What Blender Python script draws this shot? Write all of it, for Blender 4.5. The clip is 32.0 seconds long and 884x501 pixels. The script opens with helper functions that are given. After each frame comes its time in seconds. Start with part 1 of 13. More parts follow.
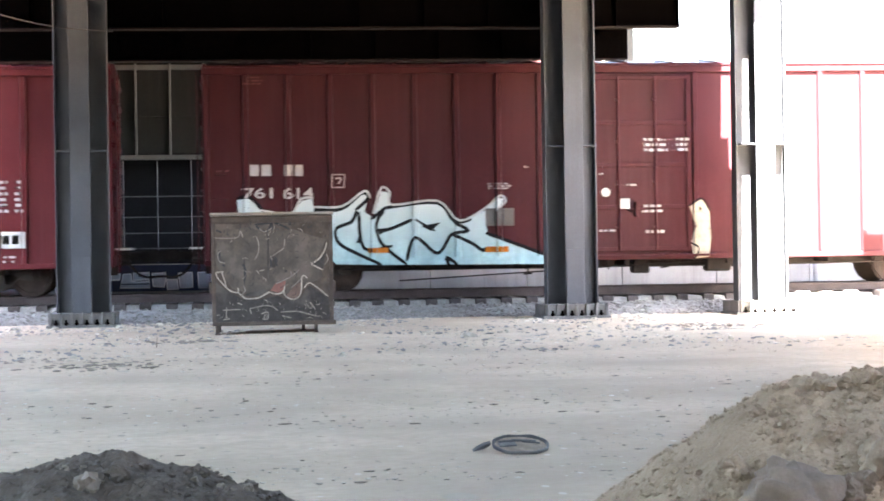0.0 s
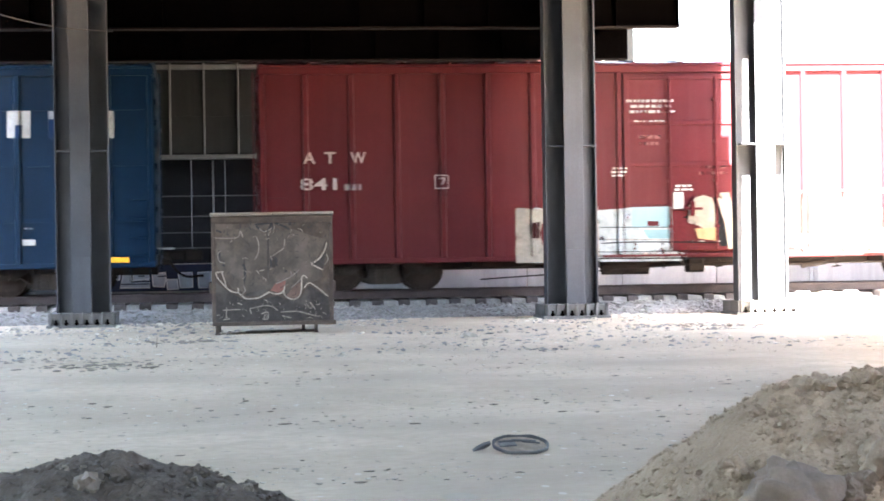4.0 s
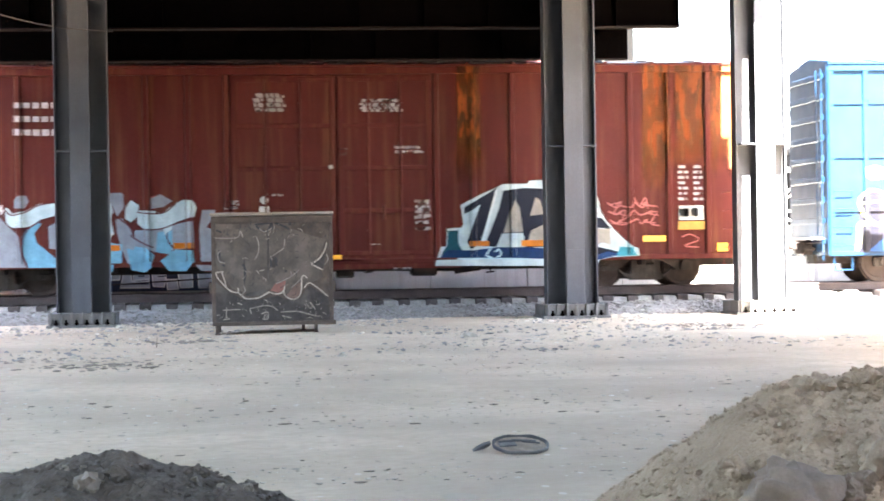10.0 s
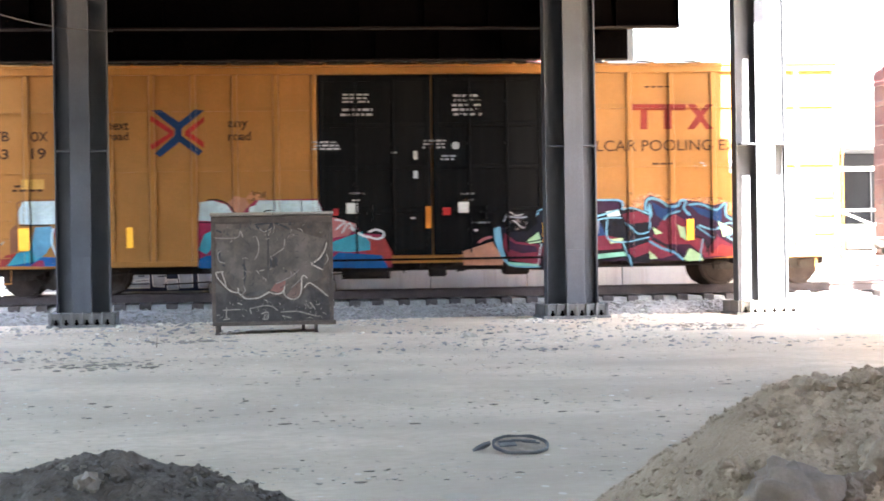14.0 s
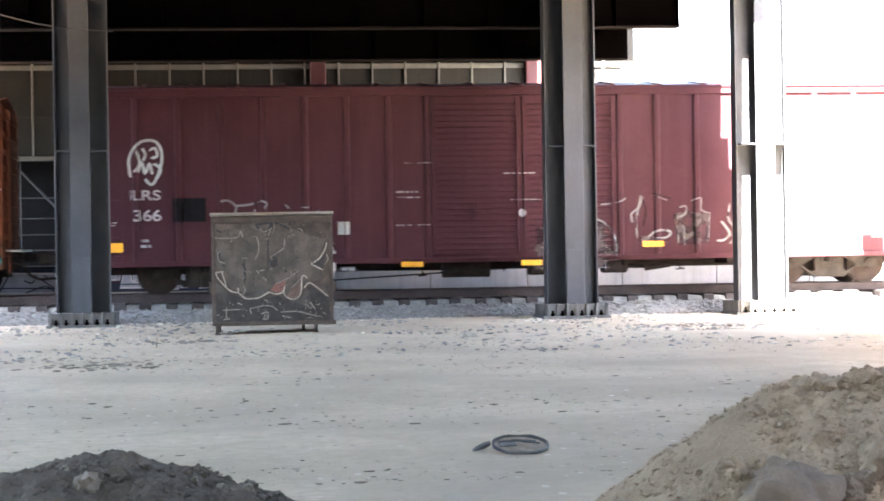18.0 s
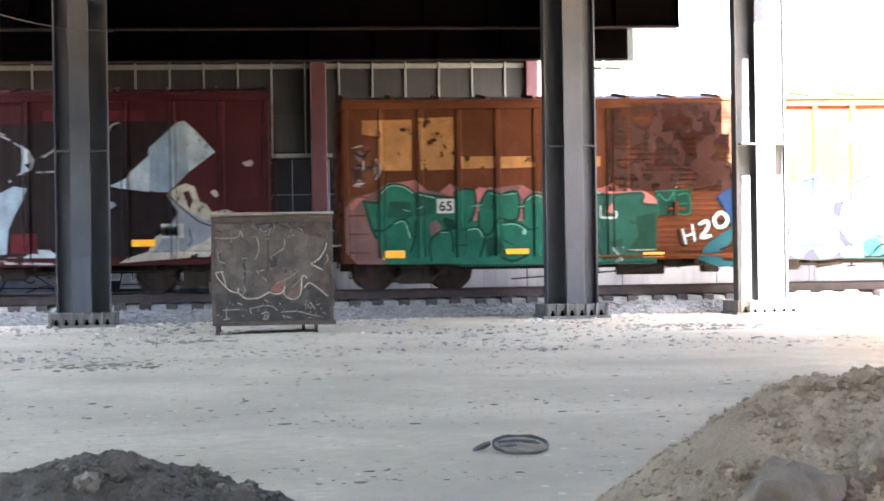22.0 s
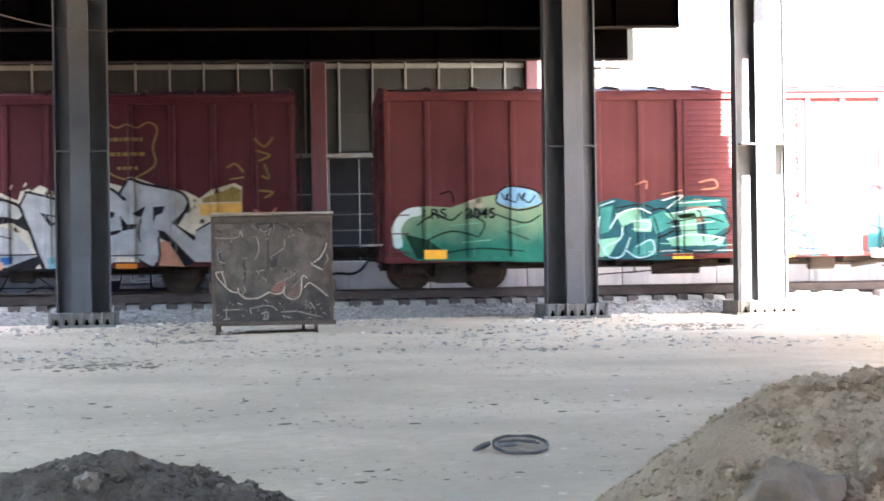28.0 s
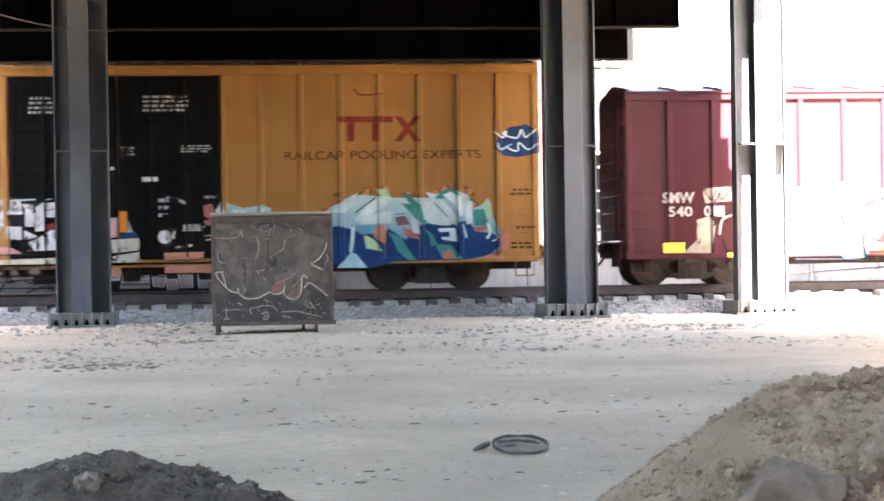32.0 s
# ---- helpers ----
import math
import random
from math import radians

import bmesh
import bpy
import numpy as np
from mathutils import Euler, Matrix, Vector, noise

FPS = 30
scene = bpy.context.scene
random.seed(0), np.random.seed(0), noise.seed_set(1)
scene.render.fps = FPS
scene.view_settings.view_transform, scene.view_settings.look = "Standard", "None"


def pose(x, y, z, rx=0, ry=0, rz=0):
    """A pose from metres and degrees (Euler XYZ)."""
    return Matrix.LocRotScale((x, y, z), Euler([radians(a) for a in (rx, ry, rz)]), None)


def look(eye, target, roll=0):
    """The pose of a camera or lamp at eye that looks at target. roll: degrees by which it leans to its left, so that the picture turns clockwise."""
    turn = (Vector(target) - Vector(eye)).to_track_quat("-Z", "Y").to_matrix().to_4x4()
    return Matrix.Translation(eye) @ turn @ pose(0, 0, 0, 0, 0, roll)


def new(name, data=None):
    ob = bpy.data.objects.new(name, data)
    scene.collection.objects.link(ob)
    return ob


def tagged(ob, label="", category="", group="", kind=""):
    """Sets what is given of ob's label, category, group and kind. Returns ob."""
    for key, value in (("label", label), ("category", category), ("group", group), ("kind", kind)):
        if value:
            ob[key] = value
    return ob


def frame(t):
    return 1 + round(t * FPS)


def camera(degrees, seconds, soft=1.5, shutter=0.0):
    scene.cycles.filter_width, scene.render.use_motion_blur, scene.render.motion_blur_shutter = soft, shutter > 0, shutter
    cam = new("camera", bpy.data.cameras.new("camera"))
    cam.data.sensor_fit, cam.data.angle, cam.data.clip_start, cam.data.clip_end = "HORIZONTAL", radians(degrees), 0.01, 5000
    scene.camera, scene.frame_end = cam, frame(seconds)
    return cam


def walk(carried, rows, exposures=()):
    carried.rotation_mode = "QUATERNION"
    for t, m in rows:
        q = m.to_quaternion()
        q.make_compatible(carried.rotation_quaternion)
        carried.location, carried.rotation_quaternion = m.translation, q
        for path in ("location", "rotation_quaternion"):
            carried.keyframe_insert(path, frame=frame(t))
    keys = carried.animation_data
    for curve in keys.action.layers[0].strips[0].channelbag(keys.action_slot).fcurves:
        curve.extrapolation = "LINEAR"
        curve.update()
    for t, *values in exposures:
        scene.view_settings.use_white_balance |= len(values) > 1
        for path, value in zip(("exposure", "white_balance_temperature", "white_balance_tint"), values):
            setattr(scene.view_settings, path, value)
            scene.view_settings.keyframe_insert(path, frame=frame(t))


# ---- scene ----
cam = camera(25.25, 32.0, soft=1.75, shutter=0.3)
EYE = (0.0, 0.0, 1.47)
AHEAD = (20 * math.sin(radians(6.0)), 20 * math.cos(radians(6.0)), 1.47)
walk(cam, [(0.0, look(EYE, AHEAD, -0.9)), (32.0, look(EYE, AHEAD, -0.9))],
     exposures=[(0.0, 6.74, 6500, 11), (9.0, 6.74, 6500, 11), (13.0, 6.60, 6500, 11), (32.0, 6.55, 6500, 11)])

# ---- world, sun ----
SUN_UP = 53.0
world = bpy.data.worlds.new("sky")
world.use_nodes = True
scene.world = world
_nt = world.node_tree
_sky = _nt.nodes.new("ShaderNodeTexSky")
_sky.sky_type = "NISHITA"
_sky.sun_disc = False
_sky.sun_elevation = radians(SUN_UP)
_sky.sun_rotation = radians(180.0)
_sky.air_density, _sky.dust_density, _sky.ozone_density = 1.2, 2.5, 1.0
_nt.links.new(_sky.outputs[0], _nt.nodes["Background"].inputs[0])
_nt.nodes["Background"].inputs[1].default_value = 0.05
sun = new("sun", bpy.data.lights.new("sun", "SUN"))
sun.data.energy, sun.data.angle, sun.data.color = 5.0, radians(0.55), (1.0, 0.95, 0.87)
sun.matrix_world = look((0, 0, 30), (-0.015 * 30, 30 / math.tan(radians(SUN_UP)), 0))

# ---- materials ----
MATS = {}


def material(name, rgb, rough=0.8, metal=0.0, vary=0.18, scale=3.0, fine=40.0, bump=0.15, streak=0.0, streak_rgb=(0.1, 0.05, 0.03), spots=0.0, spots_rgb=(0.08, 0.04, 0.025), per_object=0.0, per_island=0.0, spec=0.4):
    """A worn surface: two scales of tone, vertical streaks, patches, fine relief."""
    if name in MATS:
        return MATS[name]
    m = bpy.data.materials.new(name)
    m.use_nodes = True
    nt = m.node_tree
    n, l = nt.nodes, nt.links
    bsdf = n["Principled BSDF"]
    tc = n.new("ShaderNodeTexCoord")
    info = n.new("ShaderNodeObjectInfo")
    shift = n.new("ShaderNodeVectorMath")
    shift.operation = "MULTIPLY_ADD"
    l.new(tc.outputs["Object"], shift.inputs[0])
    shift.inputs[1].default_value = (1, 1, 1)
    off = n.new("ShaderNodeMath")
    off.operation = "MULTIPLY"
    l.new(info.outputs["Random"], off.inputs[0])
    off.inputs[1].default_value = 37.0
    l.new(off.outputs[0], shift.inputs[2])
    co = shift.outputs[0]

    def noise_tex(s, detail=4.0, stretch=None):
        t = n.new("ShaderNodeTexNoise")
        t.inputs["Scale"].default_value = s
        t.inputs["Detail"].default_value = detail
        if stretch:
            mp = n.new("ShaderNodeMapping")
            mp.inputs["Scale"].default_value = stretch
            l.new(co, mp.inputs[0])
            l.new(mp.outputs[0], t.inputs["Vector"])
        else:
            l.new(co, t.inputs["Vector"])
        return t.outputs["Fac"]

    def mixed(fac, a, b):
        x = n.new("ShaderNodeMix")
        x.data_type = "RGBA"
        for i, v in ((6, a), (7, b)):
            if isinstance(v, tuple):
                x.inputs[i].default_value = (*v, 1)
            else:
                l.new(v, x.inputs[i])
        l.new(fac, x.inputs[0])
        return x.outputs[2]

    def ramp(fac, lo, hi):
        r = n.new("ShaderNodeMapRange")
        r.inputs[1].default_value, r.inputs[2].default_value = lo, hi
        l.new(fac, r.inputs[0])
        return r.outputs[0]

    lo = tuple(c * (1 - vary) for c in rgb)
    hi = tuple(min(1, c * (1 + vary)) for c in rgb)
    col = mixed(ramp(noise_tex(scale), 0.3, 0.7), lo, hi)
    f = n.new("ShaderNodeMath")
    f.operation = "MULTIPLY"
    l.new(ramp(noise_tex(fine, 3.0), 0.35, 0.75), f.inputs[0])
    f.inputs[1].default_value = 0.5
    col = mixed(f.outputs[0], col, tuple(c * (1 - 1.4 * vary) if vary < 0.6 else c * 0.2 for c in rgb))
    if streak:
        g = n.new("ShaderNodeMath")
        g.operation = "MULTIPLY"
        l.new(ramp(noise_tex(1.0, 5.0, (7.0, 1.0, 0.35)), 0.5, 0.75), g.inputs[0])
        g.inputs[1].default_value = streak
        col = mixed(g.outputs[0], col, streak_rgb)
    if spots:
        g = n.new("ShaderNodeMath")
        g.operation = "MULTIPLY"
        l.new(ramp(noise_tex(1.7, 8.0), 0.54, 0.62), g.inputs[0])
        g.inputs[1].default_value = spots
        col = mixed(g.outputs[0], col, spots_rgb)
    for amount, source in ((per_object, info.outputs["Random"]), (per_island, None)):
        if amount:
            if source is None:
                source = n.new("ShaderNodeNewGeometry").outputs["Random Per Island"]
            hs = n.new("ShaderNodeHueSaturation")
            mr = n.new("ShaderNodeMapRange")
            mr.inputs[3].default_value, mr.inputs[4].default_value = 1 - amount, 1 + amount
            l.new(source, mr.inputs[0])
            l.new(mr.outputs[0], hs.inputs["Value"])
            l.new(col, hs.inputs["Color"])
            col = hs.outputs[0]
    l.new(col, bsdf.inputs["Base Color"])
    bsdf.inputs["Metallic"].default_value = metal
    bsdf.inputs["Specular IOR Level"].default_value = spec
    rr = n.new("ShaderNodeMapRange")
    rr.inputs[3].default_value, rr.inputs[4].default_value = max(0.02, rough - 0.12), min(1, rough + 0.12)
    l.new(noise_tex(scale * 2.3), rr.inputs[0])
    l.new(rr.outputs[0], bsdf.inputs["Roughness"])
    if bump:
        b = n.new("ShaderNodeBump")
        b.inputs["Strength"].default_value = bump
        b.inputs["Distance"].default_value = 0.02
        l.new(noise_tex(fine * 0.7, 5.0), b.inputs["Height"])
        l.new(b.outputs[0], bsdf.inputs["Normal"])
    MATS[name] = m
    return m


# ---- mesh helpers ----
def mesh_object(name, bm, mat):
    me = bpy.data.meshes.new(name)
    bm.to_mesh(me)
    bm.free()
    for one in mat if isinstance(mat, (list, tuple)) else (mat,):
        me.materials.append(one)
    return new(name, me)


def part(name, bm, mat, parent, label=""):
    ob = mesh_object(name, bm, mat)
    ob.parent = parent
    if label:
        ob["label"] = label
    return ob


def again(ob, loc, parent=None, turn=0.0):
    """One more part on the same mesh."""
    o = new(ob.name.split(".")[0], ob.data)
    o.parent = parent or ob.parent
    o.location = loc
    o.rotation_euler.z = turn
    if "label" in ob:
        o["label"] = ob["label"]
    return o


def empty(name, m=None):
    ob = new(name)
    ob.empty_display_size = 0.3
    if m is not None:
        ob.matrix_world = m
    return ob


def box(bm, x0, x1, y0, y1, z0, z1, bevel=0.0):
    """Adds a box, its edges broken where bevel is given."""
    r = bmesh.ops.create_cube(bm, size=1.0)
    vs = r["verts"]
    for v in vs:
        v.co = Vector(((x0 + x1) / 2 + v.co.x * (x1 - x0), (y0 + y1) / 2 + v.co.y * (y1 - y0), (z0 + z1) / 2 + v.co.z * (z1 - z0)))
    if bevel:
        es = list({e for v in vs for e in v.link_edges})
        bmesh.ops.bevel(bm, geom=es, offset=bevel, segments=1, affect="EDGES")
    return bm


def rod(bm, a, b, r, n=8, r2=None):
    """Adds a round bar from a to b."""
    a, b = Vector(a), Vector(b)
    d = b - a
    m = Matrix.Translation((a + b) / 2) @ d.to_track_quat("Z", "Y").to_matrix().to_4x4()
    bmesh.ops.create_cone(bm, cap_ends=True, segments=n, radius1=r, radius2=r if r2 is None else r2, depth=d.length, matrix=m)
    return bm


def prism(bm, outline, y0, y1):
    """Adds a plate with this outline in x and z, from y0 to y1."""
    fr = [bm.verts.new((x, y0, z)) for x, z in outline]
    bk = [bm.verts.new((x, y1, z)) for x, z in outline]
    bm.faces.new(fr)
    bm.faces.new(bk[::-1])
    k = len(outline)
    for i in range(k):
        bm.faces.new((fr[i], bk[i], bk[(i + 1) % k], fr[(i + 1) % k]))
    return bm


def B():
    return bmesh.new()


def fixed(bm):
    bmesh.ops.recalc_face_normals(bm, faces=bm.faces)
    return bm

# ---- ground, track, bridge, station ----
DIRT = material("pale_dirt", (0.432, 0.332, 0.226), 0.95, vary=0.19, scale=0.4, fine=9.0, bump=1.0, spots=0.55, spots_rgb=(0.3700, 0.2900, 0.1930))


def fleck(mat, size, reach, tone):
    """Strews small flat flecks of one tone over a ground material."""
    nt = mat.node_tree
    n, l = nt.nodes, nt.links
    bsdf = n["Principled BSDF"]
    tc = n.new("ShaderNodeTexCoord")
    mp = n.new("ShaderNodeMapping")
    mp.inputs["Scale"].default_value = (1.0, 0.45, 1.0)
    mp.inputs["Location"].default_value = (size, size * 0.37, 0)
    l.new(tc.outputs["Object"], mp.inputs[0])
    vo = n.new("ShaderNodeTexVoronoi")
    vo.inputs["Scale"].default_value = size
    l.new(mp.outputs[0], vo.inputs["Vector"])
    lim = n.new("ShaderNodeMapRange")
    l.new(vo.outputs["Distance"], lim.inputs[0])
    lim.inputs[1].default_value, lim.inputs[2].default_value = reach * 0.7, reach
    lim.inputs[3].default_value, lim.inputs[4].default_value = 0.8, 0.0
    sep = n.new("ShaderNodeSeparateColor")
    l.new(vo.outputs["Color"], sep.inputs[0])
    few = n.new("ShaderNodeMath")
    few.operation = "GREATER_THAN"
    l.new(sep.outputs[0], few.inputs[0])
    few.inputs[1].default_value = 0.55
    both = n.new("ShaderNodeMath")
    both.operation = "MULTIPLY"
    l.new(lim.outputs[0], both.inputs[0])
    l.new(few.outputs[0], both.inputs[1])
    mx = n.new("ShaderNodeMix")
    mx.data_type = "RGBA"
    l.new(both.outputs[0], mx.inputs[0])
    l.new(bsdf.inputs["Base Color"].links[0].from_socket, mx.inputs[6])
    mx.inputs[7].default_value = (*tone, 1)
    l.new(mx.outputs[2], bsdf.inputs["Base Color"])


fleck(DIRT, 3.1, 0.12, (0.22, 0.18, 0.13))
fleck(DIRT, 4.3, 0.13, (0.50, 0.42, 0.32))
fleck(DIRT, 8.0, 0.15, (0.22, 0.18, 0.13))
fleck(DIRT, 1.1, 0.13, (0.33, 0.275, 0.20))
BALLAST = material("grey_ballast", (0.19, 0.18, 0.167), 0.9, vary=0.35, scale=5.0, fine=28.0, bump=1.0)
CONCRETE = material("weathered_concrete", (0.43, 0.415, 0.385), 0.88, vary=0.15, scale=1.2, fine=25.0, bump=0.2, streak=0.35, streak_rgb=(0.2, 0.19, 0.17))
# deep shade under the deck is put into this near-black colour
SHADE_BLACK = material("sooty_steel", (0.0014, 0.0011, 0.0011), 0.95, spec=0.0, vary=0.4, scale=1.5, fine=20, bump=0.2)
BLOCK_WALL = material("dark_concrete", (0.07, 0.07, 0.07), 0.9, vary=0.2, scale=0.8, fine=10, bump=0.2)
COL_STEEL = material("grey_painted_steel", (0.0552, 0.0584, 0.0665), 0.7, spec=0.25, vary=0.18, scale=1.0, fine=30, bump=0.1, streak=0.3, streak_rgb=(0.0406, 0.0387, 0.0399))
TIE = material("old_tie", (0.0528, 0.0456, 0.0432), 0.9, spec=0.1, vary=0.3, scale=6, fine=40, bump=0.4, per_object=0.2)
RAIL = material("rail_steel", (0.0480, 0.0384, 0.0384), 0.65, 0.15, spec=0.15, vary=0.3, scale=3, fine=40, bump=0.1)
# lower flanges coloured a little lighter than the webs
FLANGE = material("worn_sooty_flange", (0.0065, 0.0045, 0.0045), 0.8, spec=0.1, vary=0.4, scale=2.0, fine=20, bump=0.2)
TRACK_Y, RAIL_Z = 46.22, 0.575

# ground: one sheet to the horizon, level under the bridge
bm = B()
xs = [-3000, -600, -150, -60] + [-40 + i * 1.0 for i in range(81)] + [60, 150, 600, 3000]
ys = [-3000, -600, -150, -40, -10] + [i * 0.8 for i in range(88)] + [90, 150, 600, 3000]
grid = []
for y in ys:
    row = []
    for x in xs:
        z = 0.0
        if -45 < x < 45 and 4 < y < 43:
            z = 0.04 * noise.noise(Vector((x * 0.35, y * 0.35, 0))) + 0.025 * noise.noise(Vector((x * 1.1, y * 1.1, 3)))
        row.append(bm.verts.new((x, y, z)))
    grid.append(row)
for j in range(len(ys) - 1):
    for i in range(len(xs) - 1):
        bm.faces.new((grid[j][i], grid[j][i + 1], grid[j + 1][i + 1], grid[j + 1][i]))
ground = mesh_object("ground", bm, DIRT)
tagged(ground, "pale compacted dirt yard with small stones", "ground", kind="structure")

# ballast bed
bm = B()
prof = [(42.9, -0.03), (43.5, 0.07), (44.3, 0.18), (44.86, 0.22), (44.98, 0.34), (47.5, 0.34), (48.2, 0.30), (49.4, 0.30), (50.3, 0.34)]
nx = 260
rows = []
for i in range(nx + 1):
    x = -90 + 180 * i / nx
    rows.append([bm.verts.new((x, y, z + 0.05 * noise.noise(Vector((x * 1.3, y * 2.0, 1))))) for y, z in prof])
for i in range(nx):
    for j in range(len(prof) - 1):
        bm.faces.new((rows[i][j], rows[i + 1][j], rows[i + 1][j + 1], rows[i][j + 1]))
ballast = mesh_object("ballast_bed", bm, BALLAST)
tagged(ballast, "grey crushed stone ballast under the railway track", "ballast", kind="structure")

track = empty("railway_track", pose(0, TRACK_Y, 0))
tagged(track, "rusty rails on weathered ties in grey ballast", "track", kind="structure")
for side in (-0.755, 0.755):
    bm = B()
    box(bm, -90, 90, side - 0.07, side + 0.07, 0.385, 0.405)
    box(bm, -90, 90, side - 0.010, side + 0.010, 0.40, RAIL_Z - 0.03)
    box(bm, -90, 90, side - 0.036, side + 0.036, RAIL_Z - 0.045, RAIL_Z, 0.008)
    part("rail", bm, RAIL, track, "worn steel rail")
# left deck edges, out of view, set for how much light enters
DECK_X, DECK_X2 = -13.0, -5.7
bm = box(B(), -0.13, 0.13, -1.36, 1.36, 0.18, 0.382, 0.02)
first = part("tie", bm, TIE, track)
first.location.x = -36.0
for i in range(1, 123):
    again(first, (-36.0 + i * 0.586 + random.uniform(-0.03, 0.03), random.uniform(-0.05, 0.03), random.uniform(-0.015, 0.01)), turn=random.uniform(-0.015, 0.015))

# bridge deck high above; its edges, shaped out of view, cast the shade
bridge = empty("bridge_deck", pose(0, 0, 0))
tagged(bridge, "underside of an elevated bridge deck with steel girders, coloured near-black for its shade", "bridge", kind="structure")
bm = B()
# unseen right edge steps in to widen the sunlit ground
edge = [(DECK_X, -9), (10.4, -9), (10.4, 23), (10.95, 29), (10.95, 40), (DECK_X, 40)]
lower, upper = ([bm.verts.new((x, y, z)) for x, y in edge] for z in (7.45, 8.2))
bm.faces.new(lower)
bm.faces.new(upper)
for i in range(6):
    bm.faces.new((lower[i], lower[(i + 1) % 6], upper[(i + 1) % 6], upper[i]))
part("deck_slab", fixed(bm), SHADE_BLACK, bridge)
part("deck_slab", box(B(), DECK_X2, 11.27, 40.0, 46.0, 7.45, 8.2), SHADE_BLACK, bridge)
# carried far left, unseen, to keep light off the station
part("deck_slab", box(B(), -18.0, 9.0, 46.0, 57.98, 7.45, 8.2), SHADE_BLACK, bridge)
# four walls added out of view to cut the light reaching the train
part("abutment_wall", box(B(), DECK_X - 1, 15.2, -9.6, -9.0, 0, 8.2), BLOCK_WALL, bridge, "added unseen dark wall that blocks light")
part("side_wall", box(B(), 11.3, 11.8, -9.0, 31.5, 0, 6.2), BLOCK_WALL, bridge, "added unseen dark wall that blocks light")
part("side_wall", box(B(), DECK_X - 0.7, DECK_X - 0.2, -9.0, 42.4, 0, 3.6), BLOCK_WALL, bridge, "added unseen dark wall that blocks light")
part("side_wall", box(B(), 14.6, 15.1, 31.5, 41.8, 0, 5.5), BLOCK_WALL, bridge, "added unseen dark wall that blocks light")

# blocks added out of sight to keep low side sky off the cars
for x in (-42.0, 42.0):
    tagged(mesh_object("building", box(B(), x - 4, x + 4, -60, 95, 0, 11.5), BLOCK_WALL), "added unseen dark block that cuts low side light", "building", group="buildings beside the yard", kind="structure")


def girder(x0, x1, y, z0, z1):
    g = part("girder", box(B(), x0, x1, -0.012, 0.012, z0 + 0.03, z1 - 0.03), SHADE_BLACK, bridge)
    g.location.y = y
    part("flange", box(B(), x0, x1, -0.2, 0.2, z0, z0 + 0.035, 0.006), FLANGE, g, "lower flange, slightly lighter than the girder")
    part("flange", box(B(), x0, x1, -0.2, 0.2, z1 - 0.035, z1, 0.006), SHADE_BLACK, g)
    st = part("stiffener", box(B(), -0.01, 0.01, -0.19, -0.012, z0 + 0.035, z1 - 0.035), SHADE_BLACK, g)
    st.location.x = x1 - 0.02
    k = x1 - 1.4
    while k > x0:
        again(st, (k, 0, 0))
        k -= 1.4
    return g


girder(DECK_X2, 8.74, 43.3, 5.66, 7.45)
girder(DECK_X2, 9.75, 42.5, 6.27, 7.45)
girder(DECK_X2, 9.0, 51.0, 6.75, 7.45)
# hidden girder added to shade the top of the glazing
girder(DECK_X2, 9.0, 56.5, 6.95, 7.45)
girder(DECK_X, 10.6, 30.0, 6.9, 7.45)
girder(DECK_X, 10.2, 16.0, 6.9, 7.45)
part("gusset", fixed(prism(B(), [(7.3, 5.66), (8.7, 5.66), (8.7, 6.36), (8.3, 6.36)], 42.9, 42.94)), SHADE_BLACK, bridge)


def column(x, y, label, w=0.55, f=0.20):
    """A cruciform steel column on a ribbed base."""
    c = empty("bridge_column", pose(x, y, 0))
    tagged(c, label, "column", group="bridge columns")
    h = 7.45
    d, t = 0.55, 0.035
    b = w + 0.13
    part("web", box(B(), -w + t, w - t, -0.012, 0.012, 0.3, h), COL_STEEL, c)
    part("web", box(B(), -0.012, 0.012, -d + t, d - t, 0.3, h), COL_STEEL, c)
    part("flange", box(B(), -f, f, -d, -d + t, 0.3, h, 0.004), COL_STEEL, c)
    part("flange", box(B(), -f, f, d - t, d, 0.3, h, 0.004), COL_STEEL, c)
    part("flange", box(B(), -w, -w + t, -f, f, 0.3, h, 0.004), COL_STEEL, c)
    part("flange", box(B(), w - t, w, -f, f, 0.3, h, 0.004), COL_STEEL, c)
    part("splice_plate", box(B(), -f + 0.015, f - 0.015, -d - 0.016, -d - 0.003, 0.32, 1.45, 0.004), COL_STEEL, c)
    for sx in (-1, 1):
        near, far = sorted((sx * 0.022, sx * (w - t - 0.004)))
        part("diaphragm", box(B(), near, far, -0.5, -0.015, 3.62, 3.65), COL_STEEL, c)
    part("base_plate", box(B(), -b - 0.04, b + 0.04, -0.72, 0.72, -0.02, 0.06, 0.01), BASE_STEEL, c, "dusty steel base plate")
    part("base_box", box(B(), -b, b, -0.66, 0.66, 0.062, 0.30, 0.01), BASE_STEEL, c, "ribbed steel footing")
    r = part("rib", box(B(), -0.02, 0.02, -0.735, -0.662, 0.062, 0.325, 0.004), BASE_STEEL, c)
    k = 7
    r.location.x = -b + 0.06
    for i in range(1, k):
        again(r, (-b + 0.06 + i * (2 * b - 0.12) / (k - 1), 0, 0))
    for i in range(k - 1):
        bolt = part("bolt", rod(rod(B(), (0, 0, 0.06), (0, 0, 0.17), 0.022, 8), (0, 0, 0.07), (0, 0, 0.11), 0.045, 6), SHADE_BLACK, c)
        bolt.location = (-b + 0.16 + i * (2 * b - 0.12) / (k - 1), -0.7, 0)
    return c


BASE_STEEL = material("footing_steel", (0.1152, 0.1114, 0.1075), 0.7, vary=0.3, scale=3, fine=30, bump=0.25)
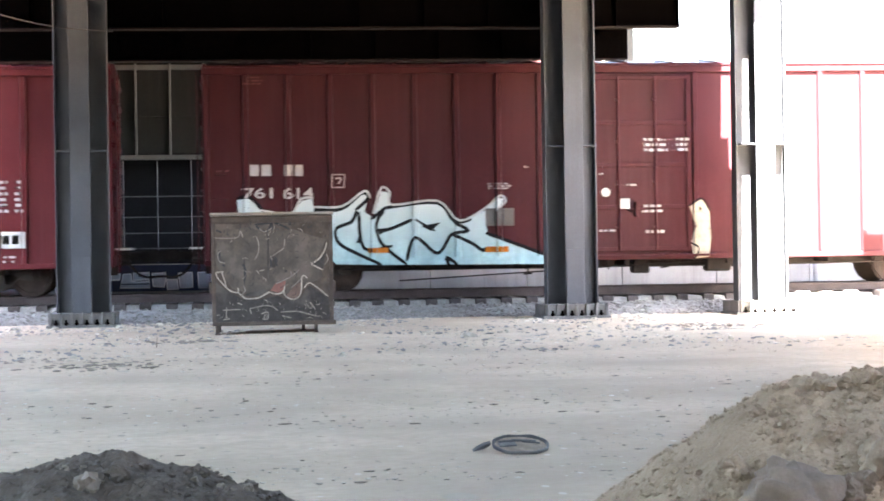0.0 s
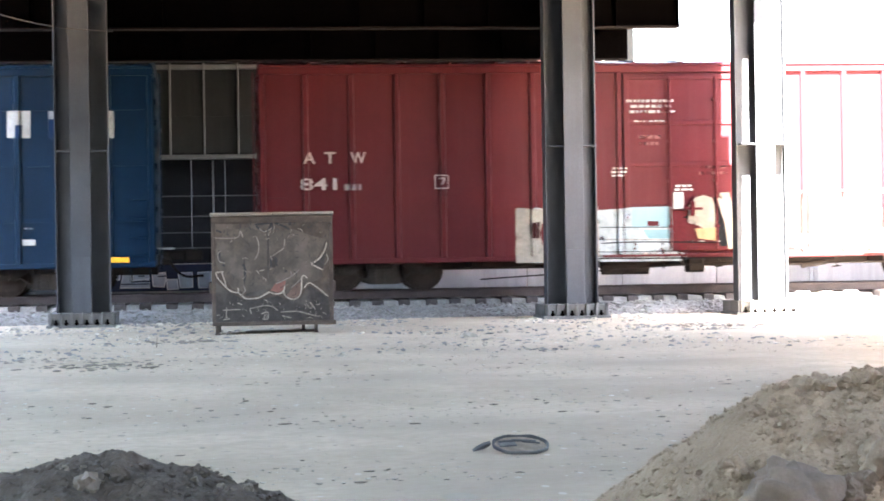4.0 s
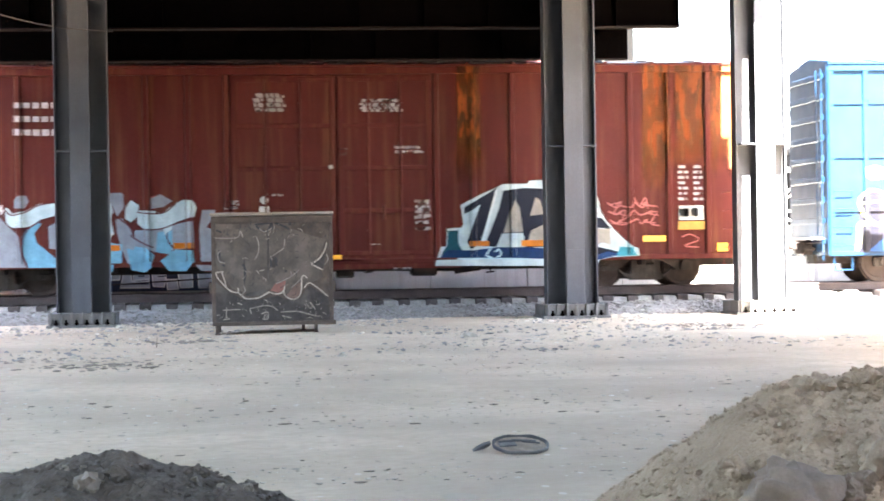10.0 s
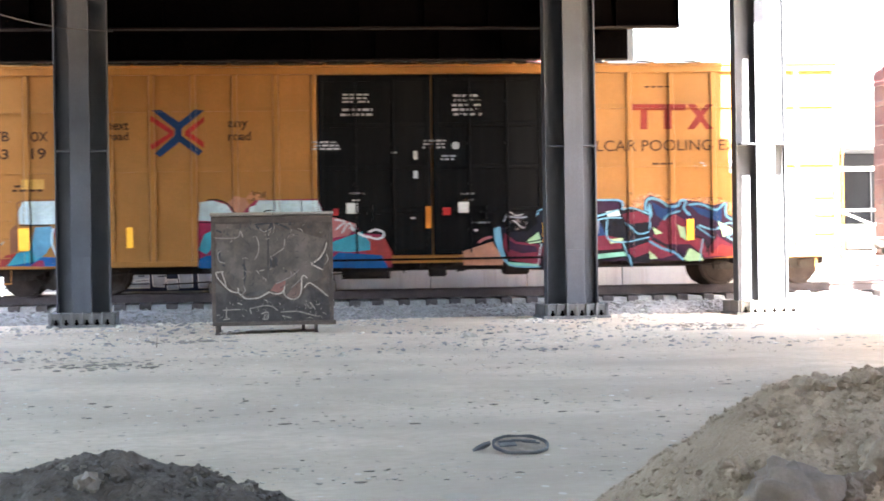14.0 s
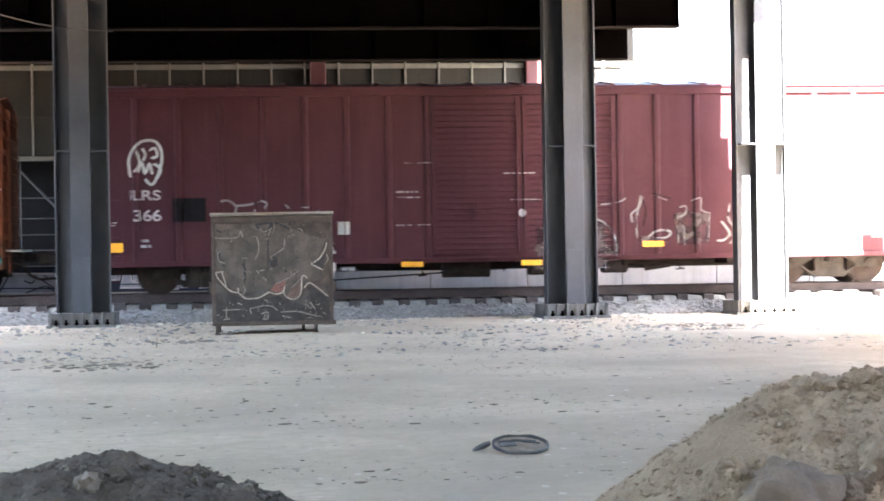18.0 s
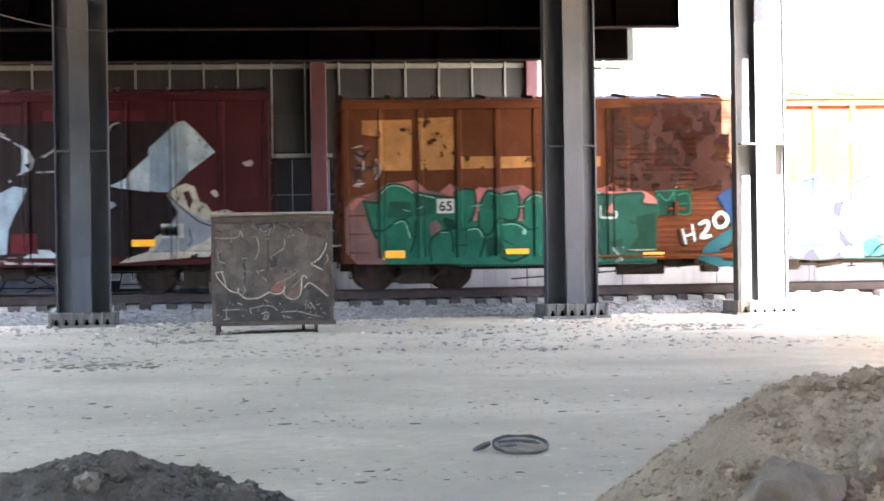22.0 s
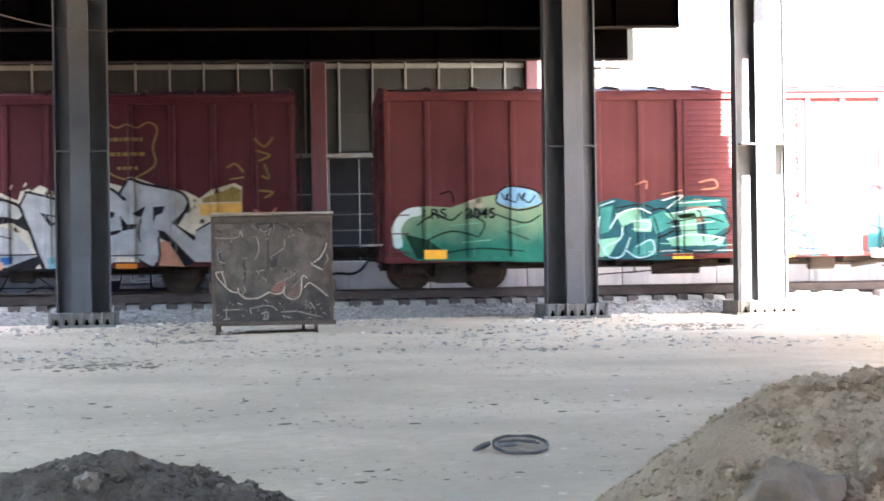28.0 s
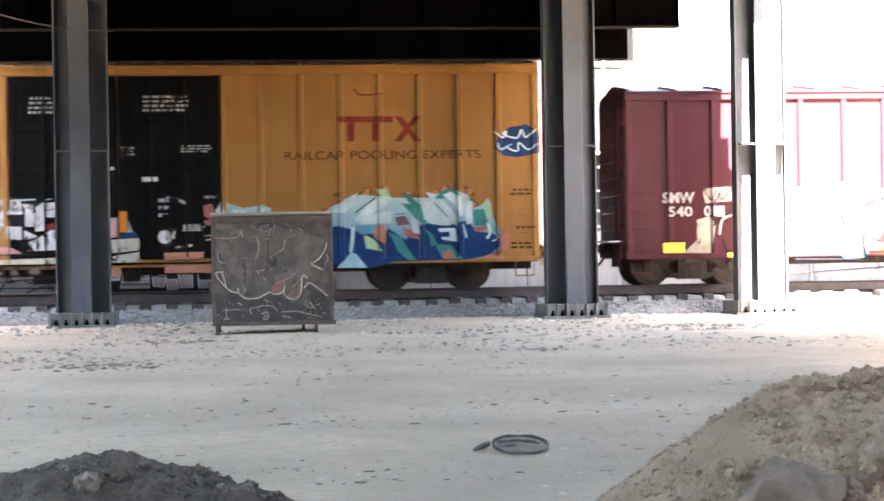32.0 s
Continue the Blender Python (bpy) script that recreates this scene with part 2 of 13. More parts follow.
for x, w in ((-3.12, 0.55), (7.117, 0.55), (11.245, 0.55)):
    column(x, 41.5, "grey painted steel bridge column on a ribbed footing", w)

# ---- the station behind the track ----
RED_PAINT = material("red_oxide_paint", (0.0420, 0.0050, 0.0056), 0.6, vary=0.15, scale=1.5, fine=20, bump=0.08)
# frames and panes coloured below their paint, standing in for deck shade
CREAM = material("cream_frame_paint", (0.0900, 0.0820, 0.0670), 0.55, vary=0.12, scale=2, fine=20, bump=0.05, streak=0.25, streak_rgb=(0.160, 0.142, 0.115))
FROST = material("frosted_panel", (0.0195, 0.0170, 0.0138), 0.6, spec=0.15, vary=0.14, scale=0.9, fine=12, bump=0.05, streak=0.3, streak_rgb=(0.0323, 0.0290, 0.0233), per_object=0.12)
# the recess's shade is put into this near-black blue-grey
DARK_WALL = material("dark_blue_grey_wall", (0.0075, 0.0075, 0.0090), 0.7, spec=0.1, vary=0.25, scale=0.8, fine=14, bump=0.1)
RAILING = material("grey_railing", (0.0600, 0.0600, 0.0640), 0.5, 0.2, vary=0.2, scale=5, fine=30, bump=0.05)
WHITE_STEEL = material("white_painted_steel", (0.75, 0.74, 0.72), 0.5, vary=0.1, scale=3, fine=30, bump=0.05)
FY = 58.0

platform = empty("station_platform", pose(0, 50.5, 0))
tagged(platform, "low concrete platform edge with worn paint beside the track", "platform", kind="structure")
x = -40.0
while x < 60:
    part("kerb_block", box(B(), x + 0.01, x + 2.49, 0, 0.5, 0.25, 1.235, 0.015), CONCRETE, platform)
    x += 2.5
part("platform_floor", box(B(), -40, 60, 0.5, 24, 0.9, 1.20), CONCRETE, platform)

facade = empty("station_wall", pose(0, FY, 0))
tagged(facade, "station facade with frosted glazing over a dark lower wall", "building", kind="structure")
X0, X1 = -31.35, 11.55
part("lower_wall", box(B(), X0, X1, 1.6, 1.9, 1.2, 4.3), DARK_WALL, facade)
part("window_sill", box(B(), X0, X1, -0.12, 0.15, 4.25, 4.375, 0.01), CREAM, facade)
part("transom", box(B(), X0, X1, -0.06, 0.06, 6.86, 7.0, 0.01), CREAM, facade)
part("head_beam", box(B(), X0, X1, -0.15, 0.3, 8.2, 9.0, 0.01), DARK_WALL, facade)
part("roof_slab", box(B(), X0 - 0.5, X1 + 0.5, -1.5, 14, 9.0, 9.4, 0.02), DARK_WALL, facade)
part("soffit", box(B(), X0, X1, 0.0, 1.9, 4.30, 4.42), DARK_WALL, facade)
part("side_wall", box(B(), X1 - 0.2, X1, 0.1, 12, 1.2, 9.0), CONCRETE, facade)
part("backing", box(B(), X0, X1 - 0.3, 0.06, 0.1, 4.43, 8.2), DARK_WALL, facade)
mullion = glass_lo = glass_hi = None
k = 0
mx = -2.79
while mx - 0.985 > X0:
    mx -= 0.985
while mx < X1:
    if mullion is None:
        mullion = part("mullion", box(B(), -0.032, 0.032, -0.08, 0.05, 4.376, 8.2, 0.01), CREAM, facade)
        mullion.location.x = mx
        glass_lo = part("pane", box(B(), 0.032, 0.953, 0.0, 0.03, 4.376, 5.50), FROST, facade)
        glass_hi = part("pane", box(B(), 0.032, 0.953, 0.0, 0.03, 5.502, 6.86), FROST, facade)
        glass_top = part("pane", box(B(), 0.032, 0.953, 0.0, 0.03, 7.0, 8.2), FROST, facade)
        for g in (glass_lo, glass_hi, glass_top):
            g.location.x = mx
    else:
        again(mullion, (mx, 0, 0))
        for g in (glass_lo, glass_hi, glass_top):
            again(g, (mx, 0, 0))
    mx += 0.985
for i in range(-5, 2):
    xc = 2.505 + i * 6.37
    p = part("column", box(B(), xc - 0.23, xc + 0.23, -0.34, 0.1, 1.2, 8.2, 0.02), RED_PAINT, facade, "red painted steel column")
for z in (1.66, 2.11, 2.58, 3.18):
    part("rail_bar", rod(B(), (X0, 0.3, z), (X1, 0.3, z), 0.016, 6), RAILING, facade)
post = None
for i in range(43):
    xp = -30.78 + i * 0.985
    if xp < X1:
        if post is None:
            post = part("rail_post", rod(B(), (0, 0.3, 1.2), (0, 0.3, 4.25), 0.02, 6), RAILING, facade)
            post.location.x = xp
        else:
            again(post, (xp, 0, 0))
for xp, mt in ((2.83, RAILING), (4.65, RAILING), (5.62, CREAM), (-0.6, RAILING), (-9.4, RAILING)):
    part("drain_pipe", rod(B(), (xp, 0.9, 1.2), (xp, 0.9, 4.25), 0.03, 8), mt, facade)
part("stair_rail", rod(B(), (-6.2, 0.6, 4.0), (-4.9, 0.6, 2.6), 0.035, 6), RAILING, facade)
part("stair_rail", rod(B(), (11.0, 1.0, 3.9), (11.4, 1.0, 4.2), 0.05, 6), WHITE_STEEL, facade)

# ---- the yard in front ----
DARK_SOIL = material("dark_damp_soil", (0.118, 0.094, 0.070), 0.95, vary=0.25, scale=9.0, fine=70, bump=0.7, per_object=0.12, spots=0.3, spots_rgb=(0.085, 0.068, 0.052))
TAN_SOIL = material("tan_rubble_soil", (0.385, 0.285, 0.187), 0.95, vary=0.2, scale=3.5, fine=60, bump=0.8, spots=0.3, spots_rgb=(0.30, 0.222, 0.140), per_object=0.08)
STONE = material("loose_stone", (0.44, 0.38, 0.29), 0.9, vary=0.2, scale=8, fine=60, bump=0.3, per_island=0.3)
BALLAST_STONE = material("ballast_stone", (0.205, 0.192, 0.175), 0.9, vary=0.2, scale=8, fine=60, bump=0.3, per_island=0.22)
CRUMB = material("soil_crumb", (0.165, 0.135, 0.10), 0.9, vary=0.2, scale=8, fine=60, bump=0.3, per_island=0.5)
RUBBER = material("black_ring", (0.045, 0.045, 0.045), 0.6, vary=0.3, scale=8, fine=60, bump=0.2, spots=0.5, spots_rgb=(0.2, 0.19, 0.17))


PALE_CLOD = material("pale_dry_clod", (0.205, 0.165, 0.125), 0.95, vary=0.25, scale=6, fine=50, bump=0.5, per_object=0.2)
BOULDER = material("grey_tan_boulder", (0.34, 0.25, 0.165), 0.9, vary=0.22, scale=9, fine=60, bump=0.5, spots=0.3, spots_rgb=(0.27, 0.205, 0.14))
DAMP_STONE = material("damp_grey_stone", (0.235, 0.175, 0.125), 0.9, vary=0.2, scale=7, fine=60, bump=0.4)


def lump(bm, at, r, seed, flat=0.7, sub=1):
    """Adds an uneven stone."""
    made = bmesh.ops.create_icosphere(bm, subdivisions=sub, radius=1.0)
    for v in made["verts"]:
        k = 1 + 0.6 * noise.noise(v.co * 1.3 + Vector((seed * 7.1, seed * 3.3, 0))) + 0.3 * noise.noise(v.co * 3.1 + Vector((seed, 0, seed)))
        v.co = Vector(at) + Vector((v.co.x, v.co.y, v.co.z * flat)) * (r * k)


def ridge(u, v):
    """Long tipped ridge at its angle of repose."""
    d = math.hypot(min(0.0, u + 1.12), v)
    return 0.835 - 0.66 * (math.hypot(d, 0.1) - 0.1)


def dome(u, v):
    """Low spread heap."""
    return 0.62 * (1 - (u / 1.70) ** 2 - (v / 1.25) ** 2)


def heap(name, label, x, y, reach, shape, mat, seed, clods, lumpy, rocks, rock_mats):
    """A tipped heap of soil with clods and rocks on it; reach: u from, u to, v from, v to."""
    t = empty(name, pose(x, y, 0))
    tagged(t, label, "dirt heap", group="dirt heaps")
    n = 210
    u0, u1, v0, v1 = reach

    def height(u, v):
        q = Vector((u * 1.3 + seed, v * 1.3, seed))
        base = shape(u, v)
        rough = 0.05 * noise.noise(q * 1.7) + 0.03 * noise.noise(q * 4.3) + 0.02 * noise.noise(q * 9.7) + 0.014 * abs(noise.noise(q * 21.0)) + 0.010 * noise.noise(q * 43.0)
        return max(base, -0.1) + rough * lumpy * min(1.0, max(0.0, base * 6 + 0.1)) - 0.02

    bm = B()
    vs = [[bm.verts.new((u, v, height(u, v))) for u in (u0 + (u1 - u0) * i / n for i in range(n + 1))] for v in (v0 + (v1 - v0) * j / n for j in range(n + 1))]
    for j in range(n):
        for i in range(n):
            bm.faces.new((vs[j][i], vs[j][i + 1], vs[j + 1][i + 1], vs[j + 1][i]))
    part("heap_body", bm, mat, t)
    rnd = random.Random(int(seed * 10))
    forms = []
    for i in range(9):
        bm = B()
        lump(bm, (0, 0, 0), 1.0, seed + i, 0.75, 2)
        bmesh.ops.scale(bm, vec=(0.01, 0.01, 0.01), verts=bm.verts)
        me = bpy.data.meshes.new("clod")
        bm.to_mesh(me)
        bm.free()
        me.materials.append(mat if i else (BOULDER if shape is ridge else PALE_CLOD))
        forms.append(me)
    left = clods
    while left:
        u, v = rnd.uniform(u0, min(u1, -0.4 if shape is ridge else u1)), rnd.uniform(v0, 0.25)
        if shape(u, v) < 0.02 or noise.noise(Vector((u * 4, v * 4, seed))) < rnd.uniform(-0.5, 0.3):
            continue
        left -= 1
        s = 0.0055 * 4.5 ** (rnd.random() ** 2.0)
        o = new("clod", rnd.choice(forms))
        o.parent = t
        o.location = (u, v, height(u, v) + s * 0.1)
        o.rotation_euler = (rnd.uniform(0, 1), rnd.uniform(0, 1), rnd.uniform(0, 6))
        o.scale = (100 * s, 100 * s * rnd.uniform(0.7, 1.1), 100 * s * rnd.uniform(0.6, 1.0))
    for i, (u, v, s, k) in enumerate(rocks):
        bm = B()
        lump(bm, (0, 0, 0), s, seed * 3 + i, 0.8, 4 if s > 0.06 else 3)
        for w in bm.verts:
            w.co *= 1 + 0.10 * noise.noise(w.co * (2.6 / s) + Vector((i, 0, 0)))
        for f in bm.faces:
            f.smooth = s > 0.1
        o = part("rock", bm, rock_mats[k], t, "rounded half-buried rock")
        o.location = (u, v, height(u, v) + s * 0.15)
    return t


heap("dirt_heap", "heap of tan dirt and rubble on the yard", 3.9, 9.5, (-2.55, 2.3, -1.45, 1.45), ridge, TAN_SOIL, 2.7, 1900, 1.0, ((-1.07, -0.10, 0.068, 0), (-1.13, -0.10, 0.045, 0), (-0.81, -0.09, 0.052, 0), (-0.76, -0.13, 0.040, 0), (-0.93, -0.09, 0.035, 0), (-1.11, -0.46, 0.050, 0), (-1.13, -0.44, 0.030, 0), (-1.62, -0.54, 0.075, 0), (-1.58, -0.58, 0.050, 0), (-1.26, -0.05, 0.028, 0), (-1.23, -0.07, 0.025, 0), (-1.45, -0.87, 0.200, 1), (-1.18, -0.85, 0.085, 1), (-0.95, -0.68, 0.125, 0), (-1.08, -0.78, 0.060, 1), (-1.97, -0.29, 0.022, 0), (-1.41, -0.21, 0.035, 0), (-1.33, -0.32, 0.030, 0), (-1.34, -0.24, 0.026, 0), (-1.56, -0.68, 0.050, 0), (-1.75, -0.60, 0.040, 0), (-1.19, -0.20, 0.030, 0), (-0.85, -0.22, 0.022, 0)), (BOULDER, DAMP_STONE))
heap("dirt_heap", "low heap of dark damp soil with pale stones in it", -0.65, 8.3, (-1.75, 1.75, -1.35, 1.35), dome, DARK_SOIL, 5.2, 1000, 1.1, ((-0.25, 0.07, 0.026, 0), (0.50, -0.02, 0.030, 0), (0.57, -0.03, 0.018, 0), (0.70, 0.03, 0.038, 0), (0.16, -0.27, 0.050, 0), (0.05, -0.38, 0.055, 1), (-0.04, -0.29, 0.018, 1), (0.03, -0.22, 0.014, 1), (-0.22, -0.22, 0.013, 1), (-0.02, -0.06, 0.020, 0), (0.47, -0.11, 0.016, 1), (0.44, -0.14, 0.014, 1), (0.37, -0.15, 0.012, 0), (0.40, -0.38, 0.011, 1), (0.69, -0.11, 0.025, 1), (0.60, -0.15, 0.012, 0), (0.27, -0.12, 0.028, 0), (0.64, -0.23, 0.020, 0), (-0.12, -0.42, 0.030, 0), (0.26, -0.36, 0.020, 0)), (DARK_SOIL, PALE_CLOD))

# loose stones over the yard and the ballast
def scatter(name, label, count, mat, seed, where, smin, smax, long=1.3):
    rnd = random.Random(seed)
    shapes = []
    for i in range(6):
        bm = B()
        lump(bm, (0, 0, 0), 1.0, i + seed, 0.34 if seed in (3, 9) else 0.6, 1)
        bm.verts.ensure_lookup_table()
        shapes.append(([v.co.copy() for v in bm.verts], [[v.index for v in f.verts] for f in bm.faces]))
        bm.free()
    vs, fs = [], []
    for i in range(count):
        x, y, z = where(rnd)
        s = smin * (smax / smin) ** (rnd.random() ** 2.2)
        a = rnd.uniform(0, 6.283)
        ca, sa = math.cos(a) * s, math.sin(a) * s
        cs, faces = rnd.choice(shapes)
        k, wide = len(vs), rnd.uniform(1.0, long)
        vs.extend((x + (c.x * ca - c.y * sa) * wide, y + c.x * sa + c.y * ca, z + c.z * s) for c in cs)
        fs.extend([[k + q for q in f] for f in faces])
    me = bpy.data.meshes.new(name)
    me.from_pydata(vs, [], fs)
    me.materials.append(mat)
    return tagged(new(name, me), label, "stones", kind="stuff")


def on_yard(r):
    y = 12.5 + 30 * r.random() ** 1.3
    return (y * math.tan(radians(6)) + r.uniform(-0.27, 0.27) * y, y, 0.005)


def on_ballast(r):
    y = r.uniform(42.7, 44.8)
    z = 0.07 * (y - 42.9) / 0.6 if y < 43.5 else 0.07 + 0.14 * min(1, (y - 43.5) / 1.1)
    return (r.uniform(-7, 17), y, max(0.0, z) + r.uniform(-0.02, 0.04))


scatter("loose_gravel", "small loose stones on the dirt yard", 5000, STONE, 3, on_yard, 0.003, 0.024)
scatter("yard_debris", "dark crumbs of soil and litter on the dirt yard", 1900, CRUMB, 9, on_yard, 0.004, 0.022, 3.0)
def by_footings(r):
    y = 43.0 - 15.0 * r.random() ** 2.4
    return (y * math.tan(radians(6)) + r.uniform(-0.27, 0.27) * y, y, 0.0)


scatter("track_rubble", "pale rubble strewn between the columns and the ballast", 3600, STONE, 14, by_footings, 0.010, 0.045, 1.8)
scatter("dark_rubble", "grey dirt lumps strewn before the ballast", 3600, BALLAST_STONE, 15, by_footings, 0.010, 0.045, 2.2)
scatter("ballast_stones", "grey crushed stones beside the track", 9000, BALLAST_STONE, 4, on_ballast, 0.02, 0.055)

# ring lying on the ground
ring = empty("ground_ring", pose(2.022, 14.05, 0.080, 13, 0, 4))
tagged(ring, "dark worn ring with a bent strap lying on the dirt", "ring")
bm = B()
prof = [(0.194, -0.026), (0.203, -0.024), (0.206, -0.006), (0.201, 0.0), (0.194, -0.001), (0.190, -0.008), (0.187, -0.026)]
loops = []
for i in range(48):
    a = i * 2 * math.pi / 48
    w = 0.004 * math.sin(3 * a) + 0.003 * math.sin(7 * a + 1)
    loops.append([bm.verts.new((r * math.cos(a), r * math.sin(a), z + w)) for r, z in prof])
for i in range(48):
    p, q = loops[i], loops[(i + 1) % 48]
    for j in range(len(prof)):
        k = (j + 1) % len(prof)
        bm.faces.new((p[j], q[j], q[k], p[k]))
part("rim", fixed(bm), RUBBER, ring)
part("plate", rod(B(), (0, 0, -0.030), (0, 0, -0.018), 0.186, 32), material("ring_plate", (0.25, 0.20, 0.145), 0.9, vary=0.3, scale=12, fine=40, bump=0.5, spots=0.6, spots_rgb=(0.09, 0.08, 0.07)), ring, "dusty sunken plate")
for x0, x1, y0, w, tilt in ((-0.16, -0.03, 0.00, 0.06, 6), (-0.05, 0.13, 0.075, 0.022, -12), (-0.15, -0.02, 0.07, 0.02, 10), (0.02, 0.15, 0.035, 0.015, -20)):
    o = part("strap", box(B(), -(x1 - x0) / 2, (x1 - x0) / 2, -w / 2, w / 2, -0.006, 0.006, 0.003), RUBBER, ring)
    o.location = ((x0 + x1) / 2, y0, -0.010)
    o.rotation_euler = (0.1, 0, radians(tilt))
bm = prism(B(), [(-0.350, -0.045), (-0.31, -0.018), (-0.26, 0.006), (-0.222, 0.014), (-0.232, -0.008), (-0.28, -0.033)], -0.03, 0.02)
part("strap_end", fixed(bm), RUBBER, ring)

TWIG = material("dry_twig", (0.10, 0.075, 0.05), 0.9, vary=0.3, scale=20, fine=80, bump=0.2)
for a, b, r in (((-1.25, 31.5, -0.02), (-1.24, 31.5, 0.17), 0.008), ((1.0, 15.3, 0.012), (1.28, 15.4, 0.014), 0.006), ((0.62, 15.6, 0.012), (0.72, 15.5, 0.014), 0.009)):
    tagged(mesh_object("twig", rod(B(), a, b, r, 6, r * 0.5), TWIG), "thin dry twig in the dirt", "twig")
STAIN = material("grey_damp_dirt", (0.20, 0.165, 0.125), 0.95, vary=0.3, scale=3, fine=30, bump=0.6)
rnd = random.Random(31)
for cx, cy, wx, wy, count in ((-1.75, 26.5, 0.95, 1.0, 90), (-2.6, 28.0, 1.4, 1.0, 60), (9.2, 36.5, 1.6, 1.3, 160), (8.3, 34.2, 0.9, 0.8, 60), (-0.7, 33.5, 0.8, 0.6, 60)):
    bm = B()
    for i in range(count):
        lump(bm, (cx + rnd.gauss(0, wx / 2), cy + rnd.gauss(0, wy / 2), 0.0), rnd.uniform(0.02, 0.065), i * 0.37, 0.22)
    tagged(mesh_object("soil_spill", bm, STAIN), "thin spill of grey soil crumbs on the yard", "dirt", kind="stuff")
CLOD = material("yard_clod", (0.40, 0.355, 0.28), 0.95, vary=0.25, scale=6, fine=50, bump=0.5)
for x, y, r in ((9.6, 37.5, 0.45), (10.3, 37.9, 0.3), (8.9, 38.2, 0.25), (8.1, 40.6, 0.14), (8.35, 40.5, 0.1), (-2.35, 40.5, 0.09), (-4.4, 40.4, 0.1), (-3.6, 40.3, 0.07), (6.2, 40.3, 0.08), (7.4, 40.35, 0.06), (3.9, 33.0, 0.12), (1.5, 28.0, 0.06)):
    bm = B()
    lump(bm, (0, 0, 0), r, x, 0.10 if r > 0.2 else 0.7, 3)
    o = mesh_object("dirt_clod", bm, CLOD)
    o.location = (x, y, 0.0)
    tagged(o, "low lump of dry dirt on the yard", "dirt clod")

# ---- the waste container ----
BIN_STEEL = material("brown_grey_bin_steel", (0.0568, 0.0404, 0.0301), 0.7, vary=0.42, scale=5.0, fine=22, bump=0.35, streak=0.6, streak_rgb=(0.038, 0.028, 0.022), spots=0.5, spots_rgb=(0.12, 0.098, 0.083))
BIN_GREY = material("bin_grey_overpaint", (0.0714, 0.0568, 0.0456), 0.7, vary=0.36, scale=4.5, fine=22, bump=0.25, streak=0.5, streak_rgb=(0.055, 0.043, 0.036), spots=0.35, spots_rgb=(0.125, 0.105, 0.09))
BIN_DARK = material("bin_dark_overpaint", (0.0370, 0.0318, 0.0284), 0.75, vary=0.4, scale=6, fine=22, bump=0.25, spots=0.5, spots_rgb=(0.10, 0.085, 0.075))
BIN_LID = material("bin_lid_edge", (0.19, 0.165, 0.135), 0.6, vary=0.2, scale=4, fine=25, bump=0.1)
CHALK = material("chalk_white_spray", (0.290, 0.250, 0.208), 0.7, vary=0.4, scale=6, fine=30, bump=0.02)
DULL_CHALK = material("dull_chalk_spray", (0.185, 0.160, 0.135), 0.7, vary=0.45, scale=9, fine=40, bump=0.02)
FADED = material("faded_brown_spray", (0.115, 0.072, 0.056), 0.7, vary=0.3, scale=6, fine=30, bump=0.02)
INK = material("black_spray", (0.0181, 0.0181, 0.0202), 0.6, vary=0.25, scale=6, fine=30, bump=0.02)
PINK = material("faded_red_spray", (0.190, 0.080, 0.065), 0.7, vary=0.25, scale=6, fine=30, bump=0.02)
bin_ = empty("dumpster", pose(-0.42, 36.0, 0))
tagged(bin_, "brown-grey steel dumpster with scratched painted scrawls", "dumpster")
bm = B()
prism(bm, [(0.03, 0.17), (2.17, 0.17), (2.17, 2.15), (0.03, 2.15)], 0.0, 1.5)
part("bin_body", fixed(bm), BIN_STEEL, bin_)
part("front_rim", box(B(), 0.0, 2.2, -0.03, 0.03, 2.02, 2.15, 0.01), BIN_STEEL, bin_)
part("bottom_rail", box(B(), 0.0, 2.24, -0.03, 0.03, 0.16, 0.235, 0.01), BIN_STEEL, bin_)
for xx in (0.0, 2.13):
    part("corner_post", box(B(), xx, xx + 0.07, -0.022, 0.03, 0.236, 2.018, 0.008), BIN_STEEL, bin_)
for xa, xb in ((-0.02, 1.1), (1.104, 2.22)):
    part("lid", box(B(), xa, xb, -0.08, 1.55, 2.16, 2.215, 0.012), BIN_LID, bin_, "pale plastic lid")
for xx, yy in ((0.09, 0.1), (1.88, 0.1), (0.12, 1.4), (1.69, 1.3)):
    bm = box(B(), xx - 0.03, xx + 0.03, yy - 0.05, yy + 0.05, 0.02, 0.17)
    box(bm, xx - 0.045, xx + 0.06, yy - 0.07, yy + 0.07, -0.02, 0.025, 0.008)
    part("foot", bm, BIN_STEEL, bin_)
for s, xx in ((-1, 0.03), (1, 2.17)):
    bm = box(B(), min(xx, xx + s * 0.09), max(xx, xx + s * 0.09), 0.3, 1.2, 0.75, 0.95, 0.01)
    part("fork_pocket", bm, BIN_STEEL, bin_)


def ribbon(bm, pts, w, y, close=False):
    """Adds a painted line of width w through the points (x, z), at y; its ends taper."""
    k = len(pts)
    vs = []
    for i, (x, z) in enumerate(pts):
        a = Vector(pts[max(0, i - 1)])
        b = Vector(pts[min(k - 1, i + 1)])
        d = (b - a).normalized() if (b - a).length > 1e-6 else Vector((1, 0))
        nrm = Vector((-d.y, d.x))
        h = w / 2 * (0.6 if i in (0, k - 1) else 1.0)
        vs.append((bm.verts.new((x + nrm.x * h, y, z + nrm.y * h)), bm.verts.new((x - nrm.x * h, y, z - nrm.y * h))))
    for (a, b), (c, d) in zip(vs, vs[1:]):
        bm.faces.new((a, b, d, c))


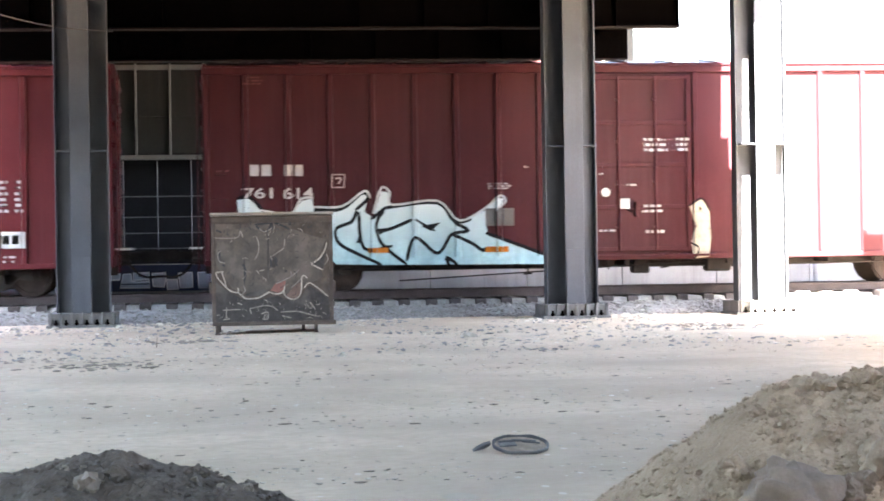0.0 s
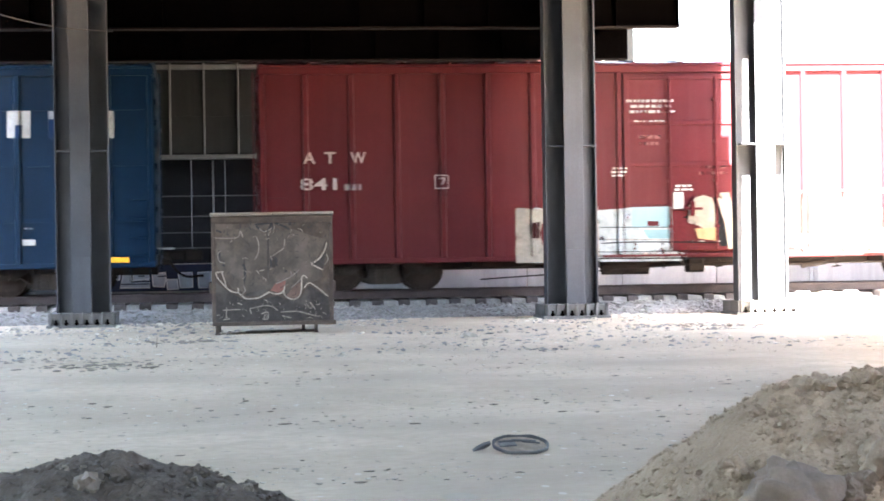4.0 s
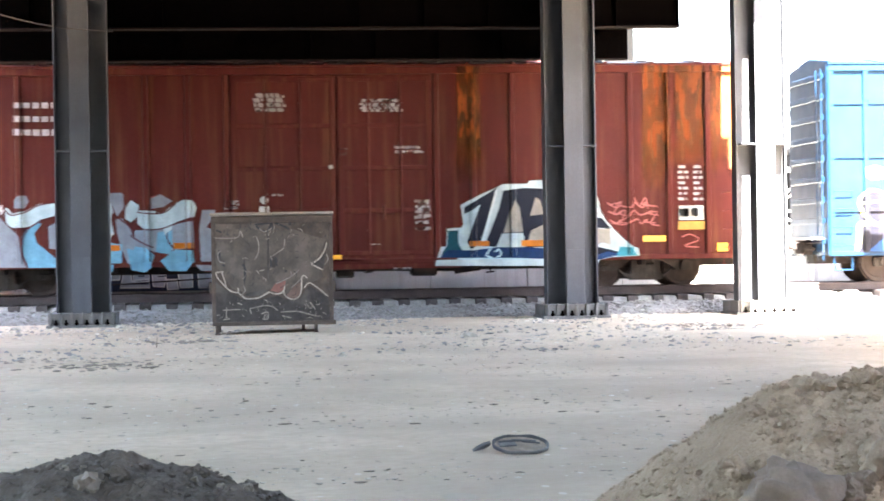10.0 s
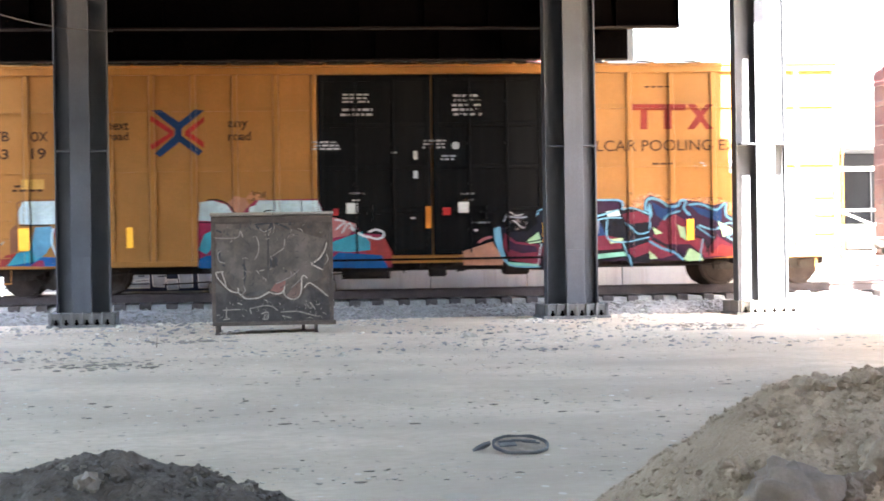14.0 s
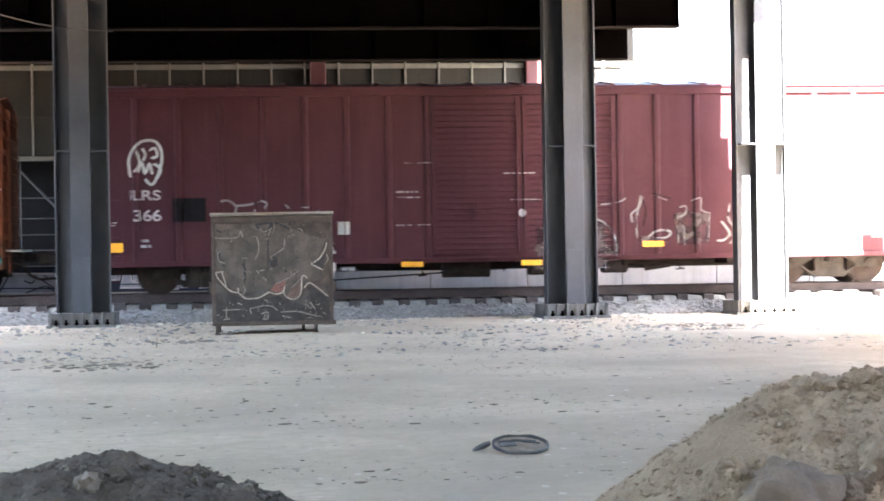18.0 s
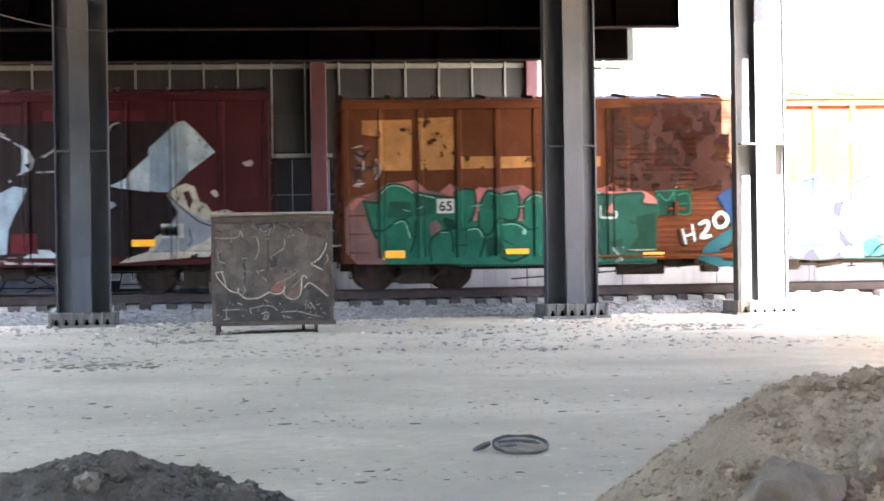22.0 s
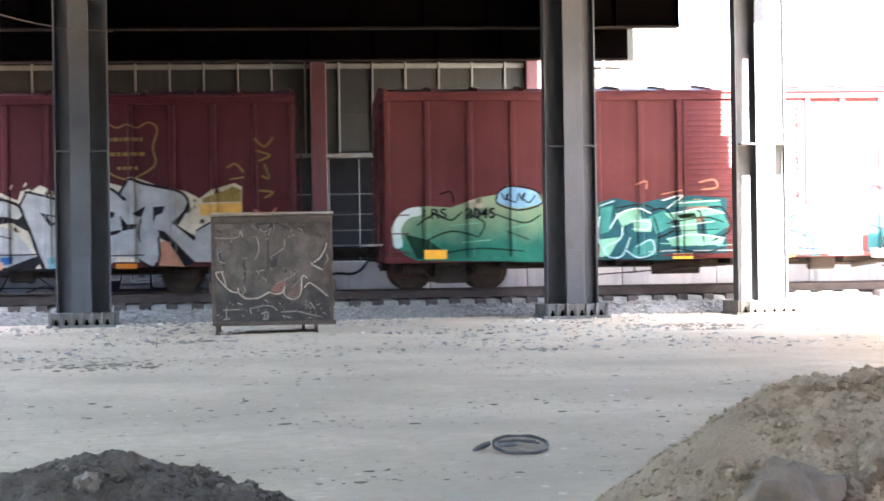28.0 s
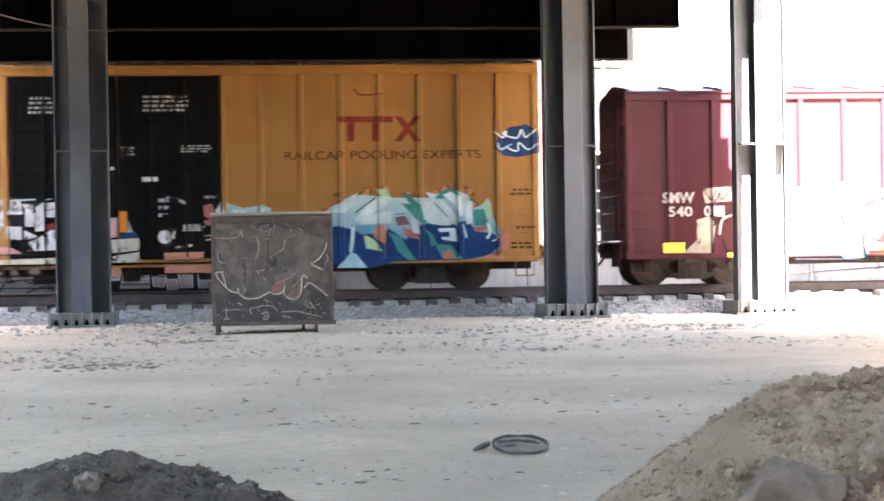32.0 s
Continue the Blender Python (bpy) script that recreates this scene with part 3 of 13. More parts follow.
def curve_pts(pts, k=5):
    """Rounds a line of points (Catmull-Rom)."""
    out = []
    n = len(pts)
    for i in range(n - 1):
        p0, p1, p2, p3 = (Vector(pts[max(0, min(n - 1, j))]) for j in (i - 1, i, i + 1, i + 2))
        for q in range(k):
            t = q / k
            v = 0.5 * ((2 * p1) + (p2 - p0) * t + (2 * p0 - 5 * p1 + 4 * p2 - p3) * t * t + (3 * p1 - p0 - 3 * p2 + p3) * t ** 3)
            out.append((v.x, v.y))
    out.append(tuple(pts[-1]))
    return out


def scrawl(name, mat, lines, w, y, parent, blobs=()):
    bm = B()
    for i, ln in enumerate(lines):
        ribbon(bm, curve_pts(ln), w, y - 0.0006 * i)
    for i, bl in enumerate(blobs):
        prism(bm, bl, y - 0.0006 * i, y - 0.0006 * i + 0.0004)
    return part(name, bm, mat, parent)


scrawl("grey_overpaint", BIN_GREY, [], 0.1, -0.004, bin_, [[(0.11, 1.7), (0.26, 1.86), (0.67, 1.96), (0.97, 1.83), (1.49, 1.9), (1.84, 1.77), (2.08, 1.71), (1.89, 1.32), (2.03, 1.03), (1.73, 0.88), (1.57, 0.71), (1.31, 0.74), (1.06, 0.82), (0.65, 0.75), (0.37, 0.83), (0.17, 1.1), (0.05, 1.37)]])
scrawl("dark_overpaint", BIN_DARK, [], 0.1, -0.004, bin_, [[(0.03, 1.00), (0.26, 0.81), (0.55, 0.65), (0.82, 0.62), (1.19, 0.70), (1.33, 0.63), (1.60, 0.64), (1.73, 0.85), (1.88, 0.76), (2.11, 0.65), (2.14, 0.24), (0.03, 0.23)]])
for k, bl in enumerate([[(1.80, 1.26), (2.08, 1.48), (2.02, 1.16)], [(1.14, 0.50), (1.33, 0.55), (1.35, 0.49), (1.23, 0.46)], [(1.09, 1.41), (1.18, 1.36), (1.15, 1.20), (1.05, 1.24)], [(1.73, 0.87), (1.81, 0.85), (2.08, 0.66), (1.88, 0.64)], [(0.57, 0.70), (0.85, 0.70), (1.03, 0.79), (0.92, 0.81), (0.62, 0.75)]]):
    scrawl("dark_patch", BIN_DARK, [], 0.1, -0.006 - 0.0003 * k, bin_, [bl])
scrawl("red_patch", PINK, [], 0.1, -0.0075, bin_, [[(1.05, 0.79), (1.15, 0.92), (1.34, 0.97), (1.31, 0.80), (1.20, 0.75)]])
scrawl("faded_patch", FADED, [], 0.1, -0.0075, bin_, [[(1.33, 0.67), (1.47, 0.85), (1.61, 0.94), (1.60, 0.70), (1.48, 0.64)]])
for ln in [[(1.03, 1.90), (1.02, 1.01)], [(0.59, 1.36), (0.59, 0.92)], [(0.14, 1.54), (0.15, 1.34)], [(1.32, 1.15), (1.37, 1.14)], [(0.07, 0.72), (0.11, 0.59)]]:
    scrawl("seam", BIN_DARK, [ln], 0.03, -0.0085, bin_)
for k, ln in enumerate([[(0.81, 1.97), (0.91, 1.89), (1.01, 1.87), (1.08, 1.99), (1.04, 2.02), (0.79, 1.99)], [(1.10, 2.04), (1.11, 1.88)], [(1.15, 2.02), (1.28, 1.97), (1.42, 1.90)], [(1.40, 2.00), (1.45, 1.98)], [(1.07, 1.37), (1.08, 1.20)], [(1.14, 1.34), (1.19, 1.23)], [(1.15, 1.40), (1.19, 1.30)], [(0.20, 1.27), (0.24, 1.25)], [(0.56, 1.28), (0.61, 1.17), (0.59, 0.97)], [(1.32, 1.14), (1.35, 1.14)], [(0.09, 1.90), (0.19, 1.86)], [(0.15, 1.52), (0.14, 1.39)]]):
    scrawl("black_scrawl", INK, [ln], 0.034, -0.011 - 0.0006 * k, bin_)
for k, ln in enumerate([[(0.03, 1.18), (0.13, 1.01), (0.26, 0.86)], [(0.18, 1.15), (0.23, 0.99), (0.26, 0.86)], [(0.05, 1.13), (0.22, 1.15)], [(0.26, 0.86), (0.35, 0.79), (0.47, 0.77), (0.47, 0.85)], [(0.47, 0.77), (0.57, 0.68), (0.63, 0.65), (0.82, 0.66), (0.96, 0.72), (1.03, 0.77)], [(1.03, 0.77), (1.14, 0.73), (1.26, 0.75), (1.32, 0.84)], [(1.32, 0.87), (1.30, 0.74), (1.38, 0.65), (1.50, 0.63), (1.59, 0.70), (1.62, 0.83), (1.63, 1.02), (1.68, 1.05), (1.73, 1.00)], [(1.67, 0.83), (1.76, 0.92), (1.91, 0.83), (2.10, 0.67)], [(1.80, 1.26), (1.96, 1.37), (2.06, 1.53), (2.09, 1.65)], [(1.80, 1.26), (1.92, 1.20), (2.02, 1.15)]]):
    scrawl("white_scrawl", CHALK, [ln], 0.026, -0.019 - 0.0006 * k, bin_)
for k, ln in enumerate([[(0.53, 0.72), (0.60, 0.80), (0.57, 0.89)], [(1.16, 0.91), (1.34, 0.99), (1.47, 1.06), (1.58, 1.16)], [(1.44, 0.84), (1.61, 0.99)], [(0.81, 1.17), (0.86, 1.09)], [(0.86, 1.15), (0.96, 1.17)], [(1.07, 1.42), (1.10, 1.34)], [(1.10, 1.42), (1.21, 1.49), (1.31, 1.57), (1.33, 1.73)], [(0.06, 1.76), (0.46, 1.76), (0.53, 1.88), (0.57, 1.77)], [(0.82, 1.77), (0.86, 1.63), (0.84, 1.46), (0.78, 1.36)], [(0.87, 1.92), (0.97, 1.86), (1.11, 1.93)], [(2.08, 1.44), (2.11, 1.34), (2.04, 1.24)], [(0.25, 1.30), (0.14, 1.34), (0.12, 1.47), (0.17, 1.52)]]):
    scrawl("thin_scrawl", DULL_CHALK, [ln], 0.019, -0.026 - 0.0006 * k, bin_)
for k, ln in enumerate([[(0.19, 0.45), (0.51, 0.46)], [(0.26, 0.50), (0.25, 0.28)], [(0.20, 0.28), (0.32, 0.29)], [(0.68, 0.47), (0.95, 0.52), (1.09, 0.50)], [(0.68, 0.46), (0.71, 0.37)], [(0.88, 0.37), (1.00, 0.40), (1.00, 0.28), (0.90, 0.28)], [(1.09, 0.50), (1.19, 0.43)], [(1.24, 0.40), (1.53, 0.41)], [(1.53, 0.41), (1.94, 0.30)], [(1.69, 0.61), (1.74, 0.49), (1.79, 0.45)], [(1.77, 0.57), (1.87, 0.43)], [(1.26, 0.33), (1.43, 0.29)], [(0.95, 0.35), (0.93, 0.28)], [(0.55, 0.54), (0.45, 0.58)]]):
    scrawl("white_scribble", DULL_CHALK, [ln], 0.024, -0.034 - 0.0006 * k, bin_)

# chips and scratches over the painted front
rnd = random.Random(8)
for mat, z0, z1, count, y in ((DULL_CHALK, 0.26, 0.62, 46, -0.043), (INK, 0.3, 0.7, 26, -0.044), (INK, 1.72, 2.0, 26, -0.043), (DULL_CHALK, 1.6, 2.0, 22, -0.044), (BIN_DARK, 0.75, 1.7, 40, -0.045), (DULL_CHALK, 0.75, 1.6, 18, -0.046)):
    bm = B()
    for i in range(count):
        x, z, a = rnd.uniform(0.1, 2.06), rnd.uniform(z0, z1), rnd.gauss(1.2, 0.9)
        ln, wd = rnd.uniform(0.02, 0.11), rnd.uniform(0.006, 0.018)
        ribbon(bm, [(x, z), (x + ln * 0.5 * math.cos(a), z + ln * 0.5 * math.sin(a)), (x + ln * math.cos(a + 0.4), z + ln * math.sin(a + 0.4))], wd, y - 0.00003 * i)
    tagged(part("paint_chips", bm, mat, bin_), kind="stuff")

# ---- shelter, sign, posts and cable ----
SOOT_CABLE = material("grey_cable", (0.05, 0.045, 0.045), 0.6, vary=0.2, scale=5, fine=30, bump=0.0)
SIGN = material("cream_sign_board", (0.62, 0.55, 0.42), 0.5, vary=0.08, scale=3, fine=20, bump=0.03)
SIGN_INK = material("sign_lettering", (0.05, 0.045, 0.05), 0.6, vary=0.1, scale=3, fine=20, bump=0.0)
shelter = empty("platform_shelter", pose(11.7, 58.2, 1.2))
tagged(shelter, "platform shelter with a dark fascia and white lattice rails", "shelter")
part("fascia", box(B(), 0, 9.0, 0, 0.12, 2.62, 3.0, 0.01), DARK_WALL, shelter)
part("shelter_roof", box(B(), -0.1, 9.1, -2.9, 3.4, 3.002, 3.08, 0.01), DARK_WALL, shelter)
part("back_panel", box(B(), 0, 9.0, 3.0, 3.08, 0.9, 2.6), DARK_WALL, shelter)
for i in range(9):
    part("panel_seam", box(B(), 0.5 + i, 0.54 + i, 2.96, 2.999, 0.9, 2.6), RAILING, shelter)
for x0 in (0.15, 2.3, 4.45):
    part("stair_stringer", rod(B(), (x0, 1.2, 1.3), (x0 + 1.6, 1.2, 2.5), 0.05, 6), WHITE_STEEL, shelter)
    part("stair_stringer", rod(B(), (x0 + 0.25, 1.2, 1.3), (x0 + 1.85, 1.2, 2.5), 0.03, 6), WHITE_STEEL, shelter)
post = None
for i in range(5):
    if post is None:
        post = part("shelter_post", box(B(), -0.05, 0.05, 0.2, 0.3, 0, 2.62, 0.01), WHITE_STEEL, shelter)
        post.location.x = 0.12
    else:
        again(post, (0.12 + i * 2.15, 0, 0))
for i in range(4):
    x = 0.2 + i * 2.15
    for k, (z0, z1) in enumerate(((0.45, 1.25), (1.25, 0.45))):
        part("lattice_bar", rod(B(), (x, 0.05 + 0.06 * k, z0), (x + 1.95, 0.05 + 0.06 * k, z1), 0.035, 6), WHITE_STEEL, shelter)
for z in (0.42, 1.3):
    part("lattice_rail", rod(B(), (0, 0.08, z), (9.0, 0.08, z), 0.04, 6), WHITE_STEEL, shelter)
for x0, d in ((0.05, 0.4), (1.5, -0.4)):
    part("bracket", rod(B(), (x0, -0.1, 2.35), (x0 + d, -0.1, 2.75), 0.045, 6), WHITE_STEEL, shelter)
sign = empty("station_sign", pose(11.25, 57.9, 3.28))
tagged(sign, "cream station name board hung under the shelter fascia", "sign")
part("board", box(B(), 0, 1.52, 0, 0.05, 0.0, 0.33, 0.01), SIGN, sign)
for xx in (0.25, 1.27):
    part("hanger", rod(B(), (xx, 0.025, 0.33), (xx, 0.025, 0.62), 0.015, 6), RAILING, sign)
cu = bpy.data.curves.new("sign_text", "FONT")
cu.body, cu.size, cu.extrude, cu.align_x = "Lechería", 0.30, 0.004, "CENTER"
cu.materials.append(SIGN_INK)
o = new("sign_text", cu)
o.parent = sign
o.location = (0.80, -0.006, 0.07)
o.rotation_euler = (math.pi / 2, 0, 0)

bm = box(B(), -0.06, 0.06, -0.06, 0.06, 0.2, 1.05, 0.02)
box(bm, -0.11, 0.11, -0.11, 0.11, 0.2, 0.3, 0.02)
o = mesh_object("track_marker", bm, CONCRETE)
o.location = (15.0, 50.0, 0.1)
tagged(o, "short grey concrete marker post beside the track", "post")
cu = bpy.data.curves.new("hanging_cable", "CURVE")
cu.dimensions, cu.bevel_depth, cu.bevel_resolution = "3D", 0.014, 2
sp = cu.splines.new("BEZIER")
sp.bezier_points.add(3)
for p, v in zip(sp.bezier_points, ((-8.5, 40.6, 7.5), (-4.9, 40.6, 6.45), (-3.5, 40.6, 6.12), (-2.4, 40.8, 6.05))):
    p.co = v
    p.handle_left_type = p.handle_right_type = "AUTO"
cu.materials.append(SOOT_CABLE)
tagged(new("hanging_cable", cu), "thin grey cable hanging under the bridge", "cable")

# low platform wall: painted letters
WALL_WHITE = material("wall_white_spray", (0.80, 0.81, 0.82), 0.7, vary=0.15, scale=3, fine=20, bump=0.03)
WALL_PALE = material("wall_pale_spray", (0.46, 0.50, 0.56), 0.7, vary=0.2, scale=3, fine=20, bump=0.03)
WALL_BLUE = material("wall_blue_spray", (0.02, 0.028, 0.06), 0.7, vary=0.2, scale=3, fine=20, bump=0.03)
bm = B()
prism(bm, [(-8.0, 0.55), (0.55, 0.55), (0.55, 1.22), (-8.0, 1.22)], -0.006, -0.003)
part("wall_painting", fixed(bm), WALL_BLUE, platform, "dark blue painted ground")
for k, shape in enumerate([[(-6.43, 1.07), (-4.52, 1.04), (-4.41, 0.83), (-4.41, 0.56), (-6.44, 0.56)], [(-3.12, 1.00), (-2.88, 1.00), (-2.90, 0.86), (-3.13, 0.85)], [(-2.81, 0.99), (-2.62, 1.00), (-2.60, 0.82), (-2.44, 0.78), (-2.16, 0.81), (-2.15, 0.65), (-2.89, 0.65)], [(-2.56, 1.02), (-2.16, 1.02), (-2.16, 0.86), (-2.56, 0.84)], [(-2.09, 1.00), (-1.75, 1.01), (-1.74, 0.87), (-1.79, 0.66), (-2.06, 0.68)], [(-1.72, 0.84), (-1.46, 0.84), (-1.43, 0.60), (-1.71, 0.59)], [(-1.43, 1.00), (-1.08, 1.01), (-1.07, 0.64), (-1.38, 0.63)], [(-0.94, 1.01), (-0.62, 1.02), (-0.62, 0.62), (-0.91, 0.62)]]):
    part("wall_painting", prism(B(), shape, -0.0105 - 0.0003 * k, -0.0095), WALL_PALE, platform, "pale painted letter shape")
    bm = B()
    ribbon(bm, shape + shape[:1], 0.045, -0.0125 - 0.0003 * k)
    part("wall_painting", bm, WALL_WHITE, platform, "white painted letter edge")
for k, ln in enumerate([[(-5.88, 0.61), (-5.74, 0.85), (-5.62, 1.05)], [(-5.29, 0.88), (-5.11, 0.81), (-5.01, 0.88)], [(-5.06, 1.02), (-4.83, 0.88), (-4.52, 0.66)], [(-6.16, 0.69), (-5.18, 0.68), (-4.52, 0.66)], [(-5.25, 0.56), (-4.76, 0.72), (-4.53, 0.60)], [(-6.29, 1.00), (-6.09, 0.78), (-6.37, 0.65)], [(-4.79, 1.00), (-4.65, 0.92)], [(-1.96, 0.92), (-1.51, 0.94), (-1.44, 0.87)], [(-2.44, 0.94), (-2.27, 0.94)], [(-2.88, 0.74), (-2.14, 0.74)]]):
    bm = B()
    ribbon(bm, curve_pts(ln), 0.032, -0.016 - 0.0005 * k)
    part("wall_painting", bm, WALL_BLUE, platform, "dark painted stroke")

# ---- the train ----
TRUCK_IRON = material("truck_iron", (0.0300, 0.0260, 0.0240), 0.85, spec=0.08, vary=0.35, scale=4, fine=40, bump=0.25)
WHEEL_IRON = material("wheel_iron", (0.0264, 0.0192, 0.0168), 0.7, 0.05, spec=0.1, vary=0.3, scale=4, fine=30, bump=0.1)
UNDER = material("underframe_iron", (0.0192, 0.0156, 0.0144), 0.85, spec=0.08, vary=0.35, scale=3, fine=40, bump=0.25)
TRAIN, WHEELS = [], []
SIDE = -1.55


def wheelset_mesh():
    if "wheelset" in bpy.data.meshes:
        return bpy.data.meshes["wheelset"]
    bm = B()
    r = 0.457
    for s in (-1, 1):
        y = s * 0.755
        rod(bm, (0, y - 0.065, 0), (0, y + 0.055, 0), r, 32)
        rod(bm, (0, y - s * 0.075, 0), (0, y - s * 0.055, 0), r + 0.028, 32)
        rod(bm, (0, y + s * 0.05, 0), (0, y + s * 0.075, 0), r - 0.06, 24, r - 0.09)
        rod(bm, (0, y + s * 0.06, 0), (0, y + s * 0.16, 0), 0.11, 12)
    rod(bm, (0, -1.0, 0), (0, 1.0, 0), 0.085, 12)
    for s in (-1, 1):
        for k in range(3):
            a = k * 2.094
            rod(bm, (0.06 * math.cos(a), s * 1.0, 0.06 * math.sin(a)), (0.06 * math.cos(a), s * 1.03, 0.06 * math.sin(a)), 0.02, 6)
    me = bpy.data.meshes.new("wheelset")
    bm.to_mesh(me)
    bm.free()
    me.materials.append(WHEEL_IRON)
    return me


def truck(car, x, wb, iron):
    t = empty("truck")
    t.parent = car
    t.location = (x, 0, 0)
    h = wb / 2
    for s in (-1, 1):
        bm = B()
        y0, y1 = sorted((s * 0.94, s * 1.06))
        outline = [(-h - 0.2, 0.36), (-h - 0.2, 0.56), (-h + 0.16, 0.62), (-0.5, 0.80), (0.5, 0.80), (h - 0.16, 0.62), (h + 0.2, 0.56), (h + 0.2, 0.36), (h - 0.22, 0.36),
                   (h - 0.30, 0.44), (0.34, 0.60), (0.34, 0.30), (0.52, 0.24), (0.30, 0.14), (-0.30, 0.14), (-0.52, 0.24), (-0.34, 0.30), (-0.34, 0.60), (-h + 0.30, 0.44), (-h + 0.22, 0.36)]
        prism(bm, outline, y0, y1)
        for k in (-1, 1):
            prism(bm, [(k * (h - 0.25), 0.42), (k * (h - 0.18), 0.50), (k * 0.36, 0.22), (k * 0.34, 0.13)][::k], y0, y1)
        part("side_frame", fixed(bm), iron, t)
        for k in (-0.2, 0.0, 0.2):
            bm = B()
            for q in range(5):
                rod(bm, (k, s * 1.0, 0.17 + q * 0.07), (k, s * 1.0, 0.205 + q * 0.07), 0.075, 10)
            part("spring", bm, iron, t)
        for k in (-h, h):
            part("bearing_cap", rod(B(), (k, s * 1.06, 0.46), (k, s * 1.14, 0.46), 0.10, 12), iron, t)
    part("bolster", box(B(), -0.2, 0.2, -1.1, 1.1, 0.50, 0.72, 0.03), iron, t)
    for k in (-h, h):
        w = new("wheelset", wheelset_mesh())
        w.parent = t
        w.location = (k, 0, 0.457)
        WHEELS.append(w)
    return t


def coupler(car, x, d, hose=True):
    bm = B()
    box(bm, min(x, x + d * 0.75), max(x, x + d * 0.75), -0.08, 0.08, 0.78, 0.96, 0.02)
    box(bm, min(x + d * 0.62, x + d * 0.98), max(x + d * 0.62, x + d * 0.98), -0.19, 0.15, 0.72, 1.02, 0.05)
    box(bm, min(x + d * 0.85, x + d * 1.06), max(x + d * 0.85, x + d * 1.06), -0.2, -0.08, 0.74, 1.0, 0.04)
    part("coupler", bm, UNDER, car)
    cu = bpy.data.curves.new("air_hose", "CURVE")
    cu.dimensions, cu.bevel_depth, cu.bevel_resolution = "3D", 0.03, 2
    sp = cu.splines.new("BEZIER")
    sp.bezier_points.add(2)
    for p, q in zip(sp.bezier_points, ((x + d * 0.25, -0.55, 0.78), (x + d * 0.6, -0.5, 0.42), (x + d * 1.08, -0.35, 0.40))):
        p.co = q
        p.handle_left_type = p.handle_right_type = "AUTO"
    cu.materials.append(UNDER)
    o = new("air_hose", cu)
    o.parent = car
    bm = rod(B(), (x + d * 0.12, -1.45, 0.95), (x + d * 0.2, -0.3, 0.92), 0.016, 6)
    rod(bm, (x + d * 0.2, -0.3, 0.92), (x + d * 0.72, -0.12, 1.0), 0.016, 6)
    rod(bm, (x + d * 0.12, -1.45, 0.95), (x + d * 0.12, -1.5, 0.72), 0.016, 6)
    part("cut_lever", bm, UNDER, car)
    part("draft_box", box(B(), min(x, x + d * 0.3), max(x, x + d * 0.3), -0.32, 0.32, 0.66, 1.0, 0.03), UNDER, car)
    part("angle_cock", rod(rod(B(), (x + d * 0.05, -0.6, 0.80), (x + d * 0.3, -0.55, 0.78), 0.045, 8), (x + d * 0.2, -0.56, 0.8), (x + d * 0.2, -0.56, 0.92), 0.03, 6), UNDER, car)
    # end sill with crossover step
    part("end_step", box(B(), min(x + d * 0.02, x + d * 0.36), max(x + d * 0.02, x + d * 0.36), -1.2, 1.2, 1.02, 1.06), GALV, car, "pale metal crossover step")


GALV = material("galvanised_steel", (0.45, 0.45, 0.44), 0.5, 0.3, vary=0.15, scale=4, fine=30, bump=0.1)
YELLOW = material("reflective_yellow", (0.70, 0.32, 0.015), 0.45, vary=0.12, scale=3, fine=20, bump=0.05, spots=0.25, spots_rgb=(0.4, 0.2, 0.03))


class Car:
    """What later painting needs to know of one boxcar."""
    strips = None


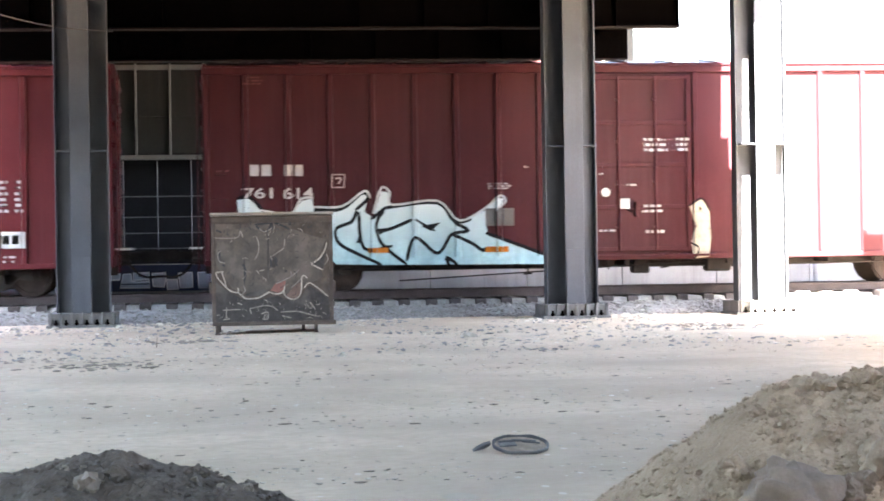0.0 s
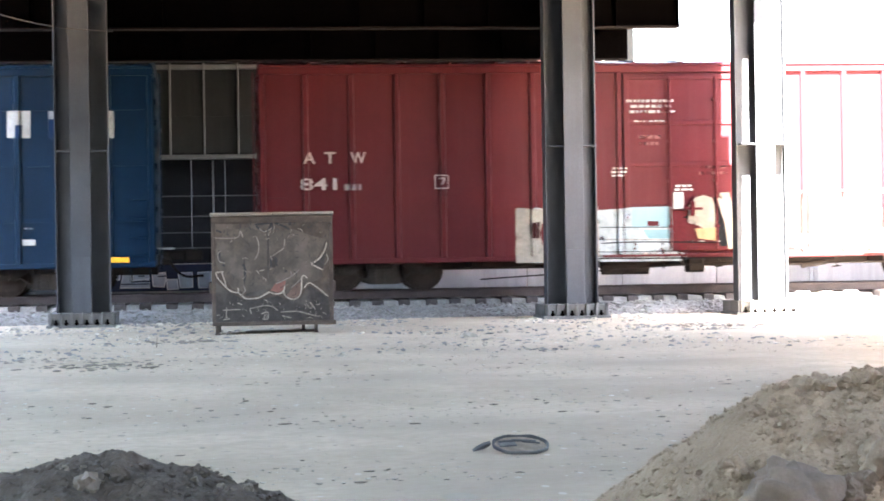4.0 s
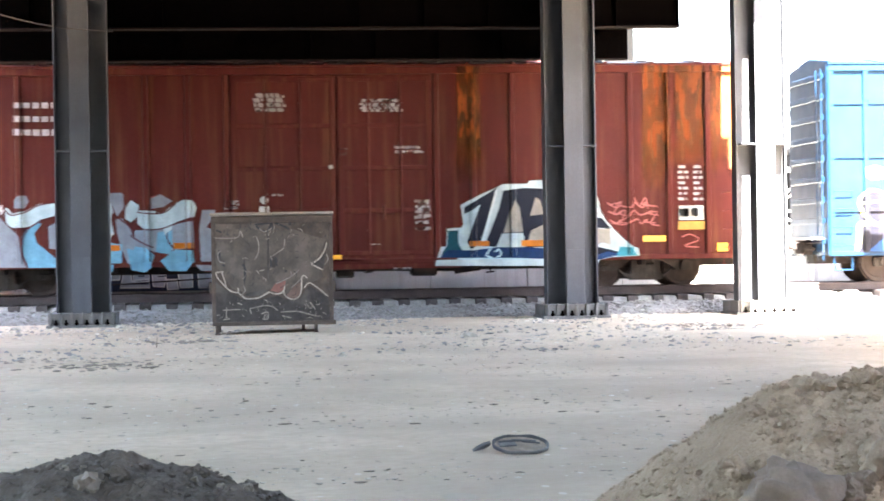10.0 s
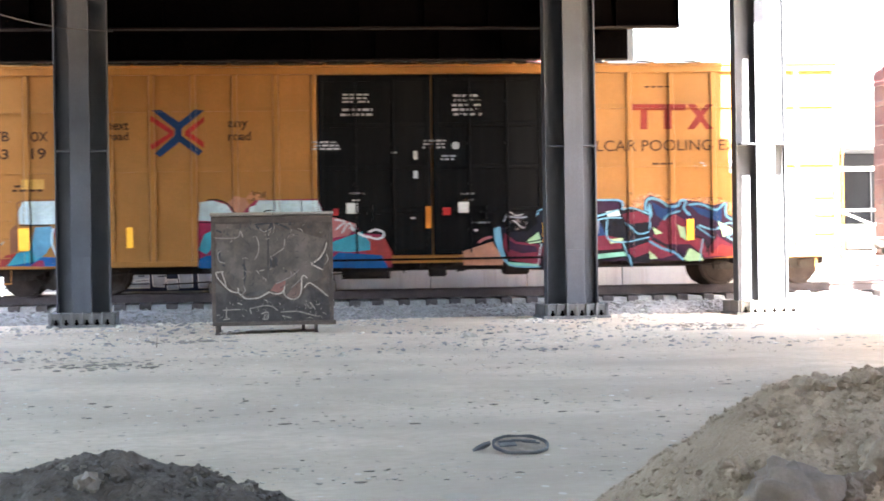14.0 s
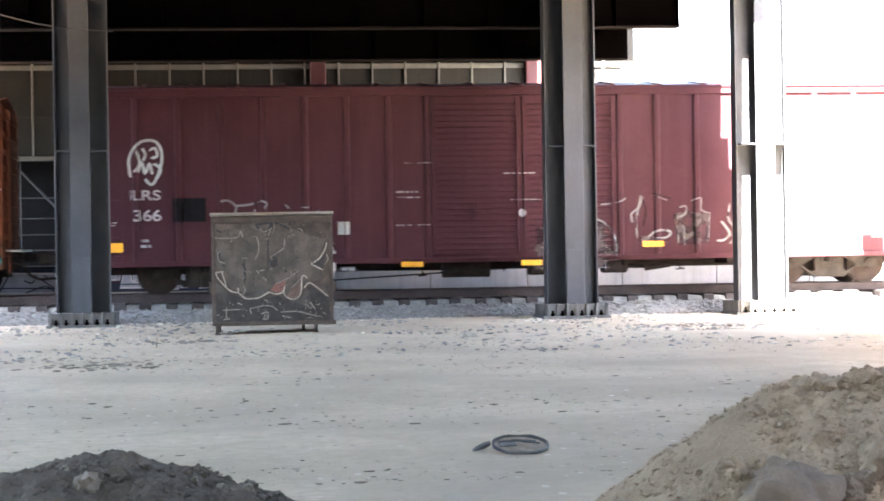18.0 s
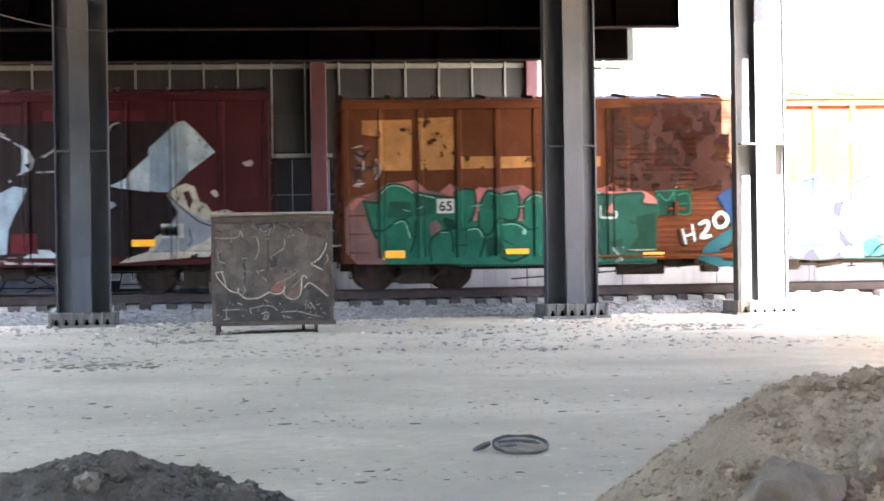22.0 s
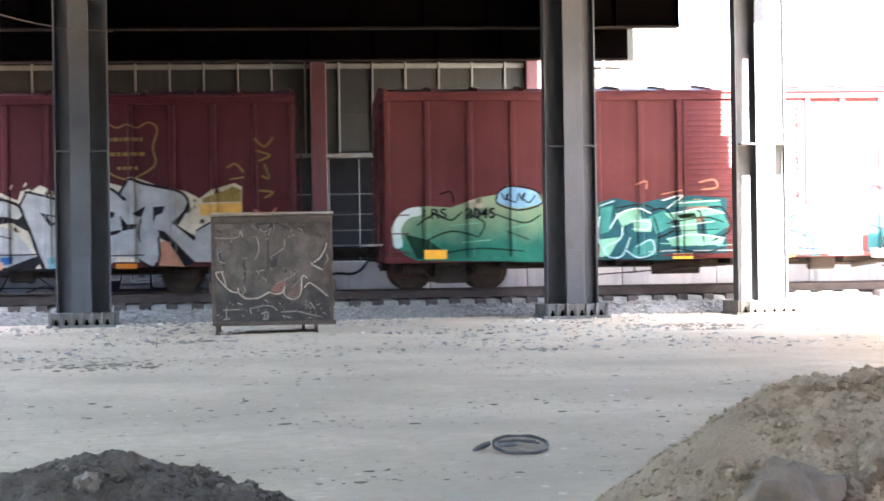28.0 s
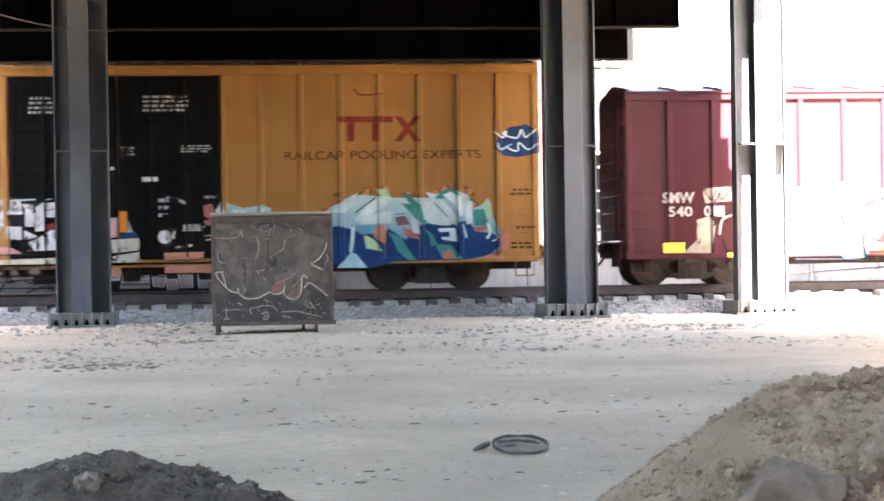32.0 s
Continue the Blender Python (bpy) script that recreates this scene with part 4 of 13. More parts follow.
def boxcar(label, x0, length, sill, eave, paint, roof_paint, inset, wb, posts, doors, girts=(), post_w=0.14, proud=0.07, end_paint=None, roof_kind="ribs", group="boxcars of the train", louvred=False, sill_drop=0.0, iron=None):
    """posts: spacing of the outside posts; doors: (x0, x1, paint, kind) along the near side."""
    c = Car()
    car = empty("boxcar", pose(x0, TRACK_Y, RAIL_Z))
    tagged(car, label, "freight car", group=group)
    c.ob, c.length, c.sill, c.eave, c.proud, c.x0, c.doors, c.girts = car, length, sill, eave, proud, x0, doors, girts
    TRAIN.append(c)
    L = length
    zb, zt = sill + 0.12, eave - 0.16
    body = part("box_body", box(B(), 0.03, L - 0.03, SIDE + 0.02, -SIDE, sill + 0.02, eave), paint, car)
    # near side: one panel between two posts, doors in their openings
    blocks = sorted(doors)
    stretches, at = [], 0.0
    for d in blocks:
        if d[0] - at > 0.02:
            stretches.append((at, d[0]))
        at = max(at, d[1])
    if L - at > 0.02:
        stretches.append((at, L))
    c.posts = []
    cache = {}
    for a, b in stretches:
        k = max(1, round((b - a) / posts))
        w = (b - a) / k
        for i in range(k + 1):
            px = a + i * w
            px = min(max(px, a + post_w / 2), b - post_w / 2)
            if "post" not in cache:
                q = post_w / 2
                bm = B()
                prism(bm, [(-q, zb), (q, zb), (q, zt), (-q, zt)], SIDE - proud, SIDE)
                for v in bm.verts:
                    if v.co.y < SIDE - proud / 2:
                        v.co.x *= 0.72
                cache["post"] = part("side_post", fixed(bm), paint, car)
                cache["post"].location.x = px
            else:
                again(cache["post"], (px, 0, 0))
            c.posts.append((px - post_w * 0.36, px + post_w * 0.36))
            c.slope = post_w * 0.14
        for i in range(k):
            key = round(w, 3)
            if key not in cache:
                bm = box(B(), 0.012, w - 0.012, SIDE, SIDE + 0.03, zb, zt)
                cache[key] = part("side_panel", fixed(bm), paint, car)
                cache[key].location.x = a + i * w
                if girts:
                    bm = prism(B(), [(post_w / 2, -0.05), (w - post_w / 2, -0.05), (w - post_w / 2, 0.05), (post_w / 2, 0.05)], SIDE - proud * 0.6, SIDE)
                    cache["girt", key] = part("girt", fixed(bm), paint, car)
                    cache["girt", key].location = (a + i * w, 0, girts[0])
            else:
                again(cache[key], (a + i * w, 0, 0))
                if girts:
                    again(cache["girt", key], (a + i * w, 0, girts[0]))
            for gz in girts[1:]:
                again(cache["girt", key], (a + i * w, 0, gz))
    # sills, roof edge
    part("side_sill", box(B(), 0, L, SIDE - proud, SIDE + 0.02, sill, zb, 0.012), paint, car)
    part("top_chord", box(B(), 0, L, SIDE - proud, SIDE + 0.02, zt, eave, 0.012), paint, car)
    if sill_drop:
        da, db = min(d[0] for d in doors), max(d[1] for d in doors)
        part("deep_sill", box(B(), da - 0.6, db + 0.6, SIDE - 0.02, SIDE + 0.02, sill - sill_drop, sill), paint, car)
    part("far_side", box(B(), 0, L, -SIDE, -SIDE + 0.06, sill, eave), paint, car)
    # ends with pressed ribs
    for s, xe in ((-1, 0.0), (1, L)):
        bm = box(B(), min(xe, xe + s * 0.02), max(xe, xe + s * 0.02), SIDE - 0.02, -SIDE, sill + 0.05, eave)
        part("end_wall", bm, end_paint or paint, car)
        k = 9
        for i in range(k):
            z = sill + 0.35 + (eave - sill - 0.6) * i / (k - 1)
            if i == 0:
                rib = part("end_rib", box(B(), min(s * 0.02, s * 0.06), max(s * 0.02, s * 0.06), SIDE + 0.18, -SIDE - 0.18, -0.07, 0.07, 0.015), end_paint or paint, car)
                rib.location = (xe, 0, z)
            else:
                again(rib, (xe, 0, z))
        bm = B()
        y = SIDE + 0.05
        for dy in (0, 0.42):
            rod(bm, (xe + s * 0.13, y + dy, sill - 0.1), (xe + s * 0.13, y + dy, eave - 0.1), 0.014, 6)
        for i in range(10):
            z = sill + 0.1 + i * 0.40
            if z < eave - 0.1:
                rod(bm, (xe + s * 0.13, y, z), (xe + s * 0.13, y + 0.42, z), 0.012, 6)
        part("end_ladder", bm, end_paint or paint, car)
        coupler(car, xe, s * 0.97)
        # side grab irons next to the corner
        for i in range(4):
            z = sill + 0.25 + i * 0.42
            xa = xe - s * 0.12
            xb = xe - s * 0.55
            bm = rod(B(), (xa, SIDE - proud - 0.05, z), (xb, SIDE - proud - 0.05, z), 0.014, 6)
            rod(bm, (xa, SIDE - proud - 0.05, z), (xa, SIDE, z), 0.012, 6)
            rod(bm, (xb, SIDE - proud - 0.05, z), (xb, SIDE, z), 0.012, 6)
            part("grab_iron", bm, paint, car)
        bm = B()
        xa, xb = xe - s * 0.12, xe - s * 0.55
        for q in (xa, xb):
            rod(bm, (q, SIDE, sill + 0.05), (q, SIDE, sill - 0.32), 0.014, 6)
        rod(bm, (xa, SIDE, sill - 0.32), (xb, SIDE, sill - 0.32), 0.016, 6)
        part("stirrup_step", bm, paint, car)
    # roof
    bm = B()
    ridge = 0.24
    prof = [(SIDE - proud - 0.03, eave), (SIDE - proud - 0.03, eave + 0.05), (0, eave + ridge), (-SIDE + 0.06, eave + 0.05), (-SIDE + 0.06, eave)]
    fr = [bm.verts.new((0, y, z)) for y, z in prof]
    bk = [bm.verts.new((L, y, z)) for y, z in prof]
    bm.faces.new(fr)
    bm.faces.new(bk[::-1])
    for i in range(5):
        bm.faces.new((fr[i], bk[i], bk[(i + 1) % 5], fr[(i + 1) % 5]))
    part("roof", fixed(bm), roof_paint, car)
    first = None
    k = int(L / 1.07)
    for i in range(k + 1):
        xr = 0.06 + i * (L - 0.12) / k
        if first is None:
            bm = B()
            y0 = SIDE - proud - 0.03
            zr = 0.04 if roof_kind == "ribs" else 0.06
            for (ya, za), (yb, zb2) in (((y0, eave + 0.05), (0, eave + ridge)), ((0, eave + ridge), (-SIDE, eave + 0.05))):
                vs = [bm.verts.new(q) for q in ((-0.05, ya, za - 0.02), (0.05, ya, za - 0.02), (0.05, yb, zb2 - 0.02), (-0.05, yb, zb2 - 0.02), (-0.03, ya, za + zr), (0.03, ya, za + zr), (0.03, yb, zb2 + zr), (-0.03, yb, zb2 + zr))]
                for f in ((0, 1, 5, 4), (1, 2, 6, 5), (2, 3, 7, 6), (3, 0, 4, 7), (4, 5, 6, 7)):
                    bm.faces.new([vs[j] for j in f])
            first = part("roof_rib", fixed(bm), roof_paint, car)
            first.location.x = xr
        else:
            again(first, (xr, 0, 0))
    # doors
    for a, b, dp, kind in doors:
        door(c, a, b, zb, zt, dp, kind)
    # underframe
    part("centre_sill", box(B(), 0, L, -0.3, 0.3, sill - 0.18, sill + 0.1), UNDER, car)
    k = int(L / 2.4)
    for i in range(1, k):
        xx = L * i / k
        part("crossbearer", box(B(), xx - 0.05, xx + 0.05, SIDE + 0.1, -SIDE - 0.1, sill - 0.12, sill + 0.04), UNDER, car)
    bm = B()
    m = L / 2
    rod(bm, (m - 1.8, -1.0, sill - 0.18), (m - 0.7, -1.0, sill - 0.18), 0.17, 14)
    part("air_reservoir", bm, UNDER, car)
    part("brake_valve", box(B(), m + 0.2, m + 0.6, -1.2, -0.8, sill - 0.32, sill + 0.02, 0.04), UNDER, car)
    part("brake_rod", rod(B(), (inset + 0.9, -1.25, sill - 0.13), (m - 1.8, -1.2, sill - 0.16), 0.018, 6), UNDER, car)
    part("rod_hanger", rod(B(), (m - 3.2, -1.3, sill - 0.16), (m - 3.2, -1.3, sill + 0.02), 0.018, 6), UNDER, car)
    bm = rod(B(), (m + 0.6, -1.2, sill - 0.16), (L - inset - 0.9, -1.25, sill - 0.13), 0.018, 6)
    part("brake_rod", bm, UNDER, car)
    bm = rod(B(), (inset + 2.2, -1.32, sill - 0.40), (m + 1.6, -1.34, sill - 0.06), 0.016, 6)
    rod(bm, (m - 0.4, -1.33, sill - 0.22), (m - 0.4, -1.33, sill + 0.03), 0.022, 6)
    part("slanted_rod", bm, UNDER, car, "long thin slanted brake rod")
    bm = box(B(), m + 1.9, m + 2.5, -1.3, -0.9, sill - 0.30, sill + 0.03, 0.05)
    rod(bm, (m + 1.3, -1.1, sill - 0.12), (m + 3.1, -1.1, sill - 0.16), 0.05, 8)
    rod(bm, (m + 2.9, -1.2, sill - 0.2), (m + 3.5, -1.2, sill - 0.12), 0.07, 8)
    part("brake_cylinder", bm, UNDER, car)
    for q, d in ((m + 3.7, 0.24), (m - 2.3, 0.3), (m + 0.9, 0.2)):
        bm = rod(B(), (q, -1.28, sill + 0.02), (q + 0.03, -1.28, sill - d), 0.02, 6)
        rod(bm, (q - 0.08, -1.28, sill - d), (q + 0.12, -1.28, sill - d + 0.02), 0.018, 6)
        part("hanger_bracket", bm, UNDER, car)
    for x in (inset, L - inset):
        truck(car, x, wb, iron or TRUCK_IRON)
    return c


def door(c, a, b, zb, zt, paint, kind):
    """A plug or sliding door in the near side."""
    car, w = c.ob, b - a
    y = SIDE - 0.03
    d = part("door", box(B(), a + 0.02, b - 0.02, y, SIDE + 0.04, zb + 0.06, zt - 0.02, 0.01), paint, car)
    if kind == "louvred":
        k = 26
        for i in range(k):
            z = zb + 0.2 + (zt - zb - 0.4) * i / (k - 1)
            bm = B()
            prism(bm, [(a + 0.12, z - 0.045), (b - 0.12, z - 0.045), (b - 0.12, z + 0.02), (a + 0.12, z + 0.02)], y - 0.016, y)
            for v in bm.verts:
                if v.co.y < y - 0.01:
                    v.co.z = z - 0.02
            part("slat", fixed(bm), paint, d)
    else:
        for f in (0.0, 0.245, 0.49, 0.735, 1.0):
            z = zb + 0.12 + (zt - zb - 0.24) * f
            part("door_rail", box(B(), a + 0.05, b - 0.05, y - 0.03, y, z - 0.05, z + 0.05, 0.01), paint, d)
        for xx in (a + 0.09, b - 0.09):
            part("door_stile", box(B(), xx - 0.06, xx + 0.06, y - 0.035, y - 0.001, zb + 0.1, zt - 0.06, 0.01), paint, d)
    for f in ((0.33, 0.66) if kind != "louvred" else (0.94,)):
        xx = a + w * f
        bm = rod(B(), (xx, y - 0.07, zb + 0.1), (xx, y - 0.07, zt - 0.1), 0.022, 8)
        for q in (0.15, 0.4, 0.62, 0.85):
            box(bm, xx - 0.05, xx + 0.05, y - 0.09, y, zb + (zt - zb) * q - 0.03, zb + (zt - zb) * q + 0.03)
        part("lock_rod", bm, paint, d)
    bm = box(B(), a + w * 0.42, a + w * 0.56, y - 0.10, y, zb + 1.0, zb + 1.06, 0.01)
    box(bm, a + w * 0.47, a + w * 0.50, y - 0.12, y - 0.02, zb + 0.86, zb + 1.2, 0.01)
    part("door_handle", bm, paint, d)
    part("door_track", box(B(), a - 0.5, b + 0.5, SIDE - c.proud - 0.05, SIDE - c.proud + 0.01, zb - 0.06, zb - 0.01, 0.006), paint, car)

# ---- eleven boxcars, front to rear ----
PAINT = {
    "brown": material("oxide_red_paint", (0.0330, 0.0071, 0.0090), 0.5, vary=0.16, scale=1.0, fine=18, bump=0.06, streak=0.35, streak_rgb=(0.0451, 0.0174, 0.0197), spec=0.08, per_object=0.05),
    "red": material("bright_boxcar_red", (0.0541, 0.0084, 0.0108), 0.5, vary=0.15, scale=1.0, fine=18, bump=0.06, streak=0.35, streak_rgb=(0.0620, 0.0167, 0.0185), spec=0.08, per_object=0.05),
    "blue": material("deep_blue_paint", (0.0028, 0.0127, 0.0296), 0.45, vary=0.15, scale=1.0, fine=18, bump=0.06, streak=0.3, streak_rgb=(0.0040, 0.0090, 0.0189), spec=0.08, per_object=0.05),
    "cp": material("faded_red_paint", (0.0517, 0.0095, 0.0078), 0.55, vary=0.2, scale=0.9, fine=16, bump=0.08, streak=0.55, streak_rgb=(0.0870, 0.0363, 0.0171), spec=0.08, per_object=0.08),
    "yellow": material("golden_yellow_paint", (0.1800, 0.0820, 0.0230), 0.5, vary=0.12, scale=0.9, fine=16, bump=0.06, streak=0.3, streak_rgb=(0.1685, 0.0645, 0.0139), spec=0.08, per_object=0.04),
    "maroon": material("faded_maroon_paint", (0.0425, 0.0146, 0.0187), 0.6, vary=0.17, scale=0.9, fine=16, bump=0.08, streak=0.35, streak_rgb=(0.0591, 0.0247, 0.0278), spec=0.08, per_object=0.06),
    "rust": material("rusty_orange_paint", (0.057, 0.0175, 0.0068), 0.75, vary=0.25, scale=0.9, fine=14, bump=0.15, streak=0.6, streak_rgb=(0.0521, 0.0164, 0.0072), spots=0.4, spots_rgb=(0.0724, 0.0237, 0.0122), per_object=0.12, spec=0.08),
    "dark": material("dark_red_paint", (0.0253, 0.0046, 0.0052), 0.6, vary=0.2, scale=0.9, fine=16, bump=0.08, streak=0.35, streak_rgb=(0.0369, 0.0076, 0.0085), spec=0.08, per_object=0.05),
    "coral": material("weathered_coral_red", (0.0599, 0.0157, 0.0179), 0.6, vary=0.15, scale=0.9, fine=16, bump=0.08, streak=0.3, streak_rgb=(0.0751, 0.0278, 0.0307), spec=0.08, per_object=0.05),
    "wine": material("wine_red_paint", (0.0314, 0.0067, 0.0095), 0.55, vary=0.16, scale=0.9, fine=16, bump=0.07, streak=0.3, streak_rgb=(0.0433, 0.0122, 0.0137), spec=0.08, per_object=0.05),
    "amber": material("amber_yellow_paint", (0.1687, 0.0819, 0.0228), 0.55, vary=0.14, scale=0.9, fine=16, bump=0.06, streak=0.4, streak_rgb=(0.1270, 0.0540, 0.0147), spec=0.08, per_object=0.05),
    "black": material("black_door_paint", (0.0015, 0.0015, 0.0016), 0.6, spec=0.05, vary=0.25, scale=1.2, fine=18, bump=0.06, streak=0.3, streak_rgb=(0.0100, 0.0084, 0.0073)),
}
P = PAINT
car1 = boxcar("oxide red high-cube boxcar with pale blue painted lettering", -0.67, 19.3, 0.62, 5.08, P["brown"], P["brown"], 2.2, 1.85, 0.97, [(8.6, 11.2, P["brown"], "plug")])
car2 = boxcar("bright red high-cube boxcar with faded white block painting", -22.06, 19.36, 0.62, 5.08, P["red"], P["red"], 2.8, 1.85, 1.0, [(8.3, 11.6, P["red"], "plug")])
car3 = boxcar("deep blue high-cube boxcar with yellow-edged spray lettering", -43.55, 19.13, 0.62, 5.08, P["blue"], P["blue"], 2.4, 1.9, 0.95, [(8.1, 9.6, P["blue"], "plug"), (9.6, 11.1, P["blue"], "plug")], girts=(1.7, 2.95, 4.2))
car4 = boxcar("faded rusty red high-cube boxcar with pale blue painting", -64.87, 19.37, 0.62, 5.08, P["cp"], P["cp"], 2.3, 1.85, 0.9, [(7.5, 9.9, P["cp"], "plug"), (9.9, 12.1, P["cp"], "plug")], sill_drop=0.12)
car5 = boxcar("golden yellow high-cube boxcar with black double doors", -86.27, 19.48, 0.62, 5.08, P["yellow"], P["yellow"], 1.7, 1.9, 0.93, [(7.4, 10.0, P["black"], "plug"), (10.0, 12.6, P["black"], "plug")], girts=(2.8, 4.15), group="boxcars of the train")
car6 = boxcar("faded maroon boxcar with louvred sliding doors", -107.62, 19.37, 0.62, 4.58, P["maroon"], P["maroon"], 2.35, 1.9, 0.93, [(7.6, 9.7, P["maroon"], "louvred"), (9.7, 11.9, P["maroon"], "louvred")], proud=0.05)
car7 = boxcar("rusty orange boxcar covered in green and teal painting", -125.94, 16.34, 0.62, 4.27, P["rust"], P["rust"], 1.65, 1.78, 0.95, [(6.2, 9.2, P["rust"], "louvred")], roof_kind="tall")
car8 = boxcar("dark red boxcar with a huge black and white painting", -143.46, 15.88, 0.66, 4.50, P["dark"], P["dark"], 1.65, 1.85, 1.0, [(6.6, 9.4, P["dark"], "plug")], roof_kind="tall")
car9 = boxcar("weathered coral red boxcar with teal and green painting", -161.15, 16.15, 0.62, 4.45, P["coral"], P["coral"], 1.55, 1.75, 0.95, [(6.9, 9.8, P["coral"], "louvred")], roof_kind="tall")
car10 = boxcar("wine red boxcar with silver and black spray lettering", -179.8, 16.65, 0.62, 4.43, P["wine"], P["wine"], 1.65, 1.85, 0.97, [(6.2, 9.3, P["wine"], "plug")], roof_kind="tall")
car11 = boxcar("amber yellow high-cube boxcar with black doors and blue painting", -201.13, 19.3, 0.62, 5.08, P["amber"], P["amber"], 2.43, 1.85, 0.93, [(7.4, 9.8, P["black"], "plug"), (9.8, 12.1, P["black"], "plug")])

# ---- what is painted on the cars ----
from mathutils.geometry import tessellate_polygon


def spray(name, low, high=None, z0=0.7, z1=2.3, rough=0.6, worn=0.0, soft=False):
    """Spray paint, plain or fading from low to high up the car side, with overspray mottling."""
    m = material("spray_" + name, low, rough, vary=0.24, scale=2.2, fine=16, bump=0.04, streak=0.4, streak_rgb=tuple(c * 0.5 + 0.012 for c in low), spec=0.06)
    if high:
        nt = m.node_tree
        n, l = nt.nodes, nt.links
        bsdf = n["Principled BSDF"]
        tc = n.new("ShaderNodeTexCoord")
        sx = n.new("ShaderNodeSeparateXYZ")
        l.new(tc.outputs["Object"], sx.inputs[0])
        nz = n.new("ShaderNodeTexNoise")
        nz.inputs["Scale"].default_value = 2.2
        l.new(tc.outputs["Object"], nz.inputs["Vector"])
        ad = n.new("ShaderNodeMath")
        ad.operation = "MULTIPLY_ADD"
        l.new(nz.outputs["Fac"], ad.inputs[0])
        ad.inputs[1].default_value = 0.7
        l.new(sx.outputs["Z"], ad.inputs[2])
        mr = n.new("ShaderNodeMapRange")
        mr.inputs[1].default_value, mr.inputs[2].default_value = z0 + 0.35, z1 + 0.35
        l.new(ad.outputs[0], mr.inputs[0])
        mx = n.new("ShaderNodeMix")
        mx.data_type = "RGBA"
        l.new(mr.outputs[0], mx.inputs[0])
        l.new(bsdf.inputs["Base Color"].links[0].from_socket, mx.inputs[6])
        mx.inputs[7].default_value = (*high, 1)
        l.new(mx.outputs[2], bsdf.inputs["Base Color"])
    if worn or soft:
        nt = m.node_tree
        n, l = nt.nodes, nt.links
        tc = n.new("ShaderNodeTexCoord")

        def maths(op, a, b):
            x = n.new("ShaderNodeMath")
            x.operation = op
            for i, v in enumerate((a, b)):
                if isinstance(v, float):
                    x.inputs[i].default_value = v
                else:
                    l.new(v, x.inputs[i])
            return x.outputs[0]

        mp = n.new("ShaderNodeMapping")
        mp.inputs["Scale"].default_value = (5.0, 1.0, 0.9) if soft else (2.5, 2.5, 2.5)
        l.new(tc.outputs["Object"], mp.inputs[0])
        nz = n.new("ShaderNodeTexNoise")
        nz.inputs["Scale"].default_value = 1.6
        nz.inputs["Detail"].default_value = 7.0
        l.new(mp.outputs[0], nz.inputs["Vector"])
        cover = nz.outputs["Fac"]
        lo, hi = 0.62 - worn, 0.72 - worn * 0.6
        if soft:
            sx = n.new("ShaderNodeSeparateXYZ")
            l.new(tc.outputs["Generated"], sx.inputs[0])
            gx, gz = sx.outputs["X"], sx.outputs["Z"]
            rim = maths("MINIMUM", maths("MULTIPLY", maths("MINIMUM", gx, maths("SUBTRACT", 1.0, gx)), 4.0), maths("MULTIPLY", gz, 1.2))
            cover = maths("ADD", maths("MULTIPLY", cover, 0.9), maths("MINIMUM", rim, 0.5))
            lo, hi = 0.45, 1.05
        mr = n.new("ShaderNodeMapRange")
        mr.inputs[1].default_value, mr.inputs[2].default_value = lo, hi
        l.new(cover, mr.inputs[0])
        l.new(mr.outputs[0], n["Principled BSDF"].inputs["Alpha"])
    return m


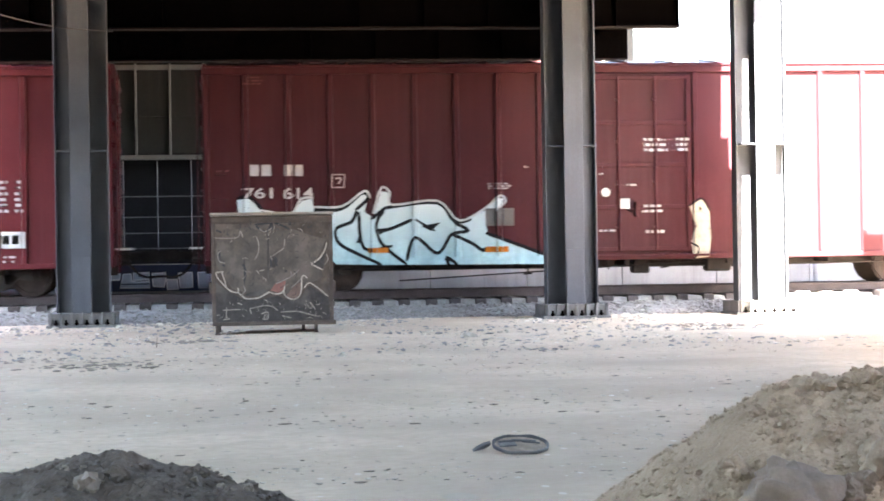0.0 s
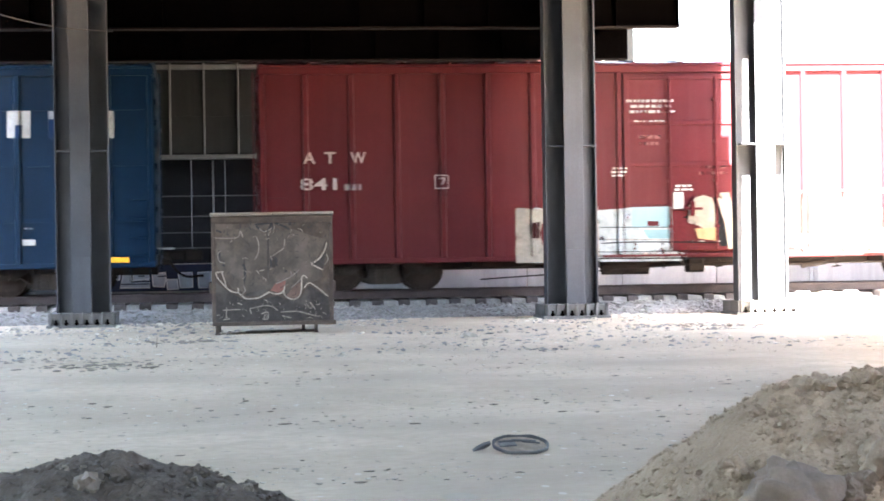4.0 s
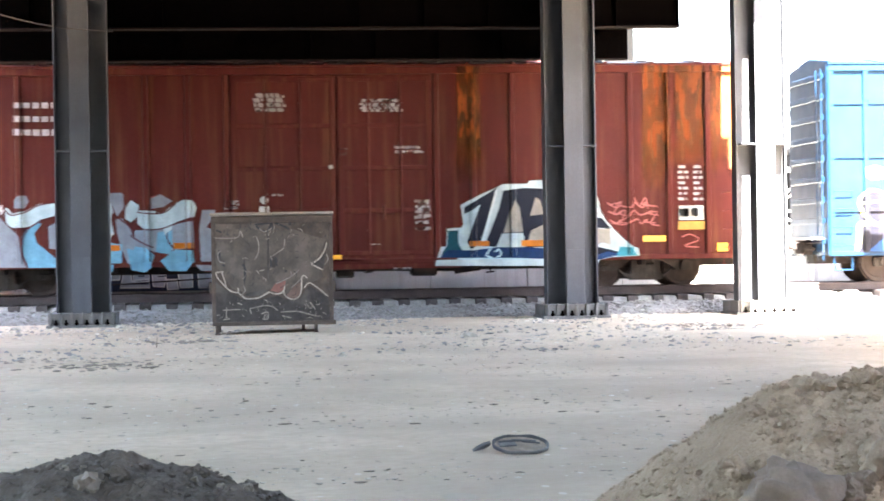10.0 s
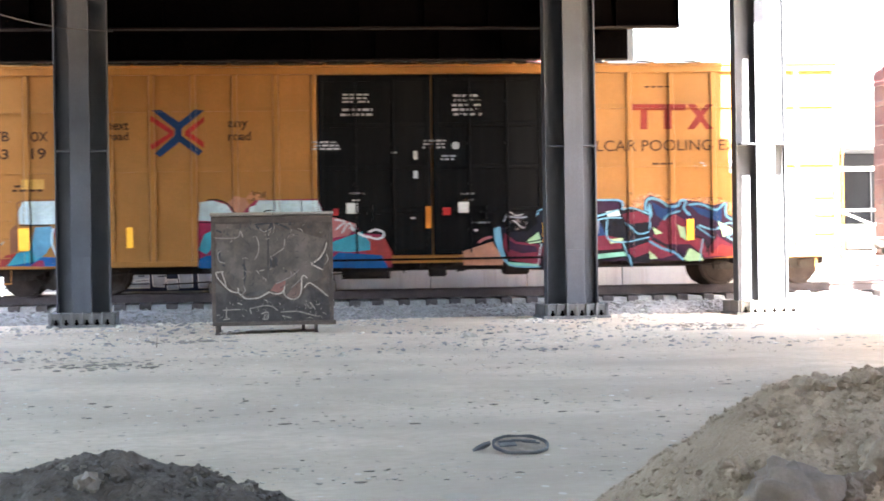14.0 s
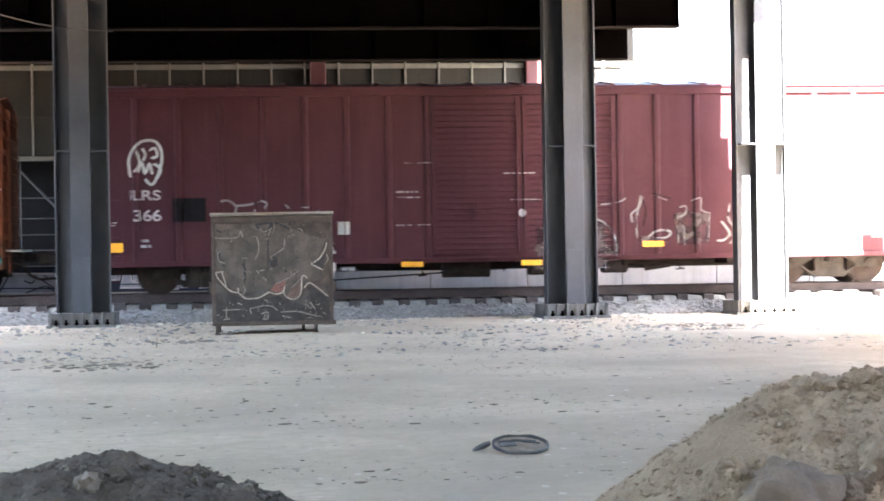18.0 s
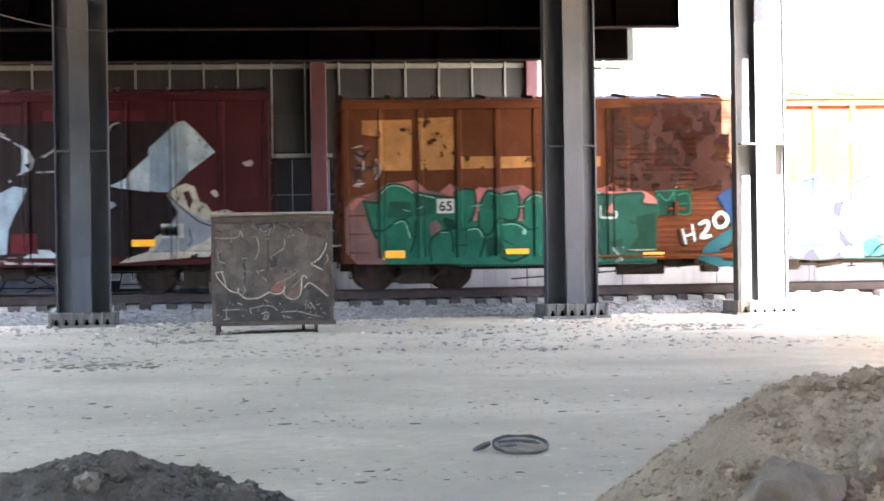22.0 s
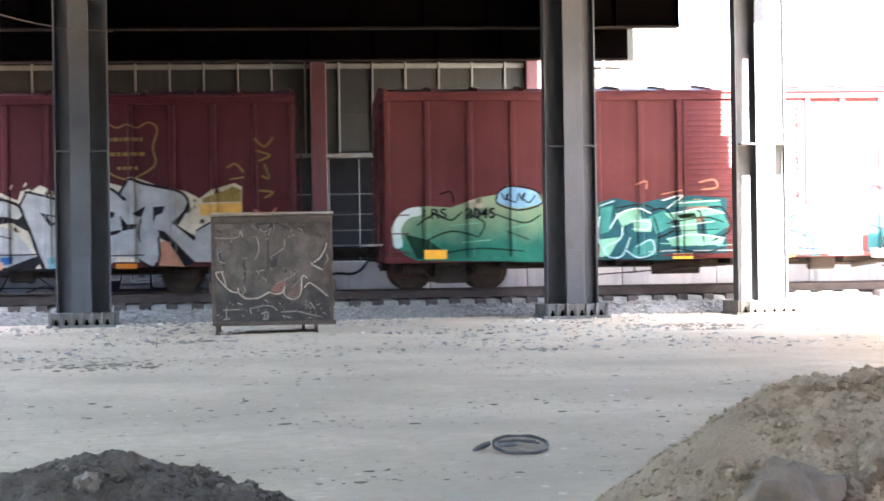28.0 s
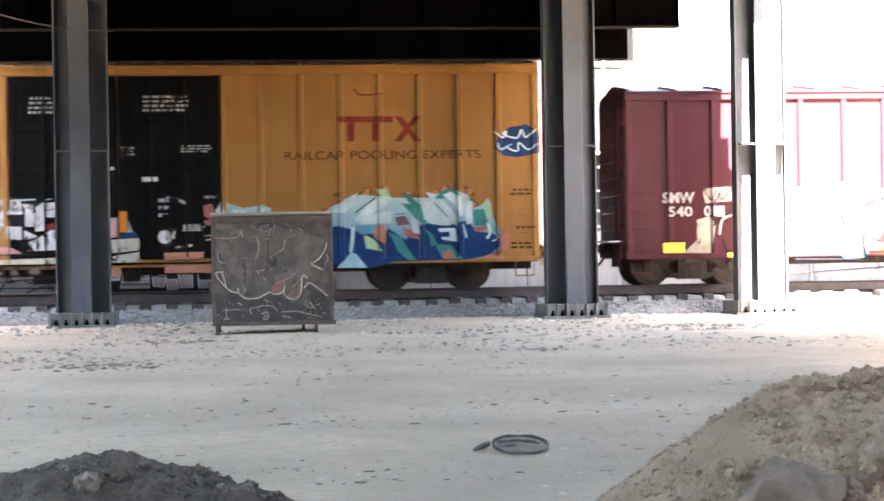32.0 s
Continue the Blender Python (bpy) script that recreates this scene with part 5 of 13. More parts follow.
SP = {
    "ice": spray("ice", (0.2264, 0.3465, 0.3772), (0.3772, 0.4156, 0.4156), 0.7, 2.0), "white": spray("white", (0.3336, 0.3336, 0.3244)), "stencil": spray("stencil", (0.3312, 0.2941, 0.2851)), "ash": spray("ash", (0.2160, 0.2448, 0.2592), worn=0.42), "tan": spray("tan", (0.2304, 0.1224, 0.0648)), "clay": spray("clay", (0.1152, 0.0504, 0.0288)), "halo": spray("halo", (0.3024, 0.1368, 0.0720), worn=0.16), "fine": spray("fine", (0.2592, 0.2448, 0.2448), worn=0.32), "smoke": spray("smoke", (0.072, 0.055, 0.053), worn=0.22), "bright": spray("bright", (0.30, 0.285, 0.285), worn=0.3), "line": spray("line", (0.1712, 0.1657, 0.1657), worn=0.34), "dim": spray("dim", (0.1099, 0.0460, 0.0460), worn=0.3),
    "black": spray("black", (0.0051, 0.0051, 0.0064)), "grey": spray("grey", (0.0831, 0.0793, 0.0755)), "cream": spray("cream", (0.2557, 0.2302, 0.1854), worn=0.42), "chalk": spray("chalk", (0.2206, 0.2016, 0.1925), worn=0.26),
    "orange": spray("orange", (0.3170, 0.1056, 0.0161)), "red": spray("red", (0.2061, 0.0150, 0.0150)), "rose": spray("rose", (0.2220, 0.0781, 0.0740)), "pink": spray("pink", (0.2640, 0.1487, 0.1486)), "lilac": spray("lilac", (0.1696, 0.1113, 0.1401), (0.2195, 0.1735, 0.1899)),
    "navy": spray("navy", (0.0077, 0.0230, 0.0665)), "darkblue": spray("darkblue", (0.0051, 0.0064, 0.0140), (0.0128, 0.0153, 0.0217)), "sky": spray("sky", (0.1509, 0.2877, 0.4156)), 
    "palesky": spray("palesky", (0.075, 0.16, 0.19), (0.16, 0.225, 0.25), 0.8, 1.9), "teal": spray("teal", (0.0250, 0.1297, 0.1209)), "tealwhite": spray("tealwhite", (0.0196, 0.1924, 0.2120), (0.2946, 0.3011, 0.2695), 0.95, 1.7), "deepteal": spray("deepteal", (0.0077, 0.0448, 0.0575)),
    "mint": spray("mint", (0.1228, 0.2762, 0.2046)), "green": spray("green", (0.0105, 0.0760, 0.0500)), "dustrose": spray("dustrose", (0.105, 0.058, 0.055)), "hunter": spray("hunter", (0.0075, 0.0400, 0.0290)), "darkgreen": spray("darkgreen", (0.0046, 0.0246, 0.0161)), "hill": spray("hill", (0.0153, 0.1087, 0.0793), (0.1534, 0.2046, 0.1279), 1.0, 1.9), "lime": spray("lime", (0.3069, 0.3452, 0.0895)),
    "purple": spray("purple", (0.1061, 0.0831, 0.1892)), "salmon": spray("salmon", (0.2378, 0.1132, 0.0739)), "olive": spray("olive", (0.1076, 0.0793, 0.0262)), "gold": spray("gold", (0.2829, 0.1630, 0.0429)),
    "maroon": spray("maroon", (0.0566, 0.0086, 0.0115)), "logo_red": spray("logo_red", (0.1087, 0.0153, 0.0115)), "brown": spray("brown", (0.0282, 0.0128, 0.0077)), "rusty": spray("rusty", (0.110, 0.0310, 0.0080), soft=True), "rustdark": spray("rustdark", (0.0210, 0.0070, 0.0042), worn=0.32), "fade": spray("fade", (0.2071, 0.1036, 0.0383), worn=0.46),
    "blackred": spray("blackred", (0.0269, 0.0089, 0.0089)), "yellow": YELLOW, "ink": spray("ink", (0.0045, 0.0045, 0.0077)), "coal": spray("coal", (0.0086, 0.0055, 0.0055)),
    "mist": spray("mist", (0.27, 0.33, 0.34)), "paleblue": spray("paleblue", (0.09, 0.2, 0.265)), "haze": spray("haze", (0.14, 0.152, 0.172)), "plum": spray("plum", (0.018, 0.007, 0.017)), "crimson": spray("crimson", (0.085, 0.0125, 0.022)), "celery": spray("celery", (0.2, 0.3, 0.17)), "steel": spray("steel", (0.06, 0.155, 0.22)), "magenta": spray("magenta", (0.15, 0.015, 0.04)), "royal": spray("royal", (0.006, 0.047, 0.13)), "lagoon": spray("lagoon", (0.026, 0.153, 0.19)), "putty": spray("putty", (0.185, 0.172, 0.148), worn=0.5), "tanpaint": spray("tanpaint", (0.26, 0.18, 0.1)), "mauvepink": spray("mauvepink", (0.2, 0.125, 0.135)), "darkpink": spray("darkpink", (0.085, 0.043, 0.053)), "redlow": spray("redlow", (0.15, 0.022, 0.02)), "palegrey": spray("palegrey", (0.13, 0.165, 0.19)), "navyblue": spray("navyblue", (0.006, 0.022, 0.074)), "silver": spray("silver", (0.175, 0.178, 0.185)), "skyblue": spray("skyblue", (0.06, 0.14, 0.2), (0.2, 0.27, 0.28), 1.0, 2.1),
}


def clip(poly, axis, lo, hi):
    """The part of a polygon of (x, z) between two lines."""
    for sign, at in ((1, lo), (-1, hi)):
        out = []
        for i, a in enumerate(poly):
            b = poly[(i + 1) % len(poly)]
            da, db = sign * (a[axis] - at), sign * (b[axis] - at)
            if da >= 0:
                out.append(a)
            if (da > 0 > db) or (da < 0 < db):
                t = da / (da - db)
                out.append((a[0] + (b[0] - a[0]) * t, a[1] + (b[1] - a[1]) * t))
        poly = out
        if len(poly) < 3:
            return []
    return poly


def strips(c):
    """The near side cut into upright strips, and the face of each."""
    if c.strips:
        return c.strips
    marks = [(a, b, SIDE - c.proud, "post") for a, b in c.posts]
    marks += [(a - c.slope, a, SIDE, "rise") for a, b in c.posts] + [(b, b + c.slope, SIDE - c.proud, "fall") for a, b in c.posts]
    marks += [(a + 0.02, b - 0.02, SIDE - 0.068, "door") for a, b, _, _ in c.doors]
    marks.sort()
    out, at = [], -0.3
    for a, b, y, kind in marks:
        if b <= at:
            continue
        if a > at:
            out.append((at, a, SIDE, "panel"))
        out.append((max(a, at), b, y, kind))
        at = max(at, b)
    out.append((at, c.length + 0.3, SIDE, "panel"))
    zb, zt = c.sill + 0.12, c.eave - 0.16
    cuts = [-1.0, zb]
    for g in c.girts:
        cuts += [g - 0.05, g + 0.05]
    cuts += [zt, 9.0]
    c.strips = (out, cuts, zb, zt)
    return c.strips


def drape(bm, c, poly, lift):
    """Lays a flat polygon of (x, z) on the posts, panels, doors and sill of a car side."""
    cols, cuts, zb, zt = strips(c)
    tris = tessellate_polygon([[Vector((x, z, 0)) for x, z in poly]]) if len(poly) > 3 else [(0, 1, 2)]
    for tri in tris:
        t = [poly[i] for i in tri]
        x0, x1 = min(p[0] for p in t), max(p[0] for p in t)
        z0, z1 = min(p[1] for p in t), max(p[1] for p in t)
        for a, b, y, kind in cols:
            if b <= x0 or a >= x1:
                continue
            s = clip(t, 0, a, b)
            if not s:
                continue
            for k in range(len(cuts) - 1):
                if cuts[k + 1] <= z0 or cuts[k] >= z1:
                    continue
                q = clip(s, 1, cuts[k], cuts[k + 1])
                if not q:
                    continue
                face = y
                if cuts[k + 1] <= zb or cuts[k] >= zt:
                    face = SIDE - c.proud
                elif c.girts and kind == "panel" and k % 2 == 0 and 0 < k < len(cuts) - 2:
                    face = SIDE - c.proud * 0.6
                lean = {"rise": -c.proud, "fall": c.proud}.get(kind, 0.0) if zb <= cuts[k] < zt else 0.0
                side = -math.copysign(lift, -lean) if lean else 0.0
                try:
                    bm.faces.new([bm.verts.new((px + side, face - lift + lean * (px - a) / (b - a), pz)) for px, pz in q])
                except ValueError:
                    pass


def line_quads(pts, w):
    k = len(pts)
    rails = []
    for i, (x, z) in enumerate(pts):
        a, b = Vector(pts[max(0, i - 1)]), Vector(pts[min(k - 1, i + 1)])
        d = (b - a).normalized() if (b - a).length > 1e-6 else Vector((1, 0))
        h = w / 2 * (0.65 if i in (0, k - 1) else 1.0)
        rails.append(((x - d.y * h, z + d.x * h), (x + d.y * h, z - d.x * h)))
    return [[a, b, e, f] for (a, b), (f, e) in zip(rails, rails[1:])]


def mural(c, name, label, items, sharp=False):
    """Spray painting on a car: (paint, line width or 0 for a filled shape, points), one over the other."""
    made = {}
    for i, (mat, w, pts) in enumerate(items):
        bm = made.setdefault(mat, B())
        lift = 0.004 + 0.0003 * i
        if w:
            for q in line_quads(curve_pts(pts, 4) if len(pts) > 2 and not sharp else pts, w):
                for tri in ((q[0], q[1], q[2]), (q[0], q[2], q[3])):
                    drape(bm, c, list(tri), lift)
        else:
            drape(bm, c, pts, lift)
    for mat, bm in made.items():
        bmesh.ops.recalc_face_normals(bm, faces=bm.faces)
        tagged(part(name, bm, SP[mat], c.ob, label), kind="stuff")


def patch(c, mat, x, z, w, h, name="reflector", lift=0.0):
    """A thin plate or painted block on a car side, its lower left corner at (x, z)."""
    bm = B()
    if name == "reflector":
        box(bm, x, x + w, SIDE - c.proud - 0.016, SIDE - c.proud - 0.006, z, z + h, 0.002)
    else:
        drape(bm, c, [(x, z), (x + w, z), (x + w, z + h), (x, z + h)], 0.036 + lift)
    part(name, bm, SP[mat], c.ob)


def bars(c, mat, x, z, w, h, rows, words=3):
    """Small stencilled writing too fine to read, as bars."""
    rnd = random.Random(int(x * 100 + z * 10))
    bm = B()
    step = h / rows
    for r in range(rows):
        at = x + rnd.uniform(0, 0.12) * w
        end = x + w * rnd.uniform(0.86, 1.0)
        while at < end - 0.03:
            ln = min(end - at, rnd.uniform(0.05, 0.17))
            drape(bm, c, [(at, z + r * step), (at + ln, z + r * step), (at + ln, z + r * step + step * 0.5), (at, z + r * step + step * 0.5)], 0.008)
            at += ln + 0.04
    tagged(part("stencil", bm, SP["fine" if mat == "stencil" else mat], c.ob), kind="stuff")


def letters(c, mat, body, x, z, w, h, name="lettering", bold=0.018):
    """Readable writing, fitted to its width and capital height."""
    cu = bpy.data.curves.new("writing", "FONT")
    cu.body, cu.offset = body, bold
    o = bpy.data.objects.new("writing", cu)
    scene.collection.objects.link(o)
    me = bpy.data.meshes.new_from_object(o.evaluated_get(bpy.context.evaluated_depsgraph_get()))
    bpy.data.objects.remove(o)
    xs, ys = [v.co.x for v in me.vertices], [v.co.y for v in me.vertices]
    sx, sz = w / (max(xs) - min(xs)), h / (max(ys) - min(ys))
    bm = B()
    for f in me.polygons:
        drape(bm, c, [(x + (me.vertices[i].co.x - min(xs)) * sx, z + (me.vertices[i].co.y - min(ys)) * sz) for i in f.vertices], 0.041)
    bpy.data.meshes.remove(me)
    tagged(part(name, bm, SP[mat], c.ob), kind="stuff")


art = [
    ("ice", 0, [(0.74, 2.13), (1.04, 2.15), (1.37, 1.79), (1.94, 1.69), (2.2, 2.07), (2.43, 2.11), (2.48, 1.85), (3.09, 1.87), (3.55, 2.22), (3.7, 2.14), (3.61, 1.8), (3.8, 1.67), (4, 2.26), (4.15, 2.24), (4.22, 1.9), (5.02, 1.97), (5.28, 1.99), (5.66, 1.58), (5.99, 1.6), (6.38, 1.8), (6.64, 2.08), (6.81, 2.05), (6.64, 1.79), (6.38, 1.5), (6.41, 1.28), (7.15, 1.01), (7.76, 0.75), (7.75, 0.55), (3.97, 0.59), (2.95, 0.62), (2.85, 0.72), (2.44, 0.73), (1.29, 0.85), (1.05, 1.13), (0.8, 1.52)]),
    ("black", 0.08, [(0.74, 2.13), (1.04, 2.15), (1.37, 1.79)]),
    ("black", 0.08, [(2.46, 1.85), (3.09, 1.87), (3.55, 2.22), (3.7, 2.11), (3.41, 1.84)])]
art += [
    ("black", 0.08, [(3.76, 1.63), (4.02, 1.83), (4.22, 1.9), (5.28, 1.98), (5.66, 1.55), (6.05, 1.6)]),
    ("black", 0.08, [(3.43, 1.82), (3.32, 1.58), (2.96, 1.42), (3.02, 1.1), (3.46, 0.84), (3.97, 0.6)]),
    ("black", 0.08, [(4.06, 1.83), (3.88, 1.54), (3.98, 1.09), (4.55, 0.59)]),
    ("black", 0.08, [(3.88, 1.37), (4.18, 1.4), (4.7, 1.61)]),
    ("black", 0.08, [(4.76, 1.61), (5.21, 1.35)]),
    ("black", 0.08, [(4.55, 0.67), (4.75, 1.2), (5.2, 0.85), (5.39, 0.94), (5.59, 1.26), (5.98, 1.34), (5.66, 1.51)]),
    ("black", 0.08, [(5.59, 1.26), (6.04, 1.06), (6.3, 0.88), (6.37, 0.95)]),
    ("black", 0.08, [(2.32, 1.49), (2.64, 1.43), (2.51, 1.26)]),
    ("black", 0.08, [(2.32, 1.11), (2.54, 0.75)]),
    ("black", 0.08, [(3.48, 1.8), (3.59, 0.97), (4.24, 1.02)])]
art += [
    ("black", 0.08, [(6.37, 1.28), (7.15, 0.99), (7.76, 0.75)]),
    ("black", 0.08, [(5.52, 0.55), (5.46, 0.74), (5.71, 0.57)]),
    ("black", 0.08, [(0.8, 1.52), (1.05, 1.13), (1.42, 1)]),
    ("black", 0.08, [(1.31, 1.76), (1.69, 1.5), (1.61, 1)]),
    ("black", 0, [(3.88, 1.41), (4.18, 1.43), (3.96, 1.27)]),
    ("black", 0, [(4.89, 1.46), (5.35, 1.54), (5.12, 1.34)]),
    ("black", 0, [(3.41, 1.1), (3.5, 1.32), (3.57, 1.09)]),
    ("white", 0.05, [(2.46, 1.93), (3.1, 1.93), (3.61, 2.27), (3.76, 2.11)]),
    ("white", 0.05, [(3.8, 1.76), (4, 2.33), (4.19, 2.24), (4.25, 1.95), (5.28, 2.03), (5.77, 1.57), (6.38, 1.85), (6.71, 2.13), (6.84, 2), (6.64, 1.82)]),
    ("white", 0.05, [(1.25, 1.87), (1.94, 1.78), (2.18, 2.11), (2.46, 2.13)])]
mural(car1, "spray_lettering", "pale blue spray lettering with black outlines", art)
patch(car1, "grey", 6.37, 1.44, 0.66, 0.4, "painted_block")
patch(car1, "orange", 3.68, 0.86, 0.46, 0.12, "painted_block")
patch(car1, "orange", 6.36, 0.84, 0.53, 0.13, "painted_block")
letters(car1, "stencil", "761", 0.88, 2.13, 0.67, 0.24)
letters(car1, "stencil", "614", 1.78, 2.11, 0.68, 0.25)
patch(car1, "stencil", 1.04, 2.64, 0.2, 0.25, "painted_block")
patch(car1, "stencil", 1.3, 2.64, 0.21, 0.25, "painted_block")
patch(car1, "stencil", 1.83, 2.63, 0.18, 0.25, "painted_block")
patch(car1, "stencil", 2.06, 2.63, 0.17, 0.25, "painted_block")
mural(car1, "emblem", "small white outlined square emblem", [
    ("stencil", 0.04, [(2.89, 2.65), (3.17, 2.65)]),
    ("stencil", 0.04, [(3.17, 2.65), (3.16, 2.36)]),
    ("stencil", 0.04, [(3.16, 2.36), (2.88, 2.36)]),
    ("stencil", 0.04, [(2.88, 2.36), (2.89, 2.65)]),
    ("stencil", 0.04, [(2.96, 2.56), (3.09, 2.56), (3.03, 2.44)])])
bars(car1, "dim", 0.9, 4.7, 0.47, 0.21, 3, 2)
bars(car1, "dim", 0.24, 2.65, 0.36, 0.17, 2, 2)
bars(car1, "stencil", 6.4, 2.28, 0.59, 0.16, 3, 2)
bars(car1, "stencil", 9.93, 3.1, 1.24, 0.36, 3, 3)
bars(car1, "stencil", 9.98, 1.7, 0.54, 0.23, 2, 2)
bars(car1, "stencil", 10.05, 1.22, 0.49, 0.14, 1, 2)
bars(car1, "stencil", 9.37, 2.31, 0.59, 0.09, 1, 2)
bars(car1, "stencil", 8.98, 2.57, 0.2, 0.09, 1, 1)
bars(car1, "stencil", 8.96, 1.27, 0.42, 0.09, 1, 1)
bars(car1, "stencil", 7.26, 2.76, 0.15, 0.09, 1, 1)
patch(car1, "white", 9.46, 1.79, 0.24, 0.23, "painted_block")
mural(car1, "disc_mark", "white disc", [
    ("white", 0, [(9.26, 2.17), (9.24, 2.11), (9.18, 2.07), (9.12, 2.07), (9.07, 2.11), (9.05, 2.17), (9.07, 2.23), (9.12, 2.27), (9.19, 2.27), (9.24, 2.23)])])
mural(car1, "spray_lettering", "pale cream spray blobs", [
    ("cream", 0, [(11.1, 1.83), (11.41, 2), (11.58, 1.73), (11.62, 1.11), (11.56, 0.66), (11.21, 0.62), (11.13, 0.99), (11.26, 1.37)]),
    ("black", 0.05, [(11.1, 1.83), (11.41, 2), (11.58, 1.73)]),
    ("black", 0.05, [(11.13, 0.99), (11.32, 0.85), (11.21, 0.62)])])
patch(car1, "yellow", 0.85, 0.97, 0.55, 0.36, "reflector")
patch(car1, "yellow", 1.01, 0.77, 0.53, 0.17, "reflector")
patch(car1, "rose", 1.09, 1.39, 0.42, 0.26, "painted_block")
bars(car1, "white", 1.14, 1.44, 0.31, 0.15, 2, 2)
art = [
    ("blackred", 0, [(12.23, 2.13), (13.76, 2.11), (14.14, 2.13), (15.54, 2.14), (16.31, 2.08), (16.63, 1.78), (16.92, 1.48), (16.89, 0.94), (16.68, 0.71), (16.42, 0.59), (12.21, 0.66)]),
    ("putty", 0, [(12.38, 1.71), (12.61, 2.13), (13.12, 2.12), (13.24, 1.7), (13.2, 1), (13.04, 0.75), (12.54, 0.76), (12.38, 1.01)]),
    ("blackred", 0, [(12.71, 1.64), (12.91, 1.64), (12.9, 1.19), (12.7, 1.16)]),
    ("putty", 0, [(13.37, 1.7), (13.56, 2.11), (14.71, 2.1), (14.84, 1.87), (14.67, 1.68), (14.41, 1.72), (14.38, 1.24), (14.7, 1.33), (14.95, 1.1), (14.91, 0.82), (14.5, 0.69), (13.54, 0.7), (13.36, 1)]),
    ("blackred", 0, [(13.72, 1.63), (13.9, 1.63), (13.89, 1.18), (13.71, 1.14)])]
art += [
    ("putty", 0, [(14.92, 2.1), (15.24, 2.09), (15.22, 1.22), (15.3, 1.17), (15.35, 1.29), (15.36, 2.09), (15.54, 2.09), (15.62, 1.86), (15.58, 1.03), (15.5, 0.71), (14.95, 0.69), (14.9, 1.1)]),
    ("tanpaint", 0, [(14.91, 1.18), (15.5, 1.17), (15.48, 0.76), (14.96, 0.77)]),
    ("maroon", 0, [(14.14, 2.11), (14.77, 2.06), (14.84, 1.84), (14.67, 1.67), (14.26, 1.75)]),
    ("putty", 0, [(15.62, 1.99), (15.7, 2.09), (15.9, 1.67), (15.79, 1.66), (15.84, 1.5), (16.41, 1.44), (16.58, 1.2), (16.58, 0.82), (16.42, 0.6), (15.71, 0.61), (15.6, 0.83), (15.63, 1.11), (15.81, 1.16), (15.98, 0.96), (16.23, 0.93), (16.34, 1.14), (16.2, 1.27), (15.79, 1.27), (15.64, 1.37)]),
    ("maroon", 0, [(15.74, 2.05), (16.25, 2.03), (16.44, 1.74), (16.24, 1.66), (15.9, 1.7)])]
art += [
    ("chalk", 0.07, [(16, 1.52), (16.44, 1.56), (16.54, 1.72), (16.64, 1.95)]),
    ("chalk", 0.03, [(15.62, 2.14), (15.99, 2.16), (16.38, 2.12)]),
    ("chalk", 0.02, [(14.12, 0.86), (14.88, 0.87), (15.58, 0.96)]),
    ("ash", 0, [(6.19, 1.84), (6.82, 1.79), (7.02, 1.87), (7.47, 1.83), (7.62, 1.73), (7.66, 1.76), (8.24, 1.79), (8.49, 1.82), (9.42, 1.83), (9.43, 0.81), (9.77, 0.74), (9.74, 0.57), (7.57, 0.58), (6.17, 0.58)]),
    ("putty", 0, [(5.81, 1.84), (6.82, 1.78), (7.08, 1.84), (7.59, 1.78), (7.72, 1.47), (7.73, 0.7), (7.45, 0.61), (5.79, 0.58)]),
    ("palesky", 0, [(8.49, 1.8), (9.42, 1.83), (9.43, 1.32), (9.21, 1.37), (8.49, 1.36)]),
    ("palesky", 0, [(8.74, 1.3), (9.43, 1.29), (9.42, 1.09), (8.87, 1.1)])]
art += [
    ("maroon", 0, [(8.85, 1.5), (9.11, 1.49), (9.11, 1.38), (8.85, 1.38)]),
    ("maroon", 0, [(6.41, 1.47), (6.59, 1.49), (6.69, 1.23), (6.63, 0.98), (6.43, 0.98), (6.36, 1.24)]),
    ("blackred", 0, [(6.18, 1.49), (6.36, 1.52), (6.35, 1.14), (6.18, 1.14)]),
    ("clay", 0, [(7.12, 1.35), (7.33, 1.4), (7.46, 1.22), (7.4, 0.97), (7.17, 0.94), (7.07, 1.16)]),
    ("clay", 0, [(6.75, 1.18), (7.07, 1.18), (7.07, 1.1), (6.75, 1.1)]),
    ("maroon", 0, [(9.46, 1.73), (9.76, 1.73), (9.74, 0.8), (9.45, 0.83)]),
    ("black", 0, [(9.68, 1.57), (9.98, 1.7), (10.3, 1.8), (10.07, 1.59), (9.98, 1.5)]),
    ("putty", 0, [(9.81, 1.83), (9.98, 2.02), (10.18, 2.08), (10.37, 2.01), (10.46, 1.76), (10.45, 1.11), (10.04, 1.38), (9.81, 1.44)])]
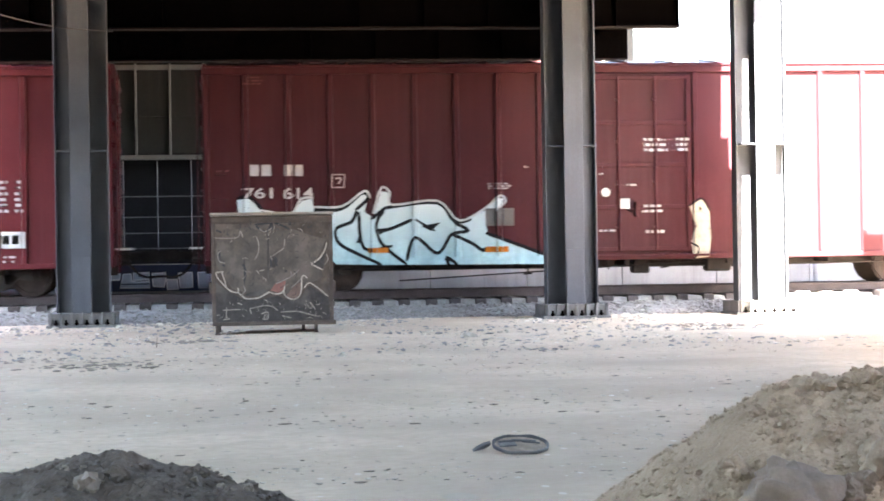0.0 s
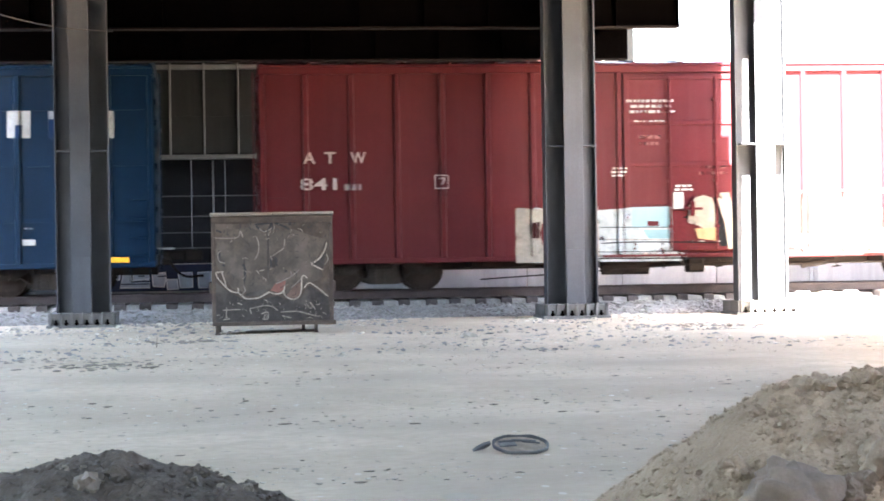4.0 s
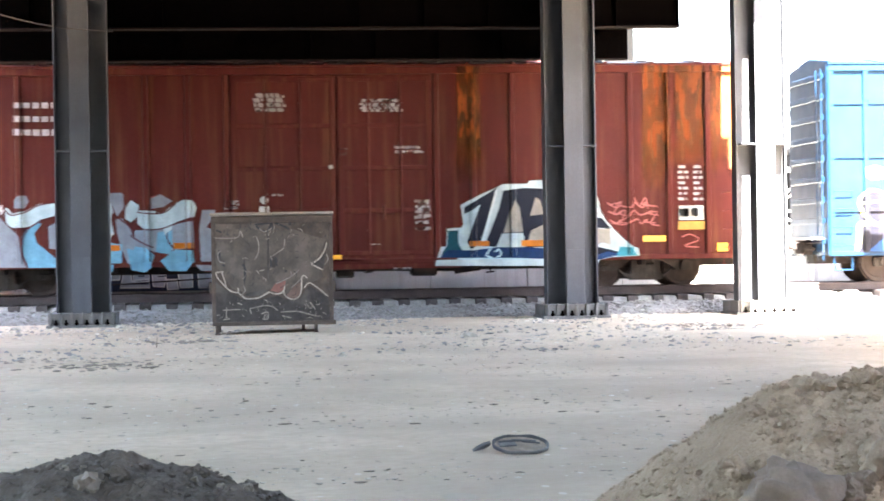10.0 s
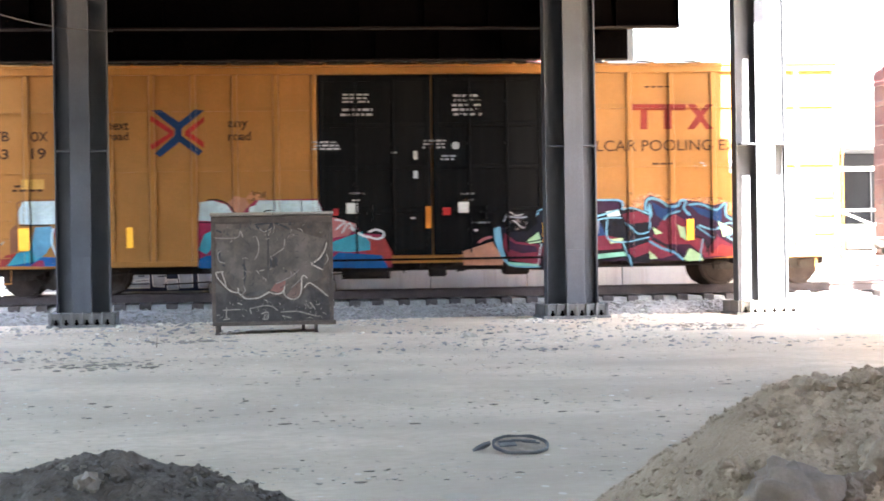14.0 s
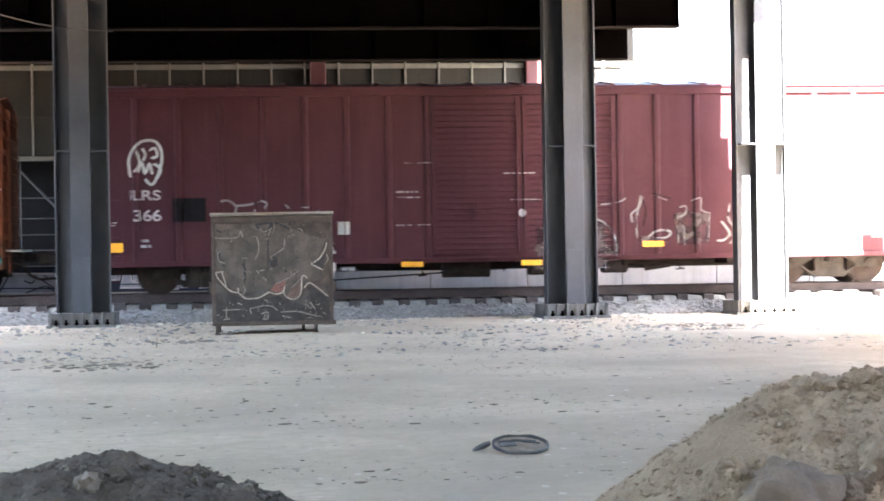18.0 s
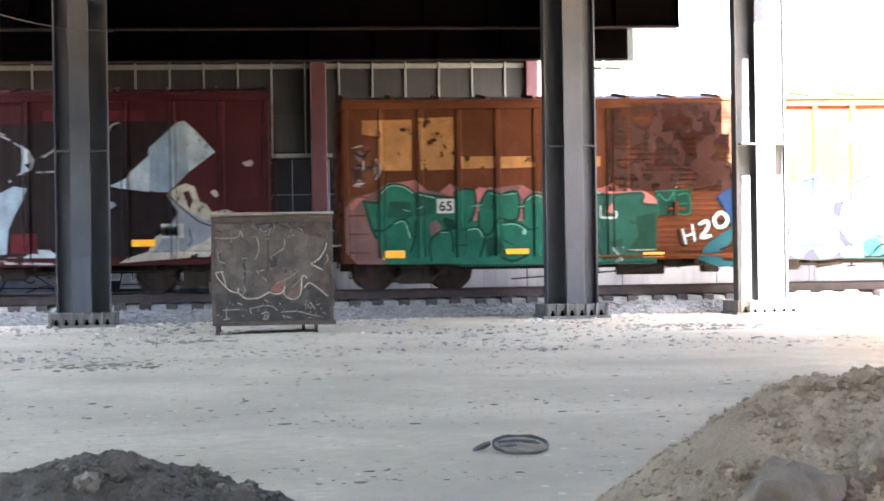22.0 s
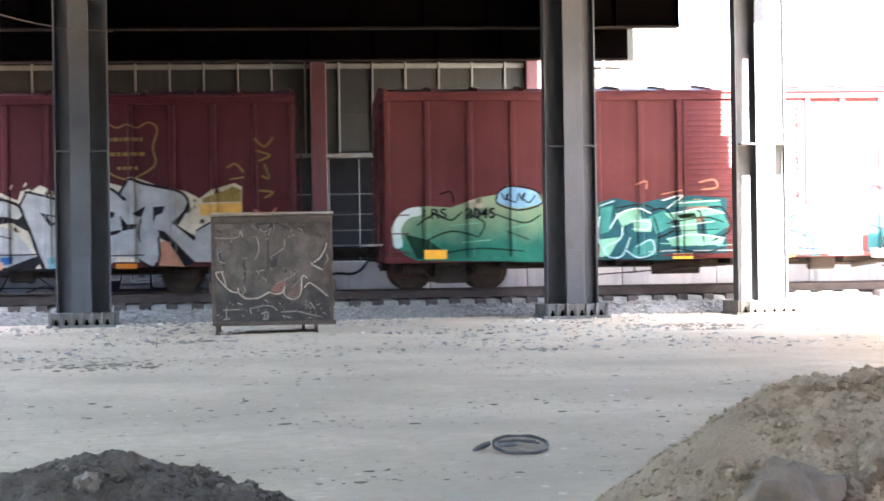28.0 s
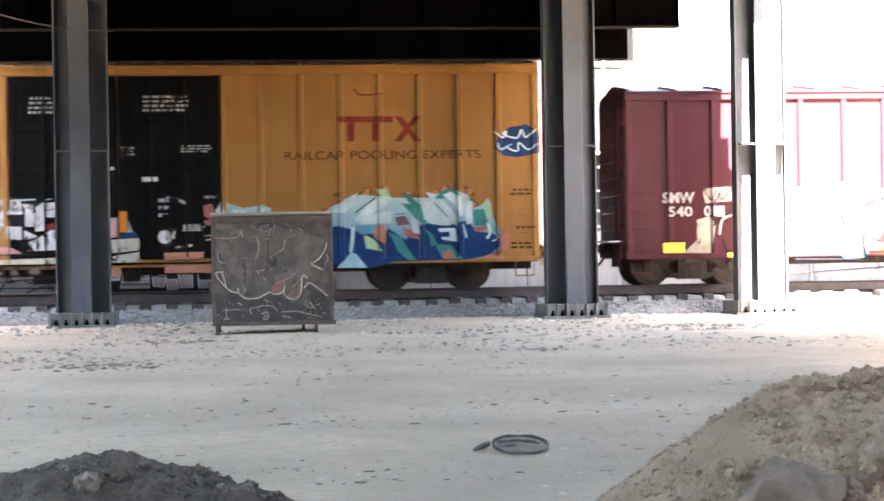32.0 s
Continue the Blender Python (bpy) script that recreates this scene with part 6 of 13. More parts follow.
art += [
    ("black", 0, [(10.41, 2.05), (10.5, 1.95), (10.79, 0.91), (10.55, 0.89), (10.46, 1.43)]),
    ("putty", 0, [(10.5, 1.97), (10.57, 2.13), (10.77, 2.13), (10.83, 1.94), (10.89, 1.49), (10.97, 1.17), (10.88, 0.85), (10.74, 0.81), (10.66, 1.43)]),
    ("tanpaint", 0, [(9.97, 1.31), (10.49, 1.33), (10.49, 1.02), (10.03, 1.08)]),
    ("ash", 0, [(7.75, 1.66), (8.43, 1.65), (8.42, 0.95), (7.73, 0.96)]),
    ("black", 0.02, [(7.74, 1.37), (8.49, 1.36), (9.42, 1.35)]),
    ("black", 0.03, [(7.77, 1), (8.74, 1.02), (10.55, 0.98)]),
    ("black", 0.02, [(7.58, 0.81), (8.09, 0.8), (9.77, 0.8)]),
    ("black", 0.03, [(7.58, 0.66), (8.86, 0.64), (10.94, 0.63)]),
    ("chalk", 0.05, [(7.58, 0.71), (8.15, 0.72), (8.86, 0.75), (9.64, 0.71)]),
    ("chalk", 0.03, [(7.58, 1.09), (8.35, 1.08), (9.39, 1.06)])]
art += [
    ("chalk", 0.04, [(9.77, 1.03), (10.55, 1.01)]),
    ("black", 0.03, [(10.93, 1.68), (11.01, 1.23), (10.88, 0.85)]),
    ("chalk", 0, [(6.95, 1.89), (7.06, 1.94), (7.11, 1.79), (6.98, 1.79)]),
    ("chalk", 0, [(7.59, 1.86), (7.7, 1.93), (7.72, 1.78), (7.62, 1.76)]),
    ("blackred", 0, [(11.58, 2.11), (11.73, 2.19), (11.81, 2.09), (12.25, 2.17), (12.35, 2.08), (12.73, 2.07), (12.71, 0.82), (11.69, 0.83)]),
    ("putty", 0, [(11.55, 2.09), (11.71, 2.18), (11.88, 2.08), (11.83, 1.73), (12.09, 2.04), (12.28, 2.17), (12.53, 2.15), (12.21, 1.75), (12.08, 1.47), (12.39, 0.95), (12.52, 0.85), (12.33, 0.82), (11.92, 1.34), (11.88, 0.86), (11.62, 0.86)])]
art += [
    ("putty", 0, [(11, 1.87), (11.16, 1.93), (11.21, 1.67), (11.16, 1.38), (11.44, 1.48), (11.34, 1.73), (11.57, 1.79), (11.56, 1.22), (11.43, 1.07), (10.98, 1.1)]),
    ("putty", 0, [(12.8, 2.07), (13.25, 2.09), (13.23, 0.81), (12.84, 0.81)]),
    ("tanpaint", 0, [(12.02, 1.44), (12.46, 1.14), (12.66, 1.14), (12.56, 0.84), (12.33, 0.95)]),
    ("cream", 0, [(12.02, 1.49), (12.27, 1.36), (12.31, 1.23), (12.08, 1.31)]),
    ("chalk", 0.03, [(12.8, 2.12), (13.25, 2.14), (14.16, 2.16), (14.94, 2.14)]),
    ("chalk", 0.03, [(12.84, 2.1), (12.82, 0.84)])]
mural(car2, "block_painting", "faded white block letters with dark edges", art)
bars(car2, "stencil", 16.86, 1.89, 0.23, 0.77, 6, 1)
bars(car2, "stencil", 17.2, 1.89, 0.22, 0.77, 6, 1)
bars(car2, "stencil", 8.37, 3.98, 1.23, 0.37, 3, 4)
bars(car2, "stencil", 8.55, 3.78, 0.88, 0.07, 1, 3)
bars(car2, "stencil", 16.91, 0.77, 0.32, 0.2, 2, 2)
patch(car2, "white", 16.91, 1.09, 0.53, 0.37, "painted_block")
patch(car2, "black", 16.93, 1.18, 0.15, 0.2, "painted_block")
patch(car2, "black", 17.14, 1.18, 0.15, 0.2, "painted_block")
letters(car2, "stencil", "A", 0.98, 2.9, 0.27, 0.26)
letters(car2, "stencil", "T", 1.46, 2.9, 0.25, 0.26)
letters(car2, "stencil", "W", 2.04, 2.89, 0.36, 0.26)
letters(car2, "stencil", "841", 0.9, 2.3, 0.83, 0.27)
bars(car2, "stencil", 1.88, 2.29, 0.5, 0.28, 1, 2)
mural(car2, "emblem", "small white outlined square emblem", [
    ("stencil", 0.04, [(3.97, 2.61), (4.27, 2.6)]),
    ("stencil", 0.04, [(4.27, 2.6), (4.27, 2.31)]),
    ("stencil", 0.04, [(4.27, 2.31), (3.97, 2.31)]),
    ("stencil", 0.04, [(3.97, 2.31), (3.97, 2.61)]),
    ("stencil", 0.04, [(4.06, 2.53), (4.18, 2.53), (4.11, 2.39)])])
patch(car2, "yellow", 0.88, 1.06, 0.25, 0.15, "reflector")
patch(car2, "yellow", 0.78, 0.71, 0.35, 0.16, "reflector")
bars(car2, "dim", 8.63, 3.24, 0.58, 0.3, 2, 2)
bars(car2, "dim", 10.03, 2.55, 0.78, 0.28, 2, 2)
patch(car2, "white", 9.46, 1.77, 0.24, 0.38, "painted_block")
bars(car2, "white", 9.48, 2.19, 0.47, 0.17, 2, 2)
bars(car2, "white", 8.04, 2.53, 0.35, 0.25, 3, 2)
art = [
    ("ink", 0, [(0.66, 0.7), (0.73, 1.42), (0.69, 1.68), (0.74, 1.97), (0.94, 2.12), (1.28, 2.09), (1.38, 2.01), (2.03, 2.2), (2.01, 2.52), (2.24, 2.59), (2.8, 1.91), (3.25, 2.09), (3.68, 2.06), (3.73, 2.3), (3.9, 2.34), (4.1, 2.27), (4.16, 2.14), (4.29, 2.17), (4.26, 0.59), (2.9, 0.61), (1.49, 0.68)]),
    ("darkgreen", 0, [(1.13, 0.71), (1.49, 0.92), (2.78, 0.87), (2.93, 0.68)]),
    ("navy", 0, [(0.93, 0.72), (1.24, 0.97), (1.55, 1.09), (1.29, 0.71)]),
    ("pink", 0, [(2.91, 2.58), (3.01, 2.51), (3.09, 2.22), (3.21, 2.07), (2.81, 2.05)]),
    ("purple", 0, [(2.22, 2.32), (2.31, 2.3), (2.51, 1.95), (2.42, 1.65), (2.21, 1.72)]),
    ("purple", 0, [(3.05, 1.35), (3.33, 1.35), (3.33, 1.22), (3.12, 1.07)])]
art += [
    ("grey", 0, [(3.74, 1.91), (3.91, 1.88), (3.88, 1.57), (3.8, 1.54)]),
    ("salmon", 0, [(2.57, 1.66), (2.66, 1.52), (2.94, 1.13), (2.95, 1), (2.79, 0.97), (2.54, 1.36)]),
    ("salmon", 0, [(3.65, 0.6), (4.07, 0.79), (4.17, 0.59)]),
    ("salmon", 0, [(2.93, 0.61), (3.11, 0.75), (3.45, 0.6)]),
    ("lime", 0, [(1.96, 2.53), (2.11, 2.55), (2.09, 2.11), (2, 2.17)]),
    ("lime", 0, [(3.37, 0.6), (3.46, 0.84), (3.53, 0.6)]),
    ("lime", 0, [(1.85, 0.71), (2.21, 0.95), (2.16, 0.82), (2.03, 0.71)]),
    ("lime", 0, [(2.34, 0.98), (2.42, 0.95), (2.58, 0.7), (2.49, 0.7)]),
    ("lime", 0.1, [(0.68, 0.75), (0.72, 1.1), (0.74, 1.33), (0.92, 1.38), (1.09, 1.39)])]
art += [
    ("lime", 0.06, [(1.09, 1.39), (1.17, 1.34), (1.37, 1.45), (1.5, 1.51), (1.61, 1.65), (1.71, 1.57), (1.76, 1.37), (1.66, 1.18), (1.55, 1.22), (1.5, 1.37)]),
    ("lime", 0.06, [(1.09, 1.39), (0.86, 1.55), (0.75, 1.74), (0.75, 1.93), (0.9, 2.1), (1.1, 2.14), (1.28, 2.08), (1.36, 1.96)]),
    ("lime", 0.05, [(0.79, 1.84), (1.38, 1.91), (1.48, 1.99), (1.53, 1.88), (1.25, 1.73)]),
    ("lime", 0.05, [(1.36, 2.01), (1.8, 2.17), (1.82, 2.08), (2.03, 2.2)]),
    ("lime", 0.06, [(1.97, 2.54), (2.25, 2.6), (2.42, 2.36), (2.73, 2), (2.9, 1.76)]),
    ("lime", 0.06, [(2.03, 2.11), (2.24, 2.08), (2.2, 1.78), (2.04, 1.57), (2.17, 1.23), (2.47, 1.36), (2.78, 0.97), (2.94, 1)]),
    ("lime", 0.04, [(1.87, 1.85), (2.09, 2), (2.13, 1.85), (2.02, 1.62)])]
art += [
    ("lime", 0.05, [(2.8, 1.94), (2.82, 2.1), (3.23, 2.09), (3.29, 2.16)]),
    ("lime", 0.05, [(3.29, 2.16), (3.76, 2.06), (3.75, 2.25), (3.9, 2.33), (4.1, 2.29), (4.07, 2.2), (3.9, 2.19), (3.78, 2.24)]),
    ("lime", 0.05, [(3.29, 2.16), (3.55, 1.86), (3.11, 1.45), (3.54, 1.57), (3.72, 1.66)]),
    ("cream", 0.05, [(3.13, 1.96), (3.16, 1.77), (3.34, 1.65), (3.5, 1.73), (3.52, 1.86)]),
    ("lime", 0.06, [(4, 2.15), (4, 1.98), (4.22, 1.95), (4, 1.8), (4.02, 1.63)]),
    ("lime", 0.05, [(3.54, 1.57), (3.5, 1.24), (3.3, 1.15), (3.14, 1.04), (3.12, 0.87)]),
    ("lime", 0.05, [(3.64, 1.21), (3.58, 1.03), (3.48, 0.88)]),
    ("lime", 0.06, [(3.72, 1.64), (3.8, 1.44), (4.02, 1.31), (3.99, 1.44), (4.24, 1.51)])]
art += [
    ("lime", 0.06, [(3.8, 1.44), (3.88, 1.12), (4.08, 0.95), (3.81, 0.82), (3.62, 0.65)]),
    ("ink", 0, [(4.26, 0.63), (4.28, 2.18), (4.86, 2.01), (4.98, 2.04), (5.08, 2.13), (5.24, 2.17), (5.5, 1.95), (5.6, 1.82), (5.69, 1.97), (5.95, 2.16), (6.28, 2.15), (6.34, 2.32), (7.15, 2.25), (7.14, 2.1), (6.79, 1.83), (6.59, 1.75), (6.92, 1.63), (6.91, 1.31), (6.97, 0.99), (7.16, 0.86), (7.03, 0.56)]),
    ("darkgreen", 0, [(4.38, 0.6), (4.45, 0.76), (4.84, 0.88), (5.68, 0.94), (6.71, 0.93), (7.03, 0.84), (7.03, 0.56)]),
    ("green", 0, [(4.83, 0.62), (4.97, 0.83), (5.67, 0.84), (6.71, 0.8), (6.97, 0.77), (6.94, 0.59)]),
    ("navy", 0, [(5.28, 0.59), (5.54, 0.79), (5.83, 0.58)])]
art += [
    ("ink", 0, [(4.45, 0.6), (4.64, 0.75), (4.84, 0.78), (5, 0.59)]),
    ("ink", 0, [(5.86, 0.61), (6.06, 0.71), (6.29, 0.78), (6.55, 0.57)]),
    ("purple", 0, [(4.44, 2.02), (4.6, 2.01), (4.82, 1.7), (4.72, 1.62), (4.55, 1.63)]),
    ("purple", 0, [(6.33, 1.38), (6.72, 1.4), (6.61, 1.01), (6.32, 1)]),
    ("purple", 0, [(6.5, 2.22), (7.06, 2.18), (6.99, 1.98), (6.63, 2.06)]),
    ("grey", 0, [(5.85, 2.07), (5.98, 2.07), (6.15, 1.73), (6.05, 1.73)]),
    ("lime", 0, [(6.28, 2.32), (6.37, 2.32), (6.42, 2.15), (6.29, 2.12)]),
    ("lime", 0.06, [(4.28, 2.15), (4.98, 1.98), (4.89, 1.88), (5.02, 1.79), (5.2, 1.75)]),
    ("lime", 0.06, [(5.15, 2.71), (5.09, 2.43), (5.08, 2.21), (5.24, 2.17), (5.5, 2), (5.6, 1.78), (5.72, 1.55), (5.75, 1.43), (5.68, 1.35)])]
art += [
    ("lime", 0.05, [(5.11, 1.91), (5.24, 2.08), (5.31, 1.97), (5.2, 1.9), (5.14, 1.98)]),
    ("lime", 0.05, [(4.27, 1.54), (4.5, 1.5), (4.72, 1.37)]),
    ("lime", 0.08, [(4.78, 1.62), (5.1, 1.4), (5.42, 1.36), (5.42, 1.14), (5.29, 1.1), (5.29, 0.91), (5.06, 0.95), (4.84, 1.08), (4.65, 1.15), (4.46, 1.12), (4.39, 1.22), (4.52, 1.26), (4.67, 1.15)]),
    ("lime", 0.05, [(4.84, 1.08), (4.75, 0.89), (4.62, 0.81), (4.45, 0.73)]),
    ("lime", 0.05, [(4.84, 0.76), (5.05, 0.59)]),
    ("lime", 0.06, [(5.63, 1.91), (5.76, 2.03), (5.99, 2.15), (6.08, 1.9), (6.18, 1.71), (6.15, 1.58)]),
    ("lime", 0.05, [(6.08, 2.13), (6.32, 2.15), (6.34, 2.29), (7.15, 2.25), (7.14, 2.1), (6.86, 1.89), (6.59, 1.73), (6.46, 1.75), (6.53, 1.89)])]
art += [
    ("lime", 0.05, [(5.88, 1.3), (6.14, 1.42), (6.27, 1.51), (6.59, 1.55), (6.78, 1.41), (6.85, 1.5), (6.76, 1.63), (6.59, 1.64)]),
    ("lime", 0.04, [(5.65, 1.05), (6.2, 1.22), (6.69, 1.25), (6.76, 1.42)]),
    ("lime", 0.05, [(5.83, 1.07), (6.06, 1), (6.19, 1.06), (6.22, 1.26)]),
    ("lime", 0.04, [(6.19, 1.06), (6.19, 0.86)]),
    ("lime", 0.06, [(6.69, 1.18), (6.84, 1.12), (6.91, 0.99), (7.13, 0.86)]),
    ("lime", 0.05, [(5.83, 0.75), (6, 0.71), (6.29, 0.81), (6.55, 0.58)])]
mural(car3, "spray_lettering", "yellow-edged dark spray lettering", art)
mural(car3, "spray_cloud", "dull purple spray cloud", [
    ("purple", 0, [(0.88, 2.66), (1.11, 2.72), (1.39, 2.65), (1.36, 2.42), (1.07, 2.38), (0.9, 2.45)])])
letters(car3, "white", "LR", 1.89, 3.48, 0.43, 0.27)
letters(car3, "white", "S", 2.85, 3.47, 0.21, 0.28)
letters(car3, "white", "14", 1.91, 3.12, 0.33, 0.25)
letters(car3, "white", "10", 2.87, 3.11, 0.34, 0.25)
letters(car3, "white", "91", 3.71, 3.11, 0.35, 0.26)
bars(car3, "stencil", 1.83, 2.49, 0.44, 0.38, 3, 2)
bars(car3, "stencil", 2.88, 2.48, 0.47, 0.38, 3, 2)
bars(car3, "stencil", 6.5, 2.39, 0.24, 0.1, 1, 1)
bars(car3, "stencil", 8.02, 4.37, 0.68, 0.23, 3, 2)
bars(car3, "stencil", 7.34, 3.23, 0.6, 0.26, 3, 2)
mural(car3, "block_letters", "large white block marks", [
    ("white", 0, [(15, 4.16), (15.52, 4.15), (15.51, 3.55), (14.99, 3.55)]),
    ("white", 0, [(15.91, 4.15), (16.42, 4.15), (16.41, 3.54), (15.9, 3.55)]),
    ("white", 0, [(16.82, 4.14), (17.32, 4.14), (17.31, 3.53), (16.81, 3.54)]),
    ("white", 0, [(17.75, 4.14), (18.26, 4.13), (18.25, 3.52), (17.74, 3.53)]),
    ("navy", 0, [(15.18, 4), (15.52, 4), (15.51, 3.86), (15.18, 3.86)]),
    ("navy", 0, [(16.09, 3.83), (16.23, 3.83), (16.22, 3.54), (16.08, 3.54)]),
    ("navy", 0, [(16.82, 3.96), (16.97, 3.96), (16.97, 3.54), (16.81, 3.54)]),
    ("navy", 0, [(17.16, 3.96), (17.31, 3.96), (17.31, 3.53), (17.15, 3.53)]),
    ("navy", 0, [(17.92, 4.13), (18.09, 4.13), (18, 3.91)]),
    ("navy", 0, [(17.91, 3.53), (18.08, 3.53), (17.99, 3.75)])])
bars(car3, "stencil", 7.9, 4.35, 0.65, 0.23, 3, 2)
bars(car3, "stencil", 10.46, 4.36, 0.62, 0.22, 3, 2)
bars(car3, "stencil", 7.19, 3.17, 0.63, 0.25, 3, 2)
bars(car3, "stencil", 9.73, 3.2, 0.57, 0.25, 3, 2)
bars(car3, "stencil", 9.73, 2.92, 0.77, 0.14, 2, 2)
bars(car3, "stencil", 7.17, 1.41, 0.25, 0.12, 2, 2)
bars(car3, "stencil", 16.22, 1.51, 0.27, 0.07, 1, 2)
bars(car3, "stencil", 15.17, 0.9, 0.22, 0.08, 1, 2)
bars(car3, "stencil", 11.82, 0.78, 0.33, 0.07, 1, 2)
mural(car3, "disc_mark", "white disc", [
    ("white", 0, [(10.62, 3.26), (10.6, 3.21), (10.55, 3.18), (10.5, 3.18), (10.46, 3.21), (10.44, 3.27), (10.46, 3.32), (10.5, 3.35), (10.56, 3.35), (10.6, 3.32)])])
patch(car3, "white", 8.02, 1.72, 0.21, 0.23, "painted_block")
patch(car3, "white", 10.57, 1.76, 0.19, 0.21, "painted_block")
patch(car3, "white", 16.21, 1.15, 0.28, 0.13, "painted_block")
patch(car3, "red", 7.67, 1.68, 0.17, 0.16, "painted_block")
patch(car3, "yellow", 12.55, 0.56, 0.46, 0.13, "reflector")
patch(car3, "yellow", 14.92, 0.57, 0.49, 0.14, "reflector")
patch(car3, "yellow", 17.68, 0.74, 0.88, 0.12, "reflector")
patch(car3, "yellow", 8.34, 0.58, 0.51, 0.12, "reflector")
bars(car3, "white", 8.02, 2.15, 0.45, 0.09, 1, 2)
bars(car3, "white", 10.57, 2.17, 0.45, 0.07, 1, 2)
bars(car3, "white", 8.14, 2.01, 0.23, 0.08, 1, 1)
bars(car3, "white", 10.7, 2, 0.22, 0.08, 1, 1)
bars(car3, "white", 8.35, 1.29, 0.09, 0.1, 1, 1)
patch(car3, "red", 7.66, 1.71, 0.17, 0.17, "painted_block")
patch(car3, "red", 10.18, 1.72, 0.19, 0.16, "painted_block")
mural(car3, "white_line", "white painted line", [
    ("white", 0.04, [(9.6, 2.25), (9.58, 1.6)]),
    ("white", 0.04, [(8.99, 0.94), (9.21, 0.78), (9.79, 0.77), (10.05, 0.95)])])
patch(car3, "yellow", 9.3, 0.57, 0.49, 0.1, "reflector")
bars(car3, "white", 9.69, 1.8, 0.29, 0.25, 3, 1)
bars(car3, "white", 9.07, 1.5, 0.31, 0.07, 1, 2)
bars(car3, "white", 7.13, 1.35, 0.31, 0.19, 2, 2)
bars(car3, "white", 8.38, 1.31, 0.09, 0.12, 1, 1)
art = [
    ("mist", 0, [(12.11, 0.6), (12.24, 0.98), (12.37, 0.98), (12.39, 1.39), (12.72, 1.41), (12.77, 1.49), (12.71, 1.92), (13.09, 2.12), (13.54, 2.31), (13.69, 2.39), (14.25, 2.39), (14.31, 2.46), (14.83, 2.48), (14.98, 2.25), (15.73, 2.12), (15.87, 2.08), (15.96, 1.7), (16.23, 1.33), (16.68, 0.91), (16.81, 0.89), (16.84, 0.71), (16.16, 0.68), (15.9, 0.63), (15.83, 0.52), (15.18, 0.5), (12.1, 0.55)]),
    ("deepteal", 0, [(12.41, 1.34), (12.65, 1.35), (12.65, 1.04), (12.75, 0.87), (12.24, 0.79), (12.39, 1.01)]),
    ("darkblue", 0, [(12.79, 1.87), (13.56, 2.31), (13.4, 1.73), (13.21, 1.1), (12.94, 0.91), (12.85, 1.08), (13.01, 1.55), (13.17, 1.93), (12.95, 1.79), (12.79, 1.72)])]
art += [
    ("darkblue", 0, [(13.69, 2.24), (14.18, 2.3), (14.8, 2.26), (14.97, 1.65), (15.13, 1.19), (15.3, 0.94), (14.19, 0.94), (14.14, 1.27), (13.65, 1.26), (13.52, 0.96), (13.24, 0.97), (13.42, 1.41), (13.6, 1.86)]),
    ("darkblue", 0, [(14.98, 2.19), (15.47, 2.14), (15.81, 2.06), (15.83, 1.78), (15.47, 1.9), (15.55, 1.6), (16.04, 1.59), (16.21, 1.33), (15.59, 1.38), (15.84, 0.93), (16.16, 0.86), (16.49, 0.76), (15.45, 0.7), (15.32, 0.94), (15.12, 1.45), (15.02, 1.81)]),
    ("putty", 0, [(13.96, 2.03), (14.07, 1.85), (14.14, 1.29), (13.69, 1.28), (13.81, 1.66)]),
    ("putty", 0, [(14.44, 2.08), (14.54, 2.01), (14.64, 1.69), (14.31, 1.66), (14.37, 1.87)]),
    ("putty", 0, [(14.33, 1.33), (14.62, 1.45), (14.77, 1.1), (14.79, 0.97), (14.21, 0.98)])]
art += [
    ("putty", 0, [(15.4, 1.88), (15.66, 1.86), (15.93, 1.7), (15.56, 1.63)]),
    ("putty", 0, [(15.56, 1.36), (16.17, 1.33), (16.16, 0.97), (15.97, 1.02), (15.77, 0.95)]),
    ("darkblue", 0, [(14.27, 1.53), (14.63, 1.66), (14.66, 1.48), (14.36, 1.39)]),
    ("navy", 0, [(12.18, 0.7), (12.39, 0.9), (13, 0.89), (13.52, 0.95), (14.29, 0.94), (15.32, 0.86), (15.45, 0.65), (16.1, 0.81), (16.46, 0.75), (15.83, 0.62), (15.38, 0.64), (13.51, 0.71)]),
    ("lagoon", 0, [(16.38, 0.92), (16.68, 0.9), (16.77, 0.72), (16.29, 0.7)]),
    ("ice", 0.05, [(13.55, 2.27), (13.4, 1.76), (13.27, 1.32), (13.16, 1.02)]),
    ("ice", 0.06, [(14.82, 2.25), (14.97, 1.65), (15.12, 1.22), (15.3, 0.94), (15.39, 0.65)]),
    ("ice", 0.03, [(15.81, 2.09), (15.84, 1.8), (16.21, 1.33), (16.62, 0.91)])]
art += [
    ("ice", 0.03, [(12.23, 0.7), (13.26, 0.7), (14.28, 0.67)]),
    ("ice", 0.04, [(13.24, 0.95), (13.39, 0.94), (13.28, 0.77), (13.41, 0.72)]),
    ("ice", 0.04, [(13.48, 0.84), (13.58, 0.9), (13.62, 0.77), (13.51, 0.73)])]
mural(car4, "spray_lettering", "navy and white spray lettering", art)
patch(car4, "orange", 12.89, 0.98, 0.46, 0.12, "painted_block")
patch(car4, "orange", 14.09, 0.96, 0.52, 0.14, "painted_block")
patch(car4, "orange", 15.07, 0.98, 0.46, 0.12, "painted_block")
bars(car4, "stencil", 8.02, 4.08, 0.82, 0.42, 4, 2)
bars(car4, "stencil", 10.47, 4.06, 0.97, 0.33, 3, 2)
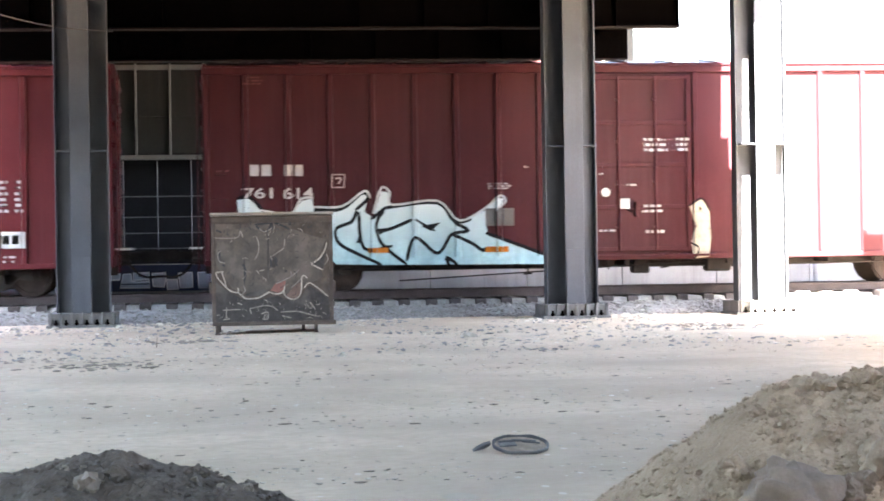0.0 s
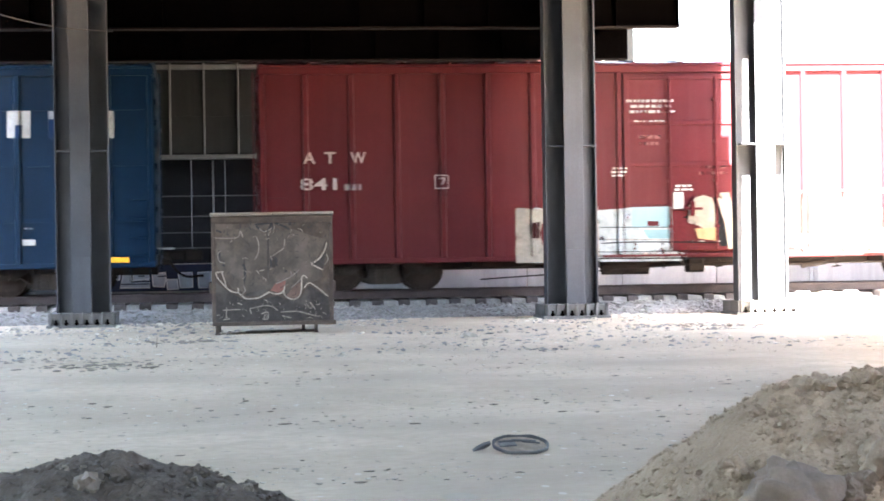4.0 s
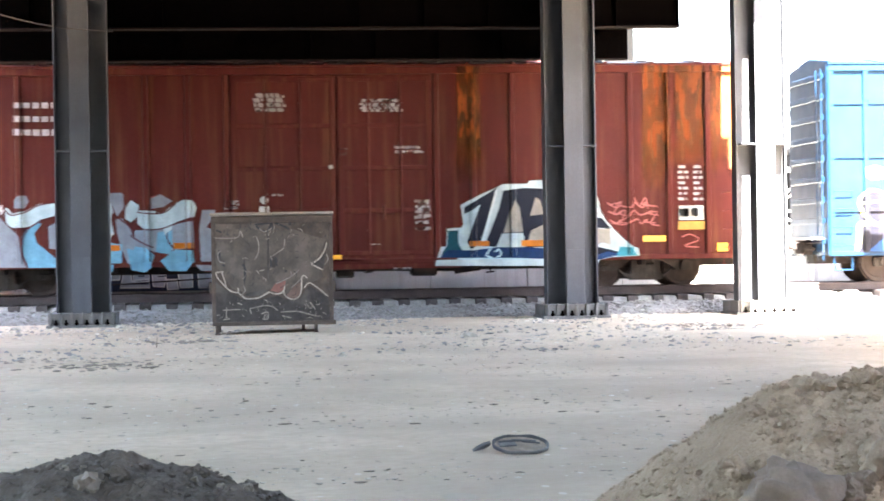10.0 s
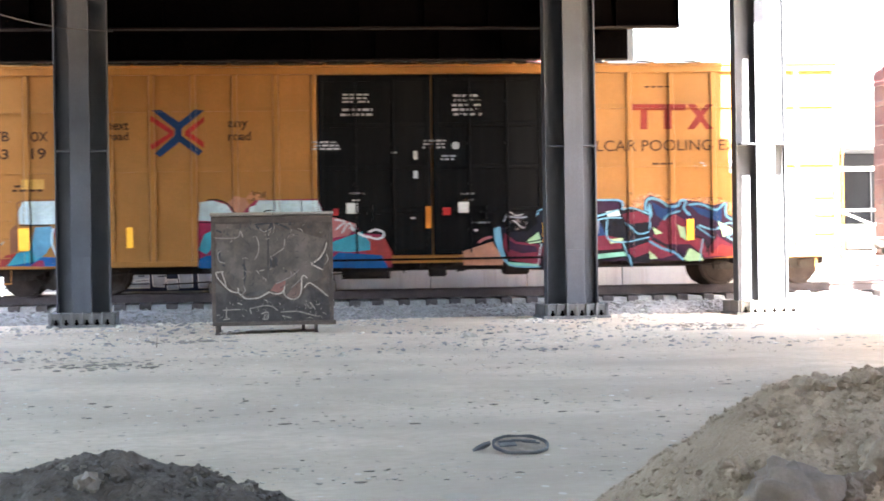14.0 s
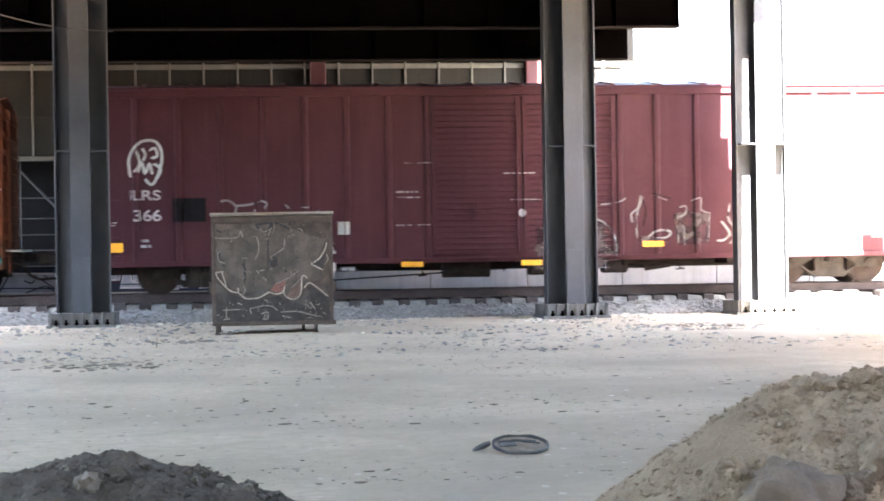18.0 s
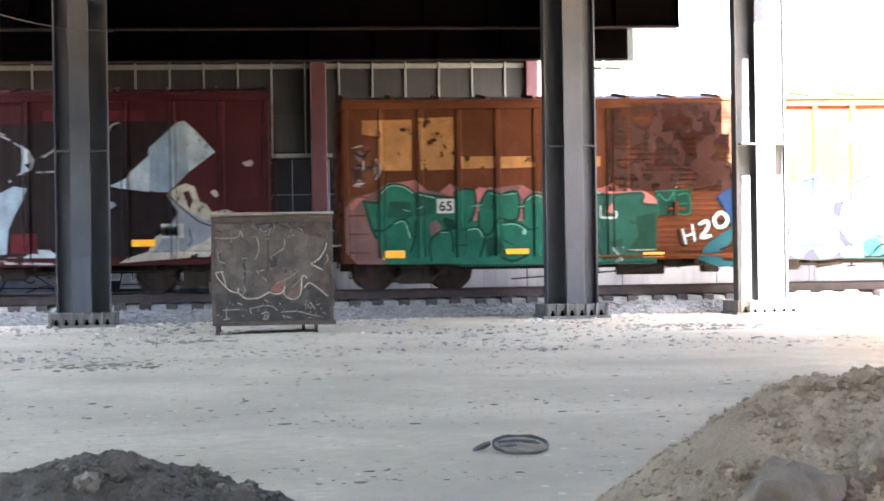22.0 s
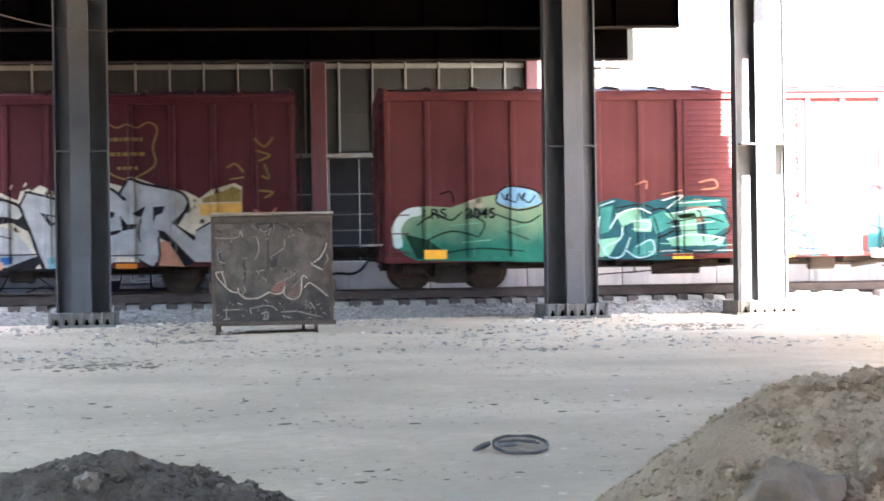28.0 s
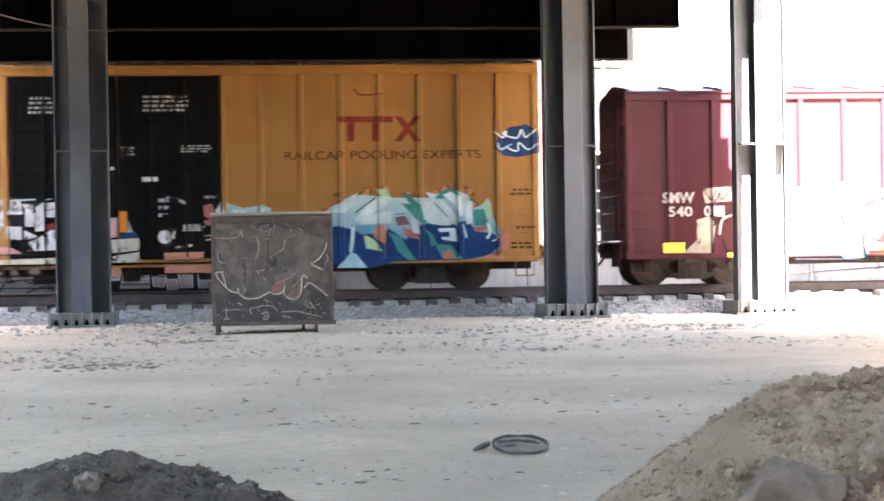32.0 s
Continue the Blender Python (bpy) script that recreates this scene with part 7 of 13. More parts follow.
bars(car4, "stencil", 11.22, 3.11, 0.67, 0.21, 2, 2)
bars(car4, "stencil", 17.75, 1.97, 0.26, 0.86, 7, 1)
bars(car4, "stencil", 18.11, 1.96, 0.25, 0.87, 7, 1)
bars(car4, "stencil", 11.71, 1.36, 0.33, 0.74, 5, 1)
bars(car4, "stencil", 7.38, 1.91, 0.32, 0.22, 3, 1)
bars(car4, "stencil", 9.91, 3.09, 0.26, 0.21, 2, 1)
bars(car4, "stencil", 9.93, 2.32, 0.23, 0.05, 1, 1)
bars(car4, "stencil", 10.61, 1.05, 0.26, 0.05, 1, 2)
bars(car4, "stencil", 11.14, 0.48, 0.49, 0.09, 1, 2)
bars(car4, "stencil", 8.21, 2.18, 0.51, 0.09, 1, 2)
patch(car4, "white", 9.72, 2.78, 0.09, 0.08, "painted_block")
patch(car4, "gold", 17.74, 1.29, 0.63, 0.19, "painted_block")
patch(car4, "white", 17.77, 1.51, 0.58, 0.33, "painted_block")
patch(car4, "yellow", 16.91, 1.03, 0.53, 0.13, "reflector")
patch(car4, "yellow", 18.65, 0.78, 0.24, 0.19, "reflector")
patch(car4, "yellow", 9.77, 0.73, 0.21, 0.1, "reflector")
patch(car4, "black", 17.78, 1.59, 0.22, 0.19, "painted_block")
patch(car4, "black", 18.05, 1.58, 0.17, 0.2, "painted_block")
art = [
    ("rose", 0.03, [(16.09, 1.94), (16.32, 1.81), (16.43, 1.95), (16.33, 1.89), (16.64, 1.82), (16.74, 1.93), (16.91, 1.81), (17.03, 1.94), (16.94, 1.88), (17.29, 1.83)]),
    ("rose", 0.03, [(16.11, 1.74), (16.31, 1.66), (16.46, 1.74), (16.36, 1.69), (16.56, 1.63), (16.72, 1.75), (16.87, 1.64), (17.14, 1.74), (17.05, 1.68), (17.3, 1.63)]),
    ("rose", 0.03, [(16.15, 1.54), (16.32, 1.46), (16.46, 1.54), (16.37, 1.5), (16.56, 1.46), (16.81, 1.55), (16.88, 1.44), (17.04, 1.53), (16.94, 1.49), (17.23, 1.45)]),
    ("rose", 0.03, [(16.16, 1.86), (16.33, 1.92), (16.26, 1.66), (16.52, 1.76), (16.45, 1.53), (16.65, 1.66)]),
    ("rose", 0.03, [(16.19, 1.47), (16.52, 1.42), (16.63, 1.53)]),
    ("rose", 0.03, [(16.73, 2.04), (16.85, 1.85), (16.99, 2.04), (17.05, 1.78)])]
art += [
    ("rose", 0.03, [(16.92, 1.65), (17.25, 1.71), (17.11, 1.45), (17.31, 1.39)]),
    ("rose", 0.03, [(17.83, 1.12), (18.03, 1.18), (18.23, 1.05), (17.9, 0.92), (18.23, 0.88)])]
mural(car4, "tag", "thin pinkish scribbled tag", art)
mural(car4, "rust_stain", "orange rust stained upper panels", [
    ("rusty", 0, [(0.11, 5.04), (0.89, 5.03), (0.85, 2.43), (0.07, 2.43)])])
mural(car4, "rust_stain", "orange rust stained upper panels", [
    ("rusty", 0, [(18.52, 5.07), (19.36, 5.07), (19.32, 2.47), (18.47, 2.48)])])
mural(car4, "rust_stain", "orange rust streaks down the panel", [
    ("rusty", 0, [(16.95, 5.08), (17.64, 5.08), (17.59, 2.17), (16.9, 2.18)])])
mural(car4, "rust_stain", "orange rust streaks down the panel", [
    ("rusty", 0, [(17.69, 5.08), (18.44, 5.07), (18.39, 2.35), (17.65, 2.36)])])
mural(car4, "rust_stain", "orange rust streaks down the panel", [
    ("rusty", 0, [(12.65, 5.08), (13.23, 5.08), (13.19, 2.42), (12.61, 2.42)])])
mural(car4, "rust_stain", "orange rust streaks down the panel", [
    ("rusty", 0, [(15.13, 5.07), (15.79, 5.06), (15.76, 2.77), (15.1, 2.78)])])
art = [
    ("haze", 0, [(1.03, 0.67), (1.06, 0.98), (1.2, 1.1), (1.46, 1.09), (1.69, 1.06), (1.72, 1.48), (1.91, 1.58), (1.93, 1.78), (2.37, 1.8), (2.49, 1.67), (2.62, 1.54), (2.81, 1.34), (2.86, 0.89), (2.99, 0.66)]),
    ("haze", 0, [(1.7, 1.82), (1.82, 1.85), (1.86, 1.69), (1.76, 1.64)]),
    ("haze", 0, [(2.7, 2.17), (2.8, 2.26), (2.98, 2.26), (3.03, 2.13), (2.95, 1.98), (2.71, 1.98)]),
    ("haze", 0, [(4.6, 2.14), (4.79, 2.29), (5.08, 2.3), (5.12, 1.95), (4.97, 1.77), (4.83, 2.06)]),
    ("haze", 0, [(3.45, 1.56), (3.68, 1.69), (3.67, 1.05), (3.47, 1.07)]),
    ("haze", 0, [(4.94, 1.7), (5.08, 1.73), (5.27, 1.5), (5.34, 1.28), (5.65, 1.11), (5.67, 0.71), (5.19, 0.71), (5.06, 1.05), (4.97, 1.37)])]
art += [
    ("rose", 0, [(4.45, 2.41), (4.53, 2.37), (4.5, 2.22), (4.43, 2.24)]),
    ("rose", 0, [(5.73, 2.2), (5.84, 2.23), (5.82, 1.92), (5.73, 1.94)]),
    ("paleblue", 0, [(2.87, 1.34), (3, 1.54), (3.25, 1.72), (3.29, 1.62), (3.14, 1.41), (3.19, 1.21), (3.38, 1.05), (3.64, 0.82), (3.63, 0.65), (3.02, 0.65), (2.88, 0.96)]),
    ("paleblue", 0, [(3.65, 1.39), (4.29, 1.41), (4.35, 1.19), (4.36, 0.74), (4.1, 0.51), (3.85, 0.53), (3.7, 0.66), (3.64, 0.94)]),
    ("paleblue", 0, [(4.31, 1.42), (4.49, 1.38), (4.64, 1.21), (5.07, 1.14), (5.06, 0.72), (4.55, 0.72), (4.45, 1.06)]),
    ("paleblue", 0, [(5.17, 1.05), (5.65, 0.94), (5.73, 0.63), (5.58, 0.5), (5.28, 0.56)]),
    ("paleblue", 0, [(4.6, 0.7), (4.89, 0.69), (4.86, 0.54), (4.68, 0.53)])]
art += [
    ("maroon", 0, [(3.97, 1.43), (4.05, 1.39), (4.07, 1.07), (3.94, 1.04)]),
    ("mist", 0, [(2.5, 1.99), (2.59, 1.98), (2.66, 1.86), (2.95, 1.92), (3.27, 2.08), (3.66, 2.1), (3.68, 1.94), (3.59, 1.8), (3.26, 1.72), (3.09, 1.58), (2.87, 1.55), (2.62, 1.55), (2.53, 1.67)]),
    ("mist", 0, [(3.68, 2.01), (3.88, 2.16), (4.17, 1.96), (4.22, 1.83), (4.08, 1.64), (4, 1.45), (3.71, 1.46), (3.68, 1.71)]),
    ("mist", 0, [(3.97, 1.47), (4.08, 1.63), (4.29, 1.6), (4.24, 1.45)]),
    ("mist", 0, [(4.33, 2.09), (4.83, 2.06), (4.88, 1.89), (4.83, 1.7), (4.9, 1.37), (4.74, 1.29), (4.62, 1.38), (4.42, 1.64), (4.34, 1.87)]),
    ("mist", 0, [(5.16, 1.95), (5.28, 2.13), (5.46, 2.01), (5.41, 1.75), (5.28, 1.64), (5.15, 1.72)])]
art += [
    ("mist", 0, [(5.45, 1.9), (5.83, 1.88), (5.83, 1.5), (5.59, 1.51), (5.41, 1.69)]),
    ("white", 0, [(4.62, 1.38), (4.88, 1.4), (4.81, 1.27), (4.65, 1.29)]),
    ("brown", 0.03, [(1.24, 0.98), (1.33, 0.92), (1.43, 0.98), (1.45, 0.88), (1.32, 0.69), (1.25, 0.83), (1.24, 0.98)]),
    ("brown", 0.03, [(1.93, 1.25), (2.01, 1.38), (2.29, 1.37)]),
    ("brown", 0.03, [(1.93, 1.25), (2.01, 1.22), (2.36, 1.22)]),
    ("maroon", 0.03, [(2.5, 1.96), (2.64, 1.83), (2.94, 1.89), (3.27, 2.05), (3.67, 2.1)]),
    ("maroon", 0.03, [(2.53, 1.64), (2.68, 1.53), (3, 1.54), (3.29, 1.69), (3.65, 1.79)]),
    ("maroon", 0.03, [(2.94, 1.4), (3.04, 1.54), (2.88, 1.28), (2.87, 0.96), (2.98, 0.67)]),
    ("maroon", 0.03, [(3.88, 2.16), (4.18, 1.96), (4.21, 1.81), (4.08, 1.63)])]
art += [
    ("maroon", 0.03, [(4.33, 2.06), (4.34, 1.86), (4.46, 1.57), (4.64, 1.35)]),
    ("maroon", 0.03, [(5.01, 1.72), (5.24, 1.54), (5.37, 1.28), (5.68, 1.07)]),
    ("haze", 0, [(5.72, 2.16), (5.94, 2.26), (6.2, 2.1), (6, 1.97), (5.72, 1.93)]),
    ("haze", 0, [(4.72, 2.17), (4.92, 2.3), (5.11, 2.27), (5.13, 1.99), (5, 1.97)]),
    ("haze", 0, [(5.35, 1.45), (5.99, 1.47), (6.32, 1.59), (6.65, 1.65), (6.67, 1.05), (6.24, 1), (5.79, 0.96), (5.35, 1.14)]),
    ("haze", 0, [(6.86, 1.89), (7.16, 1.89), (7.11, 1.71), (6.95, 1.5), (7.1, 1.45), (7.13, 0.73), (6.82, 0.73), (6.79, 1.45)]),
    ("haze", 0, [(6.69, 0.66), (7.48, 0.63), (7.37, 0.52), (6.82, 0.52)]),
    ("haze", 0, [(7.31, 1.22), (7.54, 1.22), (7.64, 1.03), (7.34, 0.98)])]
art += [
    ("paleblue", 0, [(5.24, 0.77), (5.35, 1.09), (5.6, 1.06), (5.79, 0.89), (5.67, 0.57), (5.34, 0.55)]),
    ("paleblue", 0, [(5.86, 1.4), (6.19, 1.44), (6.18, 0.89), (5.82, 0.96)]),
    ("paleblue", 0, [(5.92, 0.76), (6.24, 1), (6.63, 0.99), (6.67, 0.75), (6.49, 0.52), (6.11, 0.53)]),
    ("mist", 0, [(5.42, 1.84), (5.68, 1.82), (6, 1.85), (6.26, 2.04), (6.46, 2.13), (6.66, 2.1), (6.75, 1.94), (6.68, 1.74), (6.32, 1.64), (5.99, 1.49), (5.54, 1.47), (5.42, 1.6)]),
    ("mist", 0, [(5.99, 1.49), (6.23, 1.62), (6.17, 1.46), (6.02, 1.34)]),
    ("maroon", 0.03, [(5.43, 1.58), (5.58, 1.47), (5.99, 1.49), (6.36, 1.64), (6.68, 1.73)]),
    ("maroon", 0.03, [(5.42, 1.86), (5.72, 1.82), (6.03, 1.85), (6.29, 2.05)])]
art += [
    ("maroon", 0.03, [(6.07, 1.4), (6.09, 1.21), (6.24, 1.01)]),
    ("maroon", 0.03, [(5.25, 1.35), (5.48, 1.19), (5.76, 1.06)])]
mural(car4, "bubble_lettering", "pale blue bubble lettering", art)
patch(car4, "orange", 4.57, 1, 0.46, 0.13, "painted_block")
patch(car4, "orange", 6.22, 1.03, 0.45, 0.13, "painted_block")
patch(car4, "yellow", 0.18, 0.73, 0.51, 0.23, "reflector")
patch(car4, "yellow", 1.05, 1.26, 0.49, 0.17, "reflector")
patch(car4, "white", 0.05, 2.12, 0.09, 0.19, "painted_block")
patch(car4, "white", 0.04, 1.65, 0.09, 0.18, "painted_block")
patch(car4, "white", 0.04, 1.3, 0.09, 0.1, "painted_block")
patch(car4, "stencil", 1.11, 2.31, 0.18, 0.24, "painted_block")
patch(car4, "stencil", 1.35, 2.3, 0.19, 0.24, "painted_block")
letters(car4, "stencil", "218", 1.08, 1.81, 0.53, 0.25)
letters(car4, "stencil", "024", 1.92, 1.84, 0.57, 0.22)
art = [
    ("black", 0, [(2.2, 4.08), (2.17, 3.94), (2.09, 3.81), (1.97, 3.71), (1.83, 3.66), (1.68, 3.66), (1.55, 3.72), (1.43, 3.81), (1.36, 3.94), (1.34, 4.09), (1.37, 4.24), (1.44, 4.37), (1.56, 4.46), (1.7, 4.51), (1.85, 4.51), (1.99, 4.46), (2.1, 4.36), (2.17, 4.23)]),
    ("grey", 0, [(1.55, 4.19), (1.63, 4.37), (1.77, 4.29), (1.91, 4.37), (1.98, 4.19), (1.9, 3.91), (1.62, 3.91)]),
    ("coal", 0, [(1.68, 4.17), (1.86, 4.16), (1.8, 3.99), (1.7, 3.99)]),
    ("stencil", 0.06, [(1.57, 3.71), (1.76, 3.64), (1.95, 3.71)])]
art += [
    ("grey", 0.04, [(2.25, 4.08), (2.21, 3.92), (2.13, 3.78), (2, 3.67), (1.84, 3.61), (1.68, 3.61), (1.52, 3.67), (1.39, 3.78), (1.31, 3.93), (1.29, 4.09), (1.32, 4.26), (1.4, 4.4), (1.53, 4.51), (1.69, 4.56), (1.86, 4.56), (2.01, 4.5), (2.14, 4.4), (2.22, 4.25), (2.25, 4.08)])]
mural(car4, "round_emblem", "dark round emblem with a grey crest", art)
patch(car4, "stencil", 2.75, 4.21, 0.15, 0.12, "painted_block")
patch(car4, "stencil", 2.95, 4.21, 0.14, 0.12, "painted_block")
patch(car4, "stencil", 3.15, 4.2, 0.14, 0.13, "painted_block")
patch(car4, "stencil", 3.35, 4.2, 0.14, 0.13, "painted_block")
patch(car4, "stencil", 3.55, 4.2, 0.14, 0.13, "painted_block")
patch(car4, "stencil", 3.74, 4.2, 0.15, 0.13, "painted_block")
patch(car4, "stencil", 3.94, 4.2, 0.15, 0.12, "painted_block")
patch(car4, "stencil", 4.14, 4.2, 0.14, 0.12, "painted_block")
patch(car4, "stencil", 4.34, 4.19, 0.14, 0.13, "painted_block")
patch(car4, "stencil", 2.75, 3.9, 0.14, 0.13, "painted_block")
patch(car4, "stencil", 2.95, 3.9, 0.14, 0.13, "painted_block")
patch(car4, "stencil", 3.15, 3.9, 0.14, 0.12, "painted_block")
patch(car4, "stencil", 3.34, 3.9, 0.15, 0.12, "painted_block")
patch(car4, "stencil", 3.54, 3.9, 0.14, 0.12, "painted_block")
patch(car4, "stencil", 3.74, 3.89, 0.14, 0.13, "painted_block")
patch(car4, "stencil", 3.94, 3.89, 0.14, 0.13, "painted_block")
patch(car4, "stencil", 2.74, 3.6, 0.16, 0.14, "painted_block")
patch(car4, "stencil", 2.95, 3.6, 0.15, 0.13, "painted_block")
patch(car4, "stencil", 3.15, 3.59, 0.16, 0.14, "painted_block")
patch(car4, "stencil", 3.35, 3.59, 0.16, 0.14, "painted_block")
patch(car4, "stencil", 3.56, 3.59, 0.15, 0.14, "painted_block")
patch(car4, "stencil", 3.76, 3.59, 0.16, 0.14, "painted_block")
patch(car4, "stencil", 3.96, 3.59, 0.16, 0.13, "painted_block")
bars(car4, "stencil", 8.01, 4.11, 0.73, 0.44, 4, 2)
bars(car4, "stencil", 10.42, 4.12, 0.96, 0.28, 3, 3)
bars(car4, "stencil", 11.16, 3.13, 0.69, 0.2, 2, 2)
bars(car4, "stencil", 7.35, 1.38, 0.27, 0.77, 6, 1)
bars(car4, "stencil", 11.64, 1.38, 0.37, 0.74, 6, 1)
bars(car4, "stencil", 8.03, 1.05, 0.68, 0.05, 1, 2)
patch(car4, "white", 8.14, 1.74, 0.22, 0.21, "painted_block")
mural(car4, "disc_mark", "white disc", [
    ("white", 0, [(8.35, 2.09), (8.33, 2.04), (8.28, 2), (8.22, 2), (8.18, 2.04), (8.16, 2.09), (8.18, 2.14), (8.23, 2.18), (8.28, 2.18), (8.33, 2.14)])])
mural(car5, "company_emblem", "red bar emblem", [
    ("logo_red", 0, [(14.63, 4.19), (15.89, 4.18), (15.89, 4.04), (14.63, 4.05)]),
    ("logo_red", 0, [(14.84, 4.05), (15, 4.05), (15, 3.61), (14.83, 3.61)]),
    ("logo_red", 0, [(15.39, 4.04), (15.56, 4.04), (15.55, 3.61), (15.38, 3.61)]),
    ("logo_red", 0, [(15.93, 4.18), (16.11, 4.18), (16.34, 3.89), (16.1, 3.6), (15.92, 3.6), (16.15, 3.9)]),
    ("logo_red", 0, [(16.54, 4.17), (16.38, 4.18), (16.19, 3.95), (16.26, 3.86)]),
    ("logo_red", 0, [(16.53, 3.6), (16.37, 3.6), (16.2, 3.84), (16.28, 3.92)])])
letters(car5, "brown", "RAILCAR POOLING EXPERTS", 13.21, 3.11, 4.9, 0.25, bold=0.0)
art = [
    ("halo", 0, [(14.25, 1.84), (14.45, 2.19), (14.9, 2.09), (15.03, 2.18), (15.54, 1.98), (16.18, 2.04), (16.7, 2.03), (17.08, 1.8), (17.47, 1.5), (15.02, 1.47)]),
    ("plum", 0, [(13.55, 1.83), (13.81, 1.96), (14.26, 2), (14.38, 1.89), (14.38, 1.74), (14.61, 1.8), (14.83, 1.58), (14.9, 1.99), (15.03, 2.11), (15.18, 2.05), (15.47, 1.88), (15.86, 1.98), (16.18, 1.93), (16.5, 1.84), (16.85, 1.92), (16.8, 1.64), (17.21, 1.51), (17.53, 1.41), (17.86, 1.56), (18.22, 1.45), (18.24, 1.04), (17.98, 0.75), (17.33, 0.7), (16.68, 0.64), (15.77, 0.58), (15, 0.59), (14.54, 0.52), (14.43, 0.6), (13.53, 0.6)]),
    ("navy", 0, [(15.05, 1.96), (15.34, 1.78), (15.66, 1.8), (15.3, 1.53), (15.17, 1.63)])]
art += [
    ("navy", 0, [(15.95, 1.85), (16.46, 1.71), (16.72, 1.76), (16.69, 1.43), (16.18, 1.64)]),
    ("navy", 0, [(16.97, 1.45), (17.4, 1.34), (17.46, 1.12), (17.15, 1.16)]),
    ("crimson", 0, [(13.54, 1.09), (13.99, 1.32), (14.5, 1.3), (15.01, 1.13), (15.39, 0.93), (15.67, 0.75), (15.26, 0.63), (14.62, 0.84), (13.86, 0.96)]),
    ("crimson", 0, [(15.08, 1.15), (15.27, 1.47), (15.6, 1.65), (15.85, 1.51), (15.91, 1.14), (16.23, 1.07), (16.36, 0.81), (16.58, 1.13), (16.94, 0.93), (17.39, 0.73), (16.68, 0.67), (16.29, 0.64), (15.97, 0.95), (15.39, 0.96)]),
    ("crimson", 0, [(17.33, 0.9), (17.79, 1.05), (18.19, 1.07), (17.98, 0.79), (17.39, 0.71)]),
    ("redlow", 0, [(16.35, 0.67), (16.68, 0.94), (16.94, 0.87), (17.09, 0.71), (16.87, 0.66)])]
art += [
    ("celery", 0, [(14.75, 0.9), (15.01, 0.81), (15.17, 0.63), (14.87, 0.61), (14.72, 0.76)]),
    ("celery", 0, [(15.66, 1.41), (15.84, 1.33), (15.91, 1.01), (15.73, 1.13)]),
    ("celery", 0, [(15.77, 0.61), (15.95, 0.86), (16.16, 0.74), (16.25, 0.57), (15.9, 0.56)]),
    ("celery", 0, [(16.61, 1.48), (17.05, 1.25), (16.74, 1.1)]),
    ("celery", 0, [(17.05, 0.97), (17.53, 1.13), (17.55, 0.95), (17.2, 0.93)]),
    ("celery", 0, [(17.63, 1.31), (18.01, 1.24), (18.06, 1.15), (17.7, 1.15)]),
    ("celery", 0, [(15.07, 1.37), (15.31, 1.21), (15.14, 1.19)]),
    ("steel", 0, [(14.92, 1.67), (15.02, 1.92), (15.08, 1.67), (14.99, 1.41)]),
    ("steel", 0.05, [(14.38, 1.64), (14.57, 1.76), (14.76, 1.63), (14.89, 1.51), (15.02, 1.45), (14.95, 1.26), (14.76, 1.21), (14.5, 1.33), (14.38, 1.46)])]
art += [
    ("steel", 0.06, [(14.93, 1.5), (14.93, 1.92), (15.06, 2.02), (15.28, 1.96), (15.47, 1.83), (15.69, 1.85), (15.73, 1.95), (15.87, 1.95), (15.82, 1.78), (15.97, 1.61)]),
    ("steel", 0.05, [(15.92, 1.86), (16.24, 1.87), (16.57, 1.73), (16.8, 1.89), (16.8, 1.64), (16.95, 1.51), (17.47, 1.39), (17.5, 1.08)]),
    ("steel", 0.05, [(13.98, 0.98), (14.11, 1.13), (14.37, 1.14), (14.88, 1.08), (15.26, 0.88), (15.58, 0.76), (15.77, 0.59)]),
    ("steel", 0.05, [(15.34, 1.51), (15.47, 1.65), (15.74, 1.72)]),
    ("steel", 0.05, [(16.11, 1.36), (16.49, 1.09)]),
    ("steel", 0.05, [(17.02, 0.92), (17.22, 0.85), (17.43, 0.77), (17.2, 0.74), (17.04, 0.67)]),
    ("ash", 0, [(17.73, 1.54), (18.12, 1.53), (18.09, 1.28), (17.78, 1.33)]),
    ("ice", 0.12, [(17.85, 0.7), (18.17, 0.88), (18.42, 1.04)])]
art += [
    ("ink", 0.04, [(15.04, 1.09), (15.46, 0.88), (15.8, 0.67)]),
    ("ink", 0.04, [(15.91, 1.14), (16.3, 1.05), (16.39, 0.66)]),
    ("rose", 0.06, [(11.02, 1.06), (11.16, 1.14), (11.34, 1.19)]),
    ("salmon", 0, [(10.66, 0.87), (11.34, 1.08), (11.63, 0.67), (11.56, 0.54), (10.68, 0.55)]),
    ("paleblue", 0.045, [(16.16, 1.39), (16.52, 1.28), (16.85, 1.43), (17.17, 1.32), (16.84, 1.1), (17.29, 0.99), (17.77, 1.15), (18.05, 1.36)]),
    ("paleblue", 0.04, [(16.26, 1.07), (16.15, 0.54)]),
    ("paleblue", 0.045, [(17.29, 0.97), (17.91, 0.77), (18.59, 1.14)]),
    ("paleblue", 0.04, [(16.96, 1.71), (17.3, 1.52)]),
    ("black", 0.03, [(16.42, 1.59), (16.54, 1.17), (16.3, 0.75)])]
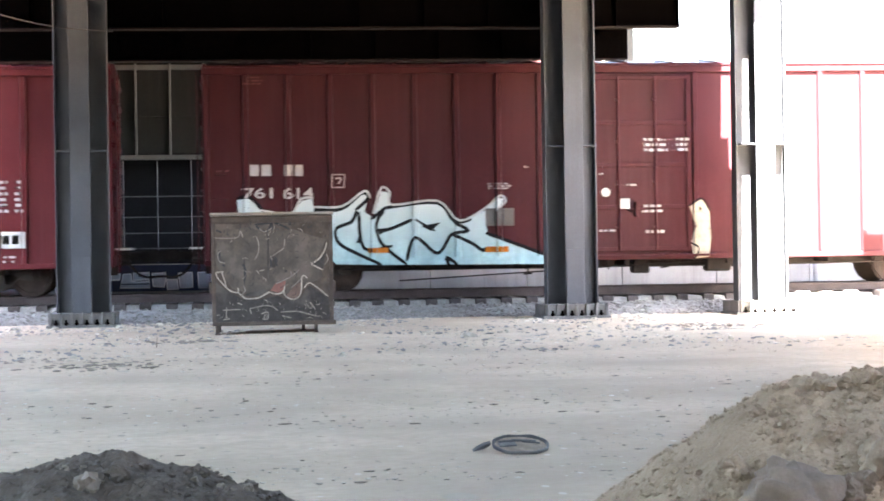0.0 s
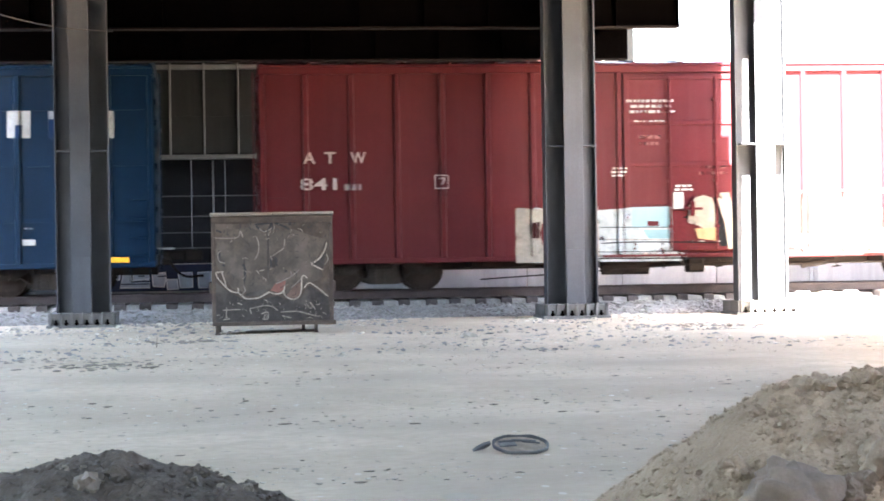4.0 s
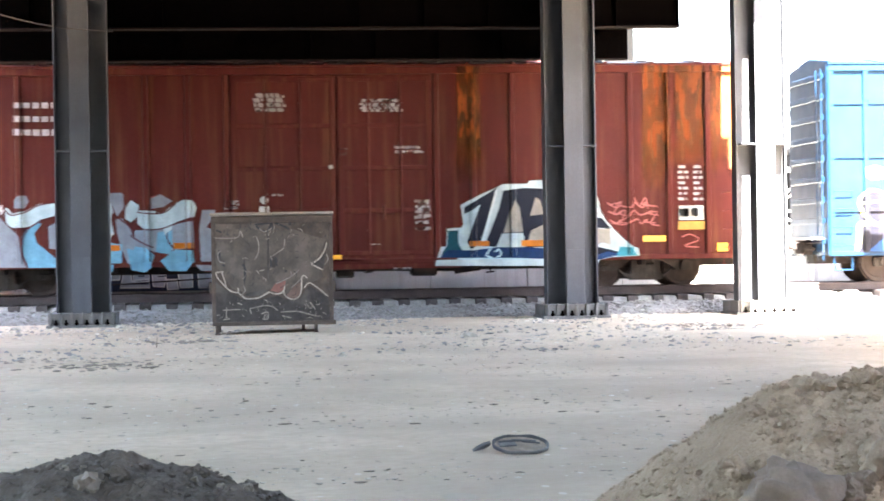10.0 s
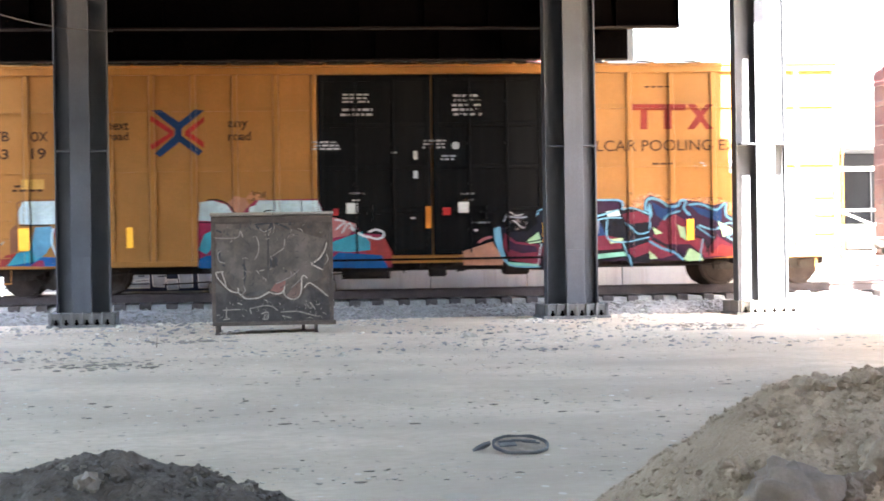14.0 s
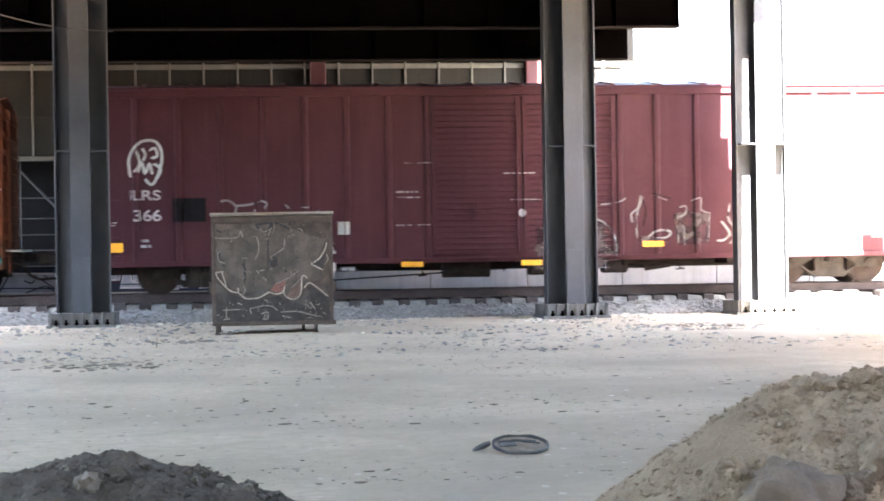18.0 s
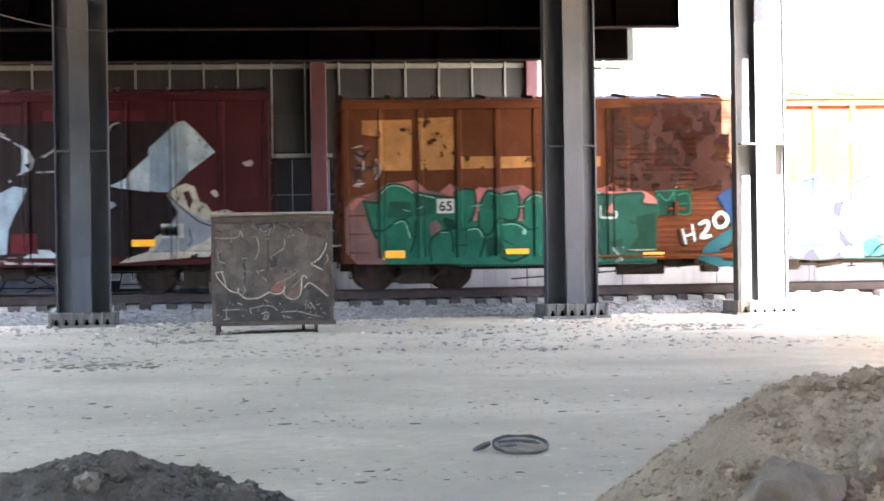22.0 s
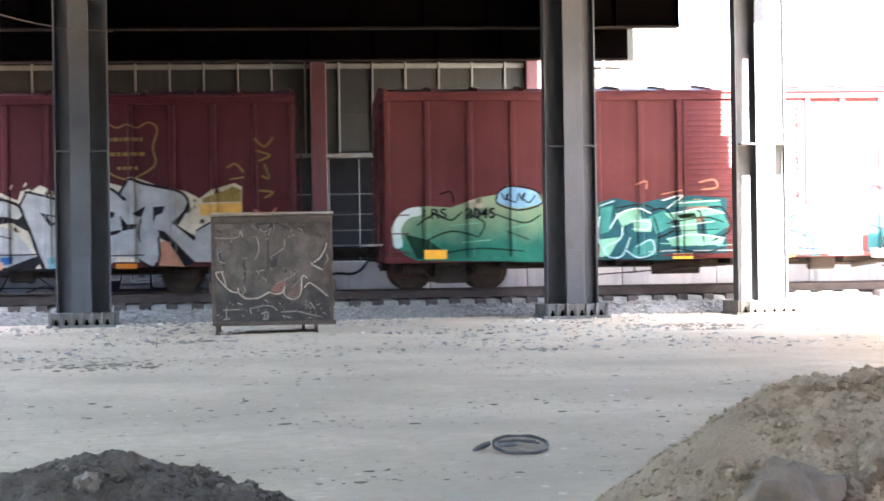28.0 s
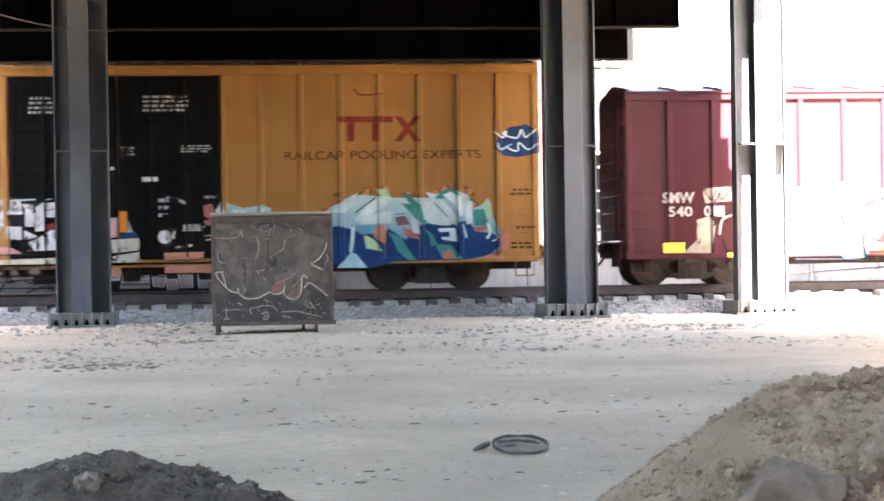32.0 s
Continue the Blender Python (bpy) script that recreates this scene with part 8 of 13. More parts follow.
art += [
    ("ink", 0, [(11.40, 1.41), (11.54, 1.47), (11.73, 1.29), (12.15, 1.30), (12.41, 1.51), (12.33, 1.72), (12.48, 1.83), (12.62, 1.78), (12.57, 2.15), (13.23, 2.12), (13.36, 2.21), (13.70, 2.28), (13.66, 2.02), (14.35, 1.99), (14.38, 1.76), (14.62, 1.83), (15.00, 1.71), (14.99, 0.53), (14.63, 0.57), (14.56, 0.41), (14.43, 0.66), (13.36, 0.55), (12.46, 0.45), (12.36, 0.53), (11.69, 0.54), (11.52, 0.91), (11.36, 1.23)]),
    ("navy", 0, [(12.65, 2.10), (12.80, 2.08), (13.22, 2.07), (13.33, 1.96), (13.23, 1.75), (13.39, 1.61), (13.11, 1.21), (12.48, 0.96), (12.79, 1.33), (13.07, 1.64), (12.88, 1.75), (12.71, 1.85)]),
    ("plum", 0, [(13.45, 1.84), (13.68, 1.98), (14.29, 1.95), (14.32, 1.78), (14.00, 1.72), (13.44, 1.65)])]
art += [
    ("navy", 0, [(13.51, 1.49), (13.70, 1.55), (13.84, 1.52), (14.02, 1.13), (13.63, 1.19)]),
    ("crimson", 0, [(11.62, 1.28), (11.89, 1.07), (12.40, 1.01), (12.50, 0.90), (12.43, 0.54), (11.75, 0.64), (11.59, 0.96)]),
    ("crimson", 0, [(12.48, 0.95), (13.05, 1.20), (13.44, 1.29), (13.58, 1.16), (14.02, 1.18), (14.34, 1.11), (14.35, 0.87), (13.43, 0.82), (12.91, 0.70), (12.54, 0.63)]),
    ("crimson", 0, [(14.37, 1.67), (14.74, 1.73), (15.00, 1.60), (15.00, 1.48), (14.48, 1.43)]),
    ("crimson", 0, [(14.44, 0.85), (14.99, 1.02), (14.99, 0.78), (14.64, 0.66)]),
    ("plum", 0, [(11.66, 1.15), (11.89, 1.02), (12.34, 0.96), (12.40, 0.83), (12.01, 0.80), (11.72, 0.91)]),
    ("paleblue", 0, [(11.43, 1.39), (11.53, 1.42), (11.59, 0.91), (11.72, 0.55), (11.53, 0.77), (11.40, 1.16)])]
art += [
    ("paleblue", 0, [(12.54, 1.65), (12.97, 1.68), (13.05, 1.53), (12.86, 1.28), (12.66, 1.21), (12.54, 1.34)]),
    ("mist", 0, [(13.20, 1.10), (13.41, 1.38), (13.44, 1.59), (13.52, 1.42), (13.37, 1.14)]),
    ("mist", 0, [(13.99, 1.73), (14.29, 1.77), (14.33, 1.63), (14.03, 1.61)]),
    ("haze", 0, [(13.69, 1.55), (13.84, 1.52), (13.80, 1.20), (13.67, 1.33)]),
    ("celery", 0, [(12.14, 1.08), (12.41, 1.28), (12.48, 1.05), (12.21, 1.02)]),
    ("celery", 0, [(13.32, 2.09), (13.69, 2.20), (13.62, 2.00), (13.46, 1.84), (13.41, 2.00)]),
    ("celery", 0, [(13.05, 0.96), (13.47, 1.11), (13.60, 1.03), (13.11, 0.91)]),
    ("celery", 0, [(14.08, 1.09), (14.38, 1.12), (14.36, 1.02), (14.08, 0.99)]),
    ("mint", 0, [(13.30, 0.72), (14.40, 0.80), (14.44, 0.71), (13.17, 0.59)])]
art += [
    ("mint", 0, [(11.66, 0.61), (12.39, 0.55), (12.39, 0.50), (11.72, 0.52)]),
    ("paleblue", 0.04, [(12.61, 1.75), (12.56, 2.11), (12.65, 2.16), (13.23, 2.10), (13.36, 2.22), (13.71, 2.28), (13.66, 2.02), (14.33, 1.98), (14.37, 1.77)]),
    ("paleblue", 0.035, [(12.37, 1.65), (12.45, 1.79), (12.65, 1.79)]),
    ("paleblue", 0.04, [(13.23, 2.09), (13.45, 1.84), (13.28, 1.65), (13.70, 1.61), (14.29, 1.77)]),
    ("paleblue", 0.035, [(13.60, 1.49), (13.99, 1.58), (14.36, 1.58)]),
    ("paleblue", 0.04, [(13.11, 1.17), (13.35, 1.42), (13.44, 1.61), (13.42, 1.85)]),
    ("paleblue", 0.035, [(14.03, 1.58), (14.02, 1.13), (14.38, 1.02), (15.00, 1.13)]),
    ("paleblue", 0.04, [(14.37, 1.77), (14.62, 1.80), (15.00, 1.66)]),
    ("paleblue", 0.035, [(14.45, 1.47), (14.74, 1.21), (15.00, 1.26)]),
    ("mist", 0.03, [(12.47, 1.02), (12.39, 0.54)])]
art += [
    ("paleblue", 0.035, [(14.38, 1.02), (14.51, 0.67), (14.57, 0.44)]),
    ("paleblue", 0.035, [(11.40, 1.39), (11.44, 1.04), (11.72, 0.55), (12.43, 0.49)]),
    ("ink", 0.03, [(12.60, 1.60), (13.07, 1.56), (12.99, 1.45)]),
    ("ink", 0.03, [(12.14, 1.06), (12.43, 1.10), (12.79, 1.28)]),
    ("ink", 0.03, [(13.64, 1.46), (13.70, 1.20)]),
    ("smoke", 0, [(11.64, 1.66), (11.90, 1.74), (12.15, 1.61), (12.15, 1.35), (11.70, 1.33)]),
    ("line", 0.03, [(11.61, 1.52), (11.74, 1.74), (11.90, 1.66), (12.06, 1.70)]),
    ("line", 0.03, [(11.67, 1.37), (11.83, 1.55), (12.05, 1.38), (12.15, 1.51)]),
    ("haze", 0.03, [(11.64, 1.66), (11.93, 1.62), (12.15, 1.63)])]
mural(car5, "spray_lettering", "multicoloured wildstyle spray lettering", art)
patch(car5, "yellow", 3.11, 1.06, 0.14, 0.46, "reflector")
patch(car5, "yellow", 0.73, 1.03, 0.24, 0.5, "reflector")
patch(car5, "yellow", 15.87, 1.05, 0.16, 0.48, "reflector")
patch(car5, "yellow", 18.17, 1.04, 0.23, 0.52, "reflector")
patch(car5, "white", 16.9, 2.58, 0.46, 0.3, "painted_block")
patch(car5, "gold", 17.79, 2.41, 0.5, 0.19, "painted_block")
bars(car5, "brown", 17.82, 2.44, 0.44, 0.12, 2, 2)
patch(car5, "black", 16.93, 2.64, 0.14, 0.18, "painted_block")
bars(car5, "stencil", 16.06, 2.74, 0.3, 0.13, 2, 2)
bars(car5, "brown", 14.94, 4.57, 0.7, 0.07, 1, 1)
bars(car5, "brown", 15.04, 2.79, 0.58, 0.09, 1, 2)
mural(car5, "crossed_emblem", "blue and red crossed chevron emblem", [
    ("navy", 0, [(3.72, 4.13), (3.9, 4.15), (4.31, 3.87), (4.68, 4.15), (4.87, 4.12), (4.36, 3.72), (4.36, 3.57), (4.83, 3.21), (4.73, 3.11), (4.31, 3.42), (3.88, 3.09), (3.75, 3.17), (4.21, 3.57), (4.21, 3.72)]),
    ("red", 0, [(3.69, 4.02), (4.19, 3.67), (4.18, 3.57), (3.7, 3.24), (3.65, 3.35), (4.08, 3.62), (3.66, 3.9)]),
    ("red", 0, [(4.87, 3.99), (4.44, 3.67), (4.43, 3.57), (4.86, 3.28), (4.86, 3.41), (4.56, 3.62), (4.87, 3.87)])])
letters(car5, "brown", "any", 5.4, 3.67, 0.45, 0.21)
letters(car5, "brown", "road", 5.4, 3.44, 0.51, 0.2)
letters(car5, "brown", "next", 2.71, 3.7, 0.48, 0.18)
letters(car5, "brown", "road", 2.71, 3.47, 0.47, 0.18)
art = [
    ("halo", 0, [(5.77, 2.14), (5.93, 2.33), (6.12, 2.37), (6.29, 2.24), (6.26, 2.09), (5.92, 2.07)]),
    ("salmon", 0, [(5.35, 2.04), (5.54, 2.19), (5.77, 2.14), (5.85, 1.99), (5.6, 1.71)]),
    ("magenta", 0, [(4.69, 0.6), (4.7, 1.6), (4.9, 2.11), (5.16, 2.11), (5.41, 1.98), (5.6, 1.66), (5.73, 1.86), (5.99, 2.1), (7.4, 2.11), (7.53, 1.71), (7.85, 1.64), (8.24, 1.51), (8.36, 1.31), (8.82, 1.28), (9, 0.92), (9.06, 0.53)]),
    ("redlow", 0, [(8.25, 0.93), (8.49, 1.18), (8.85, 1.26), (9.07, 0.85), (9, 0.53), (8.81, 0.77)]),
    ("lagoon", 0, [(4.69, 0.99), (4.83, 1.34), (5.12, 1.48), (5.25, 1.31), (5.04, 1.08), (4.88, 0.89)]),
    ("lagoon", 0, [(5.59, 1.43), (5.85, 1.3), (6.01, 0.97), (6.03, 0.76), (5.62, 0.82)])]
art += [
    ("lagoon", 0, [(6.17, 1.58), (6.38, 1.57), (6.4, 1.09), (6.47, 0.89), (6.32, 0.81), (6.16, 0.84)]),
    ("lagoon", 0, [(6.97, 1.53), (7.46, 1.55), (7.49, 1.2), (7.32, 0.98), (7.06, 1), (6.61, 0.93), (6.83, 1.08), (7, 1.21)]),
    ("lagoon", 0, [(7.56, 1.07), (7.97, 1.22), (8.36, 1.35), (8.55, 1.12), (8.56, 0.93), (8.1, 0.89), (7.58, 0.93)]),
    ("royal", 0, [(4.69, 0.79), (4.88, 0.86), (5.52, 0.9), (6.42, 0.75), (6.74, 0.94), (7.13, 0.95), (7.84, 0.89), (8.81, 0.81), (8.96, 0.52), (4.69, 0.58)]),
    ("magenta", 0, [(6.93, 0.67), (7.45, 0.83), (7.86, 0.91), (7.47, 0.56), (6.98, 0.55)]),
    ("magenta", 0, [(5.02, 0.98), (5.14, 1.16), (5.4, 1.2), (5.56, 1.04), (5.52, 0.82), (5.34, 0.72), (5.11, 0.75)])]
art += [
    ("salmon", 0, [(5.09, 1.01), (5.27, 1.04), (5.29, 0.87), (5.11, 0.85)]),
    ("salmon", 0, [(6.52, 1.28), (6.68, 1.31), (6.73, 1.11), (6.52, 0.96)]),
    ("rose", 0, [(7.57, 1.71), (7.85, 1.66), (8.26, 1.52), (8.08, 1.27), (7.58, 1.2)]),
    ("mist", 0, [(4.7, 1.65), (4.74, 2.06), (5.03, 2.1), (5.35, 2), (5.56, 1.68), (5.53, 1.61)]),
    ("mist", 0, [(5.25, 1.55), (5.69, 1.57), (5.66, 1.33), (5.27, 1.32)]),
    ("mist", 0, [(5.85, 1.93), (5.99, 1.99), (6.05, 2.09), (7.39, 2.07), (7.56, 1.61), (7.33, 1.56), (6.75, 1.61), (6.17, 1.59), (6.14, 0.96), (6.05, 0.99), (6.04, 1.35), (5.81, 1.35), (5.81, 1.61)]),
    ("black", 0.03, [(6.12, 0.94), (6.14, 1.76), (6.37, 1.86)]),
    ("black", 0.03, [(7.02, 2.08), (7.04, 1.72)])]
art += [
    ("black", 0.03, [(4.7, 1.61), (5.66, 1.6), (6.05, 1.6), (7.1, 1.59)]),
    ("black", 0.03, [(7.07, 1.36), (7.5, 1.37)]),
    ("black", 0.03, [(4.9, 2.11), (5.16, 2.11), (5.41, 1.98), (5.6, 1.66)]),
    ("mist", 0.05, [(6.97, 1.5), (7.27, 1.5), (7.5, 1.43), (7.53, 1.22), (7.39, 1.05)]),
    ("white", 0.04, [(7.62, 1.61), (7.66, 1.3)]),
    ("white", 0.04, [(7.75, 1.63), (8, 1.58), (7.87, 1.48), (7.79, 1.4)]),
    ("white", 0.04, [(7.92, 1.32), (8.08, 1.55), (8.21, 1.38), (8.26, 1.55)]),
    ("white", 0.05, [(8.1, 1.45), (8.34, 1.29), (8.55, 1.21)]),
    ("white", 0.05, [(8.52, 1.34), (8.7, 1.39), (8.86, 1.33), (8.85, 1.23), (8.7, 1.18), (8.49, 1.25)]),
    ("clay", 0, [(0.54, 1.49), (0.7, 1.65), (0.74, 1.05), (0.54, 0.92)])]
art += [
    ("redlow", 0, [(0.29, 0.68), (0.34, 0.86), (0.47, 0.95), (0.69, 0.98), (0.61, 0.7)]),
    ("chalk", 0.05, [(0.02, 1.44), (0.02, 1.06), (0.19, 1.08), (0.41, 1.24)]),
    ("royal", 0, [(0.46, 0.7), (0.84, 0.86), (1.28, 0.89), (2.16, 0.84), (2.15, 0.66)]),
    ("lagoon", 0, [(0.46, 0.7), (0.69, 0.98), (0.97, 1.04), (1.1, 1.55), (1.45, 1.57), (1.47, 1.29), (1.34, 0.97), (1.09, 0.79)]),
    ("steel", 0, [(1.1, 1.55), (1.45, 1.57), (1.5, 1.23), (1.32, 0.97), (1.12, 0.85), (0.99, 1.04)]),
    ("magenta", 0, [(1.48, 1.48), (1.67, 1.64), (1.98, 1.64), (1.79, 1.41), (1.54, 1.29)]),
    ("lagoon", 0, [(1.54, 1.26), (1.85, 1.38), (2.17, 1.53), (2.16, 1.03), (1.72, 0.97)]),
    ("magenta", 0, [(1.78, 0.93), (2, 1.03), (2.16, 1.05), (2.16, 0.84)])]
art += [
    ("magenta", 0, [(0.99, 0.69), (1.15, 0.81), (1.26, 0.81), (1.29, 0.67)]),
    ("mist", 0, [(0.73, 1.91), (0.83, 2.13), (2.18, 2.14), (2.17, 1.63), (1.1, 1.61), (0.75, 1.63)]),
    ("ice", 0.04, [(1.5, 1.54), (1.45, 1.23), (1.59, 0.84)]),
    ("black", 0.03, [(0.75, 1.6), (1.1, 1.6), (1.42, 1.59)]),
    ("clay", 0.03, [(0.7, 1.65), (0.73, 1.91), (0.83, 2.14), (2.18, 2.14)])]
mural(car5, "spray_lettering", "red, white and blue bubble lettering", art)
bars(car5, "stencil", 7.93, 4.27, 0.66, 0.24, 3, 2)
bars(car5, "stencil", 7.92, 3.97, 0.76, 0.22, 2, 2)
bars(car5, "stencil", 10.45, 3.96, 0.73, 0.53, 5, 2)
bars(car5, "stencil", 7.26, 3.21, 0.68, 0.23, 3, 2)
bars(car5, "stencil", 9.77, 3.22, 0.57, 0.23, 3, 2)
bars(car5, "stencil", 10.17, 2.95, 0.39, 0.15, 2, 2)
bars(car5, "stencil", 9.06, 3.11, 0.19, 0.08, 1, 1)
bars(car5, "stencil", 10.88, 1.5, 0.44, 0.07, 1, 2)
bars(car5, "stencil", 9.48, 1.62, 0.13, 0.08, 1, 1)
bars(car5, "stencil", 8.08, 2.19, 0.41, 0.09, 1, 2)
bars(car5, "stencil", 10.6, 2.16, 0.42, 0.08, 1, 2)
bars(car5, "stencil", 8.16, 2.04, 0.23, 0.08, 1, 1)
bars(car5, "stencil", 10.68, 2.02, 0.26, 0.08, 1, 1)
bars(car5, "stencil", 10.92, 1.32, 0.11, 0.1, 1, 1)
mural(car5, "disc_mark", "white disc", [
    ("white", 0, [(10.63, 3.28), (10.61, 3.22), (10.57, 3.19), (10.51, 3.19), (10.47, 3.22), (10.45, 3.28), (10.47, 3.33), (10.51, 3.36), (10.57, 3.36), (10.62, 3.33)])])
patch(car5, "yellow", 12.52, 1.04, 0.125, 0.46, "reflector")
patch(car5, "white", 9.57, 2.97, 0.09, 0.19, "painted_block")
patch(car5, "white", 9.56, 2.54, 0.1, 0.17, "painted_block")
patch(car5, "white", 8.03, 1.76, 0.26, 0.24, "painted_block")
patch(car5, "white", 10.57, 1.75, 0.25, 0.24, "painted_block")
patch(car5, "orange", 9.83, 1.41, 0.13, 0.49, "painted_block")
patch(car5, "red", 10.22, 1.7, 0.18, 0.17, "painted_block")
patch(car5, "red", 7.72, 1.72, 0.13, 0.16, "painted_block")
letters(car5, "brown", "TB", 0.18, 3.47, 0.38, 0.22)
letters(car5, "brown", "OX", 1.02, 3.46, 0.38, 0.22)
letters(car5, "brown", "63", 0.19, 3.07, 0.35, 0.23)
letters(car5, "brown", "19", 1.03, 3.07, 0.33, 0.24)
bars(car5, "brown", 1.8, 3.08, 0.4, 0.23, 1, 1)
bars(car5, "brown", 0.59, 2.35, 0.73, 0.19, 2, 2)
patch(car5, "gold", 0.81, 2.4, 0.5, 0.22, "painted_block")
bars(car5, "brown", 0.83, 2.42, 0.45, 0.16, 2, 2)
mural(car6, "round_tag", "white scribbled round tag", [
    ("white", 0.06, [(0.85, 2.63), (0.82, 3.07), (1.06, 3.42), (1.4, 3.44), (1.55, 3.16), (1.48, 2.75), (1.32, 2.47), (1.17, 2.6)]),
    ("white", 0.06, [(0.98, 3.24), (1.05, 2.94), (0.92, 2.75)]),
    ("white", 0.06, [(1.11, 3.29), (1.18, 3.16), (1.13, 3.01)]),
    ("white", 0.06, [(1.27, 3.24), (1.4, 3.29), (1.44, 3.11), (1.31, 3.07)]),
    ("white", 0.06, [(1.01, 2.75), (1.1, 2.98), (1.17, 2.72), (1.27, 2.95), (1.33, 2.7)]),
    ("white", 0.06, [(1.36, 2.94), (1.52, 2.81), (1.39, 2.55)])])
letters(car6, "stencil", "LRS", 0.88, 2.12, 0.63, 0.23)
letters(car6, "stencil", "366", 0.9, 1.65, 0.62, 0.26)
patch(car6, "black", 1.77, 1.63, 0.74, 0.53, "painted_block")
art = [
    ("line", 0.05, [(2.73, 2.02), (2.97, 2.10), (3.15, 2.00), (3.18, 1.88), (3.08, 1.51), (2.98, 1.08)]),
    ("line", 0.05, [(3.18, 1.97), (3.51, 2.00), (3.72, 2.07), (3.87, 2.02), (3.82, 1.90)]),
    ("line", 0.04, [(3.63, 2.00), (3.56, 1.57), (3.50, 1.27)]),
    ("line", 0.04, [(3.56, 1.46), (3.71, 1.50), (3.80, 1.34), (3.62, 1.27)]),
    ("line", 0.04, [(3.89, 1.66), (3.95, 1.38)]),
    ("bright", 0, [(2.72, 1.71), (2.89, 1.67), (2.87, 1.16), (2.72, 1.13)]),
    ("bright", 0, [(3.26, 1.58), (3.47, 1.60), (3.48, 1.21), (3.19, 1.02), (3.06, 1.08), (3.36, 1.27)]),
    ("bright", 0, [(2.71, 0.96), (2.92, 1.00), (2.98, 0.57), (2.74, 0.55)]),
    ("bright", 0, [(3.25, 0.56), (3.56, 0.75), (3.52, 0.56)]),
    ("bright", 0, [(3.60, 0.56), (3.75, 0.82), (4.09, 0.95), (4.12, 0.56)])]
art += [
    ("line", 0, [(4.22, 1.26), (4.70, 1.13), (4.69, 0.55), (4.21, 0.56)]),
    ("bright", 0, [(5.09, 1.21), (5.36, 1.12), (5.42, 0.87), (5.08, 0.82)]),
    ("bright", 0, [(5.08, 0.69), (5.41, 0.66), (5.41, 0.44), (5.08, 0.42)]),
    ("line", 0, [(5.53, 0.55), (5.84, 0.55), (5.84, 0.46), (5.53, 0.48)]),
    ("line", 0.035, [(2.98, 1.08), (2.71, 1.01)]),
    ("line", 0.03, [(2.74, 0.55), (3.91, 0.57)]),
    ("line", 0.035, [(4.29, 1.99), (4.52, 1.68), (4.40, 1.32)]),
    ("line", 0.035, [(4.65, 1.92), (5.01, 1.86), (5.12, 1.49)])]
mural(car6, "outline_lettering", "thin white outline lettering", art)
patch(car6, "yellow", 0.17, 0.96, 0.49, 0.21, "reflector")
patch(car6, "yellow", 3.56, 0.93, 0.46, 0.12, "reflector", 0.014)
bars(car6, "stencil", 0.28, 1.55, 0.26, 0.12, 2, 2)
bars(car6, "stencil", 1.04, 1.06, 0.27, 0.25, 2, 2)
patch(car6, "yellow", 6.9, 0.53, 0.49, 0.12, "reflector")
patch(car6, "yellow", 9.65, 0.53, 0.48, 0.12, "reflector")
patch(car6, "yellow", 12.47, 0.91, 0.49, 0.13, "reflector")
patch(car6, "white", 5.47, 1.29, 0.26, 0.29, "painted_block")
bars(car6, "stencil", 6.81, 2.22, 0.58, 0.08, 1, 2)
bars(car6, "stencil", 6.77, 2.1, 0.64, 0.06, 1, 2)
bars(car6, "stencil", 6.95, 2.88, 0.76, 0.06, 1, 2)
bars(car6, "stencil", 6.76, 1.47, 0.87, 0.06, 1, 2)
bars(car6, "stencil", 9.23, 2.62, 0.84, 0.06, 1, 2)
bars(car6, "stencil", 9.37, 2.02, 0.78, 0.05, 1, 2)
mural(car6, "disc_mark", "white disc", [
    ("white", 0, [(9.77, 1.73), (9.75, 1.68), (9.71, 1.64), (9.65, 1.64), (9.61, 1.68), (9.59, 1.73), (9.61, 1.78), (9.65, 1.82), (9.71, 1.81), (9.75, 1.78)])])
art = [
    ("smoke", 0, [(9.98, 1.38), (11.03, 1.37), (11.07, 1.53), (11.28, 1.57), (11.53, 1.52), (11.78, 1.33), (11.87, 1.02), (11.87, 0.71), (11.79, 0.42), (9.96, 0.43)]),
    ("blackred", 0, [(10.10, 1.27), (11.04, 1.27), (11.05, 1.18), (10.10, 1.18)]),
    ("blackred", 0, [(10.34, 1.09), (11.05, 1.04), (11.05, 0.99), (10.34, 1.02)]),
    ("black", 0.03, [(10.40, 0.85), (11.21, 0.87), (11.86, 0.82)]),
    ("black", 0.03, [(10.43, 0.56), (10.49, 0.76), (10.83, 0.77)]),
    ("line", 0.03, [(10.11, 1.37), (10.53, 1.35), (11.00, 1.35)]),
    ("line", 0.025, [(10.11, 1.03), (10.59, 1.00), (11.09, 1.02)]),
    ("line", 0.03, [(10.10, 0.92), (10.34, 0.93)]),
    ("line", 0.04, [(11.04, 1.49), (11.31, 1.57), (11.59, 1.46), (11.80, 1.17), (11.87, 0.88), (11.80, 0.42)]),
    ("line", 0.025, [(10.10, 0.46), (11.76, 0.45)])]
